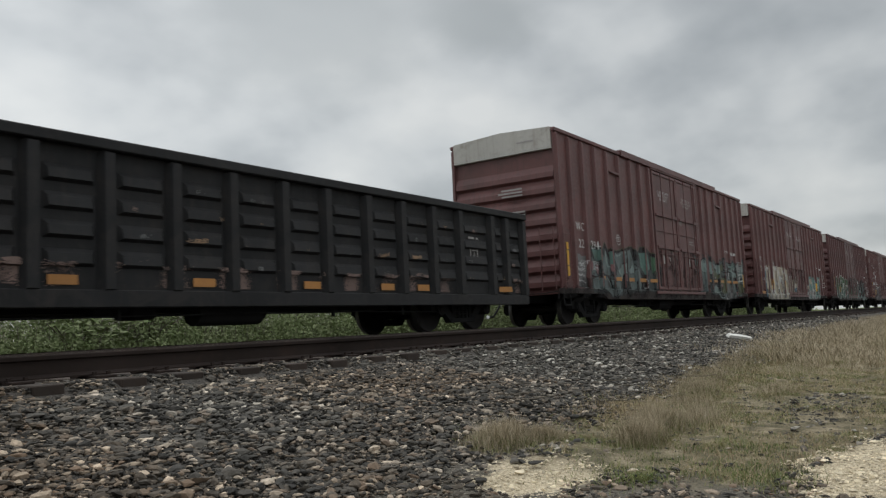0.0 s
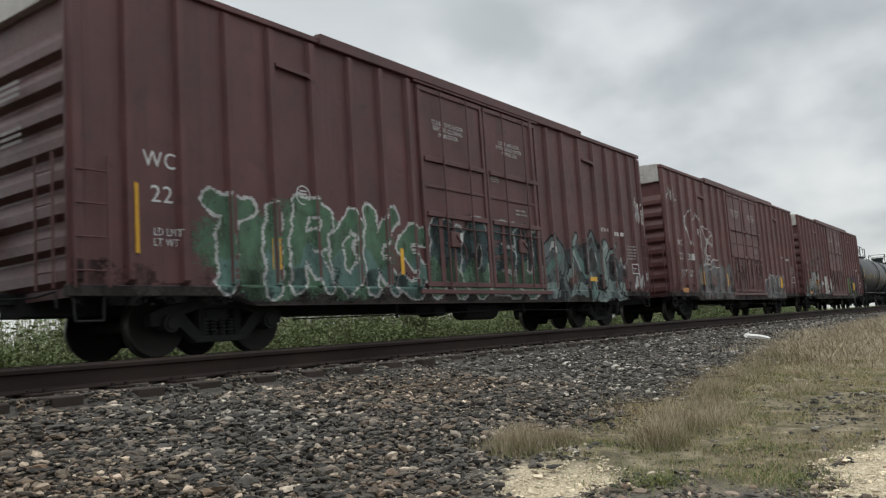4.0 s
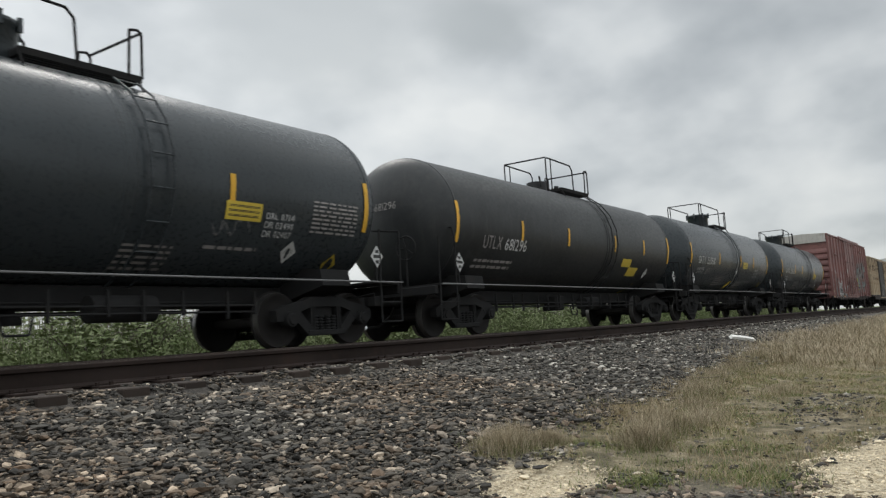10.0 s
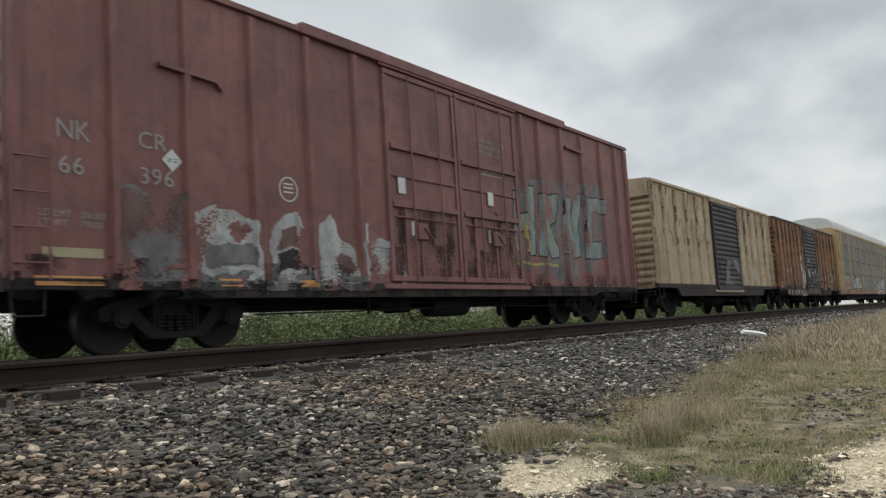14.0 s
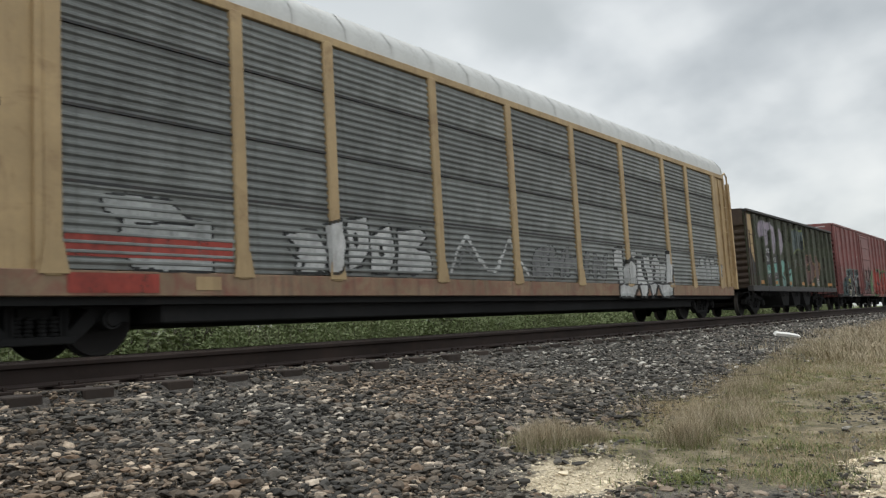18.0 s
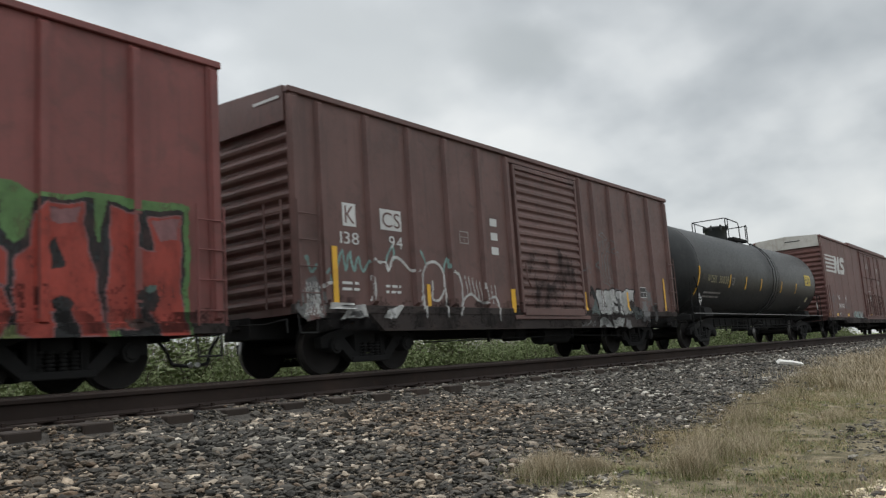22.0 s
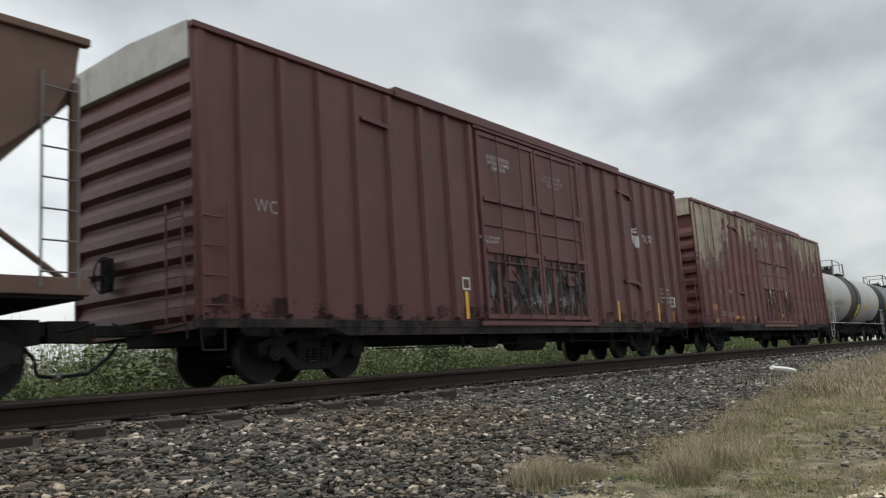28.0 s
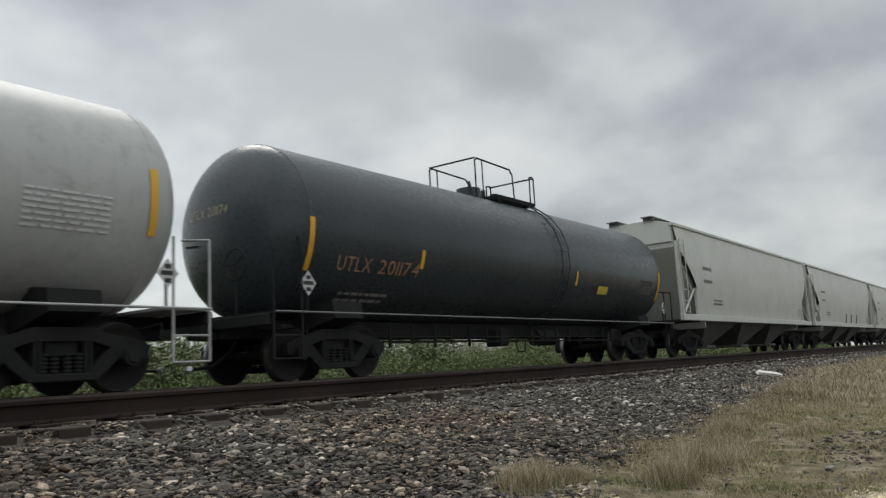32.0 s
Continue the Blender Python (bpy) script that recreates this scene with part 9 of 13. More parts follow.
    mk.block(["IMPORTANT", "CLOSE THIS DOOR", "BEFORE CLOSING", "MAIN DOOR"], o + 7.62, o + 8.64, 4.1, 4.52)
    mk.block(["CLOSE AND LOCK", "BOTH DOORS BEFORE", "MOVING CAR"], o + 9.98, o + 11.1, 4.22, 4.54)
    for x in (7.98, 10.48):
        mk.rect("backing_plate", o + x, o + x + 0.32, 1.84, 2.46, "grey_letter", "grey lock plate", 0.024)
        mk.rect("tag", o + x + 0.04, o + x + 0.26, 1.88, 2.08, "white", "pale paper tag", 0.034)
        mk.rect("round_dial", o + x + 0.1, o + x + 0.22, 2.2, 2.34, "white", "white marked dial", 0.034)
    mk.bars(o + 9.7, o + 10.0, 3.25, 3.42, 3, "grey_letter", 11)
    mk.flat_reflector(o + 9.57, o + 9.96, 1.26, 1.38, "orange_mark")
    mk.rect("decal", o + 17.16, o + 17.5, 1.4, 1.75, "orange_mark", "worn orange decal", 0.006)
    s = Spray(o + 11.8, o + 18.1, 1.0, 2.3, 57)
    for i, ch in enumerate("ZNRPA"):
        s.word(ch, 0.1 + i * 1.2, 0.0, 1.15, 1.3, "worn", "worn", 0.045, edge_w=0.0)
    s.spray(car, dp, br, "thin grey scrawled letters")


M["p_primer"] = M["fb_cream"]
wc_boxcars()
other_boxcars()
last_boxcars()


# ---------------- tank cars ----------------
def tank_car(label, front, rear, r, zc, paint, truck_in=0.7, seams=(), bars=(), bar_z=(2.15, 2.62), end_bar=(1.96, 2.84), dome=0.0, reach=1.25, seed=1, frame_mat="under", band=None, grey_rails=False, tall_dome=True, rail_up=0.80, rear_bar=True, ladder_at=None, rail_front=0.75):
    """front and rear are the head seams of the tank. Returns the car, its half length, its marks."""
    car, L = begin("tank_car", label, "tank car", front, rear, truck_in, reach)
    h, mat = L / 2, M[paint]
    rails = M["steel"] if grey_rails else M["under"]
    hd = r * 0.5
    prof = []
    for i in range(13):
        a = math.pi / 2 * i / 12
        prof.append((r * math.sin(a), -h - hd * math.cos(a)))
    b = MB()
    if band:
        b.lathe(prof + [(r, band[0])], (0, 0, zc), "x", 56, 0)
        b.lathe([(r, band[0]), (r * 1.002, band[0] + 0.02), (r * 1.002, band[1] - 0.02), (r, band[1])], (0, 0, zc), "x", 56, 1)
        b.lathe([(r, band[1])] + [(p, -s) for p, s in reversed(prof)], (0, 0, zc), "x", 56, 0)
    else:
        b.lathe(prof + [(p, -s) for p, s in reversed(prof)], (0, 0, zc), "x", 56, 0)
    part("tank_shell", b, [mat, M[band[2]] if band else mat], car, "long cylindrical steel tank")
    for x in [-h, h] + list(seams):
        b = MB().lathe([(r - 0.005, x - 0.03), (r + 0.006, x - 0.025), (r + 0.006, x + 0.025), (r - 0.005, x + 0.03)], (0, 0, zc), "x", 48)
        part("weld_seam", b, mat, car)
    zs = 0.80
    b = MB().box(-h - 0.86, h + 0.86, -0.32, 0.32, 0.72, 1.04, 0, 0.02)
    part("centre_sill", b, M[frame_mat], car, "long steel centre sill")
    for s in (-1, 1):
        b = MB().box(s * (h + 0.86) - 0.06, s * (h + 0.86) + 0.06, -1.45, 1.45, 0.86, 1.04, 0, 0.02)
        part("end_sill", b, M[frame_mat], car)
        x = s * (h - truck_in)
        b = MB().prism([(-1.35, 1.0), (-1.30, 1.28), (-0.9, zc - r * 0.80), (0.9, zc - r * 0.80), (1.30, 1.28), (1.35, 1.0), (0.3, 0.75), (-0.3, 0.75)], x - 0.35, x + 0.35, "x")
        part("tank_saddle", b, M[frame_mat], car)
    for s in (-1, 1):
        e = s * (h + 0.86)
        b = MB().box(e - s * 0.05, e - s * 0.75, -1.5, 1.5, 1.04, 1.08)
        p = part("end_platform", b, rails if grey_rails else M["under"], car)
        b = MB()
        x0, x1 = e - s * 0.04, e - s * 0.62
        b.tube([(x0, -1.5, 0.35), (x0, -1.52, 2.02)], 0.02, 6).tube([(x1, -1.5, 0.35), (x1, -1.52, 2.02)], 0.02, 6)
        b.tube([(x0, -1.5, 0.35), (x1, -1.5, 0.35)], 0.016, 6).tube([(x0, -1.5, 0.7), (x1, -1.5, 0.7)], 0.016, 6)
        b.tube([(x1, -1.52, 2.02), (x1 - s * 0.02, -1.45, 2.25), (x1 - s * 0.1, -0.6, 2.32), (x0, 0.6, 2.30)], 0.02, 6) if s < 0 else b.tube([(x0, -1.52, 2.02), (x0, -0.9, 2.1)], 0.02, 6)
        part("grab_rail", b, rails, p)
    # long hand rails
    for s in (-1, 1):
        b = MB().cyl((-h - 0.82, s * 1.56, 1.06), (h + 0.82, s * 1.56, 1.06), 0.017, n=6)
        k = int(L / 2.2)
        for i in range(k + 1):
            x = -h + L * i / k
            y = s * math.sqrt(max(0.01, r * r - (1.3 - zc) ** 2))
            b.cyl((x, s * 1.56, 1.06), (x, s * (abs(y) - 0.02), 1.12), 0.012, n=5)
        part("hand_rail", b, M["steel"] if grey_rails else M["rail_grey"], car, "thin side hand rail")
    # piping below
    rng = random.Random(seed)
    b = MB()
    span = h - truck_in - 1.5
    for y, z in ((-0.95, 0.70), (-0.95, 0.60), (-0.5, 0.78), (0.75, 0.72)):
        b.cyl((-span, y, z), (span, y, z), 0.018, n=6)
    n = int(span * 2 / 0.62)
    for i in range(n + 1):
        x = -span + 2 * span * i / n + rng.uniform(-0.1, 0.1)
        b.box(x - 0.02, x + 0.02, -0.98, -0.93, 0.56 if i % 2 else 0.5, 0.92)
    b.tube([(-0.4, -0.95, 0.6), (-0.3, -0.95, 0.36), (0.0, -0.95, 0.36), (0.05, -0.95, 0.6)], 0.018, 6)
    part("brake_piping", b, M["under"], car, "brake pipes hung under the tank")
    b = MB().cyl((0.2, 0, 1.1), (0.2, 0, 0.62), 0.14, 0.12, 12).cyl((0.2, 0, 0.66), (0.2, 0, 0.52), 0.19, n=12)
    part("bottom_outlet", b, M["under"], car)
    b = MB().box(-0.9, -0.4, -0.8, -0.45, 0.5, 0.9, 0, 0.05)
    part("brake_valve", b, M["under"], car)
    b = MB().cyl((0.9, -0.7, 0.68), (1.9, -0.7, 0.68), 0.19, n=14)
    part("air_reservoir", b, M["under"], car)
    # manway, platform, railing, ladder
    zt = zc + r
    b, nuts = MB(), []
    if tall_dome:
        b.lathe([(0.43, zt - 0.1), (0.43, zt + 0.42), (0.46, zt + 0.44), (0.46, zt + 0.50), (0.40, zt + 0.53), (0.0, zt + 0.57)], (dome, 0, 0), "z", 24)
        for i in range(8):
            a = i * math.pi / 4
            nuts.append(MB().box(dome + 0.47 * math.cos(a) - 0.03, dome + 0.47 * math.cos(a) + 0.03, 0.47 * math.sin(a) - 0.03, 0.47 * math.sin(a) + 0.03, zt + 0.36, zt + 0.56))
    else:
        b.cyl((dome - 0.1, 0, zt - 0.05), (dome - 0.1, 0, zt + 0.25), 0.3, n=18)
        b.cyl((dome + 0.5, 0, zt - 0.05), (dome + 0.5, 0, zt + 0.3), 0.09, n=10).cyl((dome + 0.75, -0.2, zt - 0.05), (dome + 0.75, -0.2, zt + 0.22), 0.07, n=10)
        b.tube([(dome - 0.4, -0.3, zt + 0.05), (dome - 0.5, -0.3, zt + 0.35)], 0.03, 6)
    way = part("manway", b, mat if not band else M[band[2]], car, "bolted manway housing on top")
    for q in nuts:
        part("eye_bolt", q, mat, way)
    b = MB()
    p0, p1, pw, zp = dome - rail_front, dome + 1.95, 0.66, zt + 0.02
    slat = MB().box(dome + 0.15, p1, 0, 0.04, 0, 0.04).data("slat", M["under"])
    b.box(dome + 0.15, p1, -pw, -pw + 0.03, zp - 0.06, zp + 0.04).box(dome + 0.15, p1, pw - 0.03, pw, zp - 0.06, zp + 0.04)
    for x in (dome + 0.15, p1 - 0.05):
        b.box(x, x + 0.05, -pw, pw, zp - 0.06, zp)
        for s in (-1, 1):
            b.cyl((x, s * pw * 0.95, zp), (x, s * 0.8, zt - 0.28), 0.02, n=5)
    deck = part("platform", b, M["under"], car, "grated top platform")
    for i in range(6):
        for y in (-pw + 0.04 + i * 0.085, pw - 0.08 - i * 0.085):
            part("slat", slat, None, deck).location = (0, y, zp)
    b, rear_hoop = MB(), MB()
    zr = zt + rail_up
    gap = p1 - 0.75
    for y in (-pw, pw):
        b.tube([(p0, y, zt - 0.3), (p0, y, zr - 0.06), (p0 + 0.08, y, zr), (gap - 0.42, y, zr - 0.04), (gap - 0.3, y, zr - 0.16), (gap - 0.26, y, zp)], 0.021, 6)
        b.tube([(p0 + 0.3, y, zt - 0.3), (p0 + 0.3, y, zr - 0.02)], 0.018, 6)
        rear_hoop.tube([(p1, y, zp), (p1, y, zr - 0.12), (p1 - 0.06, y, zr - 0.05), (p1 - 0.2, y, zr - 0.08), (p1 - 0.22, y, zp)], 0.021, 6)
    b.tube([(p0, -pw, zr), (p0, pw, zr)], 0.021, 6)
    rear_hoop.tube([(p1, -pw, zr - 0.08), (p1, pw, zr - 0.08)], 0.021, 6)
    part("railing", b, M["rail_grey"] if grey_rails else M["under"], car, "pipe railing round the platform")
    part("railing", rear_hoop, M["rail_grey"] if grey_rails else M["under"], car)
    lx = p1 - 0.52 if ladder_at is None else dome + ladder_at - 0.18
    b = MB()
    for dx in (0.0, 0.36):
        x = lx + dx
        pts = []
        for i in range(9):
            a = math.radians(62 - i * 17)
            pts.append((x, -(r + 0.09) * math.cos(a), zc + (r + 0.09) * math.sin(a)))
        b.tube(pts, 0.018, 6)
    for i in range(8):
        a = math.radians(58 - i * 17)
        b.cyl((lx, -(r + 0.09) * math.cos(a), zc + (r + 0.09) * math.sin(a)), (lx + 0.36, -(r + 0.09) * math.cos(a), zc + (r + 0.09) * math.sin(a)), 0.014, n=5)
    part("ladder", b, M[band[2]] if band else mat, car)
    depth = lambda x, z: -math.sqrt(max(0.02, r * r - (z - zc) ** 2)) - 0.004
    mk = Marks(car, depth)
    for x in (-h + 0.02, h - 0.05)[:2 if rear_bar else 1]:
        mk.rect("reflector", x - 0.055, x + 0.055, end_bar[0], end_bar[1], "reflector", "yellow reflective strip", 0.01, 8)
    for x in bars:
        mk.rect("reflector", x - h - 0.05, x - h + 0.05, bar_z[0], bar_z[1], "reflector", "yellow reflective strip", 0.01, 5)
    # placard holder on a post at each end
    for x in (-h - 0.1, h + 0.15):
        b = MB().box(x - 0.015, x + 0.015, -1.50, -1.46, 1.05, 1.4)
        part("placard_post", b, rails, car)
        b = MB().add([(x, -1.52, 1.32), (x + 0.17, -1.52, 1.52), (x, -1.52, 1.72), (x - 0.17, -1.52, 1.52)], [(0, 1, 2, 3)])
        part("placard", b, M["white"], car, "diamond hazard placard")
        b = MB()
        for dz, w in ((0.0, 0.11), (0.09, 0.05), (-0.1, 0.05)):
            b.add([(x - w, -1.526, 1.49 + dz), (x + w, -1.526, 1.49 + dz), (x + w, -1.526, 1.55 + dz), (x - w, -1.526, 1.55 + dz)], [(0, 1, 2, 3)])
        part("placard_print", b, M["black_letter"], car)
    # brake wheel at the front end
    b = MB().lathe([(0.25, -0.015), (0.268, 0.0), (0.25, 0.015), (0.235, 0.0), (0.25, -0.015)], (-h - 0.9, -0.75, 1.85), "x", 18)
    for k in range(5):
        a = k * 2 * math.pi / 5
        b.cyl((-h - 0.9, -0.75, 1.85), (-h - 0.9, -0.75 + 0.25 * math.cos(a), 1.85 + 0.25 * math.sin(a)), 0.012, n=5)
    b.tube([(-h - 0.9, -0.75, 1.85), (-h - 0.9, -0.75, 1.06)], 0.022, 6)
    part("brake_wheel", b, rails, car)
    return car, h, mk


M["rail_grey"] = surface("dull_grey_pipe", (0.16, 0.16, 0.16), 0.5, 0.2, vary=0.2)


def head_text(car, h, r, zc, line, z, w, mat="white"):
    """A number painted on the front head."""
    v, f = flat_text(line, -w / 2, w / 2, z, z + 0.16)
    pts = []
    for y, zz in v:
        y -= 0.15
        q = math.sqrt(max(0.0, 1 - (y * y + (zz - zc) ** 2) / (r * r)))
        pts.append((-h - r * 0.5 * q - 0.012, y, zz))
    part("lettering", MB().add([(p[0], -p[1], p[2]) for p in pts], f), M[mat], car, "painted number")


def tank_cars():
    R, ZC = 1.50, 2.53
    # worn tank with yellowed number
    car, h, mk = tank_car("dull black tank car with yellowed number", 119.95, 131.75, R, ZC, "dull_tank", 0.75, (1.0, 1.15), (3.15, 5.2, 8.6), dome=-0.2, seed=2)
    o = -h
    mk.text("UTLX", o + 0.95, o + 1.75, 2.12, 2.36, "old_letter")
    mk.text("680466", o + 1.9, o + 2.95, 2.12, 2.36, "old_letter")
    mk.rect("sign", o + 7.55, o + 8.28, 1.84, 2.08, "sign_yellow", "yellow printed decal", 0.012, 4)
    mk.rect("panel", o + 7.55, o + 8.15, 2.35, 2.65, "tank_band", "dull repainted patch")
    mk.bars(o + 10.2, o + 11.2, 1.75, 2.35, 7, "grey_letter", 3)
    mk.diamond(o + 9.38, 1.62, 0.17, "white", "HOT")
    mk.diamond(o + 11.05, 1.42, 0.17, "sign_yellow", "2426")
    head_text(car, h, R, ZC, "UTLX 680466", 2.8, 1.1, "grey_letter")
    # three newer glossy tanks
    for k, (f, r_, num) in enumerate(((134.42, 146.1, "233833"), (164.44, 176.1, "233830"), (179.4, 191.1, "233808"))):
        car, h, mk = tank_car("glossy black tank car with crisp white number", f, r_, R, ZC, "black_tank", 0.75, (1.0, 1.15), (3.63, 6.83, 8.99) if k == 1 else (3.2, 5.1, 8.6), dome=0.3 if k == 1 else -0.1, seed=3 + k, ladder_at=0.0 if k == 1 else None, rail_front=1.9 if k == 1 else 0.75)
        o = -h
        mk.text("GATX", o + 0.88, o + 1.75, 2.12, 2.38)
        mk.text(num, o + 1.95, o + 3.05, 2.12, 2.38)
        mk.block(["LD LMT 212700", "LT WT  73300"], o + 0.9, o + 1.75, 1.72, 1.98, "white")
        mk.block(["96450 KG", "33250 KG"], o + 2.0, o + 2.6, 1.72, 1.98, "grey_letter")
        mk.bars(o + 3.7, o + 4.7, 1.35, 1.7, 5, "grey_letter", 4)
        mk.bars(o + 7.0, o + 7.8, 1.2, 1.55, 5, "grey_letter", 5)
        mk.bars(o + 8.3, o + 9.3, 1.5, 1.6, 1, "grey_letter", 6)
        sx, sz = (7.22, 2.09) if k == 1 else (8.5, 1.95)
        mk.rect("sign", o + sx, o + sx + 0.7, sz, sz + 0.27, "sign_yellow", "yellow printed decal", 0.012, 4)
        for q in (0.05, 0.12, 0.19):
            mk.rect("sign_print", o + sx + 0.05, o + sx + 0.65, sz + q, sz + q + 0.03, "black_letter", "", 0.012)
        mk.block(["DRL 8764", "DR 02490", "DR 02407"], o + 9.3, o + 9.9, 1.72, 2.12)
        mk.bars(o + 10.3, o + 11.4, 1.85, 2.4, 8, "grey_letter", 7)
        if k != 1:
            mk.diamond(o + 10.0, 1.55, 0.17, "white", "HOT")
        else:
            mk.diamond(o + 6.28, 1.9, 0.2, "white", "HOT")
            mk._obj("sign", [(o + 5.75, 1.22), (o + 6.1, 1.28), (o + 6.13, 1.34), (o + 5.79, 1.29), (o + 6.17, 1.41), (o + 5.84, 1.36), (o + 6.21, 1.48), (o + 5.88, 1.43), (o + 6.25, 1.55), (o + 5.92, 1.5)], [(0, 1, 2, 3), (3, 2, 4, 5), (5, 4, 6, 7), (7, 6, 8, 9)], M["sign_yellow"], "tilted yellow decal", 0.01)
        mk.diamond(o + 11.1, 1.4, 0.17, "sign_yellow", "2426")
        mk.bars(o - 0.1, o + 0.9, 1.06, 1.12, 1, "white", 8)
        head_text(car, h, R, ZC, "GATX " + num, 2.85, 1.15)
        if k == 0:
            s = Spray(o + 8.2, o + 9.6, 1.5, 2.2, 61)
            s.tag(0.1, 0.1, 0.8, 0.5, "grey", 0.03, 8).spray(car, mk.depth, [])
    # the longer dusty tank
    car, h, mk = tank_car("dusty black tank car with worn white number", 149.03, 162.04, 1.47, 2.50, "dull_tank", 0.75, (1.35, 1.5), (2.8, 5.3, 8.4, 10.7), dome=0.1, seed=8, tall_dome=False)
    o = -h
    mk.text("UTLX", o + 1.1, o + 1.9, 1.9, 2.18, "grey_letter")
    mk.text("681296", o + 2.05, o + 3.05, 1.9, 2.16, "white")
    mk.rect("sign", o + 9.1, o + 9.8, 1.75, 1.98, "sign_yellow", "yellow printed decal", 0.012, 4)
    mk.rect("sign", o + 9.75, o + 10.5, 1.5, 1.75, "sign_yellow", "yellow printed decal", 0.012, 4)
    mk.diamond(o + 11.3, 1.6, 0.16, "white")
    mk.diamond(o + 11.0, 1.15, 0.16, "sign_yellow", "2426")
    mk.bars(o + 0.95, o + 2.6, 1.45, 1.7, 2, "grey_letter", 3)
    head_text(car, h, 1.47, 2.50, "UTLX681296", 2.75, 1.1, "grey_letter")
    # a long sooty tank among the boxcars
    car, h, mk = tank_car("long sooty black tank car with faded yellow number", 323.0, 338.3, 1.57, 2.63, "dull_tank", 1.1, (1.5, 1.65), (3.1, 4.9, 6.79, 9.62, 11.9), (2.0, 2.45), (1.7, 2.6), dome=-0.9, seed=9, rail_up=0.74, rear_bar=False)
    o = -h
    mk.text("WCHX", o + 0.85, o + 1.7, 2.12, 2.36, "old_letter")
    mk.text("30038", o + 1.95, o + 2.9, 2.12, 2.36, "old_letter")
    mk.rect("panel", o + 0.35, o + 0.55, 2.2, 2.38, "tank_band", "dull repainted patch")
    mk.stencil_box(o + 3.3, o + 3.55, 2.1, 2.35, 0.02, "grey_letter")
    mk.bars(o + 0.8, o + 2.4, 1.6, 1.85, 2, "grey_letter", 4)
    mk.rect("sign", o + 13.4, o + 14.4, 2.42, 2.9, "sign_yellow", "yellow data panel", 0.008, 5)
    mk.bars(o + 13.5, o + 14.3, 2.48, 2.82, 5, "black_letter", 5)
    mk.rect("sign", o + 14.0, o + 14.3, 1.7, 1.9, "old_letter", "yellow decal")
    mk.diamond(o + 13.8, 1.35, 0.18, "white")
    # pale grey tank with a sooty band
    car, h, mk = tank_car("pale grey tank car with sooty band and white rails", 424.6, 438.95, 1.53, 2.55, "grey_tank", 1.0, (), (3.15, 5.0), (2.1, 2.62), (2.0, 2.9), dome=-0.33, seed=10, band=(-1.92, 1.08, "tank_band"), grey_rails=True, reach=1.15, rail_front=1.2, ladder_at=-0.3)
    o = -h
    mk.text("GATX", o + 0.98, o + 1.85, 2.05, 2.3, "black_letter")
    mk.text("226454", o + 2.05, o + 3.05, 2.05, 2.3, "black_letter")
    mk.block(["LD LMT 200700", "LT WT  62300"], o + 1.05, o + 2.0, 1.65, 1.9, "pale_print")
    mk.block(["91000 KG", "28200 KG"], o + 2.15, o + 2.8, 1.65, 1.9, "pale_print")
    mk.rect("sign", o + 7.2, o + 7.9, 1.5, 2.2, "sign_yellow", "large yellow decal", 0.008, 5)
    mk.rect("sign", o + 9.3, o + 10.2, 1.95, 2.18, "sign_yellow", "yellow printed decal", 0.012, 4)
    mk.bars(o + 9.4, o + 10.1, 2.0, 2.15, 3, "black_letter", 3)
    mk.bars(o + 12.6, o + 13.7, 1.95, 2.45, 7, "white", 4)
    mk.bars(o + 10.8, o + 11.6, 1.6, 1.66, 1, "black_letter", 5)
    head_text(car, h, 1.53, 2.55, "GATX 226454", 2.7, 1.0, "pale_print")
    b = MB().box(o + 0.05, o + 0.2, -1.56, -1.30, 1.06, 1.95).box(o + 0.3, o + 0.75, -1.45, -1.2, 1.1, 1.35, 0, 0.04).cyl((o + 0.5, -1.35, 1.35), (o + 0.5, -1.35, 1.55), 0.12, n=12)
    part("valve_box", b, M["steel"], car, "pale valve box and plate")
    # last black tank
    car, h, mk = tank_car("black tank car with orange-brown number and pale end rails", 441.75, 456.5, 1.53, 2.55, "black_tank", 1.0, (1.2, 1.35), (2.95, 9.3), (1.95, 2.3), (1.75, 2.6), dome=-0.45, seed=11, tall_dome=False, reach=1.1)
    o = -h
    mk.text("UTLX", o + 0.7, o + 1.55, 1.8, 2.04, "rust_letter")
    mk.text("201174", o + 1.75, o + 2.9, 1.8, 2.04, "rust_letter")
    mk.bars(o + 1.0, o + 2.3, 1.3, 1.5, 2, "grey_letter", 3)
    mk.rect("sign", o + 10.6, o + 11.2, 1.8, 2.0, "sign_yellow", "yellow printed decal", 0.012, 4)
    mk.rect("panel", o + 13.4, o + 14.2, 1.9, 2.3, "tank_band", "dull repainted patch")
    head_text(car, h, 1.53, 2.55, "UTLX 201174", 2.75, 1.05, "old_letter")


M["pale_print"] = surface("faded_dark_lettering", (0.17, 0.17, 0.165), 0.6, vary=0.15)
M["rust_letter"] = surface("orange_brown_lettering", (0.36, 0.2, 0.12), 0.6, vary=0.2)
tank_cars()


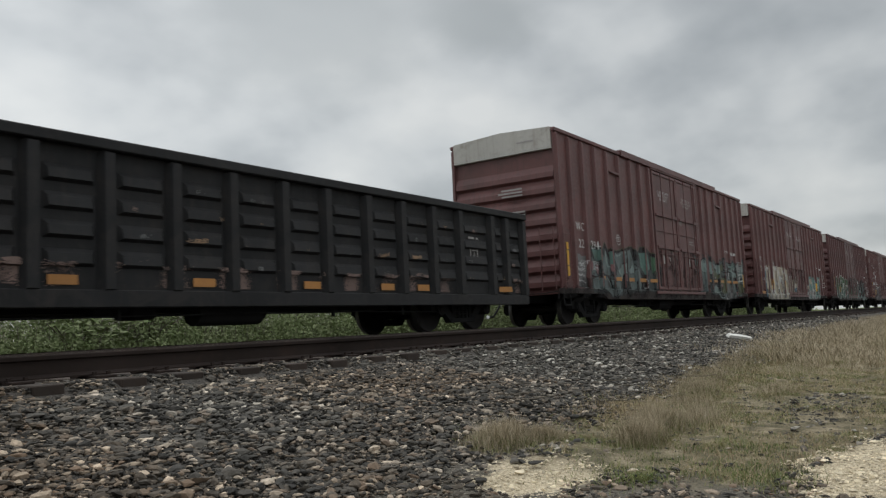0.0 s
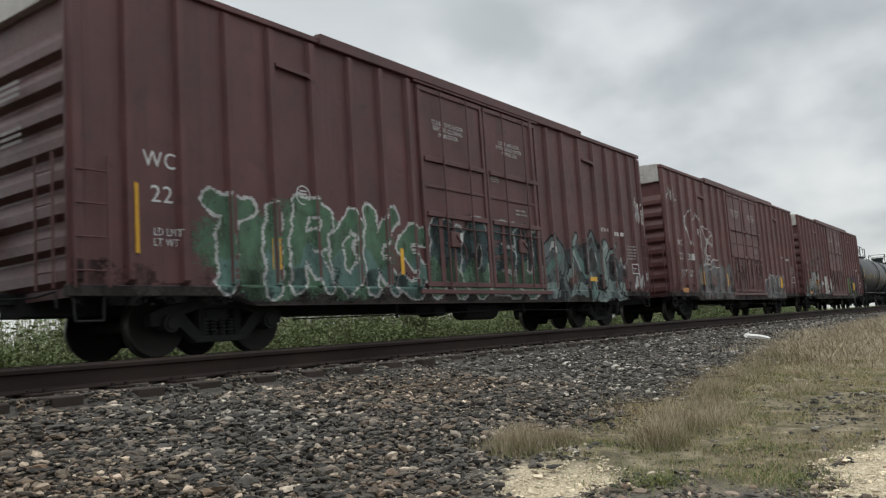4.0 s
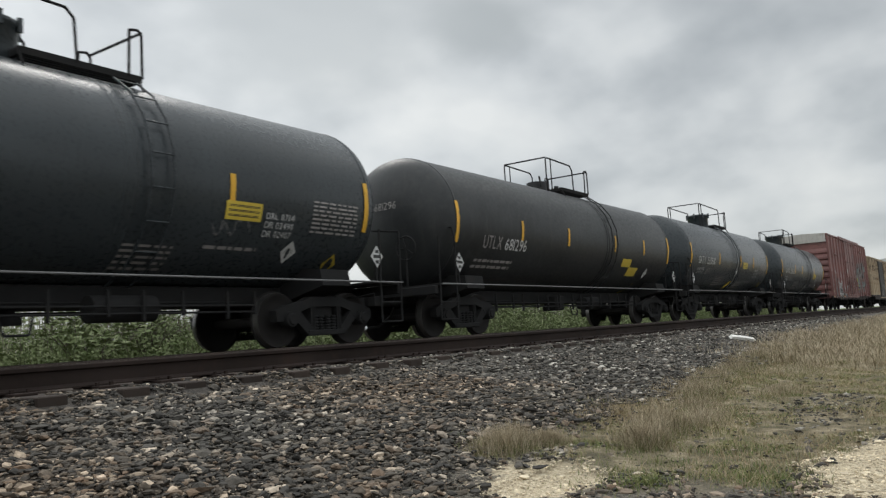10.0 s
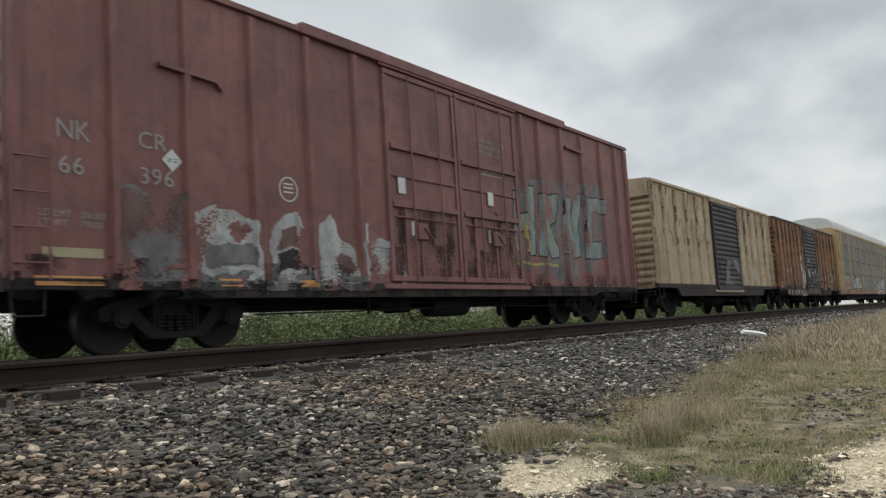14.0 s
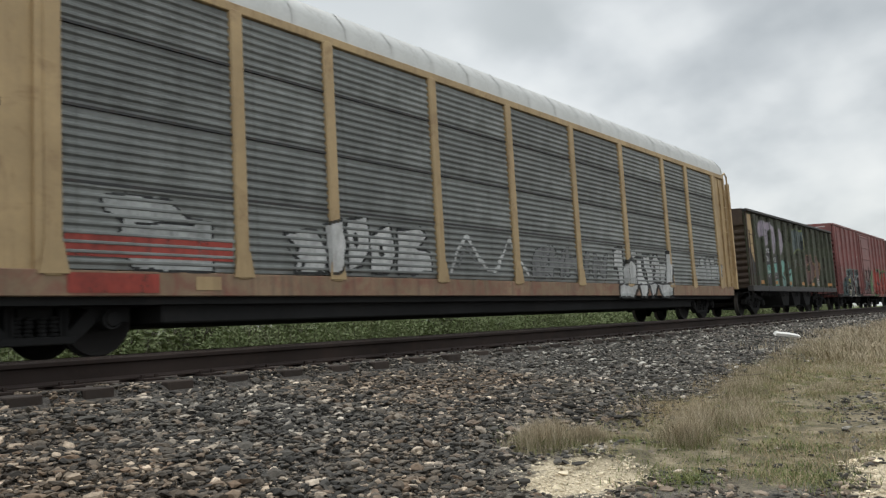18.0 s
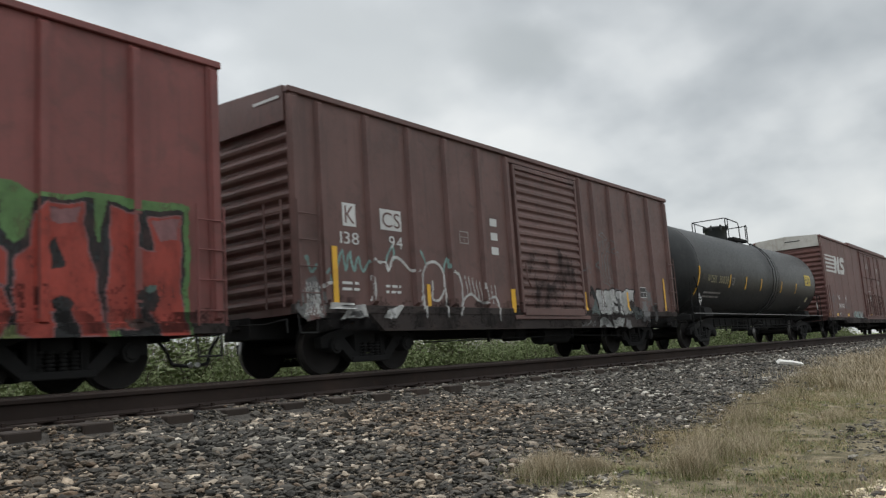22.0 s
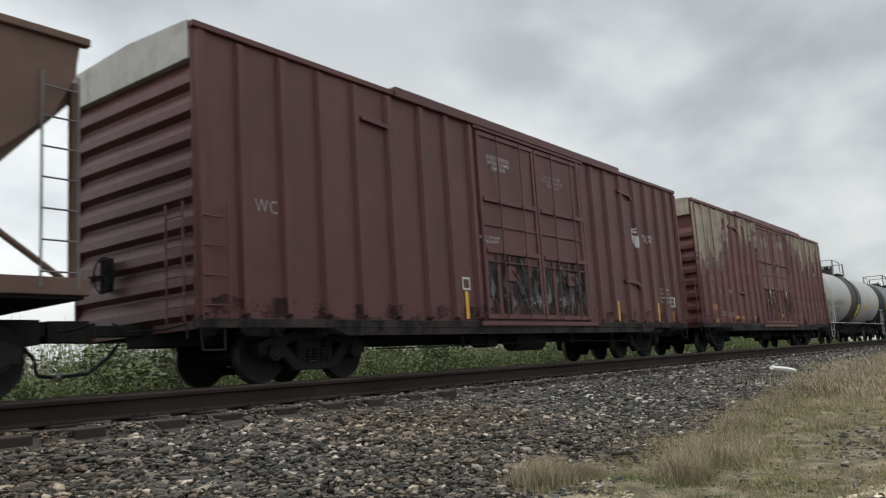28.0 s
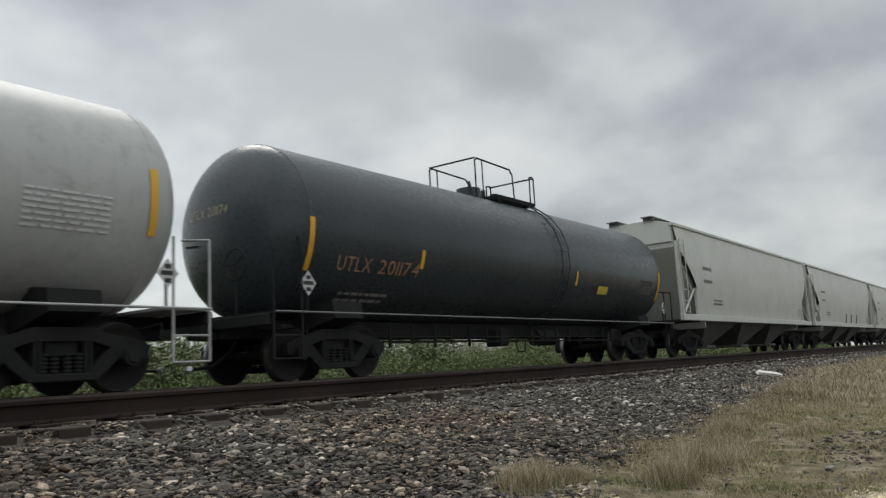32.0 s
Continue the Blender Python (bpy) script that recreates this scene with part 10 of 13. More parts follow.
# ---------------- gondolas, hoppers, autorack ----------------
def gondola():
    car, L = begin("gondola", "worn black mill gondola with pressed side panels", "gondola car", 0.2, 16.4, 2.1, 0.7)
    h, mat = L / 2, M["black_gon"]
    underframe(car, L, 2.1, 0.62, seed=21)
    H, z0 = 2.64, 0.70
    posts = [0.1, 1.2, 2.25, 3.3, 4.42, 5.4, 6.4, 7.39, 8.42, 9.4, 10.45, 11.45, 12.45, 13.41, 14.67, 15.3, 16.1]
    for s in (-1, 1):
        b = MB().box(-h, h, s * 1.46, s * 1.50, z0, H - 0.12)
        side = part("side_sheet", b, mat, car, "sheet steel side")
        b = MB()
        for p, q in zip(posts, posts[1:]):
            a, c = p - h + 0.16, q - h - 0.16
            for k in range(4):
                z = 1.02 + k * 0.34
                v = [(a, s * 1.5, z), (c, s * 1.5, z), (a + 0.05, s * 1.57, z + 0.04), (c - 0.05, s * 1.57, z + 0.04), (a + 0.05, s * 1.545, z + 0.16), (c - 0.05, s * 1.545, z + 0.16), (a, s * 1.5, z + 0.22), (c, s * 1.5, z + 0.22)]
                b.add(v, [(0, 1, 3, 2), (2, 3, 5, 4), (4, 5, 7, 6), (0, 2, 4, 6), (1, 7, 5, 3)])
        part("pressed_panel", b, mat, side, "rows of pressed louvre ribs")
    pm = rib_mesh(z0 - 0.02, H - 0.1, -1.50, -1.62, 0.07, 0.12).data("post", mat)
    for p in posts:
        for a in (0, math.pi):
            o = part("post", pm, None, car)
            o.location, o.rotation_euler = (p - h, 0, 0), (0, 0, a)
    for a, c in ((-1.64, -1.44), (1.44, 1.64)):
        part("top_rail", MB().box(-h, h, a, c, H - 0.14, H, 0, 0.02), mat, car)
    for a, c in ((-1.60, -1.42), (1.42, 1.60)):
        part("side_sill", MB().box(-h, h, a, c, 0.52, 0.74, 0, 0.015), mat, car)
    b = MB().box(-h, h, -1.46, 1.46, 0.9, 0.96)
    part("floor_plate", b, mat, car)
    for s in (-1, 1):
        end_wall(car, s * (h - 0.1), s, z0, H, mat, mat, "corr", 0.2)
    dp, br = rib_depth([p - h for p in posts], -1.505, -1.62, 0.07, 0.12)
    mk = Marks(car, dp)
    for x in (1.6, 4.63, 6.7, 8.85, 10.8, 11.9, 14.95):
        mk.rect("reflector", x - h, x - h + 0.38, 0.80, 0.92, "orange_mark", "worn orange reflector", 0.03)
    rng = random.Random(77)

    def louvre(x, z=9.0):
        u = (z - 1.02) % 0.34
        return -1.572 if z > 1.0 and u < 0.18 else -1.505

    for p, q in zip(posts, posts[1:]):
        s = Spray(p - h + 0.1, q - h - 0.1, 0.78, 2.4, rng.randint(1, 999), 0.012, 0.5)
        s.haze(0.0, s.w, 0.0, 0.3, "worn", rng.uniform(0.1, 0.42))
        for k in range(4):
            if rng.random() < 0.75:
                x, w = rng.uniform(0.05, s.w * 0.5), rng.uniform(0.1, 0.4)
                s.haze(x, min(s.w, x + w), 0.28 + k * 0.34, 0.34 + k * 0.34, rng.choice(("worn", "grey", "tan")), rng.uniform(0.2, 0.45))
        s.spray(car, louvre, br, "scuffed and rusted paint", "scuff", 0.004)
    mk.stencil_box(13.85 - h, 14.15 - h, 1.5, 1.85, 0.03, "grey_letter")
    mk.bars(13.8 - h, 14.2 - h, 1.9, 2.0, 1, "grey_letter", 2)


def coal_gondola():
    car, L = begin("gondola", "tall dark green coal gondola covered in graffiti", "gondola car", 273.9, 288.0, 1.75, 0.55)
    h, mat = L / 2, M["green_gon"]
    H, z0 = 4.02, 1.05
    posts = [0.95, 2.0, 3.0, 4.08, 5.15, 6.2, 7.17, 8.13, 9.0, 10.0, 11.1, 12.07, 13.0, 13.95]
    b = MB().box(-h, h, -0.33, 0.33, 0.66, 1.0)
    part("underframe", b, M["under"], car, "sooty steel underframe")
    for s in (-1, 1):
        b = MB().box(-h + 0.02, h - 0.02, s * 1.46, s * 1.50, z0, H - 0.1)
        part("side_sheet", b, mat, car, "sheet steel side")
    pm = rib_mesh(z0, H - 0.08, -1.50, -1.60, 0.06, 0.1).data("post", mat)
    for p in posts:
        for a in (0, math.pi):
            o = part("post", pm, None, car)
            o.location, o.rotation_euler = (p - h, 0, 0), (0, 0, a)
    for a, c in ((-1.63, -1.42), (1.42, 1.63)):
        part("top_rail", MB().box(-h, h, a, c, H - 0.1, H, 0, 0.02), M["dark_door"], car)
    for a, c in ((-h, -h + 0.2), (h - 0.2, h)):
        part("end_rail", MB().box(a, c, -1.42, 1.42, H - 0.1, H, 0, 0.02), M["dark_door"], car)
    for a, c in ((-1.60, -1.40), (1.40, 1.60)):
        part("side_sill", MB().box(-h, h, a, c, z0 - 0.16, z0 + 0.05, 0, 0.015), M["dark_door"], car)
    # discharge pockets between the trucks
    for x0, x1 in ((-2.7, -1.0), (-0.9, 0.9), (1.0, 2.7)):
        b = MB()
        b.prism([(x0, 1.1), (x0 + 0.45, 0.32), (x1 - 0.45, 0.32), (x1, 1.1)], -1.35, 1.35, "y")
        b.box(x0 + 0.4, x1 - 0.4, -1.2, 1.2, 0.26, 0.34, 0, 0.02)
        part("discharge_pocket", b, M["under"], car)
    b = MB().box(-h + 0.3, h - 0.3, -1.46, 1.46, 1.0, 1.06)
    part("floor_plate", b, M["under"], car)
    for s in (-1, 1):
        end_wall(car, s * (h - 0.1), s, z0, H, M["gon_end"], M["gon_end"], "corr", 0.6)
    ladder(car, -h + 0.05, -h + 0.5, -1.62, z0 + 0.05, 3.2, M["gon_end"], 6)
    dp, br = rib_depth([p - h for p in posts], -1.505, -1.60, 0.06, 0.1)
    mk = Marks(car, dp)
    mk.rect("paint_panel", -h + 0.12, -h + 0.84, 2.0, 3.85, "rack_yellow", "buff painted end panel", 0.004)
    mk._obj("paint_wedge", [(-h + 0.1, 2.75), (-h + 0.84, 1.95), (-h + 0.84, 1.5), (-h + 0.1, 1.5)], [(0, 1, 2, 3)], M["dark_door"], "black painted wedge", 0.007)
    for a, b_, z, zz in ((2.12, 2.88, 1.15, 2.68), (3.12, 3.96, 1.15, 2.35)):
        mk.rect("paint_panel", a - h, b_ - h, z, zz, "dark_door", "black number panel", 0.004)
    o = -h
    rib_stain(car, dp, br, o, posts, 1.1, 3.9, "soot", 323)
    soot_film(car, dp, br, o, 14.1, [], 324)
    s = Spray(o + 1.47, o + 5.07, 2.29, 3.82, 71, 0.018, 0.5)
    s.stroke([(0.06, 1.08), (0.19, 1.27), (0.47, 1.42), (0.50, 0.79), (0.21, 0.73), (0.08, 0.86), (0.06, 1.08)], 0.060, "grey")
    s.poly([(0.06, 1.08), (0.19, 1.27), (0.47, 1.42), (0.50, 0.79), (0.21, 0.73), (0.08, 0.86)], "lilac")
    s.stroke([(0.59, 1.46), (0.91, 1.47), (1.16, 1.37), (1.55, 1.38), (1.56, 1.15), (1.35, 0.97), (1.35, 0.73), (1.29, 0.50), (0.57, 0.40), (0.59, 1.46)], 0.060, "grey")
    s.poly([(0.59, 1.46), (0.91, 1.47), (1.16, 1.37), (1.55, 1.38), (1.56, 1.15), (1.35, 0.97), (1.35, 0.73), (1.29, 0.50), (0.57, 0.40)], "lilac")
    s.stroke([(1.67, 1.29), (2.01, 1.36), (2.31, 1.23), (2.46, 0.76), (2.19, 0.19), (1.62, 0.10), (1.67, 1.29)], 0.060, "grey")
    s.poly([(1.67, 1.29), (2.01, 1.36), (2.31, 1.23), (2.46, 0.76), (2.19, 0.19), (1.62, 0.10)], "lilac")
    s.stroke([(2.69, 1.15), (2.85, 1.28), (3.19, 1.24), (3.47, 1.03), (3.53, 0.52), (3.26, 0.24), (2.79, 0.07), (2.67, 0.43), (2.69, 1.15)], 0.060, "grey")
    s.poly([(2.69, 1.15), (2.85, 1.28), (3.19, 1.24), (3.47, 1.03), (3.53, 0.52), (3.26, 0.24), (2.79, 0.07), (2.67, 0.43)], "lilac")
    s.stroke(s.bend([(1.54, 1.27), (1.75, 0.98), (1.87, 0.63), (1.78, 0.32), (1.54, 0.25)]), 0.025, "dusk")
    s.stroke(s.bend([(1.11, 1.02), (1.30, 0.90), (1.20, 0.71), (1.32, 0.59)]), 0.025, "dusk")
    s.stroke(s.bend([(0.76, 0.73), (0.89, 0.66), (1.15, 0.87)]), 0.025, "dusk")
    s.stroke(s.bend([(2.05, 1.07), (2.20, 0.91), (2.09, 0.66)]), 0.025, "dusk")
    s.stroke(s.bend([(2.17, 0.18), (2.31, 0.57), (2.56, 0.86)]), 0.025, "dusk")
    s.stroke(s.bend([(2.87, 0.52), (3.00, 0.27), (2.79, 0.05)]), 0.025, "dusk")
    s.stroke(s.bend([(2.50, 0.73), (3.05, 0.77), (3.17, 0.34)]), 0.025, "dusk")
    s.blob(2.91, 0.75, 0.08, 0.19, "dusk", 0.12)
    s.blob(1.16, 1.07, 0.14, 0.05, "grey", 0.12)
    s.spray(car, dp, br, "lilac bubble graffiti letters")
    s = Spray(o + 2.01, o + 6.07, 1.04, 2.30, 72, 0.018, 0.5)
    s.stroke([(0.07, 0.89), (0.83, 0.91), (0.84, 0.59), (0.49, 0.56), (0.06, 0.53), (0.43, 0.80), (0.06, 0.74), (0.07, 0.89)], 0.050, "dusk")
    s.poly([(0.07, 0.89), (0.83, 0.91), (0.84, 0.59), (0.49, 0.56), (0.06, 0.53), (0.43, 0.80), (0.06, 0.74)], "mint")
    s.stroke([(1.07, 0.97), (1.73, 1.02), (1.78, 0.64), (1.06, 0.60), (1.07, 0.97)], 0.050, "dusk")
    s.poly([(1.07, 0.97), (1.73, 1.02), (1.78, 0.64), (1.06, 0.60)], "mint")
    s.stroke([(1.05, 0.31), (1.75, 0.33), (1.90, 0.08), (1.04, 0.06), (1.05, 0.31)], 0.050, "dusk")
    s.poly([(1.05, 0.31), (1.75, 0.33), (1.90, 0.08), (1.04, 0.06)], "mint")
    s.stroke([(2.19, 1.08), (2.70, 1.19), (2.93, 1.08), (2.86, 0.72), (2.62, 0.61), (2.91, 0.38), (2.91, 0.09), (2.20, 0.07), (2.09, 0.67), (2.19, 1.08)], 0.050, "dusk")
    s.poly([(2.19, 1.08), (2.70, 1.19), (2.93, 1.08), (2.86, 0.72), (2.62, 0.61), (2.91, 0.38), (2.91, 0.09), (2.20, 0.07), (2.09, 0.67)], "mint")
    s.stroke([(3.22, 1.10), (3.58, 1.16), (3.61, 0.90), (3.40, 0.75), (3.92, 0.80), (3.99, 0.41), (3.90, 0.05), (3.21, 0.06), (3.18, 0.47), (3.22, 1.10)], 0.050, "dusk")
    s.poly([(3.22, 1.10), (3.58, 1.16), (3.61, 0.90), (3.40, 0.75), (3.92, 0.80), (3.99, 0.41), (3.90, 0.05), (3.21, 0.06), (3.18, 0.47)], "mint")
    s.poly([(2.21, 0.34), (2.89, 0.36), (2.90, 0.09), (2.20, 0.07)], "aqua")
    s.poly([(3.23, 0.33), (3.96, 0.36), (3.90, 0.05), (3.21, 0.06)], "aqua")
    s.blob(1.31, 0.78, 0.14, 0.11, "dark", 0.12)
    s.blob(2.47, 0.88, 0.06, 0.12, "dark", 0.12)
    s.stroke([(2.38, 0.53), (2.79, 0.34)], 0.090, "dark")
    s.stroke(s.bend([(2.09, 0.67), (2.42, 0.17), (2.47, 0.07)]), 0.050, "dark")
    s.stroke([(3.24, 0.60), (3.69, 0.86)], 0.070, "dark")
    s.blob(3.62, 0.58, 0.26, 0.07, "dark", 0.12)
    s.stroke([(0.54, 0.86), (0.67, 0.79)], 0.050, "dark")
    s.spray(car, dp, br, "mint green block graffiti letters")
    s = Spray(o + 5.82, o + 8.72, 1.89, 3.76, 73, 0.018, 0.6)
    s.poly([(0.50, 1.81), (1.12, 1.82), (2.75, 1.81), (2.84, 1.33), (2.66, 0.93), (1.35, 0.83), (0.88, 0.64), (0.51, 0.72)], "lime")
    s.poly([(0.58, 1.73), (1.12, 1.73), (2.59, 1.72), (2.59, 1.01), (1.36, 0.92), (0.89, 0.74), (0.60, 0.80)], "slate")
    s.haze(0.1, 2.90, 0.2, 1.88, "dusk", 0.45, True)
    s.blob(2.70, 1.31, 0.13, 0.36, "lemon", 0.12)
    s.stroke([(0.13, 1.65), (0.06, 0.98)], 0.030, "lime")
    s.stroke(s.bend([(0.45, 0.35), (0.72, 0.47), (0.58, 0.11), (0.84, 0.08), (1.01, 0.45), (1.05, 0.15), (1.24, 0.41)]), 0.025, "silver")
    s.stroke(s.bend([(1.50, 0.38), (1.72, 0.54), (1.63, 0.14), (1.89, 0.05), (2.03, 0.48), (2.09, 0.15)]), 0.025, "silver")
    s.spray(car, dp, br, "blue-grey graffiti patch with yellow edge")
    s = Spray(o + 8.19, o + 11.09, 1.17, 2.70, 74, 0.018, 0.6)
    s.stroke([(0.19, 1.25), (0.56, 1.39), (0.94, 1.37), (0.77, 1.01), (0.51, 0.83), (0.84, 0.52), (0.85, 0.05), (0.16, 0.06), (0.06, 0.48), (0.33, 0.71), (0.19, 1.25)], 0.060, "tan")
    s.poly([(0.19, 1.25), (0.56, 1.39), (0.94, 1.37), (0.77, 1.01), (0.51, 0.83), (0.84, 0.52), (0.85, 0.05), (0.16, 0.06), (0.06, 0.48), (0.33, 0.71)], "buff")
    s.stroke([(1.13, 1.42), (1.48, 1.47), (1.75, 1.03), (1.70, 0.32), (1.37, 0.27), (1.13, 0.53), (1.13, 1.42)], 0.060, "tan")
    s.poly([(1.13, 1.42), (1.48, 1.47), (1.75, 1.03), (1.70, 0.32), (1.37, 0.27), (1.13, 0.53)], "buff")
    s.stroke([(2.09, 1.41), (2.52, 1.42), (2.84, 1.10), (2.72, 0.24), (2.21, 0.20), (2.05, 0.57), (2.09, 1.41)], 0.060, "tan")
    s.poly([(2.09, 1.41), (2.52, 1.42), (2.84, 1.10), (2.72, 0.24), (2.21, 0.20), (2.05, 0.57)], "buff")
    s.stroke(s.bend([(0.23, 0.81), (0.68, 0.73), (0.38, 0.17)]), 0.030, "dark")
    s.stroke(s.bend([(1.32, 1.34), (1.61, 0.90), (1.46, 0.32)]), 0.030, "dark")
    s.stroke(s.bend([(2.45, 1.20), (2.52, 0.71)]), 0.030, "dark")
    s.spray(car, dp, br, "tan graffiti letters")
    mk.text("HLMX", o + 2.08, o + 2.85, 2.43, 2.63)
    mk.text("433", o + 2.12, o + 2.72, 2.1, 2.3)
    mk.text("42", o + 3.3, o + 3.7, 2.1, 2.3)
    mk.block(["LD LMT", "LT WT "], o + 2.25, o + 2.75, 1.42, 1.75)
    mk.block(["202000", "60800 "], o + 3.25, o + 3.75, 1.4, 1.72, "grey_letter")
    for x in (1.35, 3.25, 5.35, 7.55, 9.4, 12.6):
        mk.rect("reflector", o + x, o + x + 0.42, 1.18, 1.32, "orange_mark", "worn orange reflector", 0.02)
    mk.stencil_box(o + 10.5, o + 10.85, 1.2, 1.5, 0.03)


M["gon_end"] = surface("brown_grimy_end", (0.06, 0.042, 0.032), 0.75, vary=0.3, dirt=(0.10, 0.08, 0.05), dirt_amount=0.35, streak=0.5, streak_color=(0.035, 0.026, 0.02))


def hopper(label, front, rear, H, paint, ribs, rounded, seed=1):
    """A covered hopper: sides cut back at the ends over slope sheets, pockets below, hatches and a running board on top."""
    car, L = begin("hopper_car", label, "hopper car", front, rear, 1.75, 0.45)
    h, mat = L / 2, M[paint]
    zb = 1.36
    b = MB().box(-h, h, -0.33, 0.33, 0.68, 1.0)
    part("underframe", b, M["under"], car, "sooty steel underframe")
    # sides
    outline = [(-h + 0.1, H - 0.04), (-h + 0.22, H - 0.85), (-h + 1.62, zb + 0.95), (-h + 1.62, zb), (h - 1.62, zb), (h - 1.62, zb + 0.95), (h - 0.22, H - 0.85), (h - 0.1, H - 0.04)]
    bulge = (lambda z: 1.40 + 0.16 * math.sin(math.pi * min(1, max(0, (z - zb) / (H - zb))))) if rounded else (lambda z: 1.50)
    for s in (-1, 1):
        b = MB()
        nz = 14 if rounded else 6
        zs = [zb + (H - 0.04 - zb) * i / nz for i in range(nz + 1)]

        def xleft(z):
            if z <= zb + 0.95:
                return -h + 1.62
            if z <= H - 0.85:
                k = (z - zb - 0.95) / (H - 0.85 - zb - 0.95)
                return -h + 1.62 - 1.40 * k
            return -h + 0.22 - 0.12 * (z - H + 0.85) / 0.81
        v, f = [], []
        nx = 24
        for z in zs:
            a = xleft(z)
            for i in range(nx + 1):
                v.append((a + (-2 * a) * i / nx, s * bulge(z), z))
        for j in range(nz):
            for i in range(nx):
                q = (j * (nx + 1) + i, j * (nx + 1) + i + 1, (j + 1) * (nx + 1) + i + 1, (j + 1) * (nx + 1) + i)
                f.append(q if s < 0 else q[::-1])
        b.add(v, f, 0, True)
        part("side_sheet", b, mat, car, "smooth curved side" if rounded else "ribbed sheet steel side")
    for r in ribs:
        zlo = zb + 0.02
        x = r - h
        for s in (-1, 1):
            b = MB().box(x - 0.035, x + 0.035, s * 1.49, s * 1.57, zlo, H - 0.1, 0, 0.012)
            part("rib", b, mat, car)
    # sills, posts and slope sheets
    for s in (-1, 1):
        b = MB().box(-h, h, s * 1.42, s * 1.56, zb - 0.18, zb + 0.03, 0, 0.015)
        b.box(-h, h, s * (bulge(H) - 0.06), s * (bulge(H) + 0.07), H - 0.1, H, 0, 0.015)
        part("side_sill", b, mat, car)
    for e in (-1, 1):
        x0 = e * (h - 0.16)
        for y in (-1.46, 1.46):
            b = MB().box(x0 - 0.05, x0 + 0.05, y - 0.06, y + 0.06, zb - 0.1, H - 0.6, 0, 0.01)
            b.box(e * (h - 1.62) - 0.05, e * (h - 1.62) + 0.05, y - 0.05, y + 0.05, zb, zb + 0.95, 0, 0.01)
            b.cyl((e * (h - 0.2), y, zb - 0.05), (e * (h - 1.55), y * 0.98, zb + 0.9), 0.04, n=6)
            part("corner_post", b, mat, car)
        b = MB()
        ys = 1.38
        pts = [(e * (h - 0.15), H - 0.05), (e * (h - 0.15), H - 0.8), (e * (h - 2.6), 0.95)]
        b.sheet(pts, -ys, ys, "y")
        for y in (-ys, ys):
            b.add([(e * (h - 0.15), y, H - 0.05), (e * (h - 0.15), y, H - 0.8), (e * (h - 2.6), y, 0.95), (e * (h - 2.6), y, H - 0.05)], [(0, 1, 2, 3)])
        part("slope_sheet", b, mat, car)
        b = MB().box(e * (h - 0.05), e * (h - 1.7), -1.5, 1.5, zb - 0.22, zb - 0.14)
        part("end_deck", b, M["under"], car)
        ladder(car, e * (h - 0.6), e * (h - 0.16), -1.56, zb - 0.1, H - 0.55, M["rail_grey"] if not rounded else mat, 7)
        b = MB().box(e * (h - 0.10) - 0.03, e * (h - 0.10) + 0.03, -1.35, 1.35, H - 0.62, H - 0.02)
        part("end_plate", b, M["cream_end"] if not rounded else mat, car, "pale end plate")
    # pockets
    n = 3
    w = (L - 5.4) / n
    for i in range(n):
        x0 = -h + 2.7 + i * w
        b = MB()
        b.add([(x0, -1.4, zb), (x0 + w, -1.4, zb), (x0 + w, 1.4, zb), (x0, 1.4, zb), (x0 + w / 2 - 0.4, -0.5, 0.34), (x0 + w / 2 + 0.4, -0.5, 0.34), (x0 + w / 2 + 0.4, 0.5, 0.34), (x0 + w / 2 - 0.4, 0.5, 0.34)],
              [(0, 1, 5, 4), (1, 2, 6, 5), (2, 3, 7, 6), (3, 0, 4, 7), (4, 5, 6, 7)])
        b.box(x0 + w / 2 - 0.5, x0 + w / 2 + 0.5, -0.75, 0.75, 0.26, 0.36, 0, 0.02)
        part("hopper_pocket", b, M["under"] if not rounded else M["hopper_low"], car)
    # roof
    prof = [(-bulge(H) - 0.02, H - 0.02), (-1.0, H + 0.12), (-0.4, H + 0.18), (0.4, H + 0.18), (1.0, H + 0.12), (bulge(H) + 0.02, H - 0.02)]
    b = MB().prism(prof, -h + 0.1, h - 0.1, "x", 0)
    part("roof", b, mat, car)
    b = MB()
    for y in (-0.62, 0.62):
        b.box(-h - 0.1, h + 0.1, y - 0.2, y + 0.2, H + 0.27, H + 0.30)
        for i in range(int(L / 1.5) + 1):
            x = -h + 0.1 + i * 1.5
            b.box(x, x + 0.04, y - 0.2, y + 0.2, H + 0.1, H + 0.27)
    part("running_board", b, M["rail_grey"], car, "grated roof walkway")
    for i in range(6):
        b = MB()
        x = -h + L * (i + 0.5) / 6
        b.cyl((x, 0, H + 0.16), (x, 0, H + 0.30), 0.33, n=14).cyl((x, 0, H + 0.30), (x, 0, H + 0.33), 0.37, n=14)
        part("roof_hatch", b, mat, car)
    depth, br = rib_depth([r - h for r in ribs], -1.503, -1.572, 0.035, 0.036)
    return car, h, Marks(car, (lambda x, z: -bulge(z) - 0.002) if rounded else depth), depth, br


# pockets below the off-white hoppers: a much darker grey than the body
M["hopper_low"] = surface("dark_grey_hopper_pocket", (0.10, 0.10, 0.095), 0.8, vary=0.3)


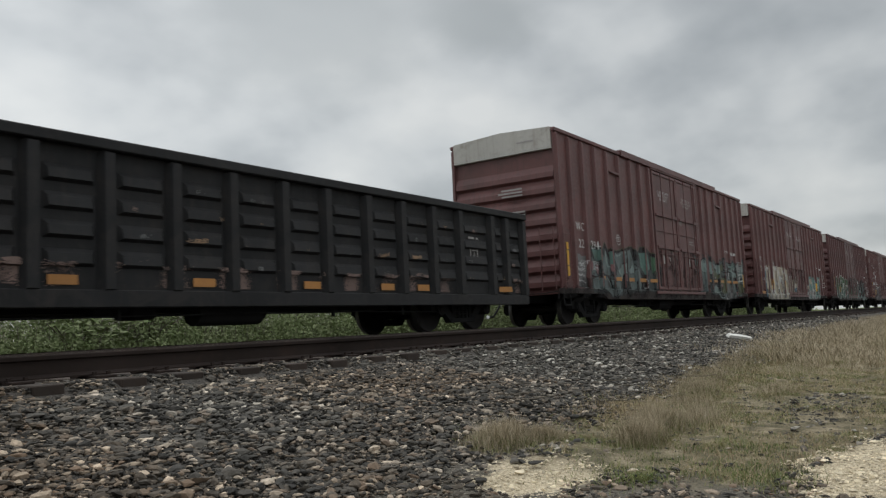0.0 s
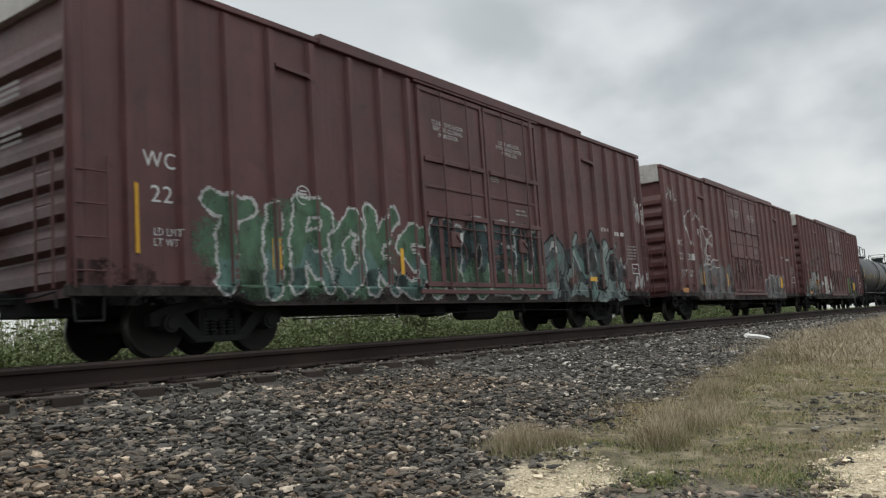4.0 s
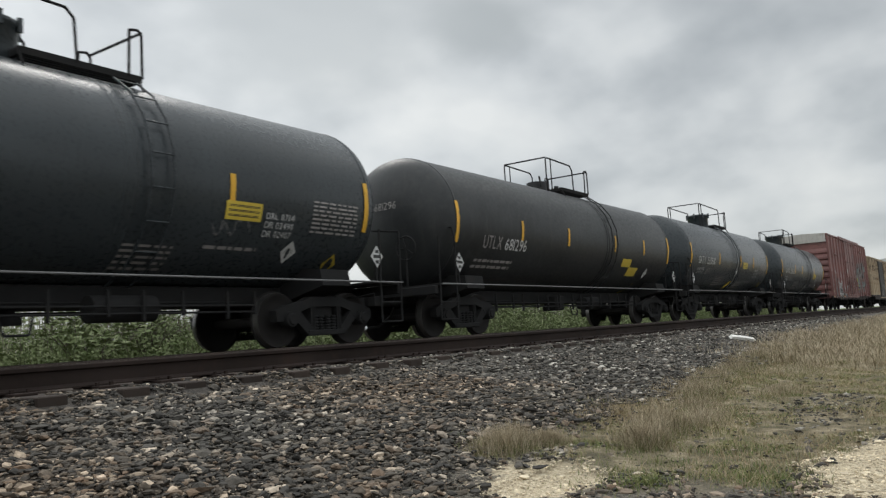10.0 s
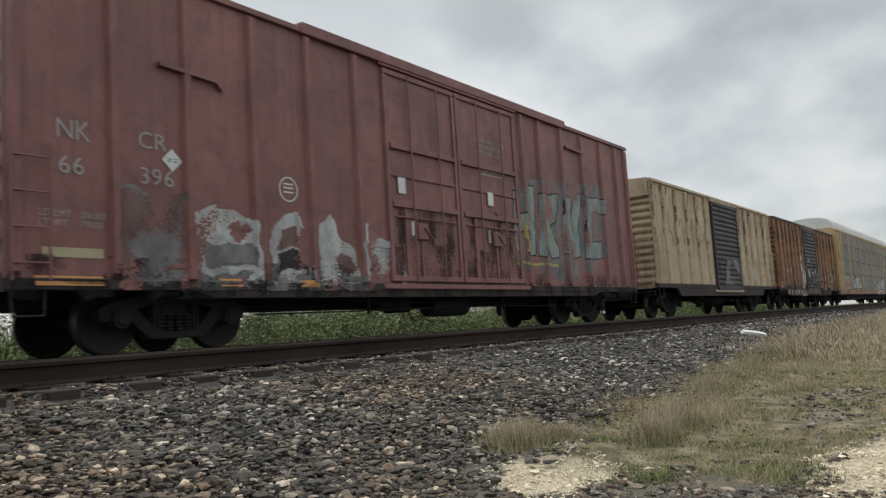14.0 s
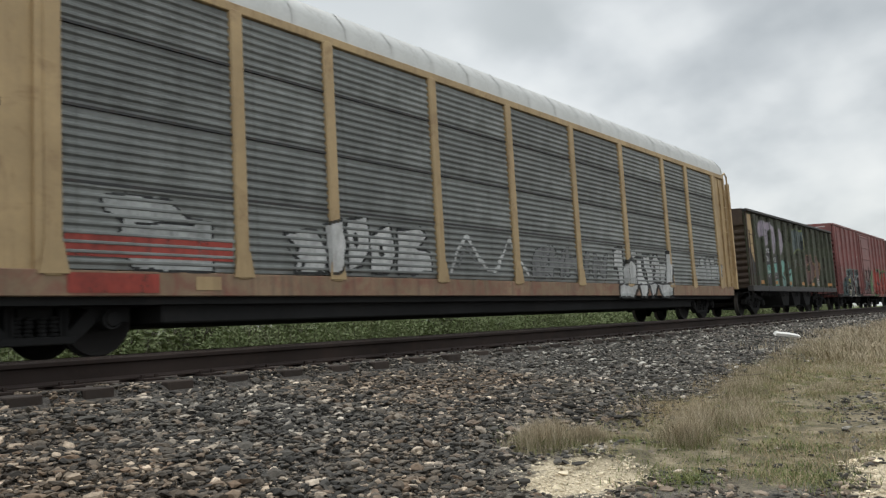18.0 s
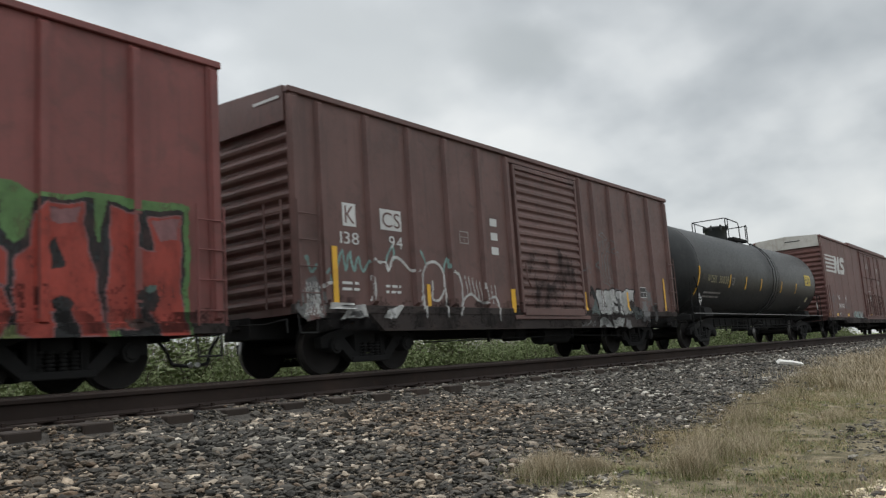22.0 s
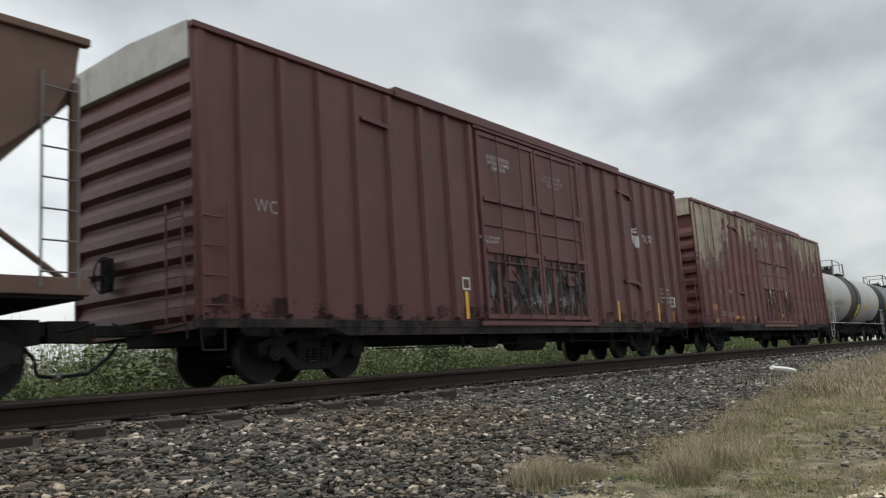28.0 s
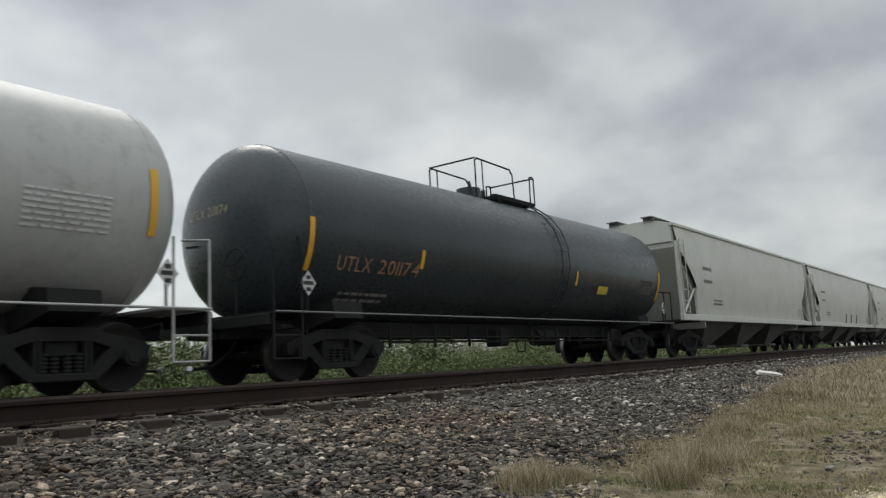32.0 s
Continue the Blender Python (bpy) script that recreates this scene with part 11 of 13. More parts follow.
def hoppers():
    ribs = [1.7, 2.45, 3.2, 4.0, 4.8, 5.7, 6.6, 7.7, 8.9, 10.2, 11.4, 12.6, 13.8, 14.9]
    car, h, mk, dp, br = hopper("weathered brown covered hopper with ribbed sides", 367.1, 383.7, 4.4, "hopper_brown", ribs, False, 3)
    o = -h
    for a, b_ in ((2.5, 2.85), (3.2, 3.65)):
        mk.rect("paint_patch", o + a, o + b_, 2.72, 3.0, "cream_end", "pale paint patch", 0.006)
        mk.bars(o + a, o + b_, 2.36, 2.68, 2, "cream_end", 4)
    mk.bars(o + 4.05, o + 4.6, 2.32, 2.55, 2, "white", 5)
    s = Spray(o + 5.7, o + 8.0, 1.5, 2.6, 81).tag(0.3, 0.2, 1.3, 0.8, "aqua", 0.06, 14)
    s.spray(car, dp, br, "pale green scrawl")
    s = Spray(o + 10.2, o + 15.0, 1.5, 2.4, 82).blob(0.6, 0.5, 0.25, 0.35, "aqua").blob(1.6, 0.5, 0.35, 0.3, "grey").haze(2.5, 4.5, 0.1, 0.7, "aqua", 0.2)
    s.spray(car, dp, br)
    for k in range(4):
        f = 458.3 + k * 19.25
        car, h, mk, dp, br = hopper("off-white covered hopper with smooth rounded sides", f, f + 18.45, 4.42, "hopper_white", [], True, 5 + k)
        o = -h
        mk.bars(o + 2.3, o + 3.2, 2.9, 3.15, 1, "pale_print", 3 + k)
        mk.bars(o + 2.3, o + 3.2, 2.45, 2.7, 1, "pale_print", 4 + k)
        mk.bars(o + 3.4, o + 4.4, 1.75, 2.0, 2, "pale_print", 6 + k)
        mk.stencil_box(o + 16.0, o + 16.4, 1.6, 1.9, 0.03, "pale_print")
        if k == 1:
            for x in (9.0, 10.6, 12.4):
                mk.rect("streak", o + x, o + x + 0.35, 1.4, 1.95, "tank_band", "dark spill stain", 0.004)


def autorack():
    car, L = begin("autorack_car", "tall yellow autorack with grey corrugated panels and white graffiti", "autorack car", 245.6, 271.8, 2.1, 0.95)
    h = L / 2
    o = -h
    yel, pan = M["rack_yellow"], M["rack_panel"]
    H = 5.0
    b = MB().box(o + 0.2, h - 0.2, -1.45, 1.45, 0.62, 0.98)
    b.box(o + 3.6, h - 3.6, -1.3, 1.3, 0.38, 0.66, 0, 0.03).box(o, h, -0.35, 0.35, 0.7, 1.0)
    part("underframe", b, M["under"], car, "deep sooty flat-car frame")
    for s in (-1, 1):
        b = MB().box(o + 0.05, h - 0.05, s * 1.44, s * 1.56, 0.72, 1.03, 0, 0.015)
        part("side_sill", b, M["rack_sill"], car, "rust and paint stained side sill")
        b = MB().box(o + 0.1, h - 0.1, s * 1.40, s * 1.56, H - 0.14, H, 0, 0.015)
        part("top_rail", b, yel, car)
    posts = [2.05, 4.75, 6.6, 9.35, 12.0, 14.83, 17.6, 20.5, 22.4, 24.95]
    rows = [1.04, 2.1, 3.03, 4.05, H - 0.14]
    for p in posts:
        for s in (-1, 1):
            b = MB().box(o + p - 0.11, o + p + 0.11, s * 1.44, s * 1.575, 0.95, H - 0.1, 0, 0.02)
            b.prism([(o + p - 0.18, 0.98), (o + p + 0.18, 0.98), (o + p + 0.11, 1.35), (o + p - 0.11, 1.35)], s * 1.57, s * 1.585, "y")
            part("post", b, yel, car, "yellow upright post")
    cache = {}
    for p, q in zip(posts, posts[1:]):
        for z0, z1 in zip(rows, rows[1:]):
            w, hh = round(q - p - 0.22, 2), round(z1 - z0 - 0.02, 2)
            if (w, hh) not in cache:
                prof, z = [(0.0, 0.0)], 0.05
                while z < hh - 0.06:
                    prof += [(0.0, z), (-0.028, z + 0.03), (-0.028, z + 0.055), (0.0, z + 0.085)]
                    z += 0.115
                prof.append((0.0, hh))
                cache[(w, hh)] = MB().sheet(prof, 0, w, "x").data("panel", pan)
            for s in (-1, 1):
                t = part("panel", cache[(w, hh)], None, car)
                if s < 0:
                    t.location = (o + p + 0.11, -1.50, z0 + 0.01)
                else:
                    t.location, t.rotation_euler = (o + q - 0.11, 1.50, z0 + 0.01), (0, 0, math.pi)
    for s in (-1, 1):
        for z in rows[1:-1]:
            b = MB().box(o + 2.0, h - 1.2, s * 1.50, s * 1.535, z - 0.02, z + 0.015)
            part("panel_rail", b, M["dark_door"], car)
    # end sections
    for e, a, c in ((-1, o + 0.05, o + 1.94), (1, o + 25.08, h - 0.05)):
        for s in (-1, 1):
            b = MB().box(a, c, s * 1.44, s * 1.50, 0.98, H - 0.1)
            b.box(a, a + 0.1, s * 1.44, s * 1.56, 0.98, H - 0.1, 0, 0.012).box(c - 0.1, c, s * 1.44, s * 1.56, 0.98, H - 0.1, 0, 0.012)
            b.box((a + c) / 2 - 0.05, (a + c) / 2 + 0.05, s * 1.49, s * 1.53, 0.98, H - 0.1)
            part("end_panel", b, yel, car, "yellow end side panel")
        x = e * (h - 0.04)
        b = MB()
        for i, y in enumerate((-1.0, -0.5, 0.0, 0.5, 1.0)):
            b.box(x - 0.03, x + 0.03, y - 0.22, y + 0.22, 1.0, H + 0.05, 0, 0.01)
        b.box(x - 0.025, x + 0.02, -1.44, 1.44, 1.0, H + 0.05)
        b.box(x - 0.05, x + 0.05, -1.44, -1.3, 1.0, H, 0, 0.01).box(x - 0.05, x + 0.05, 1.3, 1.44, 1.0, H, 0, 0.01)
        part("end_door", b, yel, car, "folding yellow end door")
        ladder(car, e * (h - 0.75), e * (h - 0.1), -1.585, 0.95, H - 0.5, yel, 8)
    b = MB().tube([(h - 0.4, -1.52, H - 0.15), (h + 0.1, -1.54, H + 0.12), (h + 0.28, -1.54, H), (h + 0.42, -1.54, 1.05)], 0.03, 6)
    b.box(h + 0.3, h + 0.42, -1.58, -1.45, 0.95, H - 0.25, 0, 0.01)
    part("corner_guard", b, yel, car)
    prof = [(-1.50, H - 0.06), (-1.48, H + 0.27), (-1.24, H + 0.60), (-0.7, H + 0.77), (0, H + 0.81), (0.7, H + 0.77), (1.24, H + 0.60), (1.48, H + 0.27), (1.50, H - 0.06)]
    roof = part("roof", MB().sheet([(y * 0.985, z - 0.02) for y, z in prof], o + 0.03, h - 0.03, "x", 0, True), M["rack_roof"], car, "rounded white roof")
    n = 22
    w = (L - 0.04) / n
    sheet = MB().sheet(prof, 0, w - 0.06, "x", 0, True).data("roof_panel", M["rack_roof"])
    seam = MB().sheet([(y * 1.005, z + 0.008) for y, z in prof], w - 0.06, w, "x", 0, True).data("roof_seam", M["rack_roof"])
    for i in range(n):
        part("roof_panel", sheet, None, roof).location = (o + 0.02 + w * i, 0, 0)
        part("roof_seam", seam, None, roof).location = (o + 0.02 + w * i, 0, 0)
    for x in (o + 0.02, h - 0.02):
        part("roof_end", MB().add([(x, y, z) for y, z in prof], [tuple(range(len(prof)))]), M["rack_roof"], roof)
    # paint sits behind the ridge tops; bare ridges stand in for corrugation shadows
    depth = lambda x, z: -1.518
    mk = Marks(car, lambda x, z: -1.51)
    skin = lambda x, z: -1.562 if z < 1.04 else (-1.592 if min(abs(x - o - q) for q in posts) < 0.125 else -1.512)
    s = Spray(o + 16.71, o + 20.75, 0.65, 2.06, 91, 0.022, 0.4)
    s.stroke([(0.08, 1.24), (0.55, 1.30), (0.55, 0.86), (0.63, 0.75), (0.58, 0.36), (0.33, 0.35), (0.30, 0.67), (0.24, 0.81), (0.06, 0.83), (0.08, 1.24)], 0.200, "dark")
    s.stroke([(0.22, 0.34), (1.33, 0.37), (1.26, 0.26), (0.97, 0.05), (0.18, 0.05), (0.22, 0.34)], 0.200, "dark")
    s.stroke([(1.45, 0.36), (2.02, 0.39), (1.92, 0.20), (1.82, 0.08), (1.57, 0.05), (1.45, 0.36)], 0.200, "dark")
    s.stroke([(2.16, 0.39), (2.67, 0.41), (2.47, 0.12), (2.28, 0.08), (2.16, 0.39)], 0.200, "dark")
    s.stroke([(2.80, 0.39), (3.82, 0.40), (3.71, 0.06), (3.11, 0.06), (2.88, 0.21), (2.80, 0.39)], 0.200, "dark")
    s.stroke([(0.58, 0.38), (0.59, 0.76), (0.74, 0.92), (0.94, 1.00), (1.20, 1.00), (1.38, 0.88), (1.40, 0.40), (0.58, 0.38)], 0.200, "dark")
    s.stroke([(1.46, 1.06), (1.73, 1.08), (1.74, 0.83), (1.87, 0.59), (2.09, 0.44), (2.08, 0.40), (1.45, 0.39), (1.46, 1.06)], 0.200, "dark")
    s.stroke([(1.94, 1.16), (2.33, 1.17), (2.33, 0.88), (2.49, 0.87), (2.50, 0.43), (2.18, 0.42), (2.11, 0.77), (1.94, 0.86), (1.94, 1.16)], 0.200, "dark")
    s.stroke([(2.43, 0.87), (2.50, 1.04), (2.70, 1.20), (2.87, 1.22), (3.01, 1.08), (3.03, 0.73), (2.95, 0.51), (2.68, 0.54), (2.57, 0.71), (2.43, 0.87)], 0.200, "dark")
    s.stroke([(3.06, 0.99), (3.44, 1.02), (3.50, 0.84), (3.26, 0.45), (3.07, 0.47), (3.06, 0.99)], 0.200, "dark")
    s.stroke([(3.62, 1.28), (3.97, 1.31), (3.96, 0.99), (3.81, 0.95), (3.73, 0.46), (3.48, 0.44), (3.58, 1.02), (3.62, 1.28)], 0.200, "dark")
    s.blob(1.30, 1.21, 0.23, 0.14, "dark", 0.12)
    s.stroke([(0.08, 1.24), (0.55, 1.30), (0.55, 0.86), (0.63, 0.75), (0.58, 0.36), (0.33, 0.35), (0.30, 0.67), (0.24, 0.81), (0.06, 0.83), (0.08, 1.24)], 0.090, "dark")
    s.poly([(0.08, 1.24), (0.55, 1.30), (0.55, 0.86), (0.63, 0.75), (0.58, 0.36), (0.33, 0.35), (0.30, 0.67), (0.24, 0.81), (0.06, 0.83)], "chalk")
    s.stroke([(0.22, 0.34), (1.33, 0.37), (1.26, 0.26), (0.97, 0.05), (0.18, 0.05), (0.22, 0.34)], 0.090, "dark")
    s.poly([(0.22, 0.34), (1.33, 0.37), (1.26, 0.26), (0.97, 0.05), (0.18, 0.05)], "chalk")
    s.stroke([(1.45, 0.36), (2.02, 0.39), (1.92, 0.20), (1.82, 0.08), (1.57, 0.05), (1.45, 0.36)], 0.090, "dark")
    s.poly([(1.45, 0.36), (2.02, 0.39), (1.92, 0.20), (1.82, 0.08), (1.57, 0.05)], "chalk")
    s.stroke([(2.16, 0.39), (2.67, 0.41), (2.47, 0.12), (2.28, 0.08), (2.16, 0.39)], 0.090, "dark")
    s.poly([(2.16, 0.39), (2.67, 0.41), (2.47, 0.12), (2.28, 0.08)], "chalk")
    s.stroke([(2.80, 0.39), (3.82, 0.40), (3.71, 0.06), (3.11, 0.06), (2.88, 0.21), (2.80, 0.39)], 0.090, "dark")
    s.poly([(2.80, 0.39), (3.82, 0.40), (3.71, 0.06), (3.11, 0.06), (2.88, 0.21)], "chalk")
    s.stroke([(0.58, 0.38), (0.59, 0.76), (0.74, 0.92), (0.94, 1.00), (1.20, 1.00), (1.38, 0.88), (1.40, 0.40), (0.58, 0.38)], 0.090, "dark")
    s.poly([(0.58, 0.38), (0.59, 0.76), (0.74, 0.92), (0.94, 1.00), (1.20, 1.00), (1.38, 0.88), (1.40, 0.40)], "chalk")
    s.stroke([(1.46, 1.06), (1.73, 1.08), (1.74, 0.83), (1.87, 0.59), (2.09, 0.44), (2.08, 0.40), (1.45, 0.39), (1.46, 1.06)], 0.090, "dark")
    s.poly([(1.46, 1.06), (1.73, 1.08), (1.74, 0.83), (1.87, 0.59), (2.09, 0.44), (2.08, 0.40), (1.45, 0.39)], "chalk")
    s.stroke([(1.94, 1.16), (2.33, 1.17), (2.33, 0.88), (2.49, 0.87), (2.50, 0.43), (2.18, 0.42), (2.11, 0.77), (1.94, 0.86), (1.94, 1.16)], 0.090, "dark")
    s.poly([(1.94, 1.16), (2.33, 1.17), (2.33, 0.88), (2.49, 0.87), (2.50, 0.43), (2.18, 0.42), (2.11, 0.77), (1.94, 0.86)], "chalk")
    s.stroke([(2.43, 0.87), (2.50, 1.04), (2.70, 1.20), (2.87, 1.22), (3.01, 1.08), (3.03, 0.73), (2.95, 0.51), (2.68, 0.54), (2.57, 0.71), (2.43, 0.87)], 0.090, "dark")
    s.poly([(2.43, 0.87), (2.50, 1.04), (2.70, 1.20), (2.87, 1.22), (3.01, 1.08), (3.03, 0.73), (2.95, 0.51), (2.68, 0.54), (2.57, 0.71)], "chalk")
    s.stroke([(3.06, 0.99), (3.44, 1.02), (3.50, 0.84), (3.26, 0.45), (3.07, 0.47), (3.06, 0.99)], 0.090, "dark")
    s.poly([(3.06, 0.99), (3.44, 1.02), (3.50, 0.84), (3.26, 0.45), (3.07, 0.47)], "chalk")
    s.stroke([(3.62, 1.28), (3.97, 1.31), (3.96, 0.99), (3.81, 0.95), (3.73, 0.46), (3.48, 0.44), (3.58, 1.02), (3.62, 1.28)], 0.090, "dark")
    s.poly([(3.62, 1.28), (3.97, 1.31), (3.96, 0.99), (3.81, 0.95), (3.73, 0.46), (3.48, 0.44), (3.58, 1.02)], "chalk")
    s.blob(1.30, 1.21, 0.17, 0.09, "chalk", 0.12)
    s.poly([(0.60, 0.54), (1.38, 0.57), (1.39, 0.40), (0.60, 0.38)], "silver")
    s.poly([(0.22, 0.11), (1.10, 0.13), (0.97, 0.05), (0.18, 0.05)], "silver")
    s.poly([(2.88, 0.17), (3.74, 0.17), (3.71, 0.06), (3.11, 0.06)], "silver")
    s.stroke([(0.79, 0.96), (0.81, 0.40)], 0.030, "dark")
    s.blob(2.66, 0.78, 0.08, 0.14, "dark", 0.12)
    s.stroke([(2.58, 0.96), (2.53, 0.62), (2.69, 0.42)], 0.050, "dark")
    s.spray(car, skin, [o + q + k for q in posts for k in (-0.125, 0.125)], "white block graffiti letters with black outline")
    s = Spray(o + 22.49, o + 25.27, 1.18, 2.11, 94, 0.022, 0.4)
    s.stroke([(0.06, 0.46), (2.44, 0.59), (2.40, 0.13), (0.16, 0.06), (0.11, 0.23), (0.06, 0.46)], 0.060, "dark")
    s.poly([(0.06, 0.46), (2.44, 0.59), (2.40, 0.13), (0.16, 0.06), (0.11, 0.23)], "silver")
    s.blob(0.81, 0.65, 0.27, 0.15, "dark", 0.12)
    s.blob(0.81, 0.63, 0.20, 0.11, "silver", 0.12)
    s.blob(1.36, 0.69, 0.28, 0.16, "dark", 0.12)
    s.blob(1.36, 0.66, 0.21, 0.11, "silver", 0.12)
    s.blob(1.78, 0.71, 0.30, 0.16, "dark", 0.12)
    s.blob(1.77, 0.69, 0.22, 0.11, "silver", 0.12)
    s.stroke([(1.08, 0.59), (1.12, 0.05)], 0.030, "dark")
    s.stroke([(1.60, 0.62), (1.60, 0.06)], 0.030, "dark")
    s.stroke([(2.12, 0.59), (2.15, 0.08)], 0.030, "dark")
    s.stroke([(2.59, 0.56), (2.73, 0.10)], 0.080, "chalk")
    s.spray(car, skin, [o + q + k for q in posts for k in (-0.125, 0.125)], "silver bubble graffiti")
    s = Spray(o + 2.62, o + 4.32, 1.00, 2.05, 92, 0.022, 0.4)
    s.stroke([(0.06, 0.92), (0.36, 1.00), (0.98, 0.95), (1.24, 0.74), (1.61, 0.73), (1.64, 0.46), (1.63, 0.08), (0.88, 0.05), (0.45, 0.11), (0.27, 0.39), (0.32, 0.71), (0.09, 0.76), (0.06, 0.92)], 0.080, "dark")
    s.poly([(0.06, 0.92), (0.36, 1.00), (0.98, 0.95), (1.24, 0.74), (1.61, 0.73), (1.64, 0.46), (1.63, 0.08), (0.88, 0.05), (0.45, 0.11), (0.27, 0.39), (0.32, 0.71), (0.09, 0.76)], "silver")
    s.stroke([(0.30, 0.46), (1.63, 0.44)], 0.040, "dark")
    s.stroke([(0.49, 0.65), (1.32, 0.68)], 0.040, "dark")
    s.spray(car, skin, [o + q + k for q in posts for k in (-0.125, 0.125)], "silver bubble graffiti")
    s = Spray(o + 5.51, o + 9.15, 1.03, 2.11, 93, 0.022, 0.4)
    s.stroke([(0.06, 0.62), (0.70, 0.70), (0.92, 0.35), (0.85, 0.08), (0.26, 0.05), (0.33, 0.42), (0.06, 0.62)], 0.100, "dark")
    s.poly([(0.06, 0.62), (0.70, 0.70), (0.92, 0.35), (0.85, 0.08), (0.26, 0.05), (0.33, 0.42)], "chalk")
    s.stroke([(0.89, 0.80), (1.27, 0.92), (1.34, 0.46), (1.16, 0.09), (0.97, 0.08), (0.89, 0.80)], 0.100, "dark")
    s.poly([(0.89, 0.80), (1.27, 0.92), (1.34, 0.46), (1.16, 0.09), (0.97, 0.08)], "chalk")
    s.stroke([(1.40, 0.89), (1.88, 1.02), (1.92, 0.59), (1.69, 0.20), (1.42, 0.10), (1.40, 0.89)], 0.100, "dark")
    s.poly([(1.40, 0.89), (1.88, 1.02), (1.92, 0.59), (1.69, 0.20), (1.42, 0.10)], "chalk")
    s.stroke([(1.93, 0.68), (2.45, 0.91), (2.56, 0.42), (2.39, 0.10), (1.96, 0.11), (1.93, 0.68)], 0.100, "dark")
    s.poly([(1.93, 0.68), (2.45, 0.91), (2.56, 0.42), (2.39, 0.10), (1.96, 0.11)], "chalk")
    s.stroke([(2.67, 0.83), (3.31, 0.92), (3.46, 0.77), (3.12, 0.55), (3.52, 0.46), (3.57, 0.15), (2.61, 0.10), (2.67, 0.83)], 0.100, "dark")
    s.poly([(2.67, 0.83), (3.31, 0.92), (3.46, 0.77), (3.12, 0.55), (3.52, 0.46), (3.57, 0.15), (2.61, 0.10)], "chalk")
    s.blob(1.58, 0.62, 0.07, 0.13, "dark", 0.12)
    s.blob(2.20, 0.45, 0.07, 0.10, "dark", 0.12)
    s.stroke([(0.11, 0.41), (0.43, 0.16), (0.31, 0.05)], 0.040, "dark")
    s.spray(car, skin, [o + q + k for q in posts for k in (-0.125, 0.125)], "white bubble graffiti with black outline")
    s = Spray(o + 9.55, o + 12.6, 1.1, 2.1, 95, 0.03)
    s.stroke([(0.1, 0.1), (0.7, 0.85), (1.3, 0.15), (1.6, 0.1), (2.2, 0.8), (2.9, 0.1)], 0.07, "chalk").stroke([(0.3, 0.1), (0.7, 0.6), (1.1, 0.2)], 0.05, "grey").spray(car, depth, [], "white zigzag tag")
    s = Spray(o + 12.55, o + 16.6, 1.1, 1.9, 96, 0.03).word("EHHIN", 0.1, 0.1, 3.6, 0.6, "grey", "dark", 0.35, edge_w=0.03).spray(car, depth, [], "grey graffiti letters")
    s = Spray(o + 0.75, o + 1.65, 1.9, 3.6, 97, 0.025).tag(0.1, 0.9, 0.7, 0.6, "dark", 0.035, 10).tag(0.1, 0.1, 0.7, 0.4, "dark", 0.03, 9).stroke([(0.3, 1.6), (0.6, 1.2), (0.75, 1.0)], 0.04, "dark")
    s.spray(car, lambda x, z: -1.533, [], "black scrawled tag")
    mk.rect("paint_panel", o + 2.2, o + 4.6, 1.2, 1.5, "p_blood", "faded red stripe", 0.01)
    mk.rect("paint_panel", o + 2.2, o + 3.4, 0.76, 1.0, "p_blood", "faded red patch", 0.06)
    mk.rect("paint_panel", o + 3.95, o + 4.35, 0.8, 0.98, "rack_yellow", "yellow patch", 0.06)
    mk.bars(o + 5.3, o + 6.1, 0.8, 0.95, 1, "grey_letter", 3)
    mk.rect("plate", o + 24.9, o + 25.4, 3.1, 3.45, "rack_yellow", "small riveted plate", 0.01)


gondola()
coal_gondola()
hoppers()
autorack()


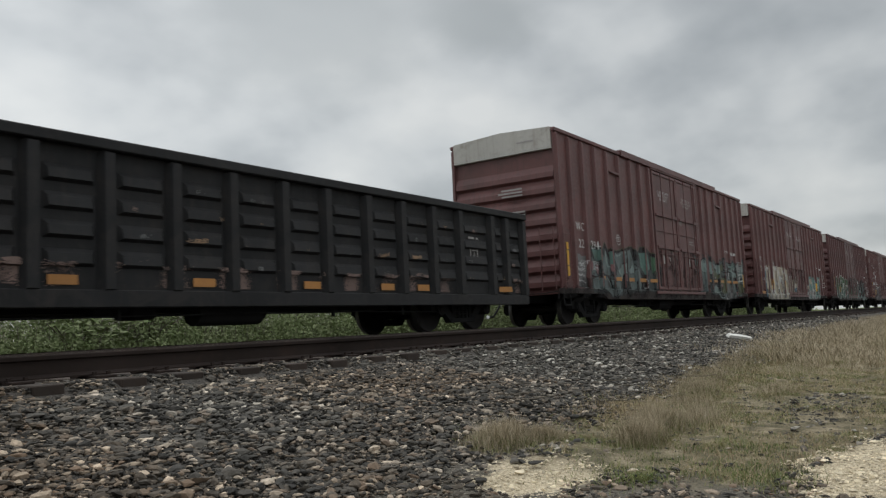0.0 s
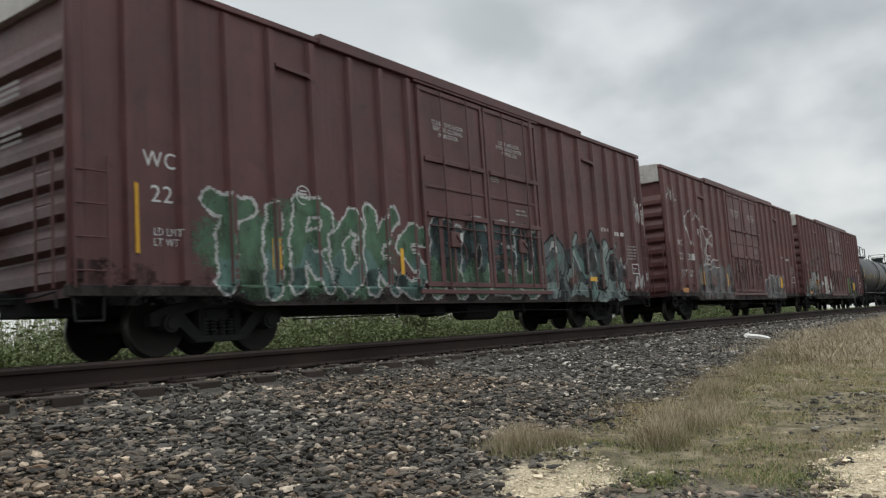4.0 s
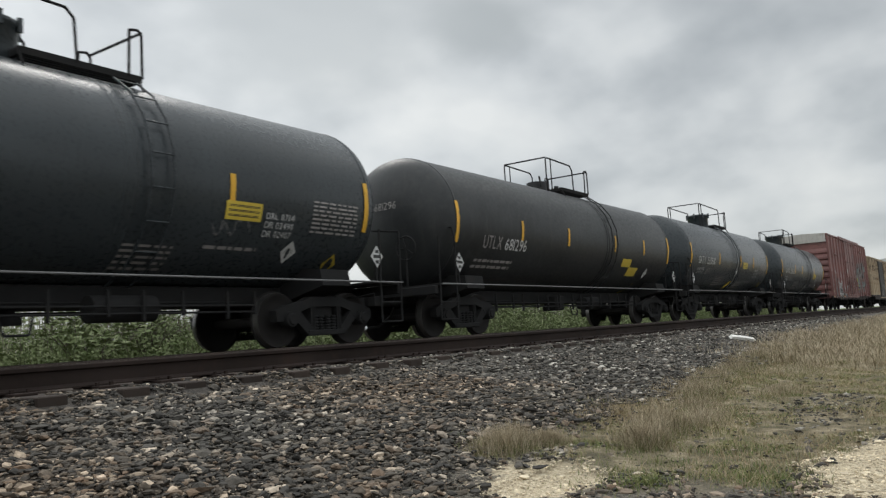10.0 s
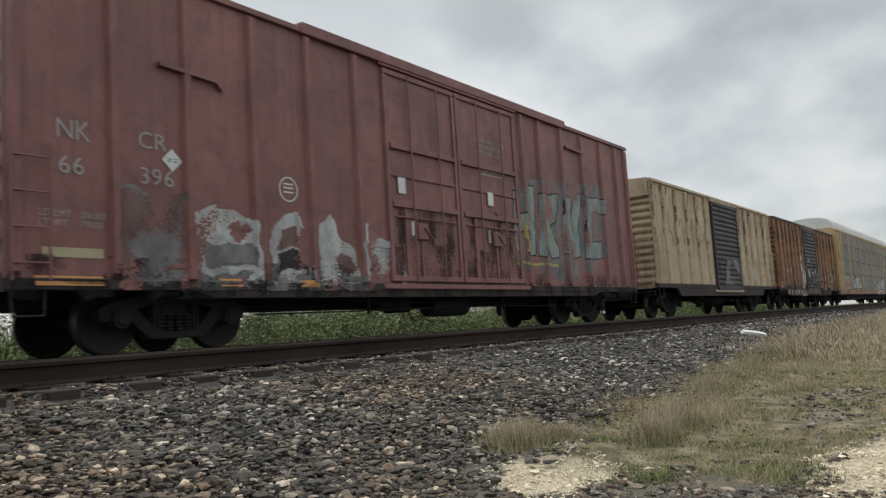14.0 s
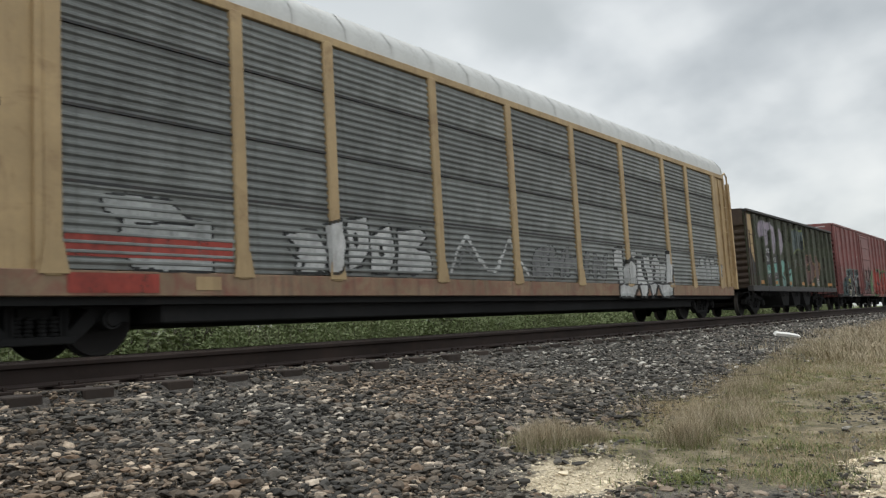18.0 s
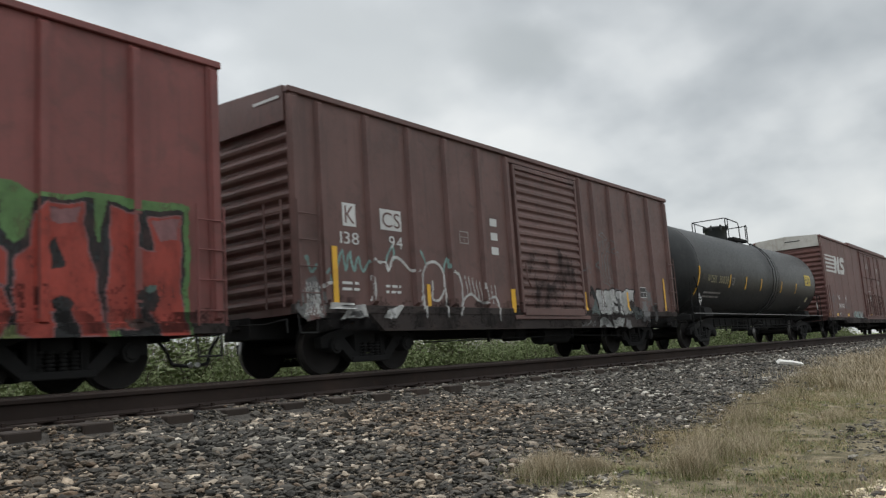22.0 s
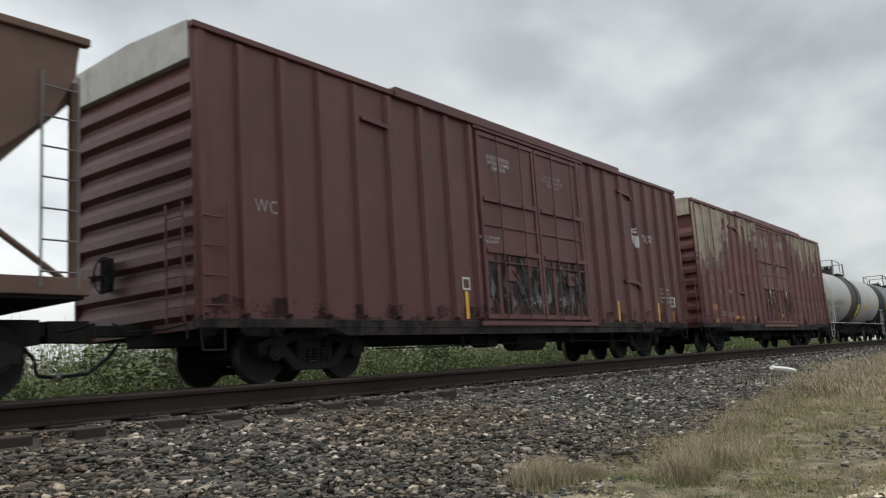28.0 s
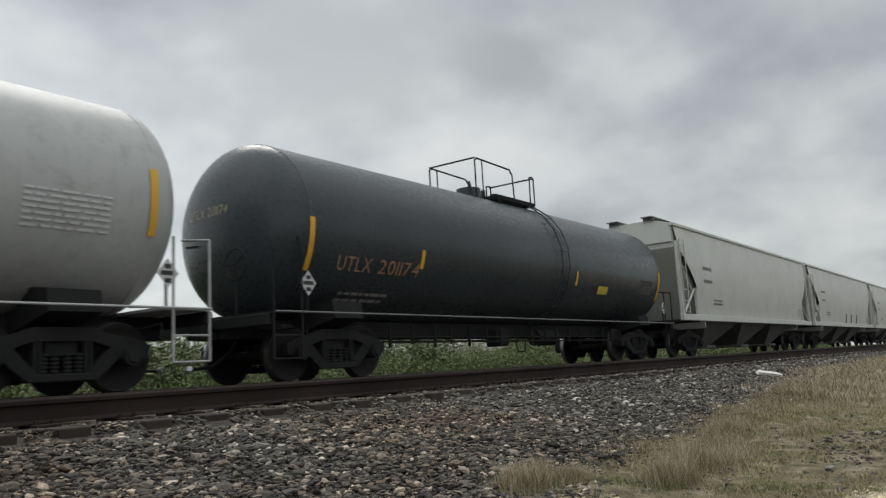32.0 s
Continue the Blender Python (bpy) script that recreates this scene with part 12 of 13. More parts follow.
# ---------------- ballast, grass and scrub ----------------
def stone_material():
    m = bpy.data.materials.new("ballast_stone")
    m.use_nodes = True
    nt = m.node_tree
    bs = nt.nodes["Principled BSDF"]
    g = nt.nodes.new("ShaderNodeNewGeometry")
    tc = nt.nodes.new("ShaderNodeTexCoord")
    col = ramp(nt, [(0.0, (0.036, 0.034, 0.031)), (0.25, (0.066, 0.062, 0.056)), (0.55, (0.108, 0.101, 0.090)), (0.74, (0.155, 0.142, 0.124)), (0.82, (0.19, 0.155, 0.125)), (0.88, (0.23, 0.215, 0.19)), (0.955, (0.40, 0.38, 0.34)), (1.0, (0.66, 0.63, 0.57))])
    nt.links.new(g.outputs["Random Per Island"], col.inputs[0])
    n = node(nt, "ShaderNodeTexNoise", i_Scale=45.0, i_Detail=5.0, i_Roughness=0.7)
    link(nt, tc, "Object", n, "Vector")
    w = node(nt, "ShaderNodeTexNoise", i_Scale=0.35, i_Detail=4.0, i_Roughness=0.6)
    link(nt, tc, "Object", w, "Vector")
    r = ramp(nt, [(0.3, (0.5, 0.5, 0.5)), (0.7, (1.06, 1.03, 1.01))])
    nt.links.new(n.outputs[0], r.inputs[0])
    c = mix_rgb(nt, 1.0, col.outputs[0], r.outputs[0], "MULTIPLY")
    # rust-brown stones lie thicker towards the road's near end
    sep = nt.nodes.new("ShaderNodeSeparateXYZ")
    link(nt, tc, "Object", sep, 0)
    along = math_node(nt, "MULTIPLY", sep.outputs[0], -0.055)
    spot = math_node(nt, "ADD", w.outputs[0], along.outputs[0])
    pick = math_node(nt, "ADD", spot.outputs[0], math_node(nt, "MULTIPLY", g.outputs["Random Per Island"], 0.22).outputs[0])
    tint = ramp(nt, [(0.32, (1.0, 1.0, 0.98)), (0.52, (1.22, 1.03, 0.86))])
    nt.links.new(pick.outputs[0], tint.inputs[0])
    c = mix_rgb(nt, 1.0, c, tint.outputs[0], "MULTIPLY")
    nt.links.new(c, bs.inputs["Base Color"])
    bs.inputs["Roughness"].default_value = 0.85
    bs.inputs["Specular IOR Level"].default_value = 0.3
    b = nt.nodes.new("ShaderNodeBump")
    b.inputs["Strength"].default_value, b.inputs["Distance"].default_value = 0.5, 0.006
    nt.links.new(n.outputs[0], b.inputs["Height"])
    nt.links.new(b.outputs[0], bs.inputs["Normal"])
    return m


M["stone"] = stone_material()
NRNG = np.random.default_rng(4)


def stone_kinds(count=14):
    """Broken, angular stones: a 20-sided ball pulled and chipped flat."""
    bm = bmesh.new()
    bmesh.ops.create_icosphere(bm, subdivisions=1, radius=1.0)
    base = np.array([v.co[:] for v in bm.verts])
    faces = np.array([[v.index for v in f.verts] for f in bm.faces])
    bm.free()
    kinds = []
    for k in range(count):
        v = base * NRNG.uniform(0.72, 1.2, (len(base), 1))
        for _ in range(6):
            n = NRNG.normal(size=3)
            n /= np.linalg.norm(n)
            d = v @ n
            cut = NRNG.uniform(0.4, 0.72)
            v -= np.where(d > cut, d - cut, 0)[:, None] * n
        v *= NRNG.uniform(0.6, 1.4, 3) * (1.25, 0.9, 0.5)
        kinds.append(v)
    return kinds, faces


def scatter_stones(name, label, spots, sizes, mat, sink=0.25, category="ballast"):
    kinds, faces = stone_kinds()
    n = len(spots)
    which = NRNG.integers(0, len(kinds), n)
    ang = NRNG.uniform(0, 2 * np.pi, n)
    tilt = NRNG.normal(0, 0.40, n)
    V = np.array(kinds)[which] * sizes[:, None, None]
    ct, st = np.cos(tilt)[:, None], np.sin(tilt)[:, None]
    y, z = V[:, :, 1] * ct - V[:, :, 2] * st, V[:, :, 1] * st + V[:, :, 2] * ct
    ca, sa = np.cos(ang)[:, None], np.sin(ang)[:, None]
    x, y = V[:, :, 0] * ca - y * sa, V[:, :, 0] * sa + y * ca
    V = np.stack([x, y, z], 2) + spots[:, None, :]
    V[:, :, 2] += (sizes * (0.5 - sink))[:, None]
    nv = V.shape[1]
    F = (faces[None] + (np.arange(n) * nv)[:, None, None]).reshape(-1, 3)
    me = bpy.data.meshes.new(name)
    me.vertices.add(n * nv)
    me.vertices.foreach_set("co", V.reshape(-1).astype(np.float32))
    me.loops.add(len(F) * 3)
    me.loops.foreach_set("vertex_index", F.reshape(-1).astype(np.int32))
    me.polygons.add(len(F))
    me.polygons.foreach_set("loop_start", np.arange(0, len(F) * 3, 3, dtype=np.int32))
    me.update(calc_edges=True)
    me.shade_flat()
    me.materials.append(mat)
    return tagged(new(name, me), label, category, kind="stuff")


def spots_on(x0, x1, y0, y1, per_m2, keep=None):
    n = int((x1 - x0) * (y1 - y0) * per_m2)
    x, y = NRNG.uniform(x0, x1, n), NRNG.uniform(y0, y1, n)
    if keep is not None:
        k = keep(x, y)
        x, y = x[k], y[k]
    z = np.array([ground_z(a, b) for a, b in zip(x, y)])
    return np.stack([x, y, z], 1)


def toe(x):
    """The wandering foot of the ballast, where the grass begins."""
    x = np.asarray(x, float)
    return np.interp(x, [0, 4.2, 5, 6.3, 7.7, 9.75, 13.9, 17.7, 30, 60], [2.95, 2.9, 2.79, 2.76, 2.84, 3.0, 3.31, 3.7, 4.0, 4.0]) + 0.06 * np.sin(x * 4.1) + 0.05 * np.sin(x * 9.1)


def verge(y):
    """x where the grass begins beyond the bare gravelly soil."""
    return np.interp(np.asarray(y, float), [0.0, 0.5, 0.75, 0.9, 1.0, 1.3, 1.7, 1.9, 2.2, 2.5, 2.7, 3.0], [8.0, 6.9, 5.9, 4.9, 4.2, 4.15, 4.0, 4.2, 4.25, 4.0, 3.95, 3.9])


def ballast():
    near = lambda x, y: y > toe(x) - NRNG.exponential(0.12, len(x)) - np.where(x < 3.9, 0.4, 0.0)
    bands = [(spots_on(0.9, 8.4, 2.1, 5.86, 2150, near), 0.0168, 0.42), (spots_on(8.4, 15.6, 2.3, 5.86, 1250, near), 0.0195, 0.38),
             (spots_on(15.6, 36, 2.3, 5.86, 330, near), 0.033, 0.3), (spots_on(-5, 0.9, 2.5, 5.86, 140, near), 0.033, 0.3),
             (spots_on(-5, 36, 6.0, 12.6, 40), 0.036, 0.3)]
    spots = np.concatenate([b[0] for b in bands])
    sizes = np.clip(np.concatenate([NRNG.lognormal(math.log(b[1]), b[2], len(b[0])) for b in bands]), 0.008, 0.05)
    # pile them: a loose second layer
    spots[:, 2] += NRNG.uniform(-0.008, 0.022, len(spots))
    # sleeper ends and the foot of the rail stay clear
    ties = np.array(NEAR_TIES)
    away = np.abs(spots[:, 0][:, None] - ties[None, :]).min(1)
    in_track = spots[:, 1] > 5.40
    ok = ~(in_track & (away < 0.14) & (spots[:, 1] < 8.1)) & (np.abs(np.abs(spots[:, 1] - NEAR_Y) - 0.755) > 0.10)
    sizes = np.where(in_track, np.minimum(sizes, 0.03), sizes)
    spots[:, 2] -= np.where((away < 0.15) & (spots[:, 1] > 5.2) & ~in_track, 0.03, 0.0)
    scatter_stones("ballast_stones", "grey, brown and pale crushed-stone railway ballast", spots[ok], sizes[ok], M["stone"])
    # cream grit on the washes of sand, grey chips on the bare soil round them and a few in the grass
    def in_sand(x, y, grow=1.0):
        q = np.min([((x - cx) / (rx * grow)) ** 2 + ((y - cy) / (ry * grow)) ** 2 for cx, cy, rx, ry in SAND], axis=0)
        return q + 0.5 * np.sin(x * 9 + y * 5) * np.sin(y * 13) < 1
    f = spots_on(2.4, 7.5, -0.3, 2.75, 4200, lambda x, y: in_sand(x, y, 1.15) & (NRNG.uniform(0, 1, len(x)) < 0.7))
    scatter_stones("road_gravel", "pale crushed limestone gravel beside the grass", f, np.clip(NRNG.lognormal(math.log(0.0055), 0.5, len(f)), 0.003, 0.022), M["gravel"], category="gravel")
    f = spots_on(2.2, 10.5, 0.0, 3.0, 1500, lambda x, y: ~in_sand(x, y, 0.9) & (NRNG.uniform(0, 1, len(x)) < np.where(x < verge(y) + 0.3 * np.sin(y * 9), 0.9, 0.06 + 0.25 * (np.hypot((x - 7.6) / 1.3, (y - 1.3) / 0.35) < 1))))
    scatter_stones("grey_chips", "grey and pale stone chips strewn over soil and grass", f, np.clip(NRNG.lognormal(math.log(0.0105), 0.5, len(f)), 0.004, 0.034), M["stone"], category="gravel")


M["gravel"] = surface("limestone_gravel", (0.64, 0.55, 0.40), 0.9, vary=0.3, island=0.45, bump=0.3)


def blade_material(name, stops):
    m = bpy.data.materials.new(name)
    m.use_nodes = True
    nt = m.node_tree
    bs = nt.nodes["Principled BSDF"]
    g = nt.nodes.new("ShaderNodeNewGeometry")
    tc = nt.nodes.new("ShaderNodeTexCoord")
    n = node(nt, "ShaderNodeTexNoise", i_Scale=0.9, i_Detail=4.0, i_Roughness=0.6)
    link(nt, tc, "Object", n, "Vector")
    k = math_node(nt, "MULTIPLY", g.outputs["Random Per Island"], 0.5)
    k2 = math_node(nt, "MULTIPLY", n.outputs[0], 0.75)
    s = math_node(nt, "ADD", k.outputs[0], k2.outputs[0])
    c = ramp(nt, stops)
    nt.links.new(s.outputs[0], c.inputs[0])
    nt.links.new(c.outputs[0], bs.inputs["Base Color"])
    bs.inputs["Roughness"].default_value = 0.8
    bs.inputs["Specular IOR Level"].default_value = 0.2
    bs.inputs["Transmission Weight"].default_value = 0.0
    return m


M["dry_grass"] = blade_material("dry_roadside_grass", [(0.25, (0.115, 0.098, 0.05)), (0.40, (0.205, 0.16, 0.09)), (0.6, (0.31, 0.24, 0.145)), (0.85, (0.43, 0.345, 0.225))])
M["green_grass"] = blade_material("short_green_grass", [(0.25, (0.07, 0.108, 0.03)), (0.5, (0.135, 0.168, 0.056)), (0.8, (0.24, 0.235, 0.105))])
M["field_grass"] = blade_material("meadow_weeds", [(0.25, (0.10, 0.14, 0.05)), (0.5, (0.18, 0.22, 0.095)), (0.8, (0.30, 0.31, 0.17))])
M["leaf"] = blade_material("scrub_leaves", [(0.25, (0.105, 0.138, 0.056)), (0.45, (0.125, 0.160, 0.066)), (0.62, (0.145, 0.178, 0.078)), (0.85, (0.17, 0.195, 0.098))])
M["pale_leaf"] = blade_material("pale_spring_leaves", [(0.25, (0.16, 0.185, 0.11)), (0.55, (0.25, 0.275, 0.165)), (0.85, (0.36, 0.36, 0.26))])
M["seed_head"] = blade_material("brown_seed_stalks", [(0.25, (0.15, 0.128, 0.078)), (0.45, (0.25, 0.205, 0.13)), (0.65, (0.36, 0.295, 0.20)), (0.85, (0.48, 0.41, 0.30))])
M["twig"] = surface("grey_brown_twigs", (0.10, 0.085, 0.065), 0.9, vary=0.3, island=0.3)


def blades(name, label, spots, heights, width, mat, lean=0.35, category="grass"):
    """Bent, pointed blades: two quads and a tip each."""
    n = len(spots)
    a = NRNG.uniform(0, 2 * np.pi, n)
    lx, ly = np.cos(a), np.sin(a)
    bend = NRNG.uniform(0.05, lean, n) * heights
    w = NRNG.uniform(0.6, 1.3, n) * width
    px, py = -ly * w / 2, lx * w / 2
    V = np.zeros((n, 5, 3))
    for i, (k, s, q) in enumerate(((0, 0, 1), (0, 0, -1), (0.55, 0.3, 0.8), (0.55, 0.3, -0.8), (1.0, 1.0, 0))):
        V[:, i, 0] = spots[:, 0] + lx * bend * s + px * q
        V[:, i, 1] = spots[:, 1] + ly * bend * s + py * q
        V[:, i, 2] = spots[:, 2] - 0.01 + heights * k
    F3 = np.array([[0, 1, 3], [0, 3, 2], [2, 3, 4]])
    F = (F3[None] + (np.arange(n) * 5)[:, None, None]).reshape(-1, 3)
    me = bpy.data.meshes.new(name)
    me.vertices.add(n * 5)
    me.vertices.foreach_set("co", V.reshape(-1).astype(np.float32))
    me.loops.add(len(F) * 3)
    me.loops.foreach_set("vertex_index", F.reshape(-1).astype(np.int32))
    me.polygons.add(len(F))
    me.polygons.foreach_set("loop_start", np.arange(0, len(F) * 3, 3, dtype=np.int32))
    me.update(calc_edges=True)
    me.materials.append(mat)
    return tagged(new(name, me), label, category, kind="stuff")


def patch(x, y, scale, seed):
    return np.array([noise.noise((a * scale, b * scale, seed)) for a, b in zip(x, y)])


def tufts(name, label, count, x0, x1, back, radius, tall, mat, fine, lean):
    """Clumped blades, tallest in the middle of each clump, thickest along the foot of the ballast."""
    P, Hh = [], []
    for i in range(count):
        x = NRNG.uniform(x0, x1)
        y = float(toe(x)) + 0.05 - abs(NRNG.normal(0.0, back))
        if x < verge(y) + NRNG.normal(0.1, 0.12):
            continue
        k, r = int(NRNG.uniform(50, 110)), NRNG.uniform(*radius)
        big = NRNG.uniform(0.5, 1.25)
        q = NRNG.normal(0, r, (k, 2))
        for dx, dy in q:
            P.append((x + dx, y + dy, ground_z(x + dx, y + dy)))
            Hh.append(big * NRNG.uniform(*tall) * max(0.35, 1 - math.hypot(dx, dy) / (3.2 * r)))
    blades(name, label, np.array(P), np.array(Hh), fine, mat, lean)


# round cushions of seeding grass: x, y, reach along and across the track, height
MOUNDS = [(4.22, 2.52, 0.30, 0.17, 0.155), (4.55, 2.42, 0.28, 0.10, 0.10), (5.05, 2.0, 0.30, 0.15, 0.16), (5.55, 2.08, 0.42, 0.17, 0.185), (6.15, 1.95, 0.5, 0.16, 0.13), (6.9, 2.25, 0.5, 0.22, 0.12),
          (7.9, 2.5, 0.6, 0.22, 0.16), (9.0, 2.7, 0.7, 0.24, 0.14), (10.6, 2.85, 0.9, 0.25, 0.17), (12.6, 3.0, 1.1, 0.3, 0.18), (15.0, 3.2, 1.5, 0.4, 0.2), (8.6, 1.9, 0.7, 0.25, 0.09), (11.0, 2.2, 1.0, 0.3, 0.12)]


def mounds():
    """Fine brown seed stalks standing out of a dense green root."""
    tall, low, th, lh = [], [], [], []
    for x, y, rx, ry, hh in MOUNDS:
        n = int(5200 * min(1.0, 5.0 / x))
        q = NRNG.normal(0, 0.5, (n, 2))
        d = np.hypot(q[:, 0], q[:, 1])
        px, py = x + q[:, 0] * rx, y + q[:, 1] * ry
        crest = np.clip(1.05 - 0.42 * d * d, 0.12, 1.0) * (1 + 0.45 * patch(px, py, 7.0, 31.0))
        g = np.array([ground_z(u, v) for u, v in zip(px, py)])
        up = NRNG.uniform(0, 1, n) < 0.6
        tall.append(np.stack([px, py, g], 1)[up])
        th.append((hh * crest * NRNG.uniform(0.45, 1.2, n))[up])
        low.append(np.stack([px, py, g], 1)[~up])
        lh.append((hh * 0.55 * crest * NRNG.uniform(0.4, 1.1, n))[~up])
    blades("seeding_grass", "fine brown seeding grass standing in round cushions", np.concatenate(tall), np.concatenate(th), 0.0021, M["seed_head"], 0.9)
    blades("cushion_grass", "dense green grass at the root of the cushions", np.concatenate(low), np.concatenate(lh), 0.0042, M["green_grass"], 1.2)


def grasses():
    mounds()
    tufts("dry_grass_tufts", "dry straw-coloured grass tufts along the ballast foot", 300, 5.6, 16, 0.34, (0.05, 0.14), (0.03, 0.13), M["dry_grass"], 0.003, 1.3)
    tufts("green_grass_tufts", "green grass tufts among dry straw beside the ballast", 420, 4.0, 16, 0.55, (0.05, 0.2), (0.015, 0.075), M["green_grass"], 0.0035, 1.5)
    tufts("far_dry_grass", "brownish dry grass along the track farther on", 1500, 12, 60, 1.3, (0.2, 0.5), (0.05, 0.24), M["seed_head"], 0.009, 1.2)

    def keep(x, y):
        return (y < toe(x) - 0.1) & (x > verge(y) + 0.4 * patch(x, y, 1.6, 21.0)) & (patch(x, y, 1.0, 3.0) + 0.8 * patch(x, y, 3.2, 8.0) > -0.10)
    s = np.concatenate([spots_on(3.6, 13.2, 0.0, 3.4, 4800, keep), spots_on(13.2, 36, -1.8, 4.0, 620, keep), spots_on(36, 72, -4, 4.0, 110, keep)])
    h = NRNG.uniform(0.008, 0.036, len(s)) * (0.9 + 0.9 * patch(s[:, 0], s[:, 1], 2.2, 12.0)) * np.where(s[:, 0] > 13.2, 1.6, 1.0)
    blades("short_grass", "short patchy green and yellow grass on gravelly soil", s, h, 0.004, M["green_grass"], 1.6)
    k = NRNG.uniform(0, 1, len(s)) < 0.33
    s2 = s[k] + np.stack([NRNG.normal(0, 0.04, k.sum()), NRNG.normal(0, 0.04, k.sum()), np.zeros(k.sum())], 1)
    blades("straw", "bleached straw lying among the short grass", s2, NRNG.uniform(0.02, 0.07, len(s2)), 0.003, M["dry_grass"], 2.2)
    # a few weeds that cling to the bare soil
    P, Hh = [], []
    for x, y, r in ((4.28, 1.0, 0.09), (4.05, 1.72, 0.14), (3.95, 1.55, 0.06), (4.6, 0.3, 0.05), (3.6, 0.75, 0.08), (4.5, 1.25, 0.15)):
        for dx, dy in NRNG.normal(0, r, (700, 2)):
            P.append((x + dx * 1.4, y + dy, ground_z(x + dx * 1.4, y + dy)))
            Hh.append(NRNG.uniform(0.012, 0.05))
    blades("low_weeds", "low green weeds clinging to the bare gravelly soil", np.array(P), np.array(Hh), 0.0045, M["green_grass"], 1.4)
    # weeds behind the tracks
    bands = [(spots_on(-12, 90, 14.4, 18.0, 60), 0.2, 0.6), (spots_on(-12, 110, 18.0, 30.0, 20), 0.4, 1.0)]
    s = np.concatenate([k[0] for k in bands])
    h = np.concatenate([NRNG.uniform(k[1], k[2], len(k[0])) * (0.95 + 0.5 * patch(k[0][:, 0], k[0][:, 1], 0.45, 6.0)) for k in bands])
    blades("meadow_weeds", "tall green weeds and grass beyond the track", s, h, 0.022, M["field_grass"], 0.9, "weeds")
    s = spots_on(-12, 80, 15.0, 22.0, 9)
    blades("dead_stalks", "grey dead weed stalks standing in the meadow", s, NRNG.uniform(0.7, 1.7, len(s)), 0.014, M["twig"], 0.35, "weeds")
    # pale, twiggy young trees at the back of the meadow
    s = spots_on(-20, 150, 30, 48, 2.6, lambda x, y: patch(x, y, 0.16, 14.0) > -0.25)
    blades("sapling_stems", "pale bare stems of young trees behind the meadow", s, NRNG.uniform(1.6, 3.9, len(s)), 0.045, M["sapling"], 0.3, "saplings")


def leaf_bank(name, label, category, x, y, z, size, mat):
    """Small pointed leaves, one quad each, at the given places."""
    n = len(x)
    u = NRNG.normal(size=(n, 3)) * (1, 1, 0.8)
    w = np.cross(u, NRNG.normal(size=(n, 3)))
    u *= (size / np.linalg.norm(u, axis=1))[:, None]
    w *= (size * 0.55 / np.linalg.norm(w, axis=1))[:, None]
    c = np.stack([x, y, z], 1)
    V = np.stack([c - u, c + w, c + u, c - w], 1)
    me = bpy.data.meshes.new(name)
    me.vertices.add(n * 4)
    me.vertices.foreach_set("co", V.reshape(-1).astype(np.float32))
    me.loops.add(n * 4)
    me.loops.foreach_set("vertex_index", np.arange(n * 4, dtype=np.int32))
    me.polygons.add(n)
    me.polygons.foreach_set("loop_start", np.arange(0, n * 4, 4, dtype=np.int32))
    me.update(calc_edges=True)
    me.materials.append(mat)
    tagged(new(name, me), label, category, kind="stuff")


def bramble():
    """A tangled bank behind the tracks, its top rising and falling, and thin young trees behind it."""
    n = 120000
    x = np.concatenate([NRNG.uniform(-8, 30, n * 2 // 3), NRNG.uniform(30, 80, n // 3)])
    y = 15.0 + NRNG.uniform(0, 1, len(x)) ** 1.3 * 5.0
    top = np.maximum(0.1, 1.0 + 0.75 * patch(x, y, 0.42, 2.0) + 0.3 * patch(x, y, 1.6, 4.0))
    g = np.array([ground_z(a, b) for a, b in zip(x, y)])
    leaf_bank("bramble", "tangled green bramble leaves on the bank behind the track", "brambles", x, y, g + top * NRNG.uniform(0, 1, len(x)) ** 0.8, NRNG.uniform(0.025, 0.06, len(x)) * np.where(x > 30, 1.5, 1.0), M["leaf"])
    n = 42000
    x, y = NRNG.uniform(-20, 150, n), NRNG.uniform(28, 48, n)
    k = patch(x, y, 0.16, 14.0) + 0.6 * patch(x, y, 0.9, 16.0) > -0.1
    x, y = x[k], y[k]
    top = np.maximum(0.4, 2.3 + 1.6 * patch(x, y, 0.3, 22.0))
    leaf_bank("sapling_leaves", "thin pale leaves of young trees behind the meadow", "saplings", x, y, top * NRNG.uniform(0, 1, len(x)) ** 0.7, NRNG.uniform(0.05, 0.13, len(x)), M["pale_leaf"])


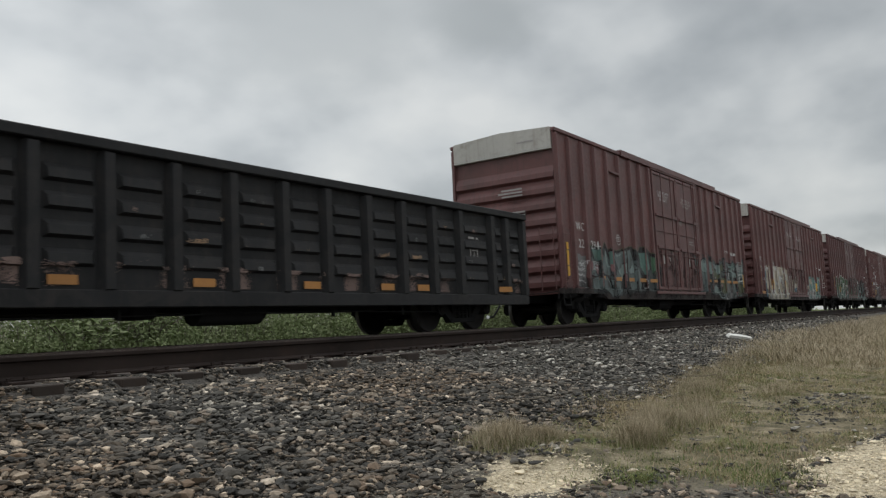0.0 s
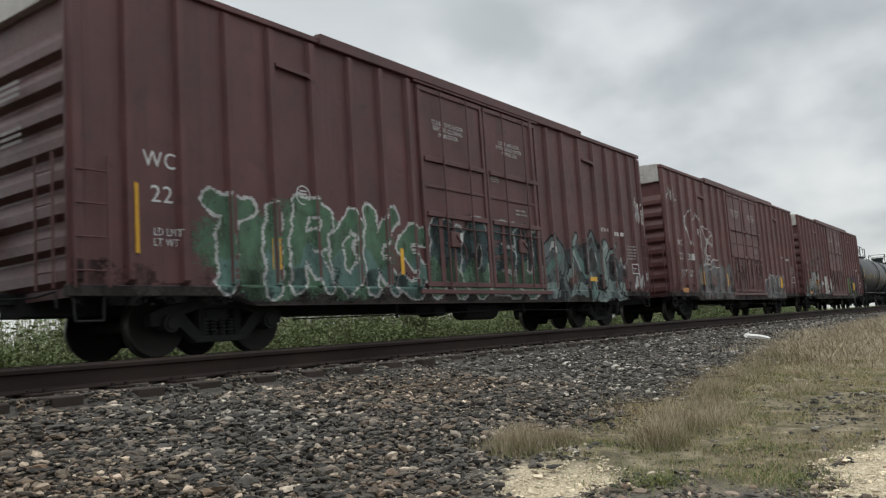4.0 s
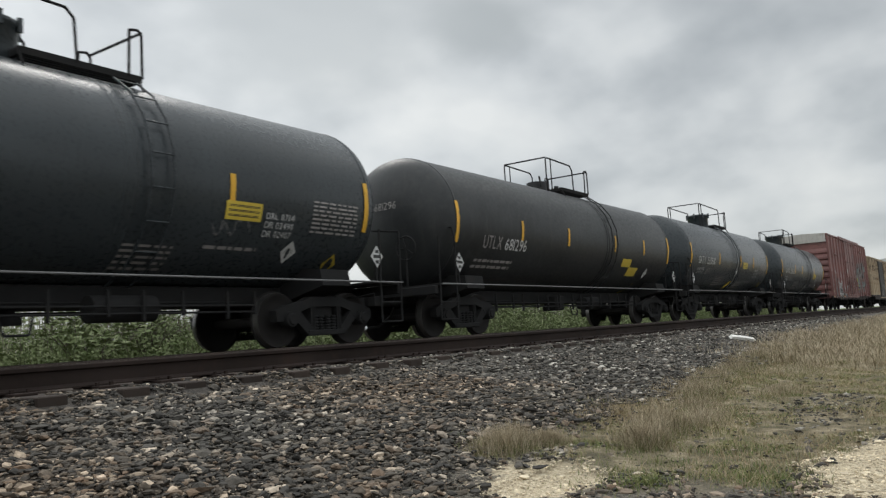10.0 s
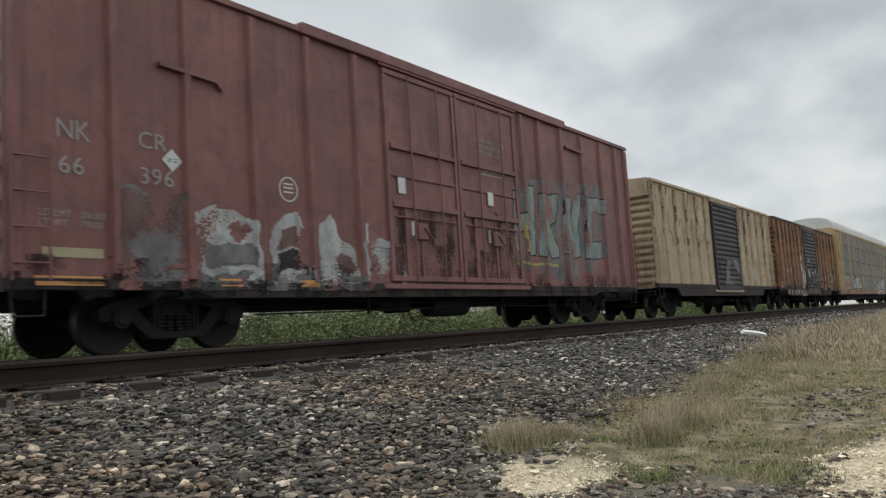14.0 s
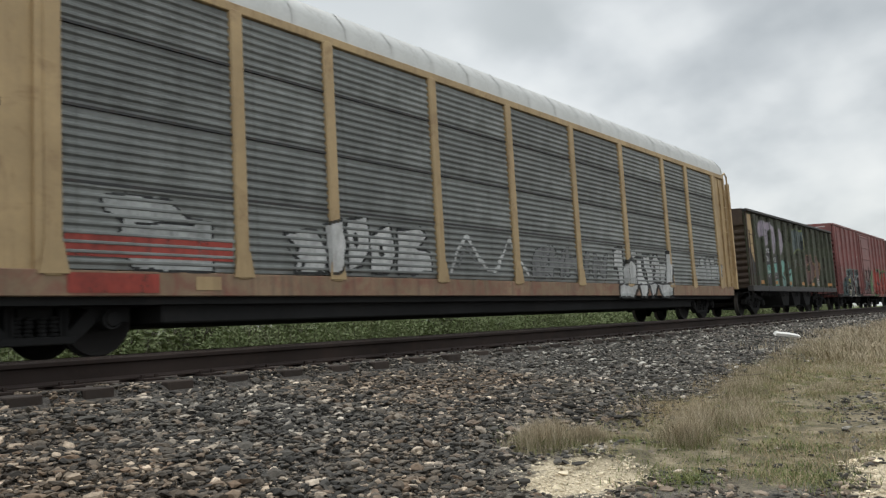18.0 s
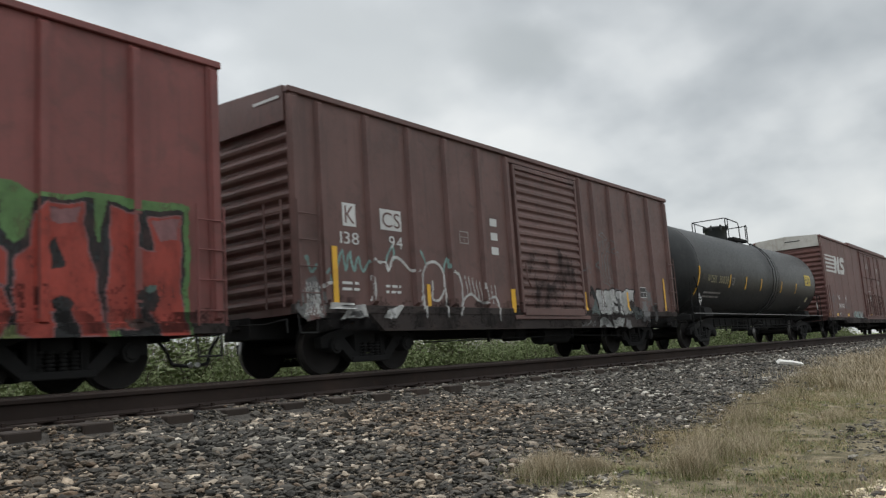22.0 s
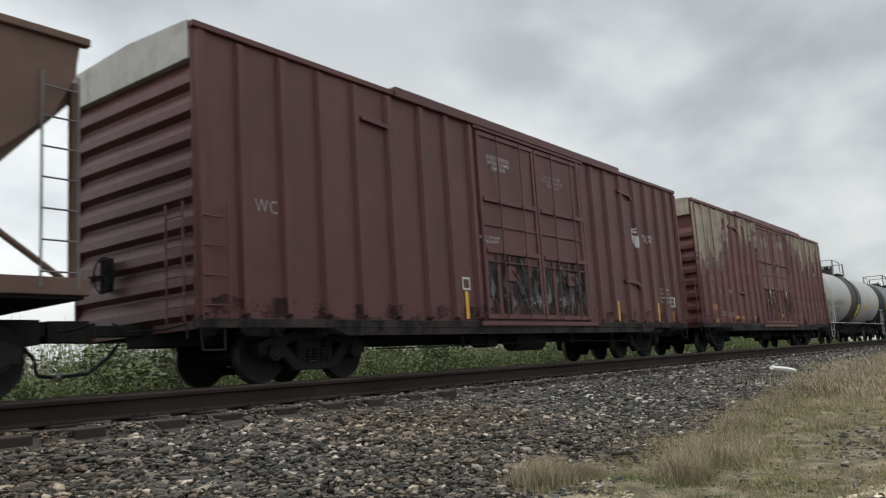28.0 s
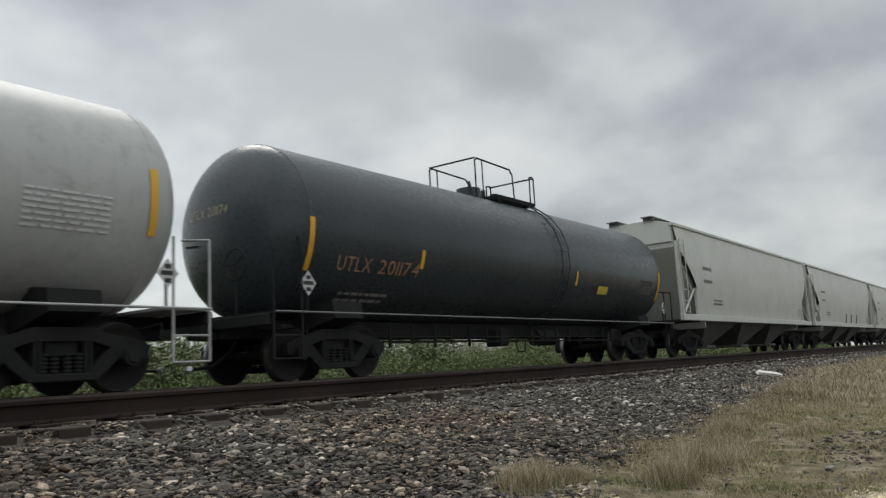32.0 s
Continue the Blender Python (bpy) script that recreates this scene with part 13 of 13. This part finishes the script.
def shrub_mesh(seed):
    rng = random.Random(seed)
    b = MB()
    tips = []
    for i in range(rng.randint(9, 14)):
        a, out, h = rng.uniform(0, 6.28), rng.uniform(0.2, 0.7), rng.uniform(0.8, 1.5)
        p = [(0.08 * math.cos(a), 0.08 * math.sin(a), -0.05)]
        for k in (0.35, 0.7, 1.0):
            p.append((out * k ** 1.4 * math.cos(a) + rng.uniform(-0.05, 0.05), out * k ** 1.4 * math.sin(a) + rng.uniform(-0.05, 0.05), h * k))
        for q, (r0, r1) in zip(zip(p, p[1:]), ((0.016, 0.012), (0.012, 0.008), (0.008, 0.004))):
            b.cyl(q[0], q[1], r0, r1, 5, 0, False)
        for q in p[1:]:
            tips.append(q)
            for _ in range(2):
                e = (q[0] + rng.uniform(-0.3, 0.3), q[1] + rng.uniform(-0.3, 0.3), q[2] + rng.uniform(0.0, 0.3))
                b.cyl(q, e, 0.006, 0.002, 4, 0, False)
                tips.append(e)
    crown = MB()
    for q in tips:
        for _ in range(rng.randint(6, 11)):
            c = Vector((q[0] + rng.gauss(0, 0.13), q[1] + rng.gauss(0, 0.13), q[2] + rng.gauss(-0.02, 0.12)))
            u = Vector((rng.gauss(0, 1), rng.gauss(0, 1), rng.gauss(0, 0.6))).normalized()
            w = u.cross(Vector((rng.gauss(0, 1), rng.gauss(0, 1), rng.gauss(0, 1)))).normalized()
            s = rng.uniform(0.035, 0.075)
            crown.add([tuple(c - u * s), tuple(c + w * s * 0.45), tuple(c + u * s), tuple(c - w * s * 0.45)], [(0, 1, 2, 3)])
    return b.data("woody_stem", M["twig"]), crown.data("crown", M["leaf"])


def shrubs():
    kinds = [shrub_mesh(200 + i) for i in range(5)]
    for i in range(110):
        x = NRNG.uniform(-8, 85)
        y = NRNG.uniform(16.2, 24.0)
        t = thing("shrub", "leafy green scrub bush among meadow weeds", "shrub", "scrub behind the track")
        t.location = (x, y, ground_z(x, y))
        k = NRNG.uniform(0.55, 1.25)
        t.scale, t.rotation_euler = (k * 1.5, k * 1.5, k), (0, 0, NRNG.uniform(0, 6.28))
        st, cr = kinds[i % 5]
        part("woody_stem", st, None, t)
        if i % 6:
            part("crown", cr, None, t, "thin leafy crown")


def far_woods():
    """A low, uneven line of trees near the horizon."""
    rng = random.Random(9)
    b = MB()
    for x in range(-400, 1600, 5):
        y = 480 + rng.uniform(-40, 40)
        for _ in range(14):
            s = rng.uniform(0.8, 2.2)
            c = Vector((x + rng.uniform(-4, 4), y + rng.uniform(-4, 4), rng.uniform(-1, 5.5) + 1.2 * math.sin(x * 0.02)))
            u = Vector((rng.gauss(0, 1), rng.gauss(0, .5), rng.gauss(0, 1))).normalized() * s
            w = Vector((rng.gauss(0, 1), rng.gauss(0, .5), rng.gauss(0, 1))).normalized() * s
            b.add([tuple(c - u), tuple(c + w), tuple(c + u), tuple(c - w)], [(0, 1, 2, 3)])
    tagged(new("far_woods", b.data("far_woods", M["far_leaf"])), "pale distant tree line on the horizon", "woods", kind="stuff")


M["sapling"] = surface("pale_sapling_bark", (0.27, 0.25, 0.21), 0.9, vary=0.2, island=0.3)
M["far_leaf"] = blade_material("hazy_far_foliage", [(0.25, (0.13, 0.16, 0.14)), (0.8, (0.22, 0.25, 0.22))])


def litter():
    # a bleached stick and some dead twigs on the ballast
    b = MB().prism([(-0.3, -0.012), (-0.27, 0.04), (0.06, 0.036), (0.3, 0.016), (0.29, -0.012)], -0.035, 0.035, "y")
    o = thing("bleached_board", "bleached white scrap board lying on the ballast", "scrap", mesh=b, mats=M["bleached"])
    o.location, o.rotation_euler = (*BOARD, ground_z(*BOARD) + 0.10), (0.6, 0.12, -0.5)
    rng = random.Random(5)
    for i in range(26):
        x = rng.uniform(3.3, 9.6)
        y = float(toe(np.array([x]))[0]) + rng.uniform(-0.15, 0.8)
        b = MB()
        p = Vector((0, 0, 0))
        d = rng.uniform(0, 6.28)
        pts = [tuple(p)]
        for k in range(4):
            d += rng.uniform(-0.4, 0.4)
            p = p + Vector((math.cos(d), math.sin(d), rng.uniform(-0.1, 0.12))) * rng.uniform(0.04, 0.13)
            pts.append(tuple(p))
        b.tube(pts, rng.uniform(0.0025, 0.0055), 5)
        t = thing("twig", "dry brown twig lying on ballast stones", "twig", "twigs on the ballast", mesh=b, mats=M["twig"])
        t.location = (x, y, ground_z(x, y) + 0.035)


BOARD = (15.1, 3.93)
ballast()
grasses()
bramble()
shrubs()
far_woods()
litter()


# ---------------- motion ----------------
def share_keys(source, others):
    """Other wheelsets roll exactly as the source does."""
    for w in others:
        w.rotation_mode = "QUATERNION"
        keys = w.animation_data_create()
        keys.action = source.animation_data.action
        keys.action_slot = source.animation_data.action_slot


# small unevenness of the train's run, in metres, second by second
SWAY = [-.09, .11, 0, 0, 0, -.13, .18, -.09, .20, -.07, -.11, 0, -.05, .13, 0, 0, 0, 0, .18, -.12, .11, 0, -.07, -.08, -.05, .13, -.06, 0, 0, 0, .08, .07, 0]


def motions():
    for car, place in TRAIN:
        walk(car, [(t, pose(place + SHIFT + SWAY[t] - SPEED * t, TRACK_Y, 0)) for t in range(33)])
    turn = math.degrees(SPEED / 0.459)
    n = 32 * FPS
    for wheels, dx in ((LEAD_WHEELS, -0.89), (TRAIL_WHEELS, 0.89)):
        walk(wheels[0], [(32.0 * i / n, pose(dx, 0, 0.459, 0, -turn * 32.0 * i / n, 0)) for i in range(n + 1)])
        share_keys(wheels[0], wheels[1:])


motions()
